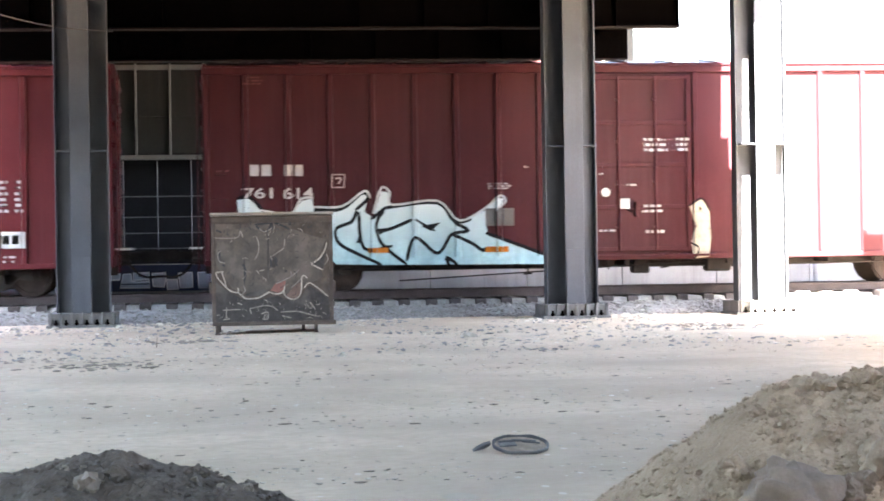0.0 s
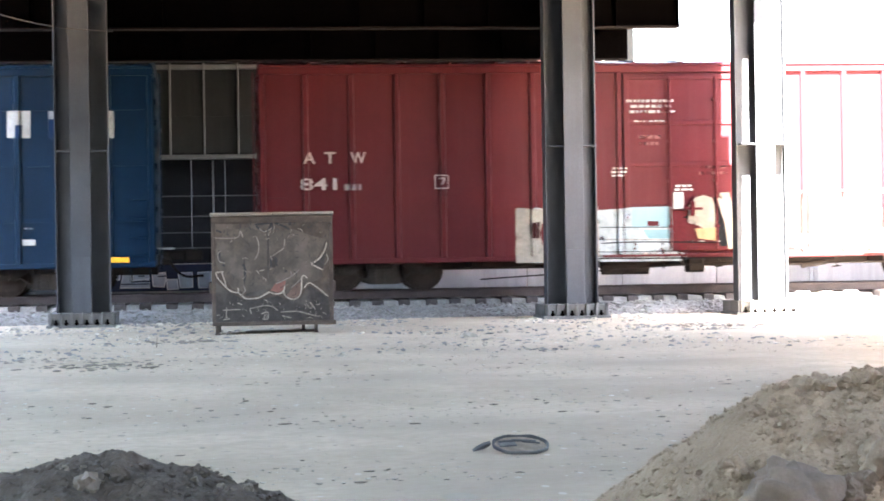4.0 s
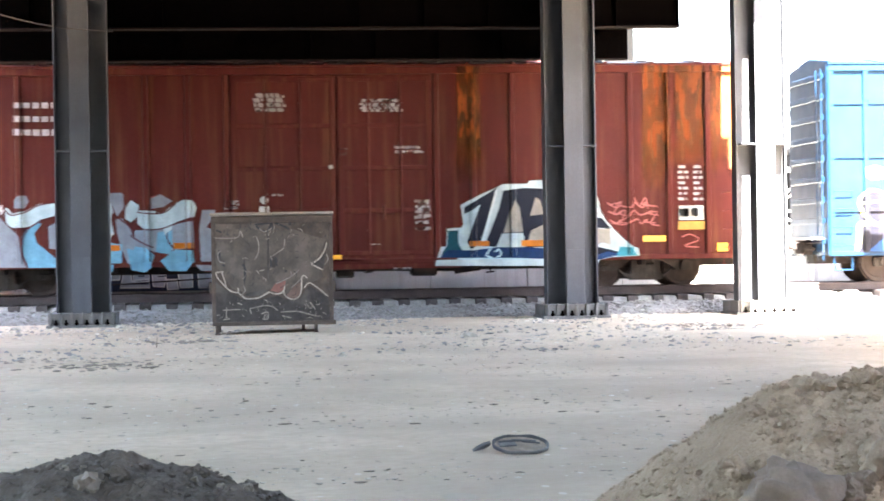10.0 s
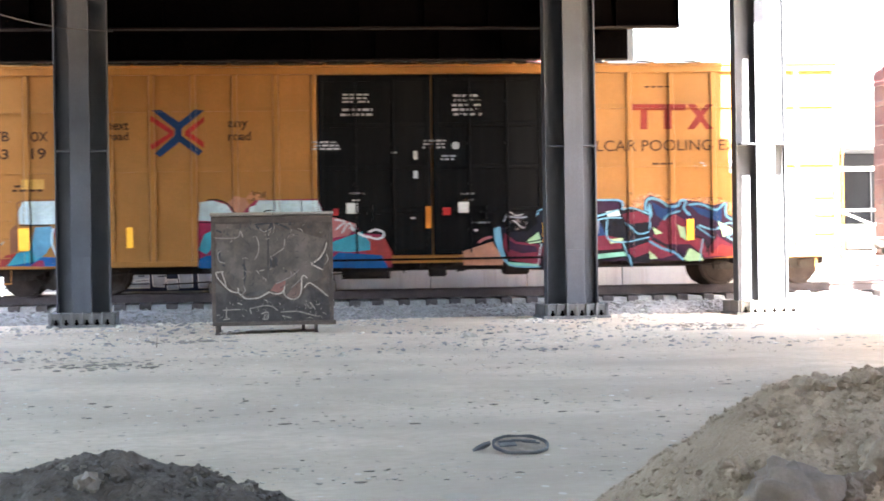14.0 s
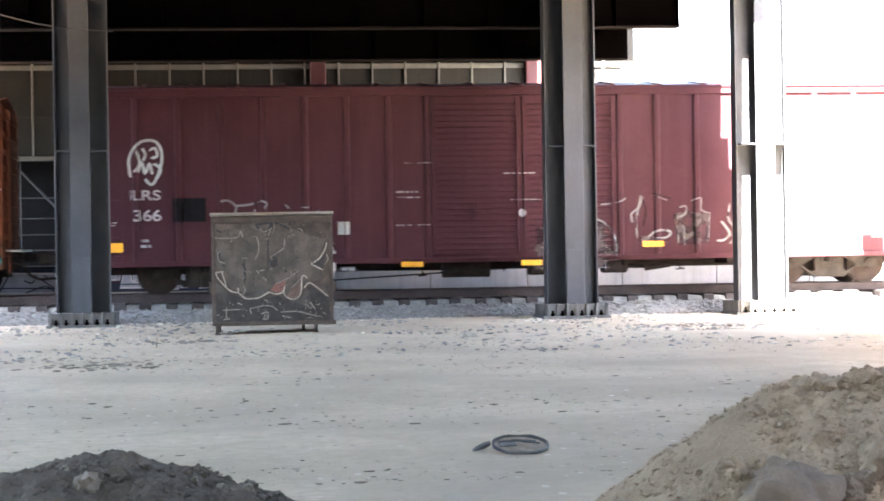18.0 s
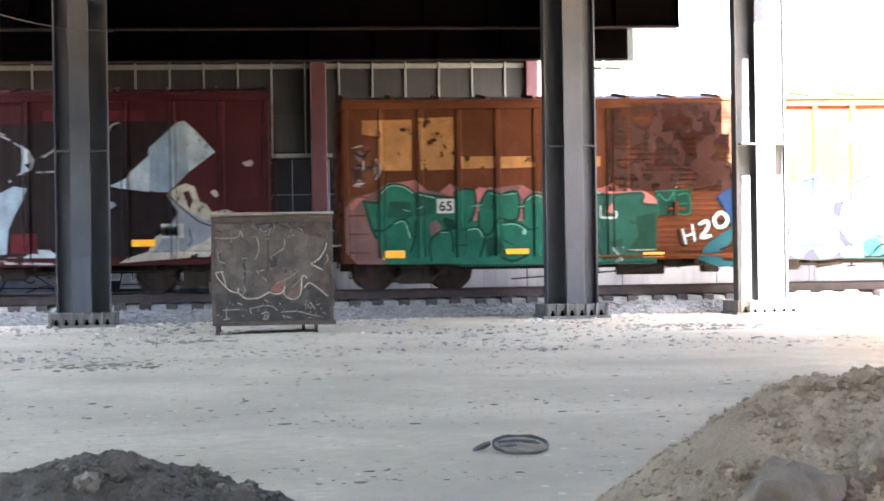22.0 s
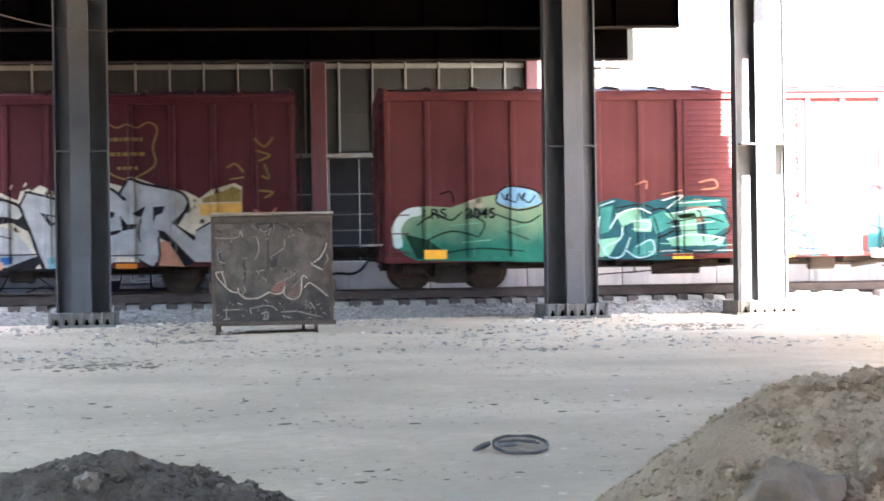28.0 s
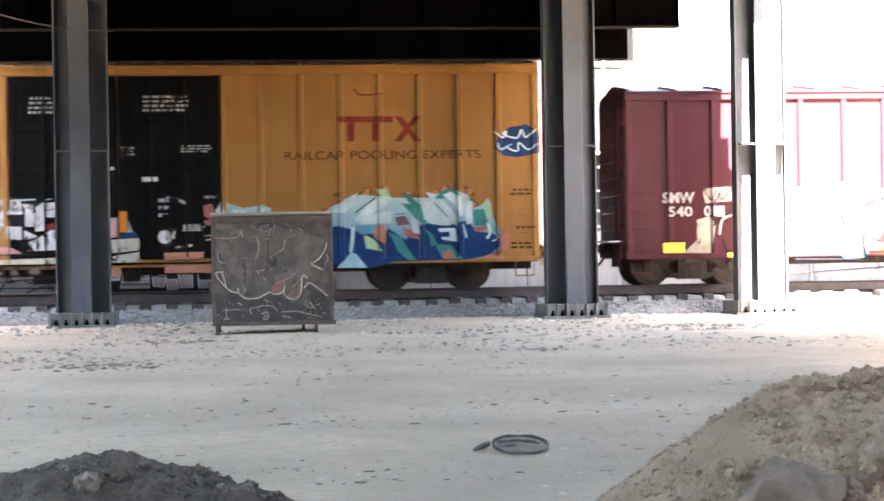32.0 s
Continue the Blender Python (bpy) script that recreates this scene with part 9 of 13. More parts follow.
art += [
    ("blackred", 0, [(11.18, 1.34), (11.35, 1.35), (11.38, 1.02), (11.21, 0.97)]),
    ("smoke", 0, [(12.37, 1.13), (12.58, 1.16), (13.08, 0.99), (12.39, 1.00)]),
    ("smoke", 0, [(13.19, 1.65), (13.47, 1.71), (14.04, 1.64), (14.03, 0.98), (13.30, 0.93)]),
    ("line", 0.04, [(12.45, 2.10), (12.38, 1.81), (12.22, 1.66), (12.24, 1.47)]),
    ("line", 0.03, [(12.51, 2.07), (12.34, 1.62), (12.35, 1.11)]),
    ("line", 0.035, [(12.72, 2.09), (13.17, 1.94)]),
    ("line", 0.05, [(12.62, 1.14), (12.84, 1.28), (13.13, 1.25), (13.04, 1.12), (12.71, 1.09)]),
    ("line", 0.04, [(13.30, 1.79), (13.50, 1.83), (13.48, 1.65), (13.31, 1.58)]),
    ("line", 0.03, [(13.63, 1.95), (13.85, 2.01), (13.86, 1.74), (14.08, 1.66)]),
    ("line", 0.05, [(14.32, 1.48), (14.52, 1.20), (14.39, 1.04), (14.20, 1.03)])]
art += [
    ("line", 0.04, [(14.55, 1.91), (14.50, 1.53), (14.65, 1.27), (14.53, 0.94)]),
    ("line", 0.03, [(13.31, 1.18), (13.32, 0.96)]),
    ("line", 0.025, [(13.44, 1.39), (13.46, 0.93)]),
    ("line", 0.025, [(14.06, 1.64), (14.03, 1.10)]),
    ("line", 0.04, [(11.50, 1.89), (11.91, 1.94), (12.10, 2.04)]),
    ("line", 0.025, [(14.73, 1.76), (14.91, 1.58)]),
    ("black", 0.03, [(12.47, 2.00), (12.56, 1.75), (12.49, 1.38)]),
    ("black", 0.03, [(12.73, 2.14), (13.17, 2.01)])]
mural(car6, "faded_painting", "faded grey and white scrawl over the doors", art)
patch(car6, "yellow", 15.2, 0.9, 0.52, 0.13, "reflector")
mural(car6, "placard", "white outlined placard", [
    ("white", 0.04, [(16.2, 1.42), (16.63, 1.41)]),
    ("white", 0.04, [(16.63, 1.41), (16.62, 1.05)]),
    ("white", 0.04, [(16.62, 1.05), (16.19, 1.06)]),
    ("white", 0.04, [(16.19, 1.06), (16.2, 1.42)]),
    ("white", 0.04, [(16.2, 1.16), (16.62, 1.16)]),
    ("white", 0.04, [(16.41, 1.38), (16.4, 1.2)])])
mural(car6, "tag", "pale blue scribbled tag", [
    ("ice", 0.05, [(17.8, 2.02), (17.96, 2.08), (17.9, 1.82), (18.06, 1.97), (18.12, 1.75)]),
    ("ice", 0.05, [(18.17, 2.05), (18.3, 2.07), (18.25, 1.84), (18.45, 2.05)]),
    ("ice", 0.05, [(17.82, 1.69), (18.06, 1.74), (18.32, 1.63), (18.47, 1.71)]),
    ("ice", 0.05, [(18.32, 1.94), (18.48, 1.79), (18.38, 1.62)])])
bars(car6, "stencil", 17.07, 1.06, 0.18, 0.51, 6, 1)
bars(car6, "stencil", 17.37, 1.06, 0.17, 0.51, 6, 1)
bars(car6, "stencil", 17.89, 1.05, 0.55, 0.09, 1, 2)
mural(car7, "faded_patch", "lighter faded band on the side", [
    ("fade", 0, [(11.6, 3.71), (12.73, 3.78), (14.66, 3.71), (14.65, 3.22), (11.6, 3.26)]),
    ("fade", 0.04, [(14.14, 2.82), (14.38, 2.83)]),
    ("fade", 0.04, [(14.38, 2.83), (14.36, 2.36)]),
    ("fade", 0.04, [(14.14, 2.82), (14.14, 2.36)])])
art = [
    ("tealwhite", 0, [(9.93, 0.58), (9.81, 2.04), (9.83, 2.22), (10.25, 2.46), (10.50, 2.09), (10.59, 2.37), (11.00, 2.49), (11.43, 2.14), (11.71, 2.10), (11.61, 1.92), (11.81, 1.94), (11.88, 2.35), (12.40, 2.55), (12.81, 2.25), (13.40, 2.02), (13.56, 2.21), (13.94, 2.11), (14.28, 2.18), (14.57, 2.35), (14.79, 2.27), (14.76, 0.54), (13.28, 0.57), (13.01, 0.57)]),
    ("line", 0, [(10.58, 1.75), (10.98, 1.74), (10.97, 1.49), (10.58, 1.53)]),
    ("line", 0, [(11.08, 1.55), (11.42, 1.52), (11.42, 1.33), (11.08, 1.39)]),
    ("line", 0, [(10.37, 2.03), (10.56, 1.96), (10.52, 1.62), (10.36, 1.60)])]
art += [
    ("line", 0, [(13.55, 1.49), (13.86, 1.51), (13.67, 1.17), (13.45, 1.24)]),
    ("teal", 0, [(9.92, 0.88), (11.16, 0.90), (12.16, 0.85), (13.29, 0.87), (14.77, 0.86), (14.76, 0.54), (9.92, 0.58)]),
    ("navy", 0, [(9.83, 2.22), (10.25, 2.45), (10.24, 2.03), (9.99, 2.00)]),
    ("navy", 0, [(10.53, 2.32), (11.00, 2.47), (10.94, 1.99), (10.61, 2.09)]),
    ("navy", 0, [(11.86, 2.31), (12.39, 2.53), (12.31, 2.30), (12.16, 1.94), (11.81, 1.96)]),
    ("navy", 0, [(14.24, 2.12), (14.57, 2.32), (14.75, 2.25), (14.73, 2.02), (14.26, 1.98)]),
    ("ink", 0, [(13.38, 1.99), (13.61, 2.14), (13.65, 2.05), (13.49, 1.94)]),
    ("ink", 0, [(10.19, 1.40), (10.02, 1.18), (10.00, 0.98), (10.12, 0.99), (10.37, 1.13), (10.36, 1.30)])]
art += [
    ("ink", 0, [(11.39, 1.83), (11.71, 1.94), (11.56, 1.54), (11.38, 1.58)]),
    ("ink", 0, [(11.47, 1.30), (11.60, 1.21), (11.86, 0.86), (11.66, 0.82), (11.51, 1.03)]),
    ("deepteal", 0, [(12.60, 1.69), (12.67, 1.77), (12.64, 1.49), (12.48, 1.40)]),
    ("navy", 0, [(12.53, 1.19), (12.80, 1.25), (12.96, 0.90), (13.01, 0.59), (12.77, 0.59), (12.79, 0.88), (12.61, 1.05)]),
    ("ink", 0, [(13.10, 1.52), (13.25, 1.72), (13.50, 1.78), (13.51, 1.64), (13.37, 1.49), (13.23, 1.36), (13.13, 1.40)]),
    ("navy", 0, [(13.92, 1.35), (14.09, 1.51), (14.16, 1.13), (13.95, 1.10)]),
    ("ink", 0, [(14.58, 1.38), (14.76, 1.41), (14.75, 1.10), (14.63, 1.12)]),
    ("ink", 0, [(9.93, 0.54), (10.34, 0.70), (10.51, 0.56)]),
    ("ink", 0, [(10.47, 0.55), (10.87, 0.84), (11.06, 0.57)])]
art += [
    ("ink", 0, [(11.21, 0.54), (11.52, 0.75), (11.62, 0.58)]),
    ("ink", 0, [(12.39, 0.57), (12.65, 0.73), (12.78, 0.71), (12.78, 0.58)]),
    ("ink", 0, [(14.01, 0.57), (14.18, 0.68), (14.27, 0.57)]),
    ("navy", 0, [(10.83, 1.39), (10.90, 1.41), (10.93, 1.08), (10.83, 1.15)]),
    ("black", 0.05, [(9.83, 2.21), (10.25, 2.44), (10.51, 2.09), (10.60, 2.35), (11.00, 2.46), (11.43, 2.13), (11.71, 2.09), (11.61, 1.90), (11.83, 1.94)]),
    ("black", 0.05, [(11.83, 1.95), (11.89, 2.32), (12.40, 2.53), (12.81, 2.22), (13.41, 2.00), (13.57, 2.17), (13.94, 2.09), (14.29, 2.15), (14.57, 2.32), (14.79, 2.23)]),
    ("black", 0.045, [(10.24, 2.03), (10.34, 1.75), (10.23, 1.52), (10.05, 1.23), (10.01, 1.01)]),
    ("black", 0.045, [(11.03, 1.97), (10.95, 1.46), (11.00, 1.03), (11.11, 0.87)])]
art += [
    ("black", 0.045, [(11.63, 1.91), (11.40, 1.84), (11.35, 1.57), (11.56, 1.52), (11.64, 1.83)]),
    ("black", 0.045, [(12.28, 1.93), (12.04, 1.54), (12.29, 1.21), (12.55, 1.03)]),
    ("black", 0.035, [(12.02, 1.79), (12.18, 1.88)]),
    ("black", 0.045, [(12.75, 2.09), (12.77, 1.44), (12.88, 1.06), (12.99, 0.84)]),
    ("mist", 0.04, [(12.47, 2.08), (12.24, 1.54), (12.34, 1.39), (12.59, 1.75)]),
    ("mist", 0.035, [(12.47, 2.08), (12.71, 2.05), (12.74, 1.47)]),
    ("black", 0.045, [(13.08, 1.52), (13.25, 1.74), (13.53, 1.80)]),
    ("black", 0.045, [(13.63, 1.79), (13.42, 1.33), (13.79, 1.00)]),
    ("black", 0.045, [(13.23, 1.33), (13.79, 0.98), (13.30, 0.69), (13.22, 0.58)]),
    ("black", 0.045, [(14.20, 1.95), (13.86, 1.36), (13.90, 1.10), (14.19, 1.13)]),
    ("black", 0.04, [(14.41, 1.48), (14.78, 1.50)]),
    ("black", 0.035, [(9.92, 0.87), (11.10, 0.89), (11.22, 0.96)])]
art += [
    ("black", 0.05, [(12.15, 0.57), (12.53, 0.88), (13.04, 0.91), (13.41, 0.94)]),
    ("black", 0.045, [(9.92, 0.56), (10.35, 0.59), (11.09, 0.55), (11.59, 0.60), (13.03, 0.59)]),
    ("white", 0.045, [(9.79, 2.22), (10.26, 2.50), (10.49, 2.14), (10.58, 2.40), (11.01, 2.53), (11.44, 2.18), (11.75, 2.14)]),
    ("white", 0.045, [(11.82, 2.35), (12.41, 2.59), (12.82, 2.30), (13.39, 2.08), (13.56, 2.25), (13.94, 2.15), (14.29, 2.22), (14.57, 2.39), (14.79, 2.32)]),
    ("white", 0.03, [(11.01, 2.53), (11.09, 2.73)]),
    ("black", 0.045, [(15.95, 1.40), (16.36, 1.12)]),
    ("dim", 0.03, [(13.31, 2.18), (13.47, 2.33), (13.42, 2.19)])]
art += [
    ("tealwhite", 0, [(13.24, 2.20), (14.00, 2.10), (14.30, 2.31), (14.66, 2.38), (15.13, 2.30), (15.85, 2.39), (15.66, 2.02), (15.42, 1.61), (15.21, 1.24), (14.75, 1.04), (14.75, 0.62), (13.21, 0.57)]),
    ("teal", 0, [(14.75, 1.04), (15.21, 1.17), (15.49, 1.17), (15.83, 1.49), (16.09, 1.28), (16.32, 0.84), (16.25, 0.71), (15.77, 0.67), (15.70, 0.84), (15.34, 0.80), (14.87, 0.62), (13.21, 0.57), (13.22, 1.06)]),
    ("navy", 0, [(14.23, 2.05), (14.32, 2.26), (14.61, 2.37), (14.68, 2.04)]),
    ("navy", 0, [(13.76, 1.10), (14.08, 1.77), (14.17, 1.49), (14.05, 1.19), (13.85, 1.01)]),
    ("ink", 0, [(14.76, 1.39), (14.95, 1.43), (14.92, 1.06), (14.76, 1.13)]),
    ("black", 0.045, [(13.59, 2.15), (14.01, 2.08), (14.32, 2.31), (14.63, 2.42), (15.13, 2.30), (15.87, 2.38)])]
art += [
    ("black", 0.045, [(15.87, 2.38), (15.42, 1.59), (15.19, 1.24), (15.52, 1.17), (15.86, 1.49), (16.32, 0.83)]),
    ("black", 0.045, [(14.75, 1.97), (14.78, 1.04)]),
    ("black", 0.045, [(14.08, 1.98), (14.17, 1.51), (13.83, 1.01), (13.57, 1.20)]),
    ("white", 0.04, [(13.59, 2.22), (14.01, 2.15), (14.33, 2.38), (14.66, 2.49), (15.16, 2.37), (15.87, 2.45)])]
mural(car7, "spray_lettering", "white to teal spray lettering with blue tips", art, True)
mural(car7, "tag", "thin white scribbled tag", [
    ("line", 0.035, [(14.96, 2.67), (15.16, 2.86), (15.33, 2.7), (15.55, 2.98), (15.72, 2.83), (15.98, 3.17), (16.07, 2.72), (16.29, 3.13)]),
    ("line", 0.035, [(15.41, 2.42), (15.8, 2.53), (16.15, 2.4)]),
    ("white", 0.05, [(15.8, 2.14), (16, 2.4), (16.32, 2.4)]),
    ("white", 0.05, [(15.68, 3.05), (15.82, 3.3)])])
patch(car7, "yellow", 11.54, 0.70, 0.49, 0.10, "reflector")
patch(car7, "yellow", 6.88, 0.67, 0.48, 0.11, "reflector")
patch(car7, "yellow", 15.13, 0.74, 0.44, 0.17, "reflector")
art = [
    ("rose", 0, [(2.56, 2.37), (2.68, 2.26), (2.92, 2.32), (3.16, 2.18), (3.34, 2.32), (3.76, 2.25), (4.96, 2.16), (5.15, 2.17), (5.45, 2.33), (5.69, 2.26), (5.94, 2.28), (6.18, 2.38), (6.42, 2.28), (6.94, 2.18), (7.21, 2.01), (7.19, 0.52), (2.54, 0.53)]),
    ("green", 0, [(2.56, 2.10), (2.65, 2.07), (2.74, 2.22), (2.92, 2.26), (3.13, 2.20), (3.19, 1.88), (3.22, 1.68), (3.30, 1.82), (3.37, 2.12), (3.55, 2.22), (3.73, 2.15), (3.85, 1.96), (4.36, 1.92), (4.96, 1.98), (5.18, 2.10), (5.43, 1.97), (5.46, 2.15), (5.57, 2.21), (5.93, 2.15), (6.12, 2.11), (6.87, 2.14), (6.90, 1.92), (7.21, 1.87), (7.19, 0.52), (2.54, 0.52)])]
art += [
    ("hunter", 0, [(5.57, 2.21), (5.93, 2.15), (6.12, 2.11), (6.87, 2.14), (6.90, 1.92), (7.21, 1.87), (7.19, 0.52), (5.97, 0.54), (5.70, 1.05), (5.63, 1.66), (5.51, 1.97)]),
    ("darkgreen", 0, [(5.38, 1.82), (5.52, 1.98), (5.57, 1.34), (5.43, 1.24), (5.35, 1.42)]),
    ("darkgreen", 0, [(6.09, 1.03), (6.40, 1.11), (6.41, 0.94), (6.16, 0.91)]),
    ("darkgreen", 0, [(6.72, 1.60), (7.17, 1.69), (7.18, 0.77), (6.47, 0.79), (6.77, 1.15)]),
    ("darkgreen", 0, [(3.04, 1.50), (3.26, 1.50), (3.19, 1.38), (2.93, 1.40)]),
    ("darkgreen", 0, [(3.69, 1.66), (3.78, 1.70), (3.77, 1.41), (3.70, 1.45)]),
    ("darkgreen", 0, [(5.03, 1.98), (5.39, 2.06), (5.40, 1.98), (5.20, 1.91)]),
    ("darkgreen", 0, [(4.98, 1.56), (5.12, 1.49), (5.00, 1.40)]),
    ("darkgreen", 0.05, [(2.86, 2.22), (2.84, 1.52), (2.90, 0.84)])]
art += [
    ("darkgreen", 0.05, [(3.19, 2.18), (3.07, 1.67), (2.92, 1.47)]),
    ("darkgreen", 0.05, [(2.92, 1.38), (3.22, 1.37), (3.40, 1.19), (3.27, 0.65)]),
    ("darkgreen", 0.05, [(5.62, 2.18), (5.73, 1.23), (5.98, 0.60)]),
    ("darkgreen", 0.05, [(6.09, 2.08), (5.93, 1.66), (5.96, 1.29)]),
    ("darkgreen", 0.05, [(6.56, 1.51), (6.71, 1.45), (6.91, 1.59)]),
    ("darkgreen", 0.06, [(5.57, 2.21), (6.12, 2.11), (6.87, 2.14), (6.88, 1.91), (7.21, 1.87)]),
    ("darkgreen", 0.05, [(2.56, 2.10), (2.65, 2.07), (2.74, 2.22), (2.92, 2.26), (3.13, 2.20), (3.21, 1.70), (3.30, 1.82), (3.37, 2.12), (3.55, 2.22), (3.76, 2.14)]),
    ("darkgreen", 0.05, [(4.96, 1.98), (5.18, 2.10), (5.43, 1.97)]),
    ("darkgreen", 0.05, [(4.97, 0.94), (5.67, 0.74)]),
    ("darkgreen", 0.04, [(4.36, 1.92), (4.41, 1.25), (4.28, 0.64)]),
    ("darkgreen", 0.04, [(4.06, 1.96), (3.99, 1.50), (4.10, 1.07)])]
art += [
    ("darkgreen", 0.05, [(2.54, 0.56), (4.94, 0.55), (7.19, 0.57)]),
    ("mint", 0.03, [(5.01, 0.97), (5.31, 0.91), (5.34, 0.78), (5.13, 0.55)]),
    ("mint", 0.03, [(5.47, 2.17), (5.69, 2.19), (5.92, 2.15)]),
    ("mint", 0.03, [(2.76, 2.20), (2.92, 2.24), (3.10, 2.18)]),
    ("mint", 0.03, [(3.40, 2.10), (3.55, 2.18), (3.70, 2.13)]),
    ("mint", 0.03, [(2.58, 1.33), (2.73, 1.36)]),
    ("mint", 0.025, [(2.92, 1.33), (3.19, 1.32), (3.35, 1.18)]),
    ("mint", 0, [(2.80, 0.83), (2.90, 0.84), (2.89, 0.75), (2.81, 0.75)]),
    ("mint", 0, [(4.96, 1.18), (5.05, 1.17), (5.03, 1.06), (4.96, 1.06)]),
    ("rose", 0, [(6.04, 1.71), (6.17, 1.96), (6.21, 1.68)]),
    ("white", 0.05, [(5.91, 1.87), (5.91, 1.61)]),
    ("white", 0.05, [(5.90, 1.60), (6.24, 1.59), (6.24, 1.75)])]
art += [
    ("grey", 0, [(6.15, 0.91), (6.23, 0.92), (6.42, 0.61), (6.21, 0.55), (6.31, 0.71)]),
    ("ice", 0.03, [(6.16, 0.89), (6.40, 0.60)]),
    ("line", 0.03, [(6.40, 0.91), (6.52, 0.84), (7.19, 0.84)])]
art += [
    ("dustrose", 0, [(0.05, 1.87), (0.22, 2.14), (0.69, 2.23), (1.01, 2.44), (1.65, 2.51), (1.91, 2.27), (2.17, 2.22), (2.44, 2.42), (2.70, 2.26), (3.02, 2.26), (3.13, 2.35), (3.29, 2.28), (4.09, 2.38), (4.30, 2.24), (4.60, 2.19), (4.57, 0.54), (0.30, 0.61), (0.04, 0.88)]),
    ("rose", 0, [(1.22, 2.44), (1.65, 2.51), (1.88, 2.27), (1.64, 2.22)]),
    ("rose", 0, [(2.22, 2.22), (2.44, 2.41), (2.57, 2.25), (2.54, 2.11)]),
    ("rose", 0, [(3.00, 2.05), (3.05, 2.31), (3.29, 2.31), (3.12, 1.99)]),
    ("rose", 0, [(3.99, 2.19), (4.09, 2.36), (4.33, 2.24), (4.14, 2.03)]),
    ("rose", 0, [(0.13, 1.93), (0.32, 2.12), (0.69, 2.21), (0.42, 2.05), (0.21, 1.82)])]
art += [
    ("green", 0, [(0.42, 2.05), (0.82, 2.02), (0.82, 2.23), (1.06, 2.41), (1.38, 2.38), (1.61, 2.22), (2.12, 2.14), (2.57, 2.11), (2.57, 2.25), (2.98, 2.26), (3.02, 1.89), (3.10, 1.94), (3.29, 2.23), (3.55, 2.17), (3.98, 2.20), (4.02, 1.87), (4.14, 1.98), (4.36, 2.16), (4.61, 2.13), (4.58, 0.54), (0.95, 0.60), (0.85, 0.92), (0.73, 1.29), (0.57, 1.50), (0.50, 1.82)]),
    ("hunter", 0, [(1.64, 2.01), (1.72, 2.17), (2.12, 2.07), (2.08, 1.74), (1.71, 1.67), (1.65, 1.70)]),
    ("hunter", 0, [(1.06, 2.02), (1.53, 2.01), (1.58, 1.70), (1.37, 1.59), (1.00, 1.68)]),
    ("dustrose", 0, [(1.95, 1.48), (2.11, 1.59), (2.26, 1.42), (2.16, 1.32), (2.00, 1.21)]),
    ("darkgreen", 0, [(2.27, 1.66), (2.53, 1.58), (2.59, 1.37), (2.33, 1.36)])]
art += [
    ("rose", 0, [(3.00, 1.94), (3.10, 1.86), (3.06, 1.57), (2.97, 1.56)]),
    ("rose", 0, [(4.02, 1.85), (4.14, 1.77), (4.13, 1.54), (4.00, 1.55)]),
    ("hunter", 0, [(3.22, 1.14), (3.54, 1.22), (3.64, 0.82), (3.26, 0.72)]),
    ("darkgreen", 0.05, [(0.42, 2.04), (0.82, 2.01), (0.84, 2.23), (1.06, 2.40), (1.38, 2.38), (1.61, 2.22), (1.69, 2.06)]),
    ("darkgreen", 0.05, [(1.69, 2.22), (2.12, 2.14), (2.59, 2.07)]),
    ("darkgreen", 0.05, [(2.57, 2.09), (2.57, 2.24), (2.98, 2.26), (3.00, 1.78), (2.85, 1.51)]),
    ("darkgreen", 0.05, [(3.10, 1.89), (3.29, 2.23), (3.58, 2.16), (3.99, 2.20), (4.01, 1.66), (3.81, 1.55), (3.55, 1.64)]),
    ("darkgreen", 0.05, [(3.55, 1.63), (3.33, 1.25), (3.11, 1.36), (3.08, 1.78)]),
    ("darkgreen", 0.05, [(4.13, 1.56), (4.14, 1.98), (4.36, 2.15), (4.61, 2.12)])]
art += [
    ("darkgreen", 0.05, [(1.13, 1.54), (1.42, 1.59), (1.55, 1.17)]),
    ("darkgreen", 0.05, [(0.62, 1.39), (0.89, 1.36), (1.13, 1.52)]),
    ("darkgreen", 0.05, [(1.66, 1.59), (1.62, 1.17), (1.51, 0.85)]),
    ("darkgreen", 0.05, [(1.99, 0.64), (1.97, 1.11), (2.21, 1.32), (2.42, 1.34)]),
    ("darkgreen", 0.05, [(2.64, 1.36), (2.79, 1.36), (3.06, 1.40), (3.22, 1.20), (3.10, 0.72)]),
    ("darkgreen", 0.04, [(2.50, 1.00), (2.84, 1.02)]),
    ("darkgreen", 0.05, [(3.54, 1.50), (3.97, 1.50), (4.25, 1.33)]),
    ("darkgreen", 0.04, [(3.62, 1.14), (3.86, 1.00)]),
    ("darkgreen", 0.06, [(3.56, 0.74), (3.85, 0.63), (4.23, 0.78)]),
    ("darkgreen", 0.05, [(4.13, 1.32), (4.60, 1.40)]),
    ("darkgreen", 0.06, [(0.48, 2.03), (0.63, 1.45), (0.76, 1.18)]),
    ("darkgreen", 0.04, [(2.27, 1.58), (2.47, 1.26), (2.49, 0.84)]),
    ("mint", 0.025, [(0.86, 2.21), (1.06, 2.37), (1.38, 2.35), (1.60, 2.19)])]
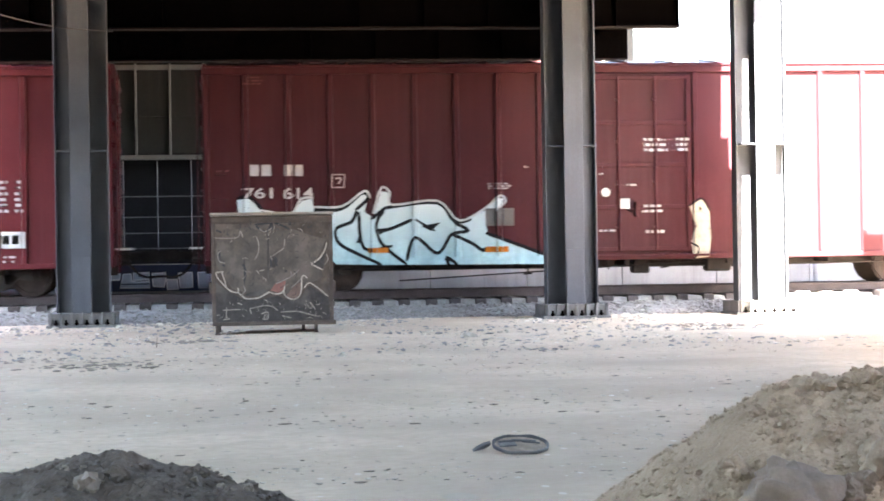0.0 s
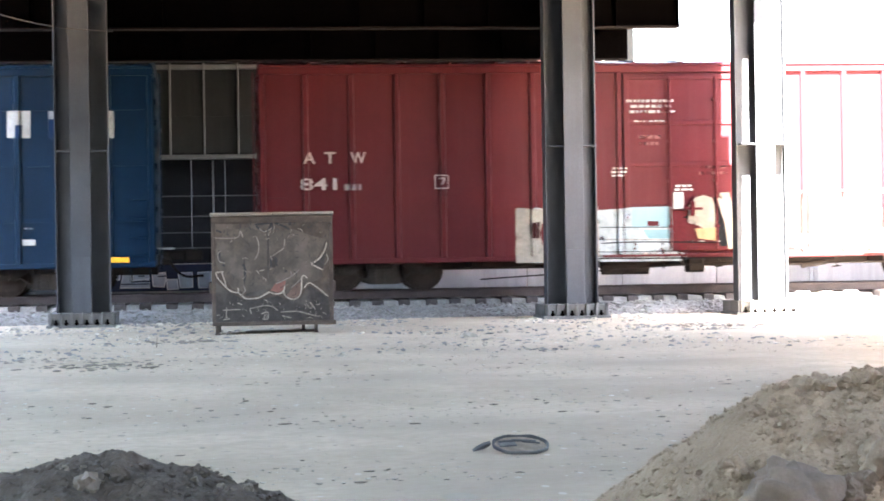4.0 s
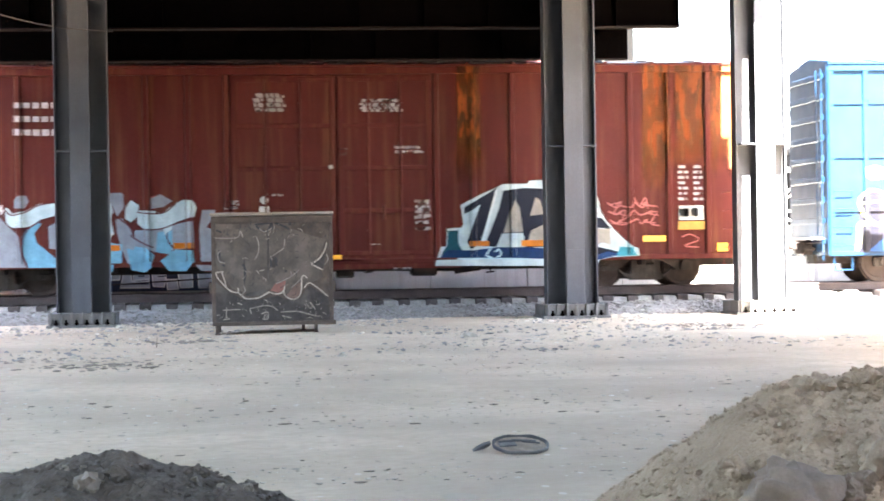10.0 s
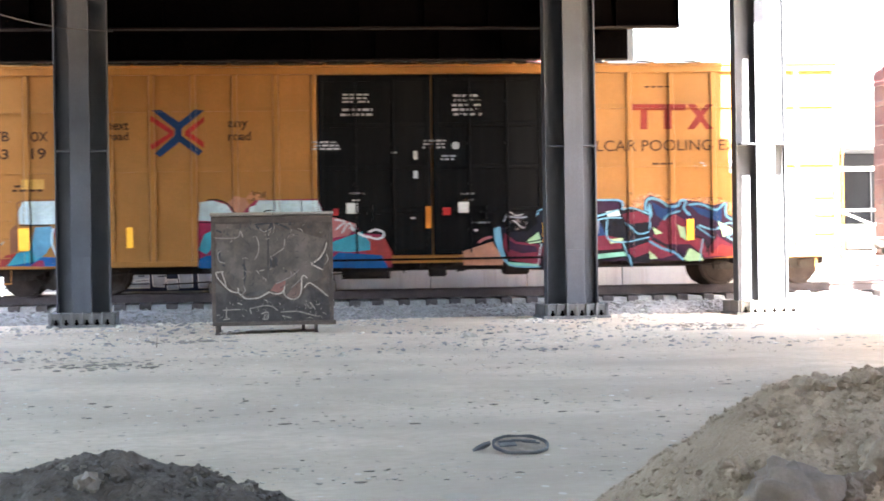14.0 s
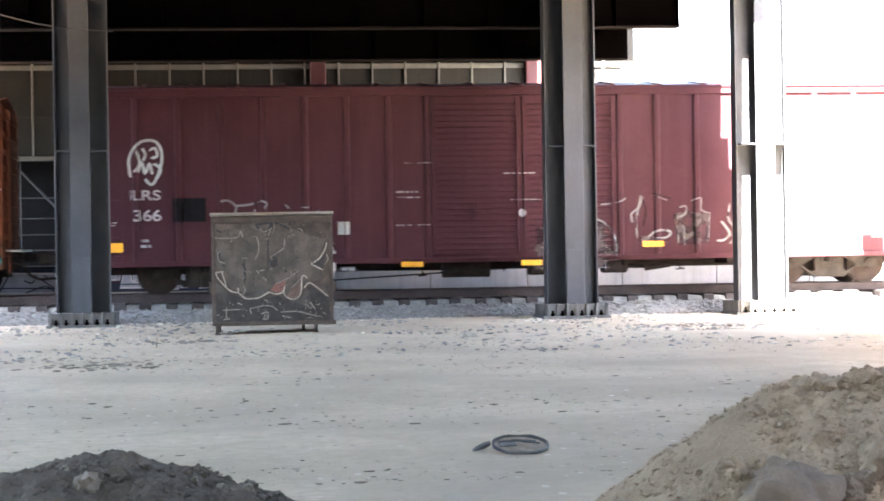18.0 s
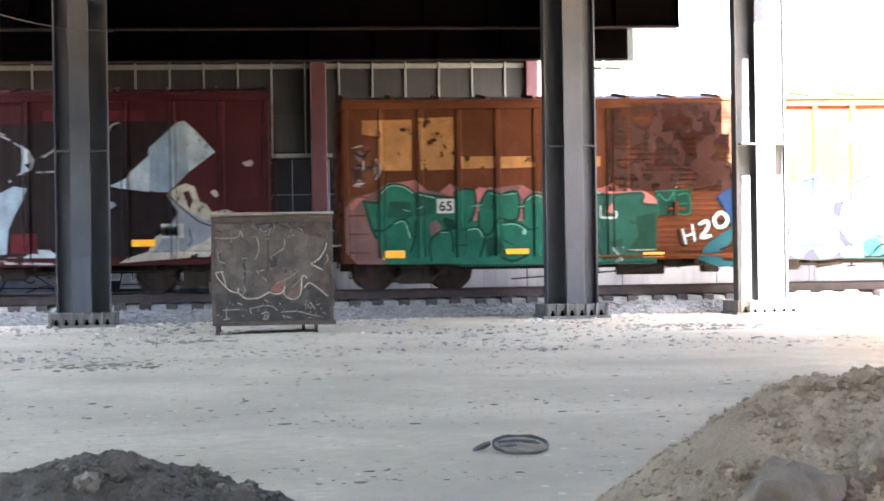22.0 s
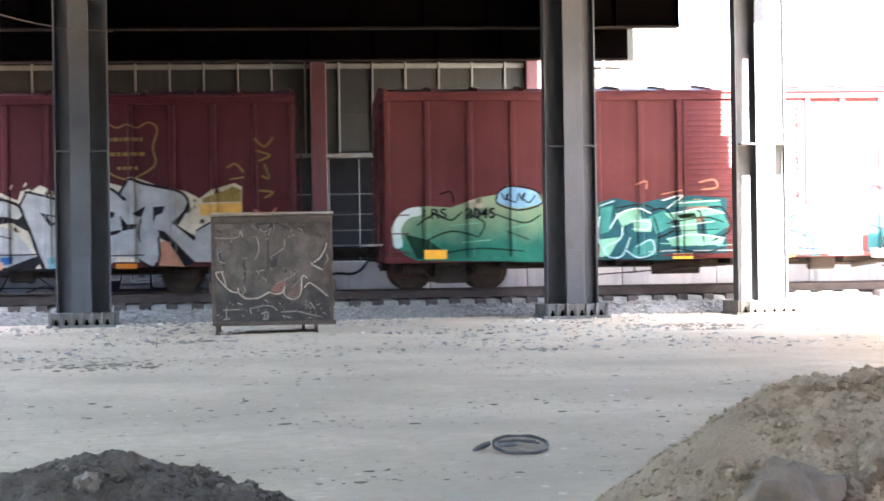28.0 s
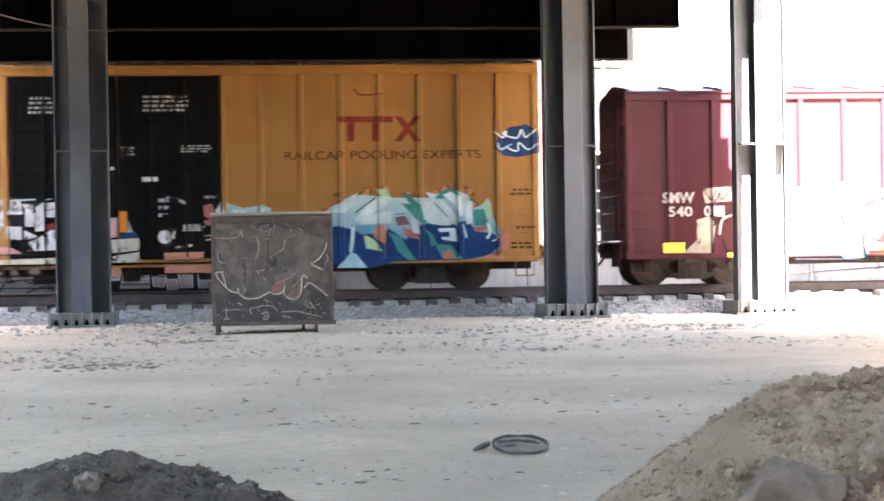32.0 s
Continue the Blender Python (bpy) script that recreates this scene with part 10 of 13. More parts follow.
art += [
    ("mint", 0.025, [(1.15, 1.51), (1.39, 1.56), (1.52, 1.17)]),
    ("mint", 0.025, [(1.72, 2.17), (2.09, 2.09)]),
    ("mint", 0.025, [(2.21, 1.30), (2.38, 1.31)]),
    ("mint", 0.025, [(2.82, 1.35), (3.06, 1.37), (3.18, 1.19)]),
    ("mint", 0.025, [(3.34, 2.19), (3.54, 2.14)]),
    ("mint", 0.025, [(3.64, 2.14), (3.95, 2.17)]),
    ("mint", 0.025, [(4.19, 2.00), (4.37, 2.12), (4.58, 2.08)]),
    ("mint", 0.025, [(3.63, 1.46), (3.94, 1.47), (4.19, 1.31)]),
    ("mint", 0.03, [(2.94, 1.89), (3.17, 1.92)]),
    ("mint", 0.03, [(4.01, 1.87), (4.15, 1.88)]),
    ("mint", 0.03, [(1.68, 1.84), (1.81, 1.90)]),
    ("mint", 0.025, [(1.37, 1.83), (1.51, 1.80)]),
    ("mint", 0, [(4.10, 1.34), (4.19, 1.32), (4.16, 1.22), (4.08, 1.25)])]
mural(car7, "spray_lettering", "dark green block lettering with pink edge", art)
patch(car7, "white", 2.13, 1.74, 0.4, 0.33, "painted_block")
letters(car7, "ink", "65", 2.18, 1.79, 0.3, 0.23)
patch(car7, "yellow", 0.89, 0.70, 0.49, 0.21, "reflector")
patch(car7, "yellow", 3.70, 0.79, 0.52, 0.12, "reflector")
art = [
    ("smoke", 0, [(0.28, 3.17), (0.65, 3.20), (0.68, 2.96), (0.31, 2.94)]),
    ("smoke", 0, [(0.17, 2.82), (0.81, 2.81), (0.83, 2.52), (0.27, 2.45)]),
    ("black", 0.05, [(0.28, 3.16), (0.44, 3.05), (0.63, 3.20)]),
    ("black", 0.05, [(0.33, 2.86), (0.65, 2.80), (0.68, 2.97)]),
    ("black", 0.04, [(0.45, 3.81), (0.40, 3.60)]),
    ("black", 0.035, [(0.33, 2.82), (0.35, 2.58)]),
    ("black", 0.035, [(0.91, 2.76), (0.88, 2.52)]),
    ("chalk", 0.04, [(0.18, 2.98), (0.15, 2.77), (0.23, 2.60)]),
    ("chalk", 0.04, [(0.73, 3.05), (0.86, 2.76), (0.69, 2.49), (0.27, 2.42)]),
    ("chalk", 0.035, [(0.47, 2.97), (0.47, 2.76), (0.43, 2.60)]),
    ("chalk", 0.04, [(0.73, 2.71), (0.75, 2.54)]),
    ("chalk", 0.03, [(0.14, 2.40), (0.51, 2.36)]),
    ("chalk", 0.03, [(0.23, 3.24), (0.44, 3.29), (0.65, 3.23)])]
mural(car7, "tag", "pale and black sprayed tag", art)
art = [
    ("darkgreen", 0, [(7.17, 2.2), (8.02, 2.22), (8, 1.64), (7.18, 1.6)]),
    ("chalk", 0.04, [(7.66, 2.25), (7.78, 2.38), (7.92, 2.4)]),
    ("navy", 0, [(8.58, 2.02), (8.99, 2.27), (9.14, 2.13), (9.16, 1.46), (8.83, 1.4), (8.76, 1.76)]),
    ("navy", 0, [(9.69, 2.23), (10.03, 2.45), (10.1, 2.11), (9.73, 2.12)])]
art += [
    ("deepteal", 0, [(8.15, 0.6), (8.38, 0.96), (8.83, 1.25), (9.13, 1.46), (8.9, 0.95), (8.67, 0.74), (8.74, 0.55), (9.78, 0.5), (8.67, 0.41)]),
    ("black", 0.05, [(7.69, 1.3), (7.77, 0.94), (7.94, 0.95)]),
    ("black", 0.05, [(8.54, 1.51), (8.74, 1.47), (8.68, 1.25)]),
    ("black", 0.05, [(8.62, 2.02), (8.8, 1.73), (8.83, 1.4), (9.16, 1.43)]),
    ("black", 0.05, [(8.67, 0.81), (9.12, 0.95), (9.41, 0.87)]),
    ("green", 0.035, [(7.24, 2.14), (7.24, 1.63)]),
    ("green", 0.035, [(7.24, 2.14), (7.45, 1.96), (7.62, 2.16)]),
    ("green", 0.035, [(7.62, 2.16), (7.61, 1.66)])]
art += [
    ("green", 0.035, [(7.7, 2.08), (7.96, 2.1), (7.98, 1.67), (7.7, 1.65)]),
    ("green", 0.035, [(7.17, 2.18), (8.04, 2.21)]),
    ("green", 0.035, [(7.74, 1.88), (7.93, 1.9)]),
    ("ice", 0.08, [(7.8, 1.31), (7.88, 0.95)]),
    ("ice", 0.08, [(8.03, 1.41), (8.09, 1.01)]),
    ("ice", 0.08, [(7.83, 1.13), (8.06, 1.19)]),
    ("ice", 0.08, [(8.18, 1.4), (8.38, 1.48), (8.4, 1.33), (8.24, 1.1), (8.48, 1.15)]),
    ("ice", 0.08, [(8.6, 1.61), (8.73, 1.67), (8.86, 1.53), (8.8, 1.37), (8.63, 1.34), (8.55, 1.48), (8.6, 1.61)])]
mural(car7, "spray_lettering", "small white and green lettering", art)
mural(car7, "rusted_door", "dark rust patches over the slatted door", [
    ("rustdark", 0, [(6.62, 4.22), (9.72, 4.19), (9.68, 2.15), (6.59, 2.19)]),
    ("rustdark", 0, [(6.11, 4.09), (6.56, 4.09), (6.53, 2.19), (6.08, 2.19)]),
    ("rustdark", 0, [(7.2, 4.16), (9.26, 4.14), (9.24, 2.73), (7.18, 2.75)])])
art = [
    ("fade", 0, [(0.45, 3.87), (1.59, 3.88), (1.57, 2.72), (0.81, 2.73), (0.83, 3.50), (0.45, 3.55)]),
    ("fade", 0, [(1.72, 3.91), (2.54, 3.93), (2.55, 2.74), (1.78, 2.72)]),
    ("fade", 0, [(2.69, 3.03), (3.49, 3.03), (3.48, 2.76), (2.70, 2.75)]),
    ("fade", 0, [(3.61, 3.02), (4.40, 3.02), (4.39, 2.77), (3.62, 2.75)])]
art += [
    ("fade", 0, [(4.63, 3.01), (5.39, 3), (5.39, 2.75), (4.62, 2.76)]),
    ("fade", 0, [(5.54, 3), (5.93, 3), (5.92, 2.77), (5.54, 2.77)])]
mural(car7, "faded_patch", "lighter faded squares between the posts", art)
art = [
    ("line", 0, [(3.31, 2.52), (4.11, 2.66), (4.03, 1.93), (3.56, 1.9), (3.81, 2.19)]),
    ("coal", 0, [(3.86, 2.54), (3.98, 2.55), (3.96, 2.33), (3.88, 2.35)]),
    ("line", 0.04, [(2.47, 3.51), (3.91, 3.77)]),
    ("line", 0.04, [(2.39, 3.4), (3.03, 2.57), (3.53, 2.54)]),
    ("line", 0.04, [(4.25, 3.13), (4.13, 2.69), (4.03, 1.93)]),
    ("coal", 0, [(4.91, 3.89), (5.42, 3.98), (5.94, 4.04), (7.99, 3.96), (10.12, 3.49), (10.08, 0.85), (6.53, 0.9), (6.4, 0.78), (4.86, 0.8)]),
    ("ash", 0, [(5.81, 4.04), (6.06, 4.08), (6.12, 3.85), (5.93, 3.4), (5.66, 2.96), (5.47, 2.64), (5.21, 2.39), (4.89, 2.46), (5.09, 2.77), (5.41, 2.92), (5.6, 3.21), (5.8, 3.59)]),
    ("coal", 0, [(5.64, 3.08), (5.77, 3.17), (5.66, 2.92)])]
art += [
    ("line", 0.04, [(5.36, 3.98), (5.81, 4.04), (6.04, 4.06)]),
    ("line", 0.04, [(6.09, 3.81), (6.22, 3.93), (6.36, 4.04)]),
    ("line", 0.05, [(6, 3.97), (5.8, 3.59), (5.47, 3.02), (4.9, 2.77)]),
    ("ash", 0, [(4.86, 0.74), (5.57, 0.85), (6.02, 1.23), (6.31, 1.51), (6.41, 1.67), (6.37, 0.97), (6.27, 0.74)]),
    ("line", 0.04, [(6.15, 1.51), (6.26, 1.61), (6.26, 1.99)]),
    ("maroon", 0, [(6.27, 2.57), (6.58, 2.6), (6.54, 1.6), (6.26, 1.63)]),
    ("maroon", 0, [(6.66, 1.54), (7.2, 1.56), (7.23, 1.02), (6.66, 1.03)]),
    ("ash", 0, [(6.58, 2.37), (6.83, 2.43), (6.91, 2.24), (6.57, 2.22)]),
    ("ash", 0, [(6.61, 2.09), (7, 2.14), (7.12, 1.92), (7.05, 1.66), (6.67, 1.67), (6.54, 1.86)]),
    ("ash", 0, [(7.2, 1.53), (7.33, 1.53), (7.33, 1.18), (7.22, 1.18)])]
art += [
    ("ash", 0, [(7.4, 1.54), (7.5, 1.54), (7.49, 1.14), (7.4, 1.14)]),
    ("ash", 0, [(7.17, 1.11), (7.56, 1.12), (7.62, 1), (7.2, 0.99)]),
    ("ash", 0, [(7.86, 3.7), (7.98, 3.57), (8.04, 3.32), (8.23, 2.93), (8.36, 2.77), (7.78, 2.78), (7.91, 3.25)]),
    ("coal", 0, [(8, 3.12), (8.13, 2.93), (8.02, 2.84)]),
    ("line", 0.04, [(7.81, 3.83), (7.93, 4), (8.09, 4.05), (8.44, 3.95)]),
    ("line", 0.04, [(7.41, 3.75), (7.73, 3.64), (7.98, 3.51)]),
    ("line", 0.03, [(7.17, 3.39), (7.4, 3.07), (7.59, 2.87), (7.91, 2.87)]),
    ("line", 0.05, [(7.59, 2.85), (7.78, 2.78), (8.62, 2.71)]),
    ("ash", 0, [(8.51, 2.73), (8.62, 3.18), (8.78, 3.27), (8.64, 2.71)]),
    ("ash", 0, [(7.9, 2.59), (8.55, 2.69), (8.56, 2.58), (8.23, 2.51), (8.25, 2.29), (8.07, 2.35)])]
art += [
    ("line", 0.06, [(7.77, 2.55), (8.09, 2.29), (8.41, 2.09), (8.67, 1.77), (8.99, 1.47), (9.18, 1.18)]),
    ("line", 0.03, [(8.22, 2.25), (8.54, 2.19)]),
    ("ash", 0, [(8.75, 1.52), (8.84, 1.52), (8.82, 1.12), (8.72, 1.12)]),
    ("line", 0.04, [(8.83, 3.86), (9.28, 3.78), (9.67, 3.69), (9.99, 3.52)]),
    ("line", 0.04, [(9.64, 3.69), (9.99, 3.55), (10.06, 3.46)]),
    ("line", 0.04, [(9.13, 2.21), (9.58, 2.27)]),
    ("line", 0, [(9.41, 2.14), (9.59, 2.14), (9.64, 1.56), (9.54, 1.72)]),
    ("line", 0.03, [(9.59, 1.63), (9.63, 1.05)]),
    ("ash", 0, [(9.75, 2.2), (9.88, 2.33), (10.08, 2.39), (10.06, 1.04), (9.76, 1.04)]),
    ("ash", 0, [(8.02, 2.03), (8.19, 1.99), (8.06, 1.89)]),
    ("line", 0.05, [(6.53, 0.97), (7.68, 0.95), (8.72, 0.96)]),
    ("line", 0.03, [(5.63, 0.83), (7.68, 0.82), (10.02, 0.81)])]
art += [
    ("coal", 0, [(9.71, 3.84), (13.07, 3.94), (13.05, 0.85), (9.66, 0.9)]),
    ("coal", 0, [(8.43, 3.85), (10.48, 3.58), (10.74, 3.9), (13.07, 3.94), (13.05, 0.85), (9.66, 0.9), (8.38, 0.92)]),
    ("maroon", 0, [(10.87, 4.15), (13.1, 4.13), (13.1, 3.9), (10.87, 3.92)]),
    ("line", 0.04, [(8.85, 3.82), (9.45, 3.73), (9.96, 3.58), (10.41, 3.32)]),
    ("line", 0.03, [(9.35, 3.7), (9.71, 3.71), (10.03, 3.61)]),
    ("ash", 0, [(10.37, 3.39), (10.54, 3.26), (10.66, 3.06), (10.59, 2.81), (10.36, 2.75), (10.4, 3.07)]),
    ("coal", 0, [(10.44, 2.94), (10.57, 3), (10.54, 2.85)]),
    ("line", 0.05, [(10.66, 3.06), (10.92, 3.15), (11.14, 3.31), (11.31, 3.44)]),
    ("line", 0.04, [(10.1, 2.56), (10.27, 2.72), (10.59, 2.77), (11.11, 2.79), (11.43, 2.86), (11.56, 2.73)])]
art += [
    ("palegrey", 0, [(9.84, 2.3), (10.2, 2.47), (10.5, 2.42), (10.39, 2.17), (10.19, 1.79), (10.06, 1.47), (10.02, 0.96), (9.82, 0.94), (9.78, 1.73)]),
    ("palegrey", 0, [(9.45, 2.22), (9.66, 2.18), (9.67, 1.47), (9.57, 1.67)]),
    ("line", 0.04, [(9.14, 2.18), (9.43, 2.27), (9.68, 2.28)]),
    ("line", 0.03, [(9.6, 1.73), (9.63, 1.09)]),
    ("palegrey", 0, [(11.53, 2.54), (11.59, 2.35), (11.56, 2.09), (11.35, 1.77), (11.18, 1.48), (11.29, 2.03)]),
    ("line", 0.04, [(11.22, 1.56), (11.15, 1.39), (11.14, 1.3)]),
    ("palegrey", 0, [(11.62, 2.32), (11.88, 2.34), (12.33, 2.21), (12.65, 2.08), (12.55, 2.01), (12.45, 1.85), (12.19, 1.8), (12.29, 2.08), (12.01, 2.21)]),
    ("palegrey", 0, [(12.08, 2.6), (12.27, 2.69), (12.33, 2.53), (12.17, 2.53)])]
art += [
    ("palegrey", 0, [(12.4, 2.49), (12.86, 2.59), (13.03, 2.84), (13.07, 2.35), (12.79, 2.41)]),
    ("line", 0.05, [(11.67, 3.86), (12.03, 3.78), (12.35, 3.69), (12.42, 3.5), (12.44, 3.26)]),
    ("line", 0.04, [(12.48, 3.69), (12.68, 3.81), (12.85, 3.87)]),
    ("ash", 0, [(9.89, 0.88), (10.43, 0.9), (10.69, 1.05), (10.95, 1.05), (11.11, 0.94), (11.08, 0.86)]),
    ("line", 0.05, [(8.64, 0.79), (9.66, 0.77), (11.2, 0.72)]),
    ("maroon", 0, [(10.12, 1.4), (10.7, 1.42), (10.72, 0.95), (10.11, 0.98)]),
    ("maroon", 0, [(12.71, 1.37), (13.1, 1.39), (13.09, 1.04), (12.7, 1.04)]),
    ("coal", 0, [(11.53, 3.89), (13.83, 3.9), (13.18, 3.33), (12.85, 2.82), (12.66, 2.66), (12.27, 2.45), (13.04, 2.35), (13.52, 2.24), (13.82, 1.83), (13.53, 1.47), (13.21, 1.25), (12.76, 0.91), (11.48, 0.86)])]
art += [
    ("palegrey", 0, [(13.18, 3.29), (13.83, 3.87), (13.98, 3.9), (14.21, 3.7), (14.66, 3.19), (14.07, 2.75), (13.61, 2.3), (13.29, 2.31), (13.16, 2.37)]),
    ("ash", 0, [(12.76, 2.76), (13.2, 3.14), (13.19, 2.31), (12.52, 2.4), (12.29, 2.45), (12.66, 2.61)]),
    ("ash", 0, [(13.98, 3.87), (14.15, 3.74), (14.66, 3.19), (14.07, 2.75), (14.01, 3.32)]),
    ("line", 0.04, [(11.84, 3.85), (12.1, 3.72), (12.19, 3.4)]),
    ("line", 0.04, [(12.59, 3.87), (12.35, 3.79), (12.22, 3.4)])]
art += [
    ("cream", 0, [(13.81, 2.43), (14, 2.49), (14.19, 2.42), (14.29, 2.1), (14.44, 2.04), (14.57, 1.84), (14.89, 1.9), (15.15, 1.81), (15.41, 1.51), (15.53, 1.34), (15.23, 1.29), (15.2, 1), (14.56, 0.94), (14.49, 0.84), (13.14, 0.77), (12.5, 0.72), (12.69, 0.84), (13.14, 0.97), (13.28, 1.28), (13.66, 1.53), (13.82, 1.83), (13.57, 2.24)]),
    ("haze", 0, [(13.61, 2.17), (13.82, 1.83), (13.53, 1.41), (13.27, 0.96), (13.85, 0.95), (14.43, 1.2), (14.72, 1.45), (14.57, 1.58), (14.18, 1.78)]),
    ("blackred", 0, [(13.93, 2.3), (14.06, 2.33), (14.16, 2.1), (14.06, 1.91), (13.99, 2.11)]),
    ("coal", 0.03, [(13.61, 2.24), (13.86, 1.98), (14.25, 1.65), (14.57, 1.52), (14.69, 1.45), (14.63, 1.26)]),
    ("coal", 0.03, [(14.05, 1.46), (14.11, 1.21), (14.02, 1.08)])]
art += [
    ("chalk", 0.05, [(13.47, 1.42), (13.92, 1.44)]),
    ("chalk", 0.04, [(13.48, 1.32), (13.94, 1.32)]),
    ("chalk", 0.04, [(13.73, 1.53), (13.73, 1.31)]),
    ("line", 0.03, [(13.14, 0.97), (14.17, 0.97), (15.2, 0.97)]),
    ("chalk", 0, [(14.54, 2.29), (14.64, 2.35), (14.76, 2.22), (14.65, 2.16)]),
    ("chalk", 0, [(15.26, 2.95), (15.47, 3.01), (15.52, 2.95), (15.41, 2.76)]),
    ("palegrey", 0, [(11.88, 2.13), (12.39, 2.1), (12.45, 2.02), (12.13, 1.81), (11.88, 1.78)]),
    ("line", 0.05, [(11.76, 2.62), (12.08, 2.67), (12.14, 2.54)])]
art += [
    ("smoke", 0, [(4.13, 2.64), (4.29, 3.06), (4.47, 3.83), (4.57, 3.79), (4.54, 1.00), (4.16, 0.74), (3.93, 1.14), (3.90, 1.48), (3.83, 1.57), (4.08, 1.91)]),
    ("ash", 0, [(2.79, 3.12), (2.88, 2.91), (3.07, 2.63), (3.24, 2.55), (3.72, 2.65), (4.11, 2.70), (4.25, 3.06), (4.33, 3.06), (4.21, 2.68), (4.15, 2.45), (4.08, 2.16), (4.09, 1.91), (3.84, 1.93), (3.68, 1.74), (3.83, 1.57), (3.88, 1.39), (3.93, 1.05), (4.13, 0.74), (3.60, 0.75), (3.59, 1.74), (3.67, 2.21), (3.47, 2.42), (3.19, 2.49), (3.00, 2.65), (2.77, 3.03)]),
    ("cream", 0, [(2.39, 0.77), (2.40, 1.16), (2.53, 1.37), (2.66, 1.53), (2.92, 1.68), (3.18, 1.70), (3.37, 1.62), (3.57, 1.76), (3.67, 1.57), (3.60, 0.75)])]
art += [
    ("smoke", 0, [(2.75, 1.50), (2.86, 1.49), (2.83, 0.98), (2.73, 1.00)]),
    ("smoke", 0, [(3.11, 1.63), (3.35, 1.64), (3.33, 1.52), (3.11, 1.53)]),
    ("dustrose", 0, [(2.89, 1.35), (3.57, 1.34), (3.57, 1.07), (2.89, 1.08)]),
    ("dustrose", 0, [(3.20, 0.98), (3.65, 0.98), (3.65, 0.75), (3.20, 0.76)]),
    ("smoke", 0, [(3.77, 1.91), (4.06, 1.90), (4.02, 1.56), (3.83, 1.52), (3.87, 1.69), (3.75, 1.74)]),
    ("black", 0.035, [(3.92, 2.57), (4.04, 2.55), (3.93, 2.31), (3.84, 2.34)]),
    ("black", 0.04, [(3.73, 2.49), (3.80, 2.29)]),
    ("black", 0.045, [(3.77, 2.17), (4.05, 2.19)]),
    ("black", 0.03, [(2.65, 0.99), (2.89, 1.00)]),
    ("black", 0.03, [(3.60, 1.03), (3.72, 1.02)]),
    ("black", 0.025, [(2.96, 2.65), (3.19, 2.48), (3.47, 2.41), (3.67, 2.20)]),
    ("chalk", 0.05, [(4.28, 3.18), (4.34, 3.18)])]
art += [
    ("line", 0.035, [(2.56, 3.56), (2.78, 3.59), (3.26, 3.70), (3.99, 3.80)]),
    ("line", 0.03, [(2.81, 3.85), (2.80, 3.59), (2.82, 3.08)]),
    ("chalk", 0.03, [(4.11, 1.30), (4.13, 1.18)]),
    ("black", 0.03, [(2.39, 0.76), (3.38, 0.73), (4.25, 0.72)])]
mural(car8, "giant_lettering", "huge black lettering with white edges", art)
letters(car8, "stencil", "HC", 1.25, 2.1, 0.43, 0.22)
letters(car8, "stencil", "RY", 1.99, 2.09, 0.4, 0.22)
letters(car8, "stencil", "61", 1.36, 1.71, 0.33, 0.25)
letters(car8, "stencil", "599", 2.01, 1.72, 0.5, 0.24)
mural(car8, "emblem", "small white outlined square emblem", [
    ("stencil", 0.04, [(3.02, 2.14), (3.31, 2.14)]),
    ("stencil", 0.04, [(3.31, 2.14), (3.31, 1.89)]),
    ("stencil", 0.04, [(3.31, 1.89), (3.02, 1.88)]),
    ("stencil", 0.04, [(3.02, 1.88), (3.02, 2.14)]),
    ("stencil", 0.04, [(3.11, 2.06), (3.23, 2.07), (3.17, 1.96)])])
patch(car8, "yellow", 0.27, 1.06, 0.52, 0.23, "reflector")
patch(car8, "yellow", 2.99, 1.12, 0.46, 0.10, "reflector")
patch(car8, "yellow", 5.51, 1.33, 0.51, 0.12, "reflector")
patch(car8, "yellow", 7.87, 1.18, 0.49, 0.13, "reflector")
patch(car8, "yellow", 12.77, 1.09, 0.53, 0.15, "reflector")
bars(car8, "stencil", 1.39, 1.3, 0.25, 0.22, 3, 1)
bars(car8, "stencil", 2.09, 1.29, 0.25, 0.22, 3, 1)
mural(car8, "tag", "white scribbled tag", [
    ("stencil", 0.03, [(0.88, 1.27), (0.96, 1.18), (1.05, 1.28), (1, 1.23), (1.09, 1.17), (1.18, 1.28), (1.3, 1.18), (1.36, 1.26), (1.32, 1.22), (1.43, 1.19), (1.5, 1.25)]),
    ("stencil", 0.03, [(0.89, 1.11), (0.97, 1.05), (1.06, 1.11), (1.01, 1.08), (1.1, 1.05), (1.21, 1.12), (1.28, 1.01), (1.35, 1.1), (1.31, 1.07), (1.41, 1.02), (1.49, 1.09)])])
patch(car8, "orange", 15.15, 1.09, 0.52, 0.28, "painted_block")
patch(car8, "white", 13.44, 1.27, 0.49, 0.32, "painted_block")
patch(car8, "grey", 13.44, 1.32, 0.37, 0.21, "painted_block")
mural(car8, "tag", "thin faded tags", [
    ("dim", 0.03, [(1.19, 3.23), (1.31, 3.08), (1.44, 3.28), (1.36, 3.18), (1.68, 3.11), (1.78, 3.26), (1.89, 3.09)]),
    ("dim", 0.03, [(1.18, 2.95), (1.3, 2.83), (1.43, 2.99), (1.35, 2.89), (1.61, 2.78), (1.74, 2.99), (1.86, 2.77)])])
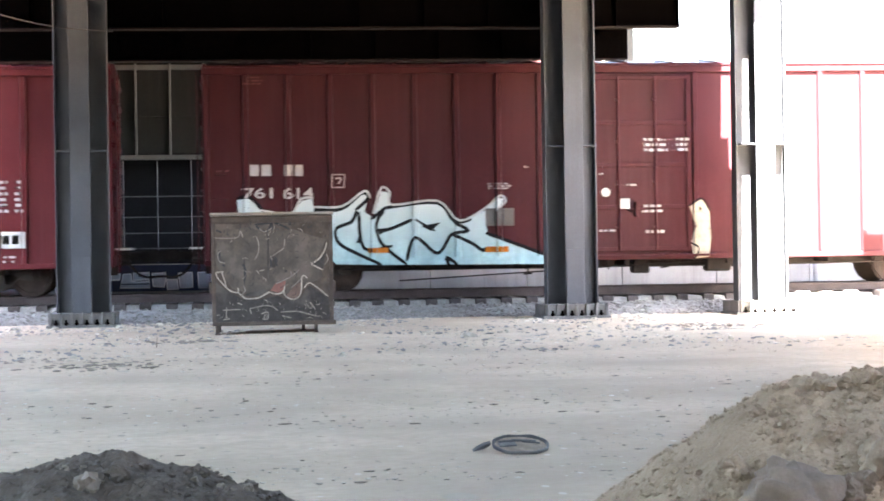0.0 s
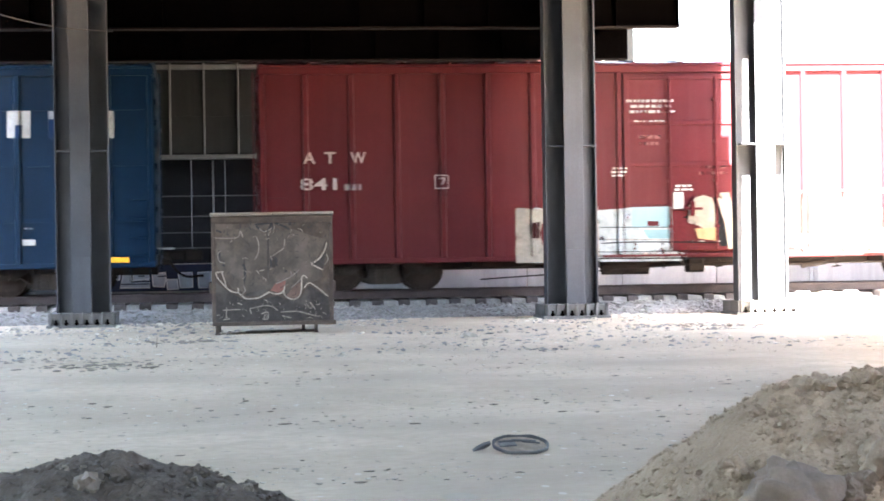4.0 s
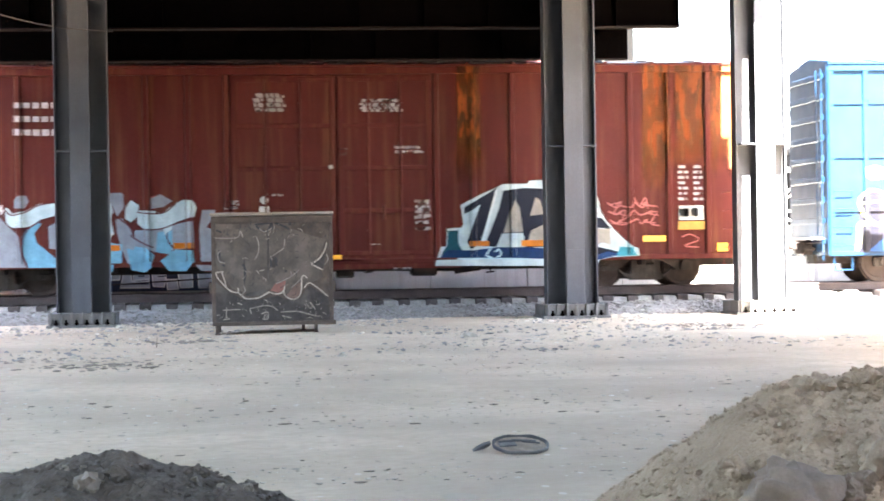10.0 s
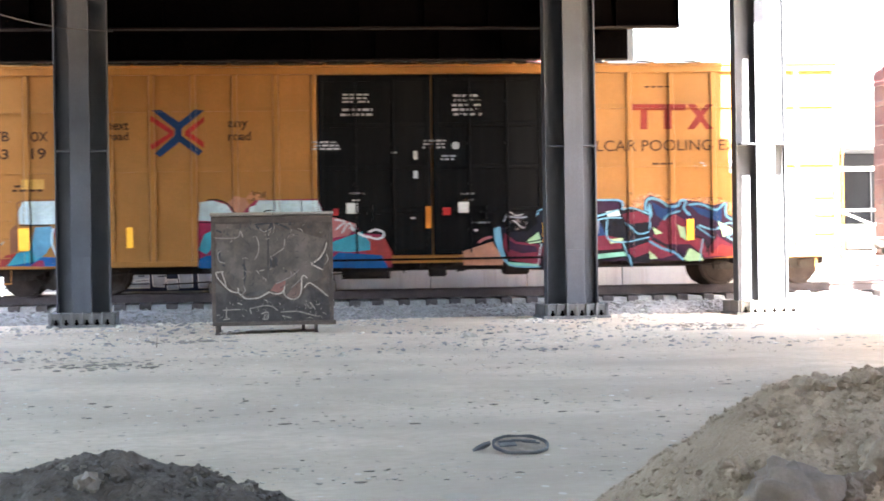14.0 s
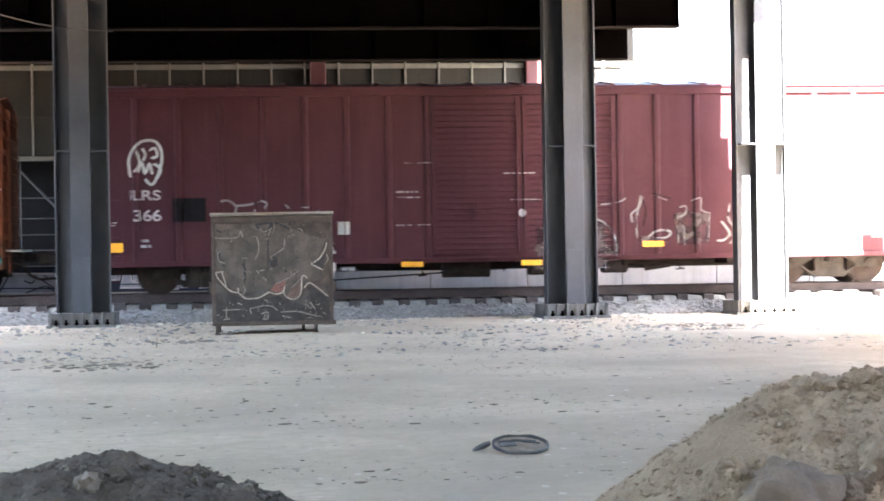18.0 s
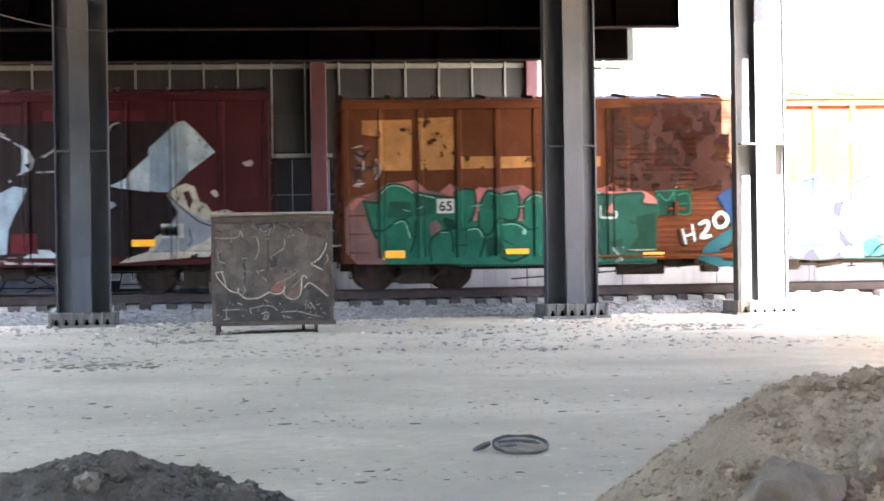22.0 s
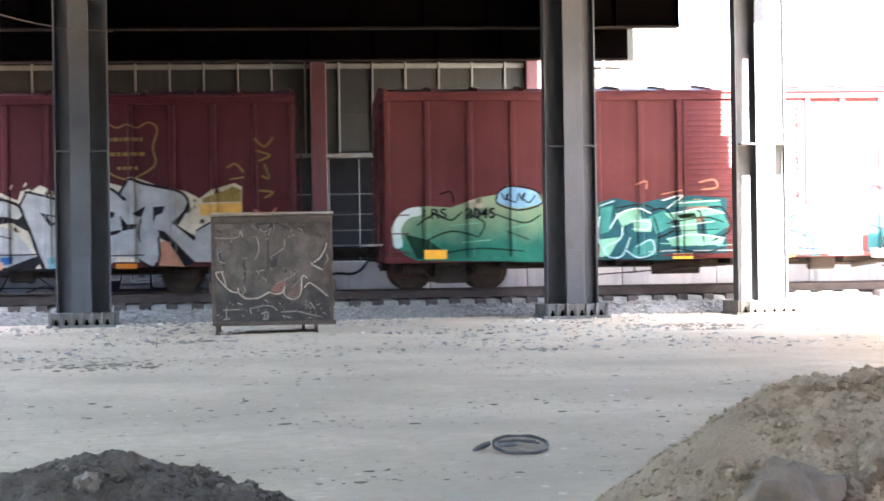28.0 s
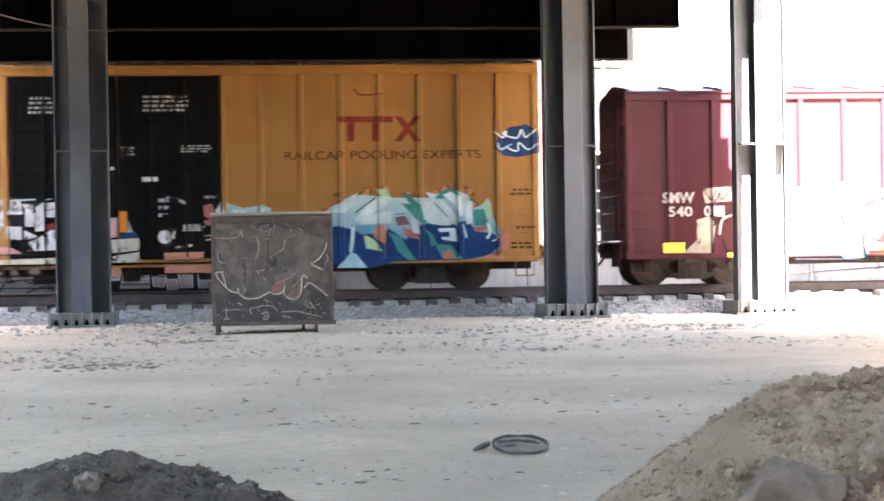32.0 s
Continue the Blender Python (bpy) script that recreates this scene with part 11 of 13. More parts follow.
art = [
    ("tan", 0, [(7.5, 1.73), (7.44, 1.56), (7.31, 1.46), (7.14, 1.47), (7, 1.57), (6.95, 1.73), (7.01, 1.9), (7.15, 2), (7.31, 1.99), (7.45, 1.89)]),
    ("teal", 0, [(6.08, 1.59), (6.48, 1.74), (6.67, 1.38), (6.27, 1.19)]),
    ("teal", 0, [(7.37, 1.68), (7.77, 1.77), (7.97, 1.36), (7.46, 1.07)]),
    ("ash", 0, [(8.07, 1.77), (8.43, 1.81), (8.57, 1.41), (8.17, 1.26)]),
    ("mint", 0, [(6.78, 1.64), (7.18, 1.68), (7.22, 1.07), (6.87, 1.03)]),
    ("ink", 0.04, [(6.08, 1.7), (6.48, 1.77), (6.72, 1.33), (6.27, 1.09)]),
    ("ink", 0.04, [(6.78, 1.69), (7.28, 1.7), (7.36, 0.97)]),
    ("ink", 0.04, [(7.38, 1.73), (7.78, 1.8), (8.02, 1.31), (7.56, 1.02)]),
    ("ink", 0.04, [(8.13, 1.82), (8.48, 1.84), (8.62, 1.3), (8.12, 1.21)])]
art += [
    ("mint", 0.03, [(6.37, 0.98), (7.36, 0.92)]),
    ("mint", 0.03, [(7.66, 0.91), (8.56, 0.95)]),
    ("ash", 0.04, [(6.07, 0.79), (6.86, 0.82)]),
    ("ash", 0.04, [(7.11, 0.8), (8.11, 0.8)]),
    ("tan", 0, [(13.54, 2.33), (13.77, 2.41), (14.03, 2.35), (14.13, 2.16), (13.92, 1.98), (13.54, 1.98)]),
    ("tan", 0, [(15.12, 2.09), (15.25, 2.22), (15.48, 2.23), (15.64, 2.11), (15.69, 1.96), (15.61, 1.79), (15.42, 1.6), (15.26, 1.67), (15.17, 1.89)]),
    ("tan", 0, [(15.68, 1.88), (15.86, 1.75), (16.04, 1.4), (15.98, 1.27), (15.86, 1.31)]),
    ("deepteal", 0, [(13.54, 1.93), (13.89, 2.03), (14.05, 2.07), (14.28, 2.13), (14.56, 2.02), (14.71, 1.84), (15.01, 2.05), (15.13, 1.96), (15.26, 1.67), (15.58, 1.62), (15.83, 1.47), (16.02, 1.02), (15.95, 0.72), (13.52, 0.61)])]
art += [
    ("steel", 0, [(14.05, 1.98), (14.24, 2.1), (14.49, 2.02), (14.66, 1.74), (14.8, 1.35), (14.55, 1.33), (14.23, 1.55)]),
    ("teal", 0, [(14.84, 1.93), (15.04, 1.99), (15.2, 1.8), (15.19, 1.63), (15.57, 1.41), (15.86, 1.31), (15.38, 1.24), (15.25, 1.41), (15.06, 1.61)]),
    ("celery", 0, [(13.53, 1.63), (13.85, 1.85), (13.91, 1.49), (14.1, 1.52), (14.14, 1.39), (13.91, 1.27), (13.53, 1.25)]),
    ("celery", 0, [(13.72, 1.18), (14.06, 1.24), (14.26, 0.85), (14.03, 0.79), (13.77, 0.88)]),
    ("haze", 0, [(14.35, 0.98), (14.86, 1.16), (15.18, 0.9), (15.05, 0.71), (14.54, 0.72)]),
    ("haze", 0, [(15.31, 1.09), (15.89, 1.15), (15.76, 0.89), (15.98, 0.76), (15.37, 0.73)])]
art += [
    ("ink", 0.05, [(13.54, 1.91), (13.92, 2.03), (14.07, 2.1), (14.28, 2.13), (14.56, 2.06), (14.68, 1.89), (14.8, 1.35), (14.93, 1.29)]),
    ("ink", 0.05, [(14.71, 1.84), (14.92, 2.02), (15.07, 2.09), (15.15, 1.99), (15.26, 1.67), (15.38, 1.6)]),
    ("ink", 0.05, [(15.53, 1.78), (15.71, 1.73), (15.86, 1.4), (16.02, 1.05)]),
    ("ink", 0.06, [(14.19, 1.55), (14.48, 1.3), (14.93, 1.25), (14.74, 1.16)]),
    ("ink", 0.05, [(15.19, 1.28), (15.57, 1.22), (15.93, 1.24)]),
    ("ink", 0.05, [(15.18, 1.09), (15.5, 1.02), (15.95, 1.06)]),
    ("chalk", 0.03, [(13.53, 1.31), (13.91, 1.34), (14.17, 1.47)]),
    ("celery", 0.03, [(13.52, 0.71), (14.03, 0.73), (14.18, 0.85)]),
    ("tan", 0, [(11.69, 2.25), (11.86, 2.5), (12.15, 2.56), (12.4, 2.37), (12.48, 2.16), (12.19, 2.16), (12.04, 2), (11.77, 2.06)])]
art += [
    ("tan", 0, [(12.65, 2.31), (12.86, 2.45), (13.11, 2.43), (13.32, 2.23), (13.37, 2.07), (13.17, 2.11), (12.89, 1.9), (12.82, 2.11)]),
    ("tan", 0, [(11.32, 2.39), (11.57, 2.45), (11.61, 2.26), (11.42, 2.26)]),
    ("deepteal", 0, [(11.29, 2.07), (11.73, 2.13), (11.98, 2), (12.27, 2.18), (12.67, 2.18), (12.89, 1.8), (13.17, 2.07), (13.61, 2.02), (13.92, 2.01), (13.9, 0.54), (11.27, 0.69)]),
    ("ink", 0, [(11.59, 1.06), (13.91, 1.02), (13.9, 0.77), (11.58, 0.78)]),
    ("celery", 0, [(11.36, 2.13), (11.69, 2.13), (11.68, 1.62), (11.41, 1.57)]),
    ("teal", 0, [(11.69, 1.81), (11.98, 1.87), (11.91, 1.43), (11.68, 1.31)]),
    ("lilac", 0, [(11.93, 1.18), (12.1, 1.87), (12.27, 2.11), (12.35, 1.87), (12.43, 1.17), (12.18, 1.07)])]
art += [
    ("lilac", 0, [(12.39, 2.06), (12.64, 2.08), (12.69, 1.74), (12.59, 1.32), (12.47, 1.49)]),
    ("lilac", 0, [(12.67, 2.05), (12.82, 2.03), (12.86, 1.61), (12.72, 1.17), (12.63, 1.36)]),
    ("celery", 0, [(12.89, 1.61), (13.17, 2.02), (13.29, 1.73), (13.38, 1.28), (12.91, 1.29)]),
    ("celery", 0, [(13.32, 1.92), (13.44, 1.92), (13.44, 1.51), (13.36, 1.54)]),
    ("celery", 0, [(13.46, 1.54), (13.59, 1.51), (13.53, 1.13), (13.43, 1.22)]),
    ("teal", 0, [(11.68, 1.12), (12.4, 1.07), (12.52, 0.92), (11.96, 0.86), (11.65, 0.93)]),
    ("haze", 0, [(12.65, 1.04), (13.28, 1.03), (13.4, 0.84), (12.9, 0.76), (12.65, 0.85)]),
    ("celery", 0, [(11.89, 0.61), (12.08, 0.77), (12.65, 0.73), (12.79, 0.56)]),
    ("haze", 0, [(11.34, 0.81), (11.83, 0.78), (11.71, 0.58), (11.33, 0.58)])]
art += [
    ("ink", 0.05, [(11.32, 2.07), (11.42, 2.26), (11.61, 2.19), (11.92, 2), (12.1, 2.03), (12.29, 2.18), (12.37, 2.12), (12.43, 1.55), (12.51, 1.36)]),
    ("ink", 0.05, [(12.39, 2.08), (12.61, 2.15), (12.73, 2.2), (12.85, 2.05), (12.86, 1.8), (13.04, 2.02), (13.19, 2.11), (13.32, 1.85), (13.41, 1.35), (13.28, 1.26), (12.91, 1.29)]),
    ("ink", 0.06, [(11.31, 1.38), (11.59, 1.25), (11.78, 1.31), (11.71, 0.99), (12.15, 0.86), (12.65, 0.85), (13.27, 0.78), (13.43, 1.03)]),
    ("ink", 0.05, [(13.32, 2.02), (13.67, 1.98), (13.92, 2.01)]),
    ("ink", 0.04, [(11.69, 1.88), (11.68, 1.37)]),
    ("teal", 0, [(8.63, 2.11), (9.07, 2.13), (9.49, 1.99), (9.68, 1.78), (9.86, 1.84), (10.07, 1.65), (10.04, 1.21), (9.79, 1.15), (8.62, 1.2)])]
art += [
    ("deepteal", 0, [(8.62, 1.42), (9.43, 1.53), (9.67, 1.21), (10.14, 1.18), (10.13, 0.64), (8.61, 0.67)]),
    ("tan", 0, [(9.31, 1.97), (9.49, 1.99), (9.62, 1.87), (9.58, 1.72), (9.43, 1.82)]),
    ("salmon", 0, [(9.9, 1.9), (10.08, 2.02), (10.13, 1.65), (10, 1.65)]),
    ("haze", 0, [(8.93, 1.45), (9.24, 1.5), (9.3, 1.34), (8.99, 1.29)]),
    ("haze", 0, [(9.23, 1.03), (9.4, 1.28), (9.66, 1.03), (9.51, 0.9)]),
    ("steel", 0, [(9.69, 0.9), (10.12, 0.93), (10.12, 0.8), (9.72, 0.81)]),
    ("ink", 0.06, [(8.93, 1.48), (9.3, 1.49), (9.55, 1.62)]),
    ("ink", 0.06, [(8.93, 1.22), (9.36, 1.24), (9.61, 1.15), (9.81, 1.11)]),
    ("ink", 0.06, [(9.68, 1.78), (9.77, 1.46), (9.82, 1.15)]),
    ("ink", 0.05, [(8.92, 0.82), (9.42, 0.84), (10.13, 0.8)])]
mural(car9, "spray_lettering", "teal bubble lettering with salmon caps", art)
mural(car9, "eye_mark", "teal and white painted eye", [
    ("mint", 0, [(12.9, 2.72), (12.86, 2.63), (12.75, 2.56), (12.59, 2.54), (12.44, 2.56), (12.33, 2.63), (12.29, 2.72), (12.33, 2.82), (12.45, 2.88), (12.6, 2.91), (12.75, 2.88), (12.86, 2.81)]),
    ("ink", 0, [(12.41, 2.68), (12.6, 2.81), (12.79, 2.7), (12.6, 2.58)]),
    ("clay", 0, [(12.47, 2.69), (12.6, 2.77), (12.73, 2.7), (12.6, 2.62)])])
mural(car9, "tag", "pale scribbled tags", [
    ("line", 0.04, [(13.75, 3.66), (13.94, 3.34), (13.81, 3.03), (13.96, 2.77)]),
    ("line", 0.04, [(13.84, 3.22), (14, 3.25)]),
    ("line", 0.04, [(14.58, 3.53), (14.84, 3.72), (14.93, 3.27), (14.64, 3.3)]),
    ("line", 0.04, [(14.97, 3.72), (15.12, 3.4)]),
    ("line", 0.04, [(15.54, 3.14), (15.86, 3.52), (16.01, 2.87)]),
    ("line", 0.04, [(15.6, 2.94), (15.99, 3.13)]),
    ("haze", 0.03, [(14.57, 2.86), (14.89, 2.91), (15.21, 2.81), (15.4, 2.63)]),
    ("haze", 0.03, [(14.63, 2.7), (15.34, 2.75)]),
    ("haze", 0.03, [(14.76, 2.61), (15.21, 2.91)])])
patch(car9, "yellow", 14.75, 0.69, 0.49, 0.2, "reflector")
patch(car9, "yellow", 9.05, 0.63, 0.46, 0.13, "reflector")
patch(car9, "yellow", 6.63, 0.62, 0.47, 0.12, "reflector")
art = [
    ("hill", 0, [(0.18, 1.16), (0.22, 1.54), (0.49, 1.83), (0.94, 1.91), (1.52, 1.87), (2.17, 2.09), (2.56, 2.15), (2.82, 2.36), (3.34, 2.27), (3.66, 2.13), (4.12, 2.06), (4.9, 1.86), (4.88, 0.61), (3.64, 0.6), (0.72, 0.67), (0.41, 0.83)]),
    ("ice", 0.21, [(0.32, 0.96), (0.27, 1.41), (0.51, 1.73), (0.85, 1.8)]),
    ("sky", 0, [(2.62, 2.21), (2.88, 2.34), (3.47, 2.23), (3.62, 1.94), (3.07, 1.82), (2.58, 1.96)]),
    ("darkgreen", 0, [(0.45, 1.28), (0.99, 1.14), (1.4, 0.82), (0.73, 0.7)]),
    ("cream", 0, [(1.91, 2.02), (2.23, 2.09), (2.27, 1.86), (1.97, 1.83)]),
    ("darkgreen", 0.04, [(0.74, 1.47), (1.13, 1.72), (1.51, 1.58), (1.77, 1.77)]),
    ("darkgreen", 0.04, [(0.86, 1.08), (1.51, 1.33), (2.15, 1.19)])]
art += [
    ("darkgreen", 0.04, [(1.9, 1.71), (2.29, 1.51), (2.15, 1.19)]),
    ("darkgreen", 0.04, [(2.55, 1.7), (3.2, 1.5), (3.59, 1.68)]),
    ("darkgreen", 0.04, [(1.24, 0.82), (2.15, 0.93), (3.19, 0.85)]),
    ("darkgreen", 0.04, [(2.8, 1.31), (3.32, 1.11)]),
    ("mint", 0.03, [(1.51, 1.46), (2.16, 1.51)]),
    ("mint", 0.03, [(1.76, 1.07), (2.41, 1.12)]),
    ("mint", 0.03, [(2.8, 1.37), (3.46, 1.49)]),
    ("mint", 0.03, [(0.61, 1.6), (1, 1.66)]),
    ("ink", 0.03, [(2.67, 2.2), (2.78, 2.02), (2.85, 2.17), (2.79, 2.08), (3.01, 1.97), (3.09, 2.18), (3.16, 2.01), (3.23, 2.19), (3.17, 2.08), (3.32, 1.96), (3.47, 2.14)]),
    ("black", 0.04, [(2.62, 2.21), (2.88, 2.34), (3.47, 2.23), (3.62, 1.94), (3.07, 1.79), (2.58, 1.96), (2.62, 2.21)]),
    ("black", 0.04, [(1.26, 2.17), (1.52, 2.23), (1.58, 1.97)])]
mural(car9, "hill_painting", "green hill painting with a pale rim", art)
art = [
    ("deepteal", 0, [(4.89, 1.92), (5.31, 2.04), (5.91, 1.91), (6.4, 2.02), (7.13, 2.07), (7.92, 2), (7.9, 0.75), (6.5, 0.59), (4.93, 0.62)]),
    ("mint", 0, [(5.31, 1.68), (5.85, 1.79), (5.91, 1.55), (5.48, 1.38)]),
    ("mint", 0, [(4.94, 1.09), (5.42, 1.14), (5.17, 0.73), (4.91, 0.68)]),
    ("mint", 0, [(5.73, 1.56), (6.15, 1.55), (6.15, 1.25), (5.76, 1.26)]),
    ("mint", 0, [(6.46, 1.67), (7.37, 1.77), (7.85, 1.65), (6.64, 1.51)]),
    ("mint", 0, [(6.51, 1.1), (7.12, 1.18), (7.85, 1.08), (7.78, 0.93), (6.63, 0.91)]),
    ("teal", 0, [(4.95, 1.8), (5.25, 1.86), (5.18, 1.27), (4.94, 1.21)]),
    ("teal", 0, [(6.64, 1.96), (7.74, 1.97), (7.8, 1.83), (6.7, 1.81)]),
    ("teal", 0, [(5.78, 0.96), (6.27, 1.11), (6.26, 0.72), (5.65, 0.69)])]
art += [
    ("ice", 0.03, [(5.18, 1.33), (5.43, 1.68), (5.85, 1.79), (6.15, 1.67)]),
    ("ice", 0.03, [(5.48, 1.38), (5.42, 1.09), (5.05, 0.91), (5.17, 0.67), (5.47, 0.73), (5.66, 1.14)]),
    ("ice", 0.03, [(5.67, 1.5), (6.09, 1.49), (6.09, 1.31), (5.72, 1.32)]),
    ("ice", 0.03, [(5.78, 0.9), (6.14, 1.07), (6.2, 0.78), (5.83, 0.66), (5.54, 0.85)]),
    ("ice", 0.03, [(6.4, 1.96), (6.89, 2.08), (6.52, 1.78)]),
    ("ice", 0.03, [(6.76, 1.9), (7.74, 1.95)]),
    ("ice", 0.03, [(6.64, 1.66), (7.37, 1.77), (7.85, 1.65)]),
    ("ice", 0.03, [(6.63, 1.36), (7.61, 1.47)]),
    ("ice", 0.03, [(6.51, 1.07), (7.12, 1.18), (7.85, 1.08)]),
    ("ice", 0.03, [(4.95, 1.86), (5.31, 1.98)]),
    ("ice", 0.03, [(4.94, 1.63), (4.88, 1.15), (5.05, 0.79)]),
    ("ink", 0.03, [(5.31, 1.8), (5.91, 1.88), (6.28, 1.75)])]
art += [
    ("ink", 0.03, [(5.54, 1.44), (5.6, 1.12)]),
    ("ink", 0.03, [(6.21, 1.61), (6.33, 1.13), (6.26, 0.66)]),
    ("ink", 0.03, [(6.51, 1.43), (7.37, 1.57), (7.85, 1.44)]),
    ("ink", 0.03, [(6.57, 1.25), (7.73, 1.29)]),
    ("ink", 0.03, [(6.63, 0.86), (7.35, 0.76), (7.84, 0.87)]),
    ("ink", 0.03, [(5.05, 0.67), (5.53, 0.61), (6.14, 0.66)]),
    ("salmon", 0.04, [(5.8, 2.33), (6.04, 2.42), (6.04, 2.23)]),
    ("salmon", 0.04, [(7.26, 2.37), (7.62, 2.43), (7.68, 2.25), (7.32, 2.21)]),
    ("salmon", 0.04, [(6.4, 2.11), (6.89, 2.2)])]
mural(car9, "spray_lettering", "teal and white scribbled lettering", art)
letters(car9, "black", "LRS", 0.88, 1.62, 0.54, 0.23)
letters(car9, "black", "2045", 1.84, 1.61, 0.69, 0.24)
patch(car9, "yellow", 0.89, 0.7, 0.51, 0.21, "reflector")
patch(car9, "yellow", 3.68, 0.69, 0.49, 0.1, "reflector")
patch(car9, "gold", 9.02, 0.7, 0.53, 0.13, "painted_block")
art = [
    ("cream", 0, [(10.64, 2.26), (10.96, 2.49), (11.72, 2.12), (11.79, 2.31), (12.11, 2.5), (12.5, 2.52), (12.82, 2.43), (12.91, 2.64), (13.08, 2.64), (13.53, 2.46), (14.17, 2.32), (14.49, 2.15), (14.75, 2.34), (15.28, 2.49), (15.44, 2.4), (15.42, 0.72), (14.79, 0.72), (10.61, 0.78)]),
    ("olive", 0, [(14.56, 2.15), (15.27, 2.4), (15.42, 2.33), (15.41, 2.07), (14.55, 2.06)]),
    ("gold", 0, [(14.49, 2.02), (15.43, 2.05), (15.42, 1.82), (14.81, 1.7), (14.49, 1.8)]),
    ("white", 0, [(14.74, 1.63), (15.39, 1.71), (15.38, 0.98), (14.95, 0.98)]),
    ("sky", 0.04, [(14.87, 1.54), (15.26, 1.59)]),
    ("sky", 0.05, [(14.84, 1.36), (15.26, 1.38)]),
    ("sky", 0.04, [(15.09, 1.63), (15.09, 1.38)])]
art += [
    ("silver", 0, [(10.64, 2.33), (10.96, 2.26), (12.1, 1.96), (12, 1.71), (11.65, 1.74), (11.27, 1.62), (11.71, 1.42), (11.71, 1.33), (11.37, 1.26), (11.51, 0.97), (11.7, 0.65), (10.93, 0.63), (10.62, 0.86)]),
    ("silver", 0, [(11.82, 2.12), (12.04, 2.35), (12.3, 2.42), (12.56, 2.37), (12.72, 2.24), (12.82, 2.52), (12.97, 2.59), (13.27, 2.49), (14.04, 2.31), (14.23, 2.09), (14.23, 1.83), (14.06, 1.6), (13.96, 1.55), (14.35, 1.21), (14.39, 1.42), (14.81, 1.63), (14.87, 1.44), (14.95, 0.73), (14.4, 0.72), (14.17, 0.93), (13.66, 1.42), (13.57, 1.26), (13.56, 0.81), (13.43, 0.64), (12.98, 0.85), (11.57, 0.87), (11.64, 1.16), (11.81, 1.42), (12.22, 1.5), (11.78, 1.74)])]
art += [
    ("haze", 0, [(11.64, 0.82), (12.66, 0.85), (12.47, 0.65), (11.7, 0.61)]),
    ("palesky", 0, [(11.16, 0.85), (11.55, 0.9), (11.63, 0.64), (11.08, 0.62)]),
    ("royal", 0, [(12.08, 0.77), (12.41, 0.83), (12.37, 0.73), (12.11, 0.68)]),
    ("salmon", 0, [(13.57, 0.66), (13.61, 1.2), (13.76, 1.2), (14.17, 0.62)]),
    ("black", 0, [(11.75, 1.7), (11.97, 1.66), (12.28, 1.53), (12.03, 1.45), (11.75, 1.43)]),
    ("black", 0, [(12.2, 1.83), (12.42, 1.92), (12.61, 1.85), (12.57, 1.75), (12.33, 1.7)]),
    ("black", 0, [(12.09, 1.22), (12.22, 1.4), (12.74, 1.47), (12.71, 1.4), (12.35, 1.29), (12.19, 1.17)]),
    ("black", 0, [(12.72, 1.79), (12.87, 1.59), (13.1, 1.59), (13.05, 1.49), (12.76, 1.44)]),
    ("black", 0, [(12.97, 1.82), (13.29, 2), (13.19, 1.74), (13.06, 1.78)])]
art += [
    ("black", 0, [(13.45, 1.97), (13.71, 1.99), (13.67, 1.84), (13.52, 1.78), (13.45, 1.61)]),
    ("black", 0, [(13.56, 1.46), (13.72, 1.41), (14.17, 0.93), (14.38, 0.72), (14.14, 0.62), (13.79, 1.17), (13.58, 1.28)]),
    ("black", 0, [(14, 1.55), (14.23, 1.9), (14.2, 2.06), (14.14, 1.88), (13.87, 1.61), (14.36, 1.19), (14.39, 1.29)]),
    ("black", 0, [(10.95, 1.85), (11.71, 1.74), (11.65, 1.69), (11.23, 1.59)]),
    ("silver", 0, [(11.1, 1.78), (11.52, 1.71), (11.25, 1.64)]),
    ("black", 0, [(11.35, 1.27), (11.71, 1.38), (11.6, 0.87), (11.51, 0.97)]),
    ("black", 0.05, [(10.64, 2.34), (10.96, 2.26), (12.1, 1.98), (12, 1.71)])]
art += [
    ("black", 0.06, [(11.82, 2.12), (12.04, 2.35), (12.3, 2.43), (12.56, 2.37), (12.85, 2.13), (12.72, 2.26), (12.86, 2.52), (12.97, 2.6), (13.27, 2.49), (14.04, 2.31), (14.24, 2.06), (14.21, 1.83)]),
    ("black", 0.04, [(14.39, 1.42), (14.83, 1.64), (14.86, 1.41), (14.94, 0.92), (14.95, 0.71)]),
    ("black", 0.05, [(13.56, 1.3), (13.58, 0.84), (13.45, 0.62), (13.11, 0.8)]),
    ("black", 0.05, [(11.6, 0.87), (11.63, 1.16), (11.81, 1.42), (12.2, 1.5)]),
    ("black", 0.04, [(11.55, 0.9), (11.72, 0.59)]),
    ("black", 0.04, [(11.57, 0.88), (13.24, 0.9)]),
    ("black", 0.05, [(10.93, 0.59), (11.76, 0.57)]),
    ("black", 0.04, [(13.19, 1.72), (13.12, 1.4), (13.16, 1.18)])]
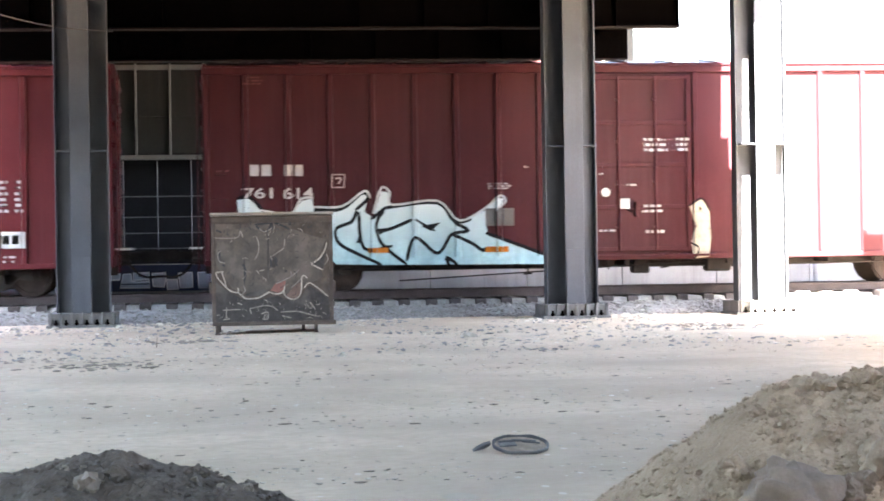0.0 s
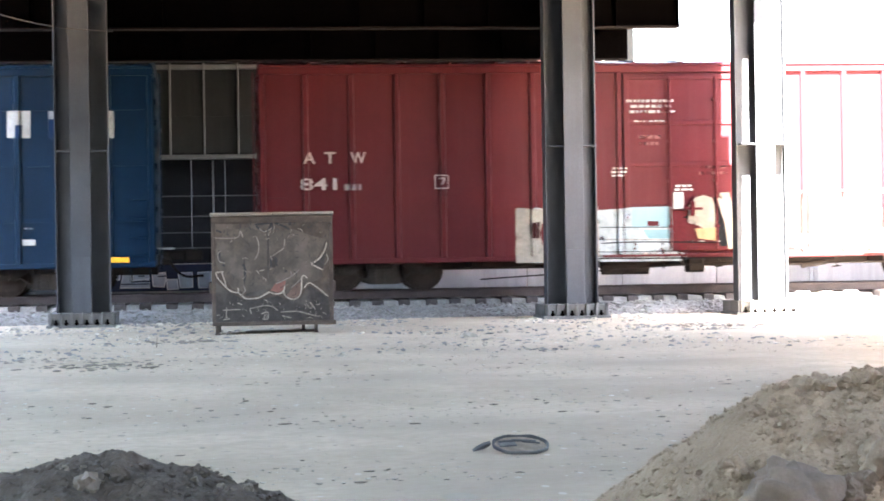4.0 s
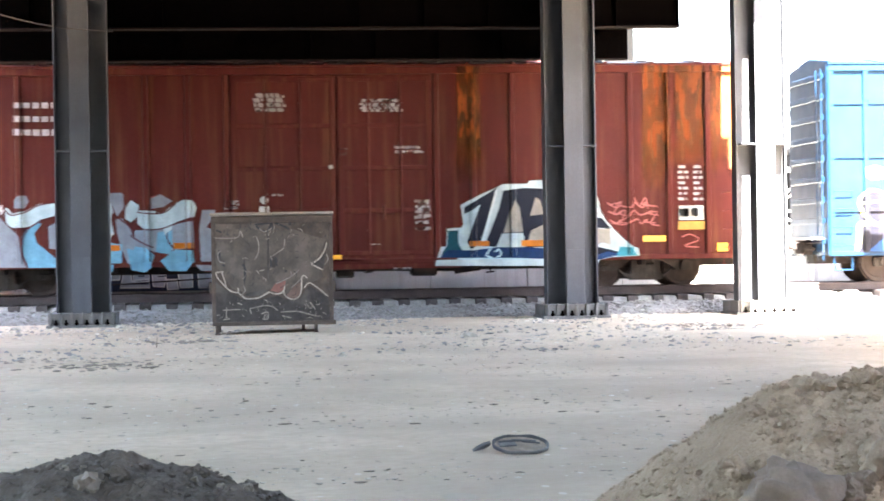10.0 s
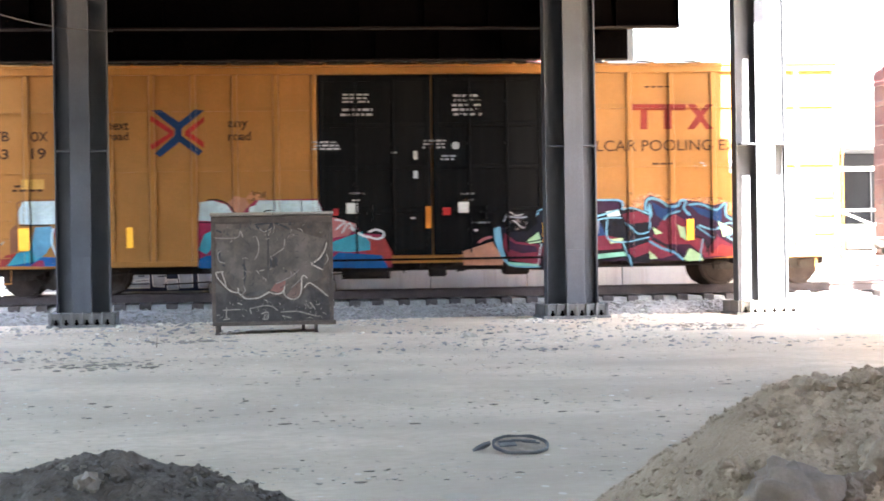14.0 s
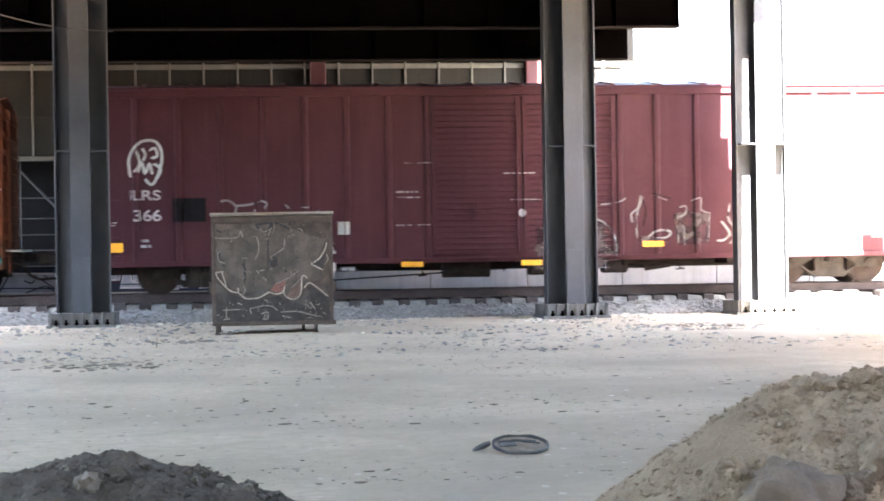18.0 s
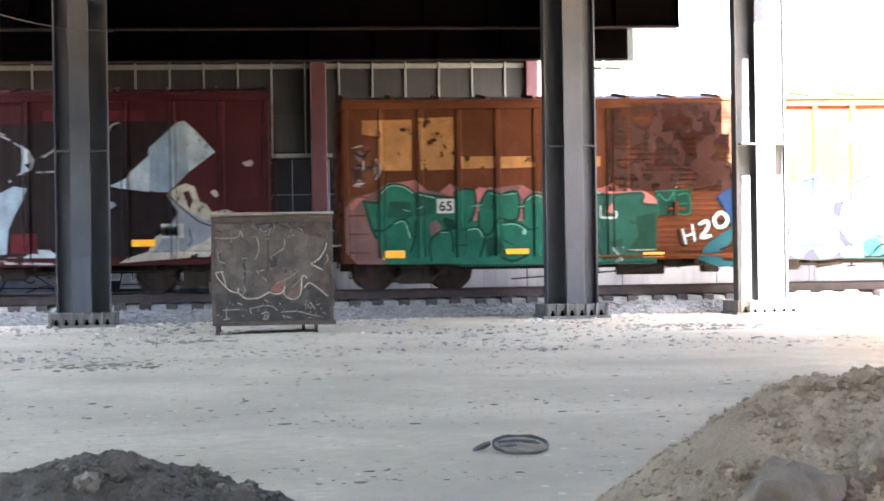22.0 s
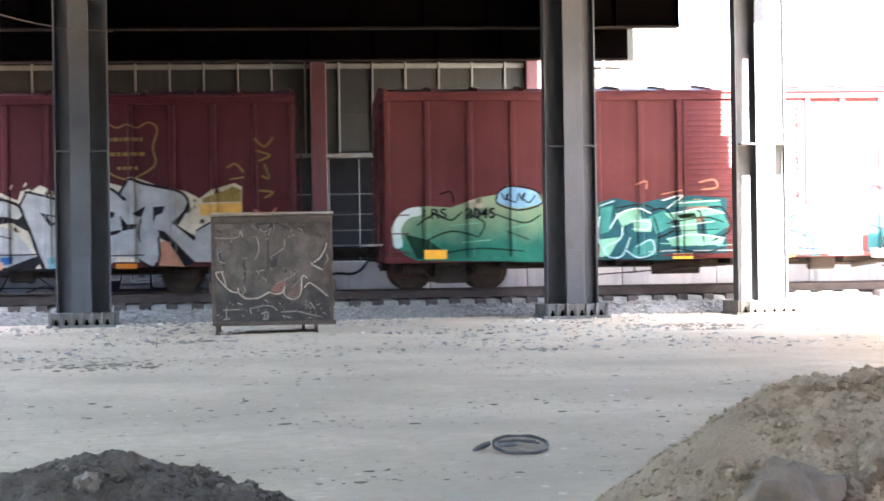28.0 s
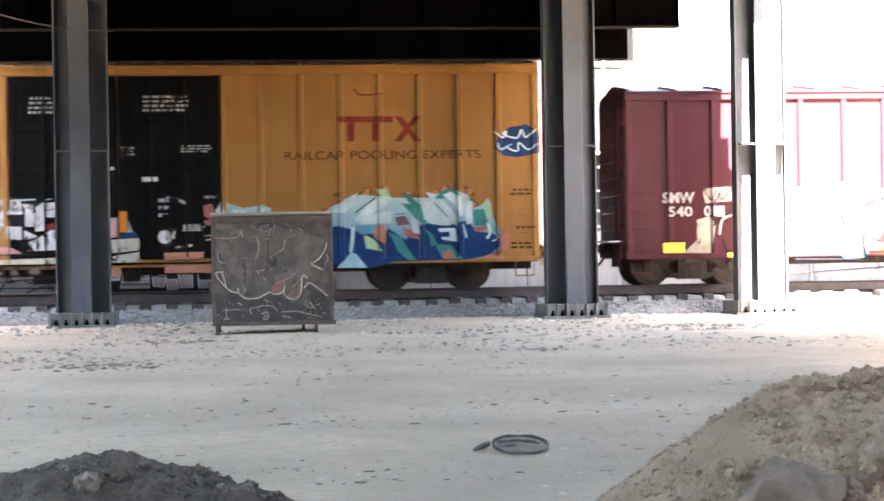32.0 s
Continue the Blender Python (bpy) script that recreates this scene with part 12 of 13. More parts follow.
art += [
    ("cream", 0, [(9.5, 1.97), (9.76, 2.23), (10.09, 2.33), (10.47, 2.15), (10.54, 2.35), (10.7, 2.41), (11.19, 2.24), (11.64, 2.14), (11.62, 0.66), (9.54, 0.67)]),
    ("silver", 0, [(9.63, 1.87), (9.79, 2.1), (10.02, 2.17), (10.28, 2.09), (10.53, 1.94), (10.5, 1.77), (10.27, 1.68), (10.04, 1.74), (9.88, 1.65), (10.33, 1.51), (10.65, 1.19), (10.8, 0.93), (10.45, 0.74), (9.74, 0.82), (9.62, 1.08)]),
    ("silver", 0, [(10.51, 2.03), (10.69, 2.32), (11.64, 2.05), (11.62, 0.66), (11.1, 0.64), (10.8, 1.06), (10.68, 1.51)]),
    ("haze", 0, [(9.49, 1.01), (10.91, 0.95), (10.45, 0.68), (9.54, 0.67)]),
    ("royal", 0, [(10.06, 0.88), (10.36, 0.91), (10.32, 0.74), (10.1, 0.71)]),
    ("palesky", 0, [(11.1, 0.86), (11.49, 0.92), (11.55, 0.63), (11.14, 0.63)])]
art += [
    ("black", 0, [(9.96, 1.71), (10.12, 1.81), (10.47, 1.73), (10.6, 1.86), (10.68, 1.57), (10.76, 1.42), (10.53, 1.55), (10.33, 1.66), (10.04, 1.62)]),
    ("black", 0.07, [(9.6, 1.91), (9.76, 2.1), (10.02, 2.19), (10.3, 2.12), (10.51, 2.01), (10.63, 1.7), (10.76, 1.38), (10.91, 0.93), (11.06, 0.6)]),
    ("black", 0.05, [(10.51, 2.03), (10.64, 2.28), (10.72, 2.33), (11.64, 2.08)]),
    ("black", 0, [(10.95, 1.88), (11.63, 1.73), (11.18, 1.57)]),
    ("silver", 0, [(11.11, 1.81), (11.5, 1.73), (11.22, 1.63)]),
    ("black", 0, [(10.1, 0.62), (10.65, 0.83), (10.93, 0.93), (11.03, 0.56)]),
    ("cream", 0, [(10.85, 0.63), (10.93, 0.73), (10.98, 0.63)]),
    ("black", 0, [(11.33, 1.27), (11.67, 1.38), (11.49, 0.85)]),
    ("black", 0.03, [(9.88, 1.39), (10.14, 1.35), (10.33, 1.3)])]
art += [
    ("black", 0.03, [(9.55, 0.95), (10.39, 0.94), (10.91, 0.95)]),
    ("salmon", 0, [(9.69, 0.72), (10.15, 0.78), (10.12, 0.62), (9.71, 0.61)])]
mural(car10, "silver_lettering", "silver spray lettering with black outlines", art)
patch(car10, "yellow", 14.95, 0.75, 0.47, 0.2, "reflector")
patch(car10, "orange", 12.62, 0.6, 0.47, 0.11, "painted_block")
mural(car10, "spray_patch", "cream and pink patches at the corner", [
    ("cream", 0, [(15.67, 1.82), (16.19, 1.71), (16.21, 1.17), (15.73, 1.24)]),
    ("cream", 0, [(15.72, 0.92), (16.25, 1.1), (16.24, 0.72), (15.66, 0.69)]),
    ("rose", 0.05, [(15.7, 1.88), (16, 1.75), (16.22, 1.92)])])
mural(car10, "shield_emblem", "gold outlined shield emblem", [
    ("olive", 0.04, [(12.22, 3.72), (12.42, 3.86), (12.67, 3.75), (12.89, 3.83), (13.12, 3.75), (13.38, 3.87), (13.57, 3.72), (13.47, 3.32), (13.52, 2.94), (13.23, 2.71), (12.87, 2.6), (12.53, 2.72), (12.23, 2.95), (12.29, 3.33), (12.22, 3.72)])])
bars(car10, "olive", 12.4, 3.45, 0.97, 0.17, 1, 2)
bars(car10, "olive", 12.44, 3.12, 0.9, 0.17, 1, 1)
bars(car10, "olive", 12.62, 2.81, 0.51, 0.15, 1, 3)
mural(car10, "tag", "dull yellow scribbled tags", [
    ("olive", 0.05, [(15.73, 3.49), (15.96, 3.3), (16.16, 3.52)]),
    ("olive", 0.05, [(15.76, 3.21), (16.08, 3.1), (15.82, 2.98)]),
    ("olive", 0.05, [(15.95, 2.91), (16.05, 2.59), (15.88, 2.65)]),
    ("olive", 0.05, [(15.81, 2.31), (16.14, 2.27), (15.94, 2.14)]),
    ("olive", 0.05, [(15.11, 2.83), (15.3, 2.92), (15.49, 2.72)]),
    ("olive", 0.05, [(15.17, 2.57), (15.49, 2.62)]),
    ("cream", 0.06, [(11.67, 2.77), (11.75, 2.92)]),
    ("cream", 0.06, [(10.29, 2.4), (10.36, 2.5)]),
    ("cream", 0.06, [(10.61, 2.46), (10.67, 2.55)])])
letters(car10, "stencil", "SMW", 0.86, 1.9, 0.74, 0.25)
letters(car10, "stencil", "540", 0.98, 1.59, 0.57, 0.23)
letters(car10, "stencil", "01", 1.83, 1.59, 0.26, 0.24)
patch(car10, "stencil", 2.14, 1.58, 0.16, 0.24, "painted_block")
mural(car10, "tag", "cream scribble beside the number", [
    ("cream", 0, [(1.8, 2.23), (2.47, 2.27), (2.5, 1.94), (1.88, 1.89)]),
    ("maroon", 0.04, [(1.86, 2.16), (2.01, 1.97), (2.12, 2.19), (2.27, 1.97), (2.43, 2.2)])])
art = [
    ("cream", 0, [(1.67, 1.51), (1.96, 1.59), (2.08, 1.38), (1.98, 0.74), (1.33, 0.75), (1.66, 1.04)]),
    ("black", 0.05, [(2.02, 1.36), (2.26, 1.56), (2.59, 1.67)]),
    ("black", 0.05, [(2.25, 1.06), (2.42, 0.73), (2.96, 0.69)]),
    ("white", 0.04, [(2.5, 1.61), (2.26, 1.5), (2.19, 1.15)]),
    ("darkpink", 0, [(2.96, 2.2), (3.34, 2.28), (3.6, 2.15), (4.24, 2.22), (4.56, 2.21), (4.88, 2.17), (5.07, 2.3), (5.46, 2.25), (5.52, 2.1), (5.84, 2.03), (6.3, 2.06), (6.56, 2.15), (6.95, 2.06), (7.21, 2.23), (7.8, 2.26), (7.77, 0.63), (2.94, 0.7)]),
    ("mauvepink", 0, [(3.19, 2.1), (3.6, 2.1), (3.49, 1.61), (3.15, 1.64)]),
    ("mauvepink", 0, [(2.95, 1.43), (3.59, 1.51), (3.71, 1.29), (3.07, 1.24)])]
art += [
    ("palesky", 0, [(3.07, 1.24), (3.33, 1.34), (3.39, 0.98), (3.64, 0.97), (3.58, 0.75), (3.32, 0.66), (2.96, 0.73)]),
    ("mauvepink", 0, [(3.85, 2.1), (4.3, 2.14), (4.1, 1.61), (4.09, 1.09), (3.9, 0.97), (3.7, 0.78), (3.72, 1.74)]),
    ("mauvepink", 0, [(4.23, 1.8), (4.43, 2.18), (4.56, 2.21), (4.81, 2.08), (5.01, 2.08), (4.98, 1.79), (5.1, 1.53), (5.12, 1.34), (4.93, 1.08), (4.99, 0.76), (4.21, 0.68), (3.77, 0.65), (3.9, 0.91), (4.35, 1.03), (4.2, 1.35)]),
    ("grey", 0, [(4.42, 1.47), (4.55, 1.83), (4.68, 1.75), (4.64, 1.53), (4.74, 1.21), (4.55, 1.34)]),
    ("mauvepink", 0, [(5.03, 2.11), (5.33, 2.1), (5.52, 2.07), (5.45, 1.52), (5.48, 1.33), (5.19, 1.4), (5.1, 1.72)])]
art += [
    ("palesky", 0, [(5.19, 1.4), (5.51, 1.39), (5.57, 0.75), (5.14, 0.69)]),
    ("deepteal", 0, [(5.05, 0.67), (5.63, 0.75), (5.63, 0.58), (5.11, 0.58)]),
    ("mauvepink", 0, [(5.75, 1.45), (5.97, 1.52), (5.87, 1.13), (6.02, 0.94), (6.21, 0.81), (5.69, 0.66), (5.6, 0.75)]),
    ("blackred", 0, [(5.65, 1.87), (5.93, 1.9), (5.95, 1.64), (5.64, 1.65)]),
    ("grey", 0, [(6.32, 1.93), (6.49, 2.11), (6.69, 2.06), (6.79, 1.89), (6.55, 1.73), (6.37, 1.81)]),
    ("mauvepink", 0, [(6.49, 1.64), (6.88, 1.7), (6.9, 0.99), (6.44, 0.93)]),
    ("blackred", 0, [(6.68, 1.54), (6.91, 1.57), (6.91, 1.18), (6.7, 1.16)]),
    ("mauvepink", 0, [(7.01, 1.69), (7.14, 1.85), (7.53, 1.79), (7.59, 1.49), (7.26, 1.37), (7, 1.31)]),
    ("silver", 0, [(7.34, 2.05), (7.73, 2.07), (7.7, 1.84), (7.4, 1.79)])]
art += [
    ("mist", 0, [(7.09, 1.28), (7.52, 1.4), (7.74, 1.36), (7.73, 0.91), (7.25, 1.02)]),
    ("palesky", 0, [(7.51, 0.81), (7.77, 0.83), (7.77, 0.63), (7.44, 0.66)]),
    ("orange", 0, [(6.04, 0.81), (6.47, 0.85), (6.54, 0.74), (6.4, 0.64), (6.02, 0.65)]),
    ("mauvepink", 0, [(6.54, 0.74), (6.99, 0.84), (7.38, 0.79), (7.44, 0.66), (6.66, 0.59)]),
    ("chalk", 0.05, [(3.29, 2.23), (3.37, 2.28), (3.55, 2.19), (3.7, 2.1)]),
    ("chalk", 0.05, [(3.83, 2.12), (3.92, 2.2), (4.24, 2.22), (4.39, 2.18)]),
    ("chalk", 0.05, [(4.4, 2.11), (4.52, 2.23), (4.69, 2.16), (4.85, 2.11), (5.08, 2.31), (5.4, 2.33)]),
    ("chalk", 0.04, [(5.01, 2.11), (5.37, 2.15)]),
    ("chalk", 0.05, [(5.47, 2.1), (5.72, 2.1), (5.88, 1.99)]),
    ("chalk", 0.05, [(7.21, 2.14), (7.31, 2.28), (7.76, 2.26)])]
art += [
    ("chalk", 0.05, [(4.3, 1.92), (4.2, 1.67), (4.25, 1.35), (4.41, 1.15), (4.67, 1.11), (4.93, 1.18), (5.1, 1.4)]),
    ("chalk", 0.03, [(3.08, 1.62), (3.33, 1.68), (3.72, 1.59)]),
    ("chalk", 0.04, [(5.96, 0.94), (6.09, 0.9), (6.31, 0.93)]),
    ("chalk", 0, [(5.99, 2.07), (6.09, 2.19), (6.2, 2.14), (6.24, 1.96), (6.04, 1.99)]),
    ("chalk", 0.03, [(6.32, 1.9), (6.45, 2.09), (6.69, 2.08), (6.84, 1.93)]),
    ("white", 0, [(7.2, 1.43), (7.43, 1.46), (7.52, 1.36), (7.3, 1.33)]),
    ("ink", 0.05, [(3.6, 2.15), (3.72, 2.02), (3.59, 1.84), (3.65, 1.48)]),
    ("ink", 0.05, [(3.7, 1.97), (3.78, 1.48), (3.73, 0.97), (3.83, 0.78)]),
    ("ink", 0.04, [(4.37, 2.11), (4.18, 1.76), (4.15, 1.41), (4.29, 1.12), (4.54, 1.02)])]
art += [
    ("ink", 0.05, [(4.72, 1.92), (4.87, 1.79), (5.03, 1.62), (5.13, 1.44), (5.14, 0.95)]),
    ("ink", 0.06, [(5.58, 1.84), (5.58, 1.07), (5.63, 0.56)]),
    ("ink", 0.04, [(5.62, 1.78), (6.01, 1.94), (6.29, 1.86), (6.42, 1.7), (6.91, 1.72), (6.96, 1.44)]),
    ("ink", 0.04, [(5.87, 1.45), (5.83, 1.04), (6.02, 0.96)]),
    ("ink", 0.04, [(6.42, 1.64), (6.35, 1.06), (6.47, 0.96), (6.99, 0.95)]),
    ("ink", 0.05, [(5.07, 2.23), (5.46, 2.25)]),
    ("ink", 0.05, [(7.27, 2.21), (7.77, 2.19)]),
    ("ink", 0.03, [(6.94, 1.57), (7.59, 1.62), (7.78, 1.62)]),
    ("ink", 0.04, [(7.12, 1.05), (7.58, 1.11), (7.75, 0.91)]),
    ("ink", 0.05, [(7.53, 1.79), (7.65, 1.49), (7.74, 1.3)]),
    ("ink", 0.05, [(3.96, 0.57), (5.43, 0.55)]),
    ("ink", 0, [(6.6, 0.48), (6.73, 0.64), (7.31, 0.6), (7.44, 0.48), (6.92, 0.48)])]
mural(car10, "spray_lettering", "dusty pink lettering with white and black edges", art)
patch(car10, "yellow", 0.85, 0.76, 0.5, 0.23, "reflector")
patch(car10, "yellow", 2.36, 0.64, 0.38, 0.1, "reflector")
art = [
    ("darkpink", 0, [(7.01, 2.2), (7.33, 2.26), (7.84, 2.19), (8.47, 2.12), (8.45, 0.68), (6.98, 0.71)]),
    ("silver", 0, [(7.2, 2.11), (7.73, 2.13), (7.68, 1.9), (7.25, 1.81)]),
    ("chalk", 0, [(7.73, 2.1), (8.02, 2.02), (8.24, 2.09), (8.47, 2.06), (8.24, 1.97), (8.34, 1.73), (7.83, 1.64), (7.68, 1.81)]),
    ("tanpaint", 0, [(7.63, 1.55), (8.08, 1.58), (8.1, 1.29), (7.69, 1.3)]),
    ("gold", 0, [(8.34, 1.96), (8.99, 2.01), (8.96, 1.79), (8.34, 1.76)]),
    ("olive", 0, [(8.34, 1.73), (9.5, 1.74), (9.56, 1.61), (8.47, 1.54), (8.31, 1.58)]),
    ("cream", 0, [(8.99, 1.96), (9.18, 2.11), (9.12, 2.17), (9.7, 2.2), (9.57, 1.97), (9.14, 1.93)]),
    ("cream", 0, [(9.25, 2.26), (9.76, 2.28), (9.7, 2.2), (9.22, 2.18)])]
art += [
    ("olive", 0, [(9.06, 1.88), (9.5, 1.9), (9.47, 1.78), (9.11, 1.75)]),
    ("gold", 0, [(9.24, 1.72), (9.56, 1.85), (9.52, 1.56), (9.26, 1.59)]),
    ("tanpaint", 0, [(8.59, 1.5), (9.49, 1.53), (9.47, 1.4), (8.65, 1.32)]),
    ("chalk", 0, [(8.91, 1.32), (9.21, 1.44), (9.49, 1.44), (9.43, 1.33), (9.04, 1.24)]),
    ("clay", 0, [(8.65, 1.35), (8.91, 1.34), (9.13, 1.21), (9.1, 0.96), (8.66, 0.96)]),
    ("mauvepink", 0, [(8.69, 1.22), (9.1, 1.16), (9.07, 0.96), (8.69, 0.99)]),
    ("tanpaint", 0, [(8.2, 1.16), (8.59, 1.15), (8.58, 0.9), (8.17, 0.94)]),
    ("mauvepink", 0, [(7.19, 1.43), (7.54, 1.46), (7.51, 1.21), (7.18, 1.18)]),
    ("cream", 0, [(7.59, 1.13), (8.1, 1.16), (8.1, 0.97), (7.59, 0.98)])]
art += [
    ("palesky", 0, [(7.56, 0.83), (7.88, 0.91), (8.17, 0.84), (8.17, 0.69), (7.88, 0.64), (7.58, 0.7)]),
    ("tanpaint", 0, [(8.32, 0.69), (8.35, 0.86), (8.74, 0.88), (9.16, 0.76), (9.12, 0.62)]),
    ("haze", 0, [(9.17, 1.27), (9.59, 1.31), (9.59, 1.05), (9.2, 1.06)]),
    ("haze", 0, [(9.29, 0.85), (9.68, 0.88), (9.61, 0.69), (9.35, 0.67)]),
    ("ash", 0.05, [(7.31, 0.98), (8.46, 0.97), (9.55, 0.97)]),
    ("ink", 0.06, [(7.2, 2.2), (7.52, 2.2), (7.78, 2.15)]),
    ("ink", 0.04, [(7.6, 1.9), (7.7, 1.55), (7.82, 1.23), (7.88, 1.04)]),
    ("ink", 0.03, [(7.25, 1.6), (8.59, 1.56), (9.6, 1.56)]),
    ("ink", 0.03, [(7.63, 1.26), (8.59, 1.19), (9.59, 1.13)]),
    ("ink", 0.03, [(7.43, 0.93), (8.58, 0.91), (9.55, 0.92)]),
    ("ink", 0.03, [(8.14, 1.42), (8.66, 1.44)])]
art += [
    ("ink", 0.04, [(7.18, 1.18), (7.37, 1.08), (7.5, 0.92)]),
    ("ink", 0, [(9.47, 1.59), (9.65, 1.61), (9.62, 1.46), (9.49, 1.44)]),
    ("ink", 0, [(9.32, 0.59), (9.61, 0.74), (9.69, 0.69), (9.63, 0.54)]),
    ("ink", 0.05, [(9.86, 0.52), (10.38, 0.55), (10.51, 0.52)])]
mural(car10, "spray_lettering", "patchwork of olive, pink and blue paint", art)
patch(car10, "orange", 6.12, 0.7, 0.45, 0.13, "painted_block")
mural(car11, "company_emblem", "red bar emblem", [
    ("logo_red", 0, [(14.73, 3.97), (15.99, 3.96), (15.99, 3.82), (14.72, 3.83)]),
    ("logo_red", 0, [(14.95, 3.82), (15.12, 3.82), (15.11, 3.4), (14.95, 3.4)]),
    ("logo_red", 0, [(15.52, 3.82), (15.68, 3.82), (15.68, 3.4), (15.51, 3.4)]),
    ("logo_red", 0, [(16.03, 3.96), (16.2, 3.95), (16.41, 3.67), (16.19, 3.39), (16.02, 3.39), (16.23, 3.67)]),
    ("logo_red", 0, [(16.63, 3.95), (16.48, 3.95), (16.28, 3.74), (16.36, 3.65)]),
    ("logo_red", 0, [(16.63, 3.39), (16.47, 3.39), (16.29, 3.62), (16.37, 3.7)]),
    ("logo_red", 0.04, [(15.12, 4.59), (15.27, 4.45), (15.78, 4.48)])])
letters(car11, "brown", "RAILCAR POOLING EXPERTS", 13.53, 2.99, 4.45, 0.19, bold=0.0)
art = [
    ("halo", 0, [(14.21, 2.01), (14.73, 2.26), (14.98, 2.13), (15.24, 2.35), (15.88, 2.37), (16, 2.18), (16.26, 2.24), (16.78, 2.17), (17.17, 2.38), (17.68, 2.35), (17.81, 2.22), (17.94, 2.09), (17.93, 1.45), (14.2, 1.5)]),
    ("skyblue", 0, [(14, 0.74), (14.01, 1.5), (14.59, 1.94), (15.24, 2.19), (16, 2.11), (16.77, 2.1), (17.29, 2.29), (17.68, 2.16), (17.78, 1.83), (18.19, 2.02), (18.25, 1.64), (18.42, 1.31), (18.41, 0.93), (18.17, 0.77), (17.85, 0.7), (14, 0.74)])]
art += [
    ("navyblue", 0, [(14, 0.71), (14.01, 1.38), (14.71, 1.49), (15.16, 1.36), (15.86, 1.41), (16.24, 1.15), (16.64, 1.53), (17.15, 1.46), (17.67, 1.58), (17.86, 1.32), (18.39, 1.25), (18.41, 0.99), (18.15, 0.78), (17.66, 0.68), (15.98, 0.66), (15.4, 0.52), (15.21, 0.53)]),
    ("mist", 0, [(14.59, 1.81), (14.88, 2.1), (15.17, 2.23), (15.1, 1.97), (14.85, 1.77)]),
    ("mist", 0, [(15.23, 1.8), (15.55, 2.09), (15.88, 2.22), (15.94, 2.05), (15.48, 1.74), (15.93, 1.83), (15.93, 1.54), (15.29, 1.51), (15.07, 1.62)]),
    ("celery", 0, [(15.56, 2.31), (15.81, 2.31), (15.94, 2.11), (15.65, 2.18)]),
    ("teal", 0, [(16.16, 2.24), (16.33, 2.17), (16.58, 1.95), (16.77, 1.66), (16.66, 1.47), (16.45, 1.66), (16.16, 1.98), (16.36, 1.96)])]
art += [
    ("mist", 0, [(16.58, 2), (16.9, 2.04), (17.22, 1.65), (17.28, 1.46), (16.89, 1.49), (16.66, 1.62)]),
    ("mist", 0, [(16.71, 2.23), (16.97, 2.17), (17.29, 1.84), (17.44, 1.65), (17.43, 1.45), (17.28, 1.52), (17.03, 1.84)]),
    ("teal", 0, [(16.9, 2.08), (17.16, 2.29), (17.36, 2.31), (17.48, 2.16), (17.29, 2.16), (17.1, 2.07)]),
    ("ice", 0, [(17.1, 2.16), (17.29, 2.23), (17.52, 2.09), (17.57, 1.71), (17.48, 1.65), (17.35, 1.97)]),
    ("mist", 0, [(17.57, 1.94), (17.78, 2.03), (17.77, 1.51), (17.64, 1.48)]),
    ("teal", 0, [(17.78, 1.81), (18.04, 1.83), (18.16, 1.44), (17.82, 1.45)]),
    ("celery", 0, [(18.04, 1.96), (18.14, 2.09), (18.19, 1.76), (18.19, 1.44), (18.11, 1.64)]),
    ("steel", 0, [(15.03, 1.49), (15.87, 1.5), (15.8, 1.32), (15.22, 1.29)])]
art += [
    ("salmon", 0, [(15.58, 1.48), (15.81, 1.48), (15.78, 1.07), (15.58, 1.16), (15.5, 1.29)]),
    ("celery", 0, [(15.29, 1.29), (15.54, 1.16), (15.7, 0.9), (15.34, 0.97)]),
    ("teal", 0, [(15.86, 1.32), (16.14, 1.22), (16.27, 0.96), (15.99, 1.07)]),
    ("teal", 0, [(15.99, 1.07), (16.27, 0.96), (16.47, 0.7), (16.3, 0.68), (16.05, 0.9)]),
    ("rose", 0, [(16.15, 1.45), (16.44, 1.34), (16.57, 1.15), (16.25, 1.22)]),
    ("darkpink", 0, [(16, 1.67), (16.23, 1.7), (16.35, 1.5), (16.06, 1.47)]),
    ("mist", 0, [(16.36, 1.7), (16.53, 1.57), (16.57, 1.27), (16.4, 1.32)]),
    ("teal", 0, [(16.66, 1.4), (16.86, 1.27), (16.95, 1.05), (16.82, 0.98), (16.79, 1.21)]),
    ("teal", 0, [(16.91, 1.05), (17.27, 1.01), (17.55, 0.71), (17.07, 0.7)])]
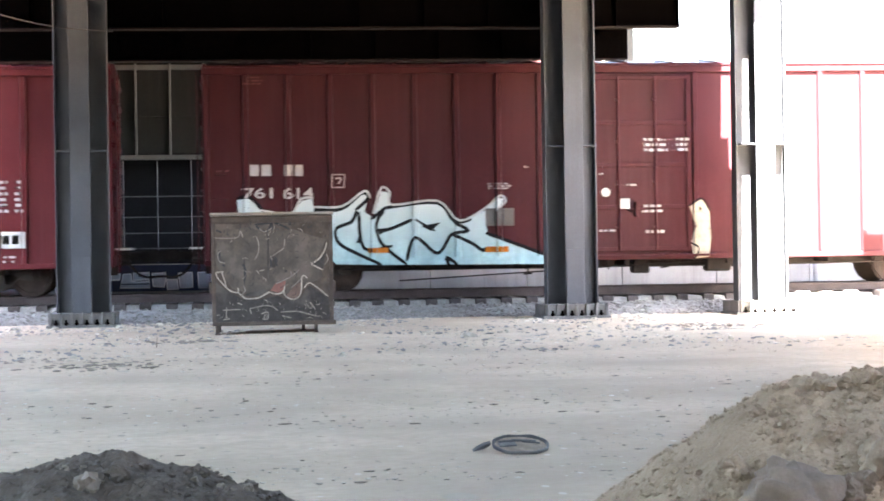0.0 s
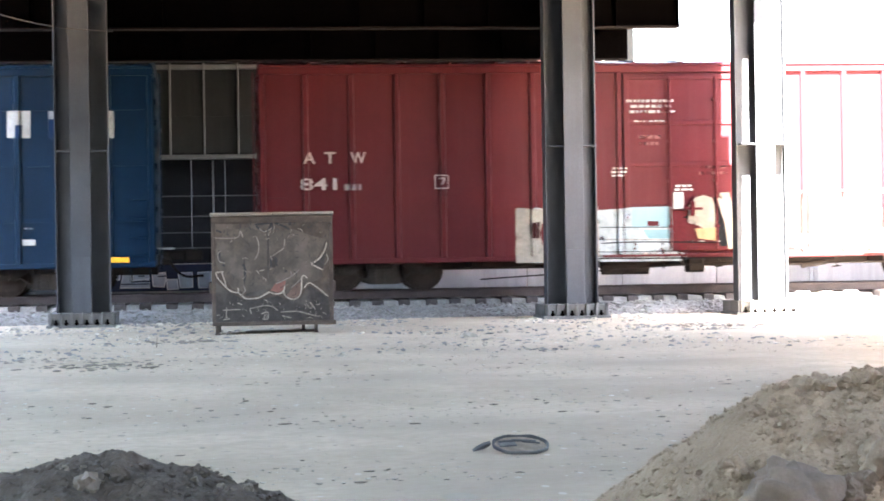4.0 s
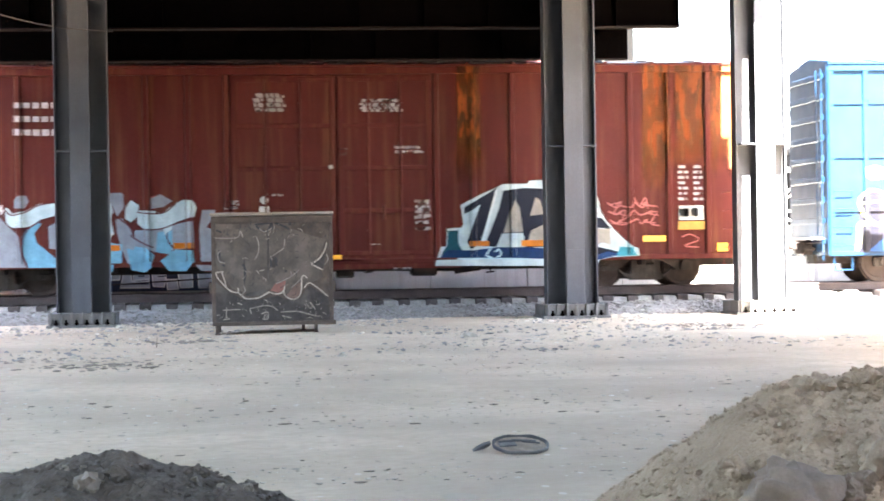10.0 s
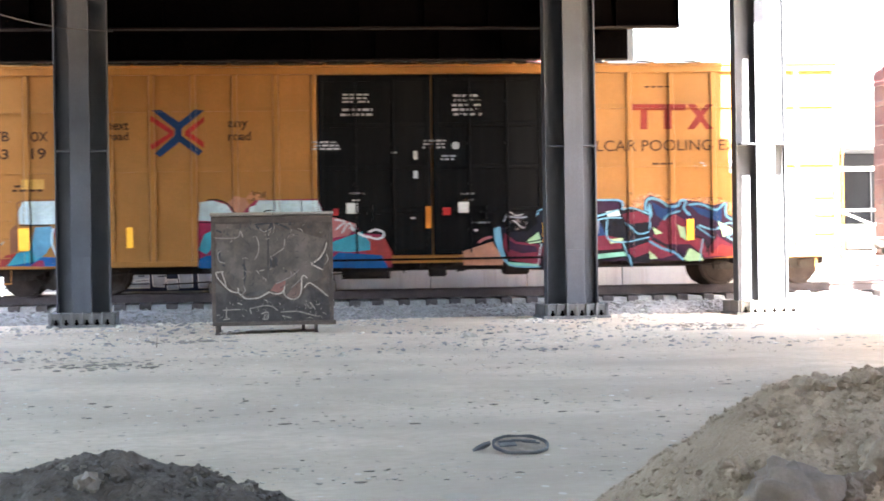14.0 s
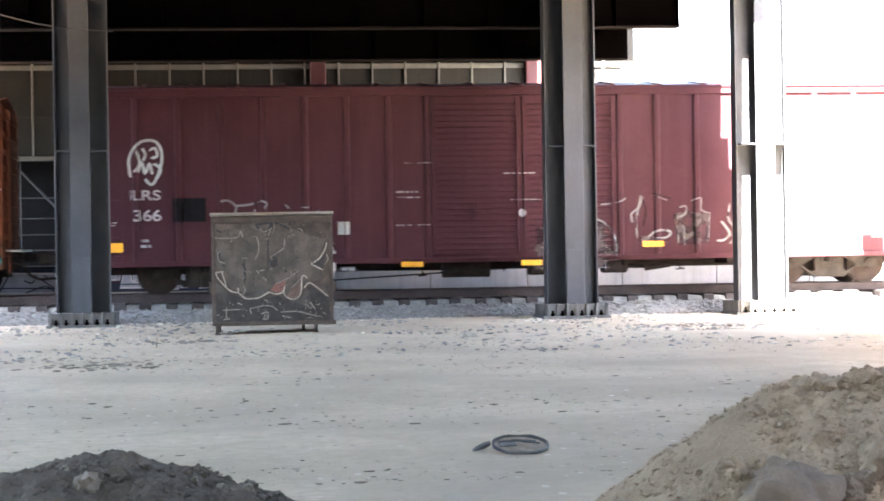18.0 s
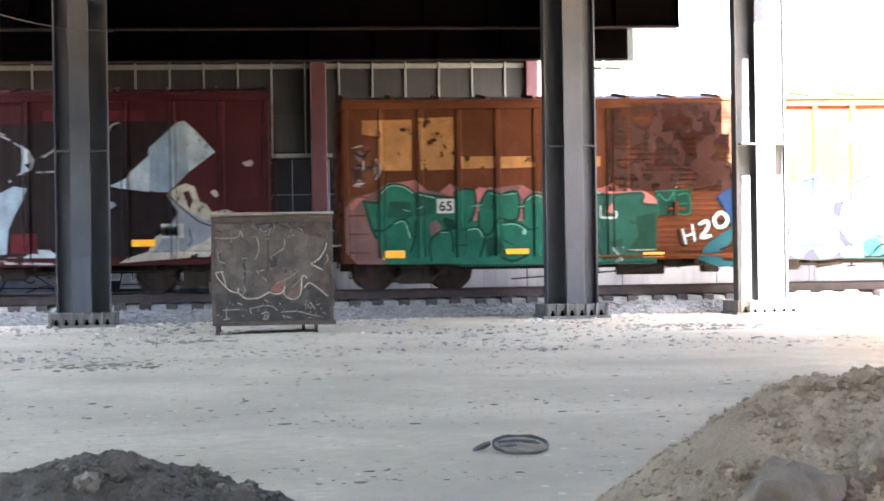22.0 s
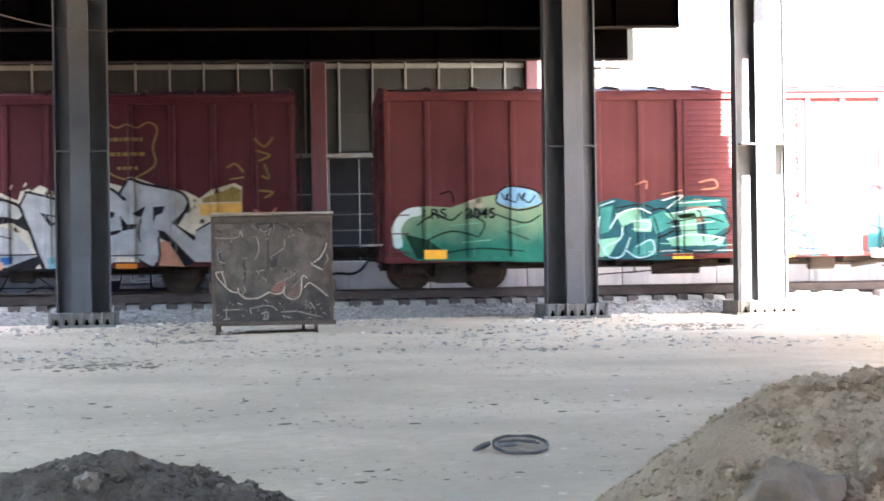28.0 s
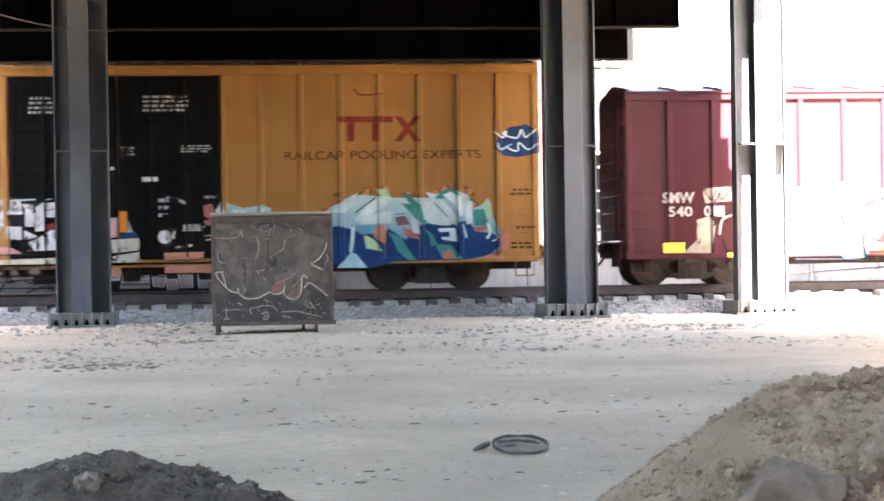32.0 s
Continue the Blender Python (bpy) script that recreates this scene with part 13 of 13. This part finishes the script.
art += [
    ("salmon", 0, [(17.08, 0.87), (17.27, 0.92), (17.37, 0.71), (17.09, 0.7)]),
    ("ice", 0, [(16.99, 1.4), (17.38, 1.4), (17.43, 1.09), (17.08, 1.14)]),
    ("navyblue", 0, [(17.02, 1.31), (17.25, 1.33), (17.25, 1.2), (17.02, 1.2)]),
    ("ice", 0.04, [(17.54, 1.48), (17.6, 1.32), (17.64, 1.17)]),
    ("ice", 0.05, [(18.12, 1.51), (18.18, 1.31), (18.1, 1.14)]),
    ("ice", 0.03, [(18.26, 1.29), (18.36, 1.18), (18.23, 1.08)]),
    ("rose", 0, [(17.8, 1.42), (18.12, 1.44), (18.08, 1.34), (17.82, 1.32)]),
    ("salmon", 0, [(17.98, 0.7), (18.17, 0.8), (18.41, 0.77), (18.5, 0.69)]),
    ("ice", 0.08, [(15.05, 1.46), (15.03, 1.17), (14.99, 0.88)]),
    ("ice", 0, [(14.83, 0.7), (14.99, 0.88), (15.11, 0.85), (15.36, 0.53), (14.67, 0.54)]),
    ("rose", 0, [(18.38, 1.25), (18.64, 1.28), (18.57, 0.86), (18.41, 0.93)])]
art += [
    ("navy", 0.03, [(15.1, 1.77), (15.36, 1.97), (15.59, 2.12)]),
    ("navy", 0.03, [(16, 1.73), (16.23, 1.75)]),
    ("navy", 0.03, [(16.9, 2), (17.22, 1.65)]),
    ("skyblue", 0, [(12.2, 2.05), (12.58, 1.92), (13.02, 1.98), (13.21, 1.91), (13.19, 0.64), (12.62, 0.53), (12.27, 0.66)]),
    ("mist", 0, [(11.96, 1.87), (12.09, 2.08), (12.2, 1.74), (12.2, 1.55), (12.04, 1.61)]),
    ("mist", 0, [(12.33, 1.9), (12.64, 1.86), (12.89, 1.6), (12.39, 1.61)]),
    ("mist", 0, [(12.7, 1.56), (12.96, 1.89), (13.08, 1.91), (12.99, 1.6)]),
    ("navyblue", 0, [(12.23, 1.29), (12.45, 1.48), (12.63, 1.16), (12.88, 1.03), (13.2, 1.28), (13.19, 0.75), (12.68, 0.65), (12.35, 0.91)]),
    ("steel", 0, [(12.28, 0.98), (12.5, 0.85), (12.68, 0.65), (12.43, 0.63)])]
art += [
    ("salmon", 0, [(12.71, 1.44), (12.84, 1.46), (12.83, 1.06), (12.7, 1.06)])]
mural(car11, "spray_lettering", "blue and white spiky spray lettering", art)
mural(car11, "tag", "blue cloud with white scribble", [
    ("navy", 0, [(18.31, 3.22), (18.41, 3.5), (18.67, 3.69), (19.06, 3.75), (19.35, 3.55), (19.34, 3.1), (18.86, 3), (18.47, 3.05)]),
    ("ice", 0.03, [(18.29, 3.6), (18.5, 3.45), (18.6, 3.59), (18.51, 3.53), (18.83, 3.44), (18.94, 3.63), (19.03, 3.45), (19.26, 3.64), (19.16, 3.52)]),
    ("ice", 0.03, [(18.37, 3.34), (18.44, 3.18), (18.7, 3.3), (18.6, 3.23), (18.83, 3.14), (18.88, 3.33), (19.09, 3.17), (19.3, 3.32), (19.21, 3.23)])])
bars(car11, "stencil", 10.37, 4.11, 1.04, 0.4, 4, 3)
bars(car11, "stencil", 7.83, 4.08, 0.62, 0.42, 4, 2)
bars(car11, "stencil", 11.2, 3.19, 0.69, 0.18, 3, 2)
bars(car11, "stencil", 9.86, 3.13, 0.34, 0.22, 3, 1)
bars(car11, "stencil", 10.67, 1.74, 0.26, 0.5, 3, 1)
bars(car11, "stencil", 11.31, 2.15, 0.69, 0.08, 1, 2)
bars(car11, "stencil", 11.19, 1.42, 0.61, 0.14, 2, 2)
patch(car11, "white", 10.34, 2.54, 0.35, 0.1, "painted_block")
patch(car11, "white", 9.63, 2.8, 0.1, 0.08, "painted_block")
patch(car11, "orange", 9.83, 1.41, 0.16, 0.47, "painted_block")
mural(car11, "disc_mark", "white disc", [
    ("stencil", 0, [(10.97, 1.29), (10.94, 1.2), (10.86, 1.15), (10.77, 1.15), (10.69, 1.21), (10.67, 1.3), (10.7, 1.39), (10.77, 1.44), (10.87, 1.44), (10.94, 1.38)])])
art = [
    ("bright", 0, [(7.21, 2.19), (7.28, 2.16), (7.27, 1.35), (7.03, 1.35), (7.04, 2.17)]),
    ("bright", 0, [(7.35, 2.16), (7.66, 2.18), (7.69, 1.84), (7.36, 1.85)]),
    ("bright", 0, [(7.70, 2.07), (7.95, 2.09), (7.98, 1.57), (7.75, 1.57), (7.76, 1.93)]),
    ("bright", 0, [(7.97, 2.05), (8.19, 2.11), (8.18, 1.48), (7.98, 1.46)]),
    ("bright", 0, [(8.19, 2.09), (8.52, 2.11), (8.52, 1.77), (8.19, 1.77)]),
    ("bright", 0, [(7.34, 1.58), (7.67, 1.57), (7.68, 1.28), (7.35, 1.30)]),
    ("bright", 0, [(7.73, 1.49), (8.02, 1.35), (7.89, 1.28), (7.73, 1.30)]),
    ("bright", 0, [(8.02, 1.30), (8.41, 1.54), (8.55, 1.50), (8.55, 1.04), (7.80, 1.02), (7.81, 1.22)]),
    ("black", 0, [(7.34, 1.83), (7.74, 1.82), (7.74, 1.60), (7.44, 1.58)])]
art += [
    ("logo_red", 0, [(8.18, 1.60), (8.52, 1.67), (8.49, 1.56), (8.22, 1.46)]),
    ("pink", 0, [(7.03, 1.15), (7.48, 1.09), (7.68, 0.97), (7.02, 0.97)]),
    ("cream", 0, [(7.02, 0.83), (8.54, 0.87), (8.54, 0.66), (7.02, 0.68)]),
    ("smoke", 0, [(7.02, 0.64), (8.00, 0.63), (8.13, 0.50), (7.02, 0.51)]),
    ("black", 0.03, [(7.02, 0.94), (8.55, 0.95)]),
    ("black", 0.03, [(7.02, 0.66), (8.54, 0.65)]),
    ("black", 0.025, [(7.99, 2.05), (7.96, 1.56)]),
    ("black", 0.025, [(8.19, 1.92), (8.40, 1.96)]),
    ("mist", 0.04, [(7.66, 2.16), (7.99, 2.17)]),
    ("mist", 0.05, [(8.21, 2.16), (8.34, 2.18)]),
    ("haze", 0, [(8.60, 1.45), (9.50, 1.36), (9.50, 0.85), (8.59, 0.83)]),
    ("bright", 0, [(8.77, 1.96), (9.35, 1.86), (9.26, 1.53), (8.76, 1.58)]),
    ("pink", 0, [(9.59, 1.73), (9.80, 1.75), (9.79, 1.31), (9.59, 1.29)])]
art += [
    ("ash", 0, [(10.01, 1.69), (10.11, 1.43), (10.04, 1.37), (9.99, 1.39)]),
    ("navy", 0, [(9.79, 1.37), (10.17, 1.43), (10.24, 1.32), (9.92, 1.23)]),
    ("cream", 0, [(9.63, 1.25), (10.25, 1.28), (10.27, 1.01), (9.66, 0.95)]),
    ("cream", 0, [(9.66, 0.88), (10.25, 0.97), (10.27, 0.76), (9.74, 0.72)]),
    ("salmon", 0, [(9.58, 0.60), (9.83, 0.64), (9.87, 0.47), (9.57, 0.45)]),
    ("black", 0.03, [(9.66, 0.93), (10.27, 0.98)]),
    ("black", 0.03, [(9.70, 0.68), (10.26, 0.69)])]
art += [
    ("chalk", 0, [(10.88, 1.5), (11.07, 1.5), (11.03, 1.25), (10.9, 1.06), (10.83, 1.25)]),
    ("chalk", 0, [(11.23, 1.56), (11.61, 1.58), (11.61, 1.45), (11.26, 1.43)])]
art += [
    ("chalk", 0.05, [(11.06, 1.06), (11.23, 1.08), (11.43, 1.1)]),
    ("chalk", 0.06, [(10.87, 2.17), (11.04, 2.19), (11.21, 2.09), (11.29, 2.04)]),
    ("chalk", 0.04, [(11.37, 2.19), (12.02, 2.21)]),
    ("chalk", 0.05, [(11.68, 1.2), (11.95, 1.25)]),
    ("chalk", 0.04, [(11.68, 1.3), (11.93, 1.32)]),
    ("rose", 0, [(11.69, 1.98), (11.87, 2.03), (11.94, 1.87), (11.89, 1.65), (11.71, 1.74)]),
    ("rose", 0, [(11.7, 1.65), (11.95, 1.68), (11.91, 1.53), (11.73, 1.55)]),
    ("salmon", 0, [(10.81, 0.68), (12.37, 0.68), (12.37, 0.48), (10.81, 0.48)]),
    ("salmon", 0, [(10.81, 0.94), (11.69, 0.95), (11.68, 0.8), (10.81, 0.78)])]
mural(car11, "spray_lettering", "grey and white paint over the black doors", art)
bars(car11, "brown", 18.65, 2.14, 0.52, 0.19, 2, 2)
bars(car11, "brown", 18.77, 1.37, 0.43, 0.12, 1, 2)
bars(car11, "brown", 18.63, 0.92, 0.59, 0.19, 2, 2)


# ---- what moves ----
def gone(t):
    """Metres that the train has rolled since the start."""
    return 5.6143 * t + 0.0127403 * t * t - 0.00012043 * t ** 3


def motions():
    for c in TRAIN:
        walk(c.ob, [(float(t), pose(c.x0 + gone(t), TRACK_Y, RAIL_Z)) for t in range(33)])
    for w in WHEELS:
        here = Matrix.Translation(w.location)
        walk(w, [(i / 10, here @ Matrix.Rotation(gone(i / 10) / 0.457, 4, "Y")) for i in range(321)])


motions()
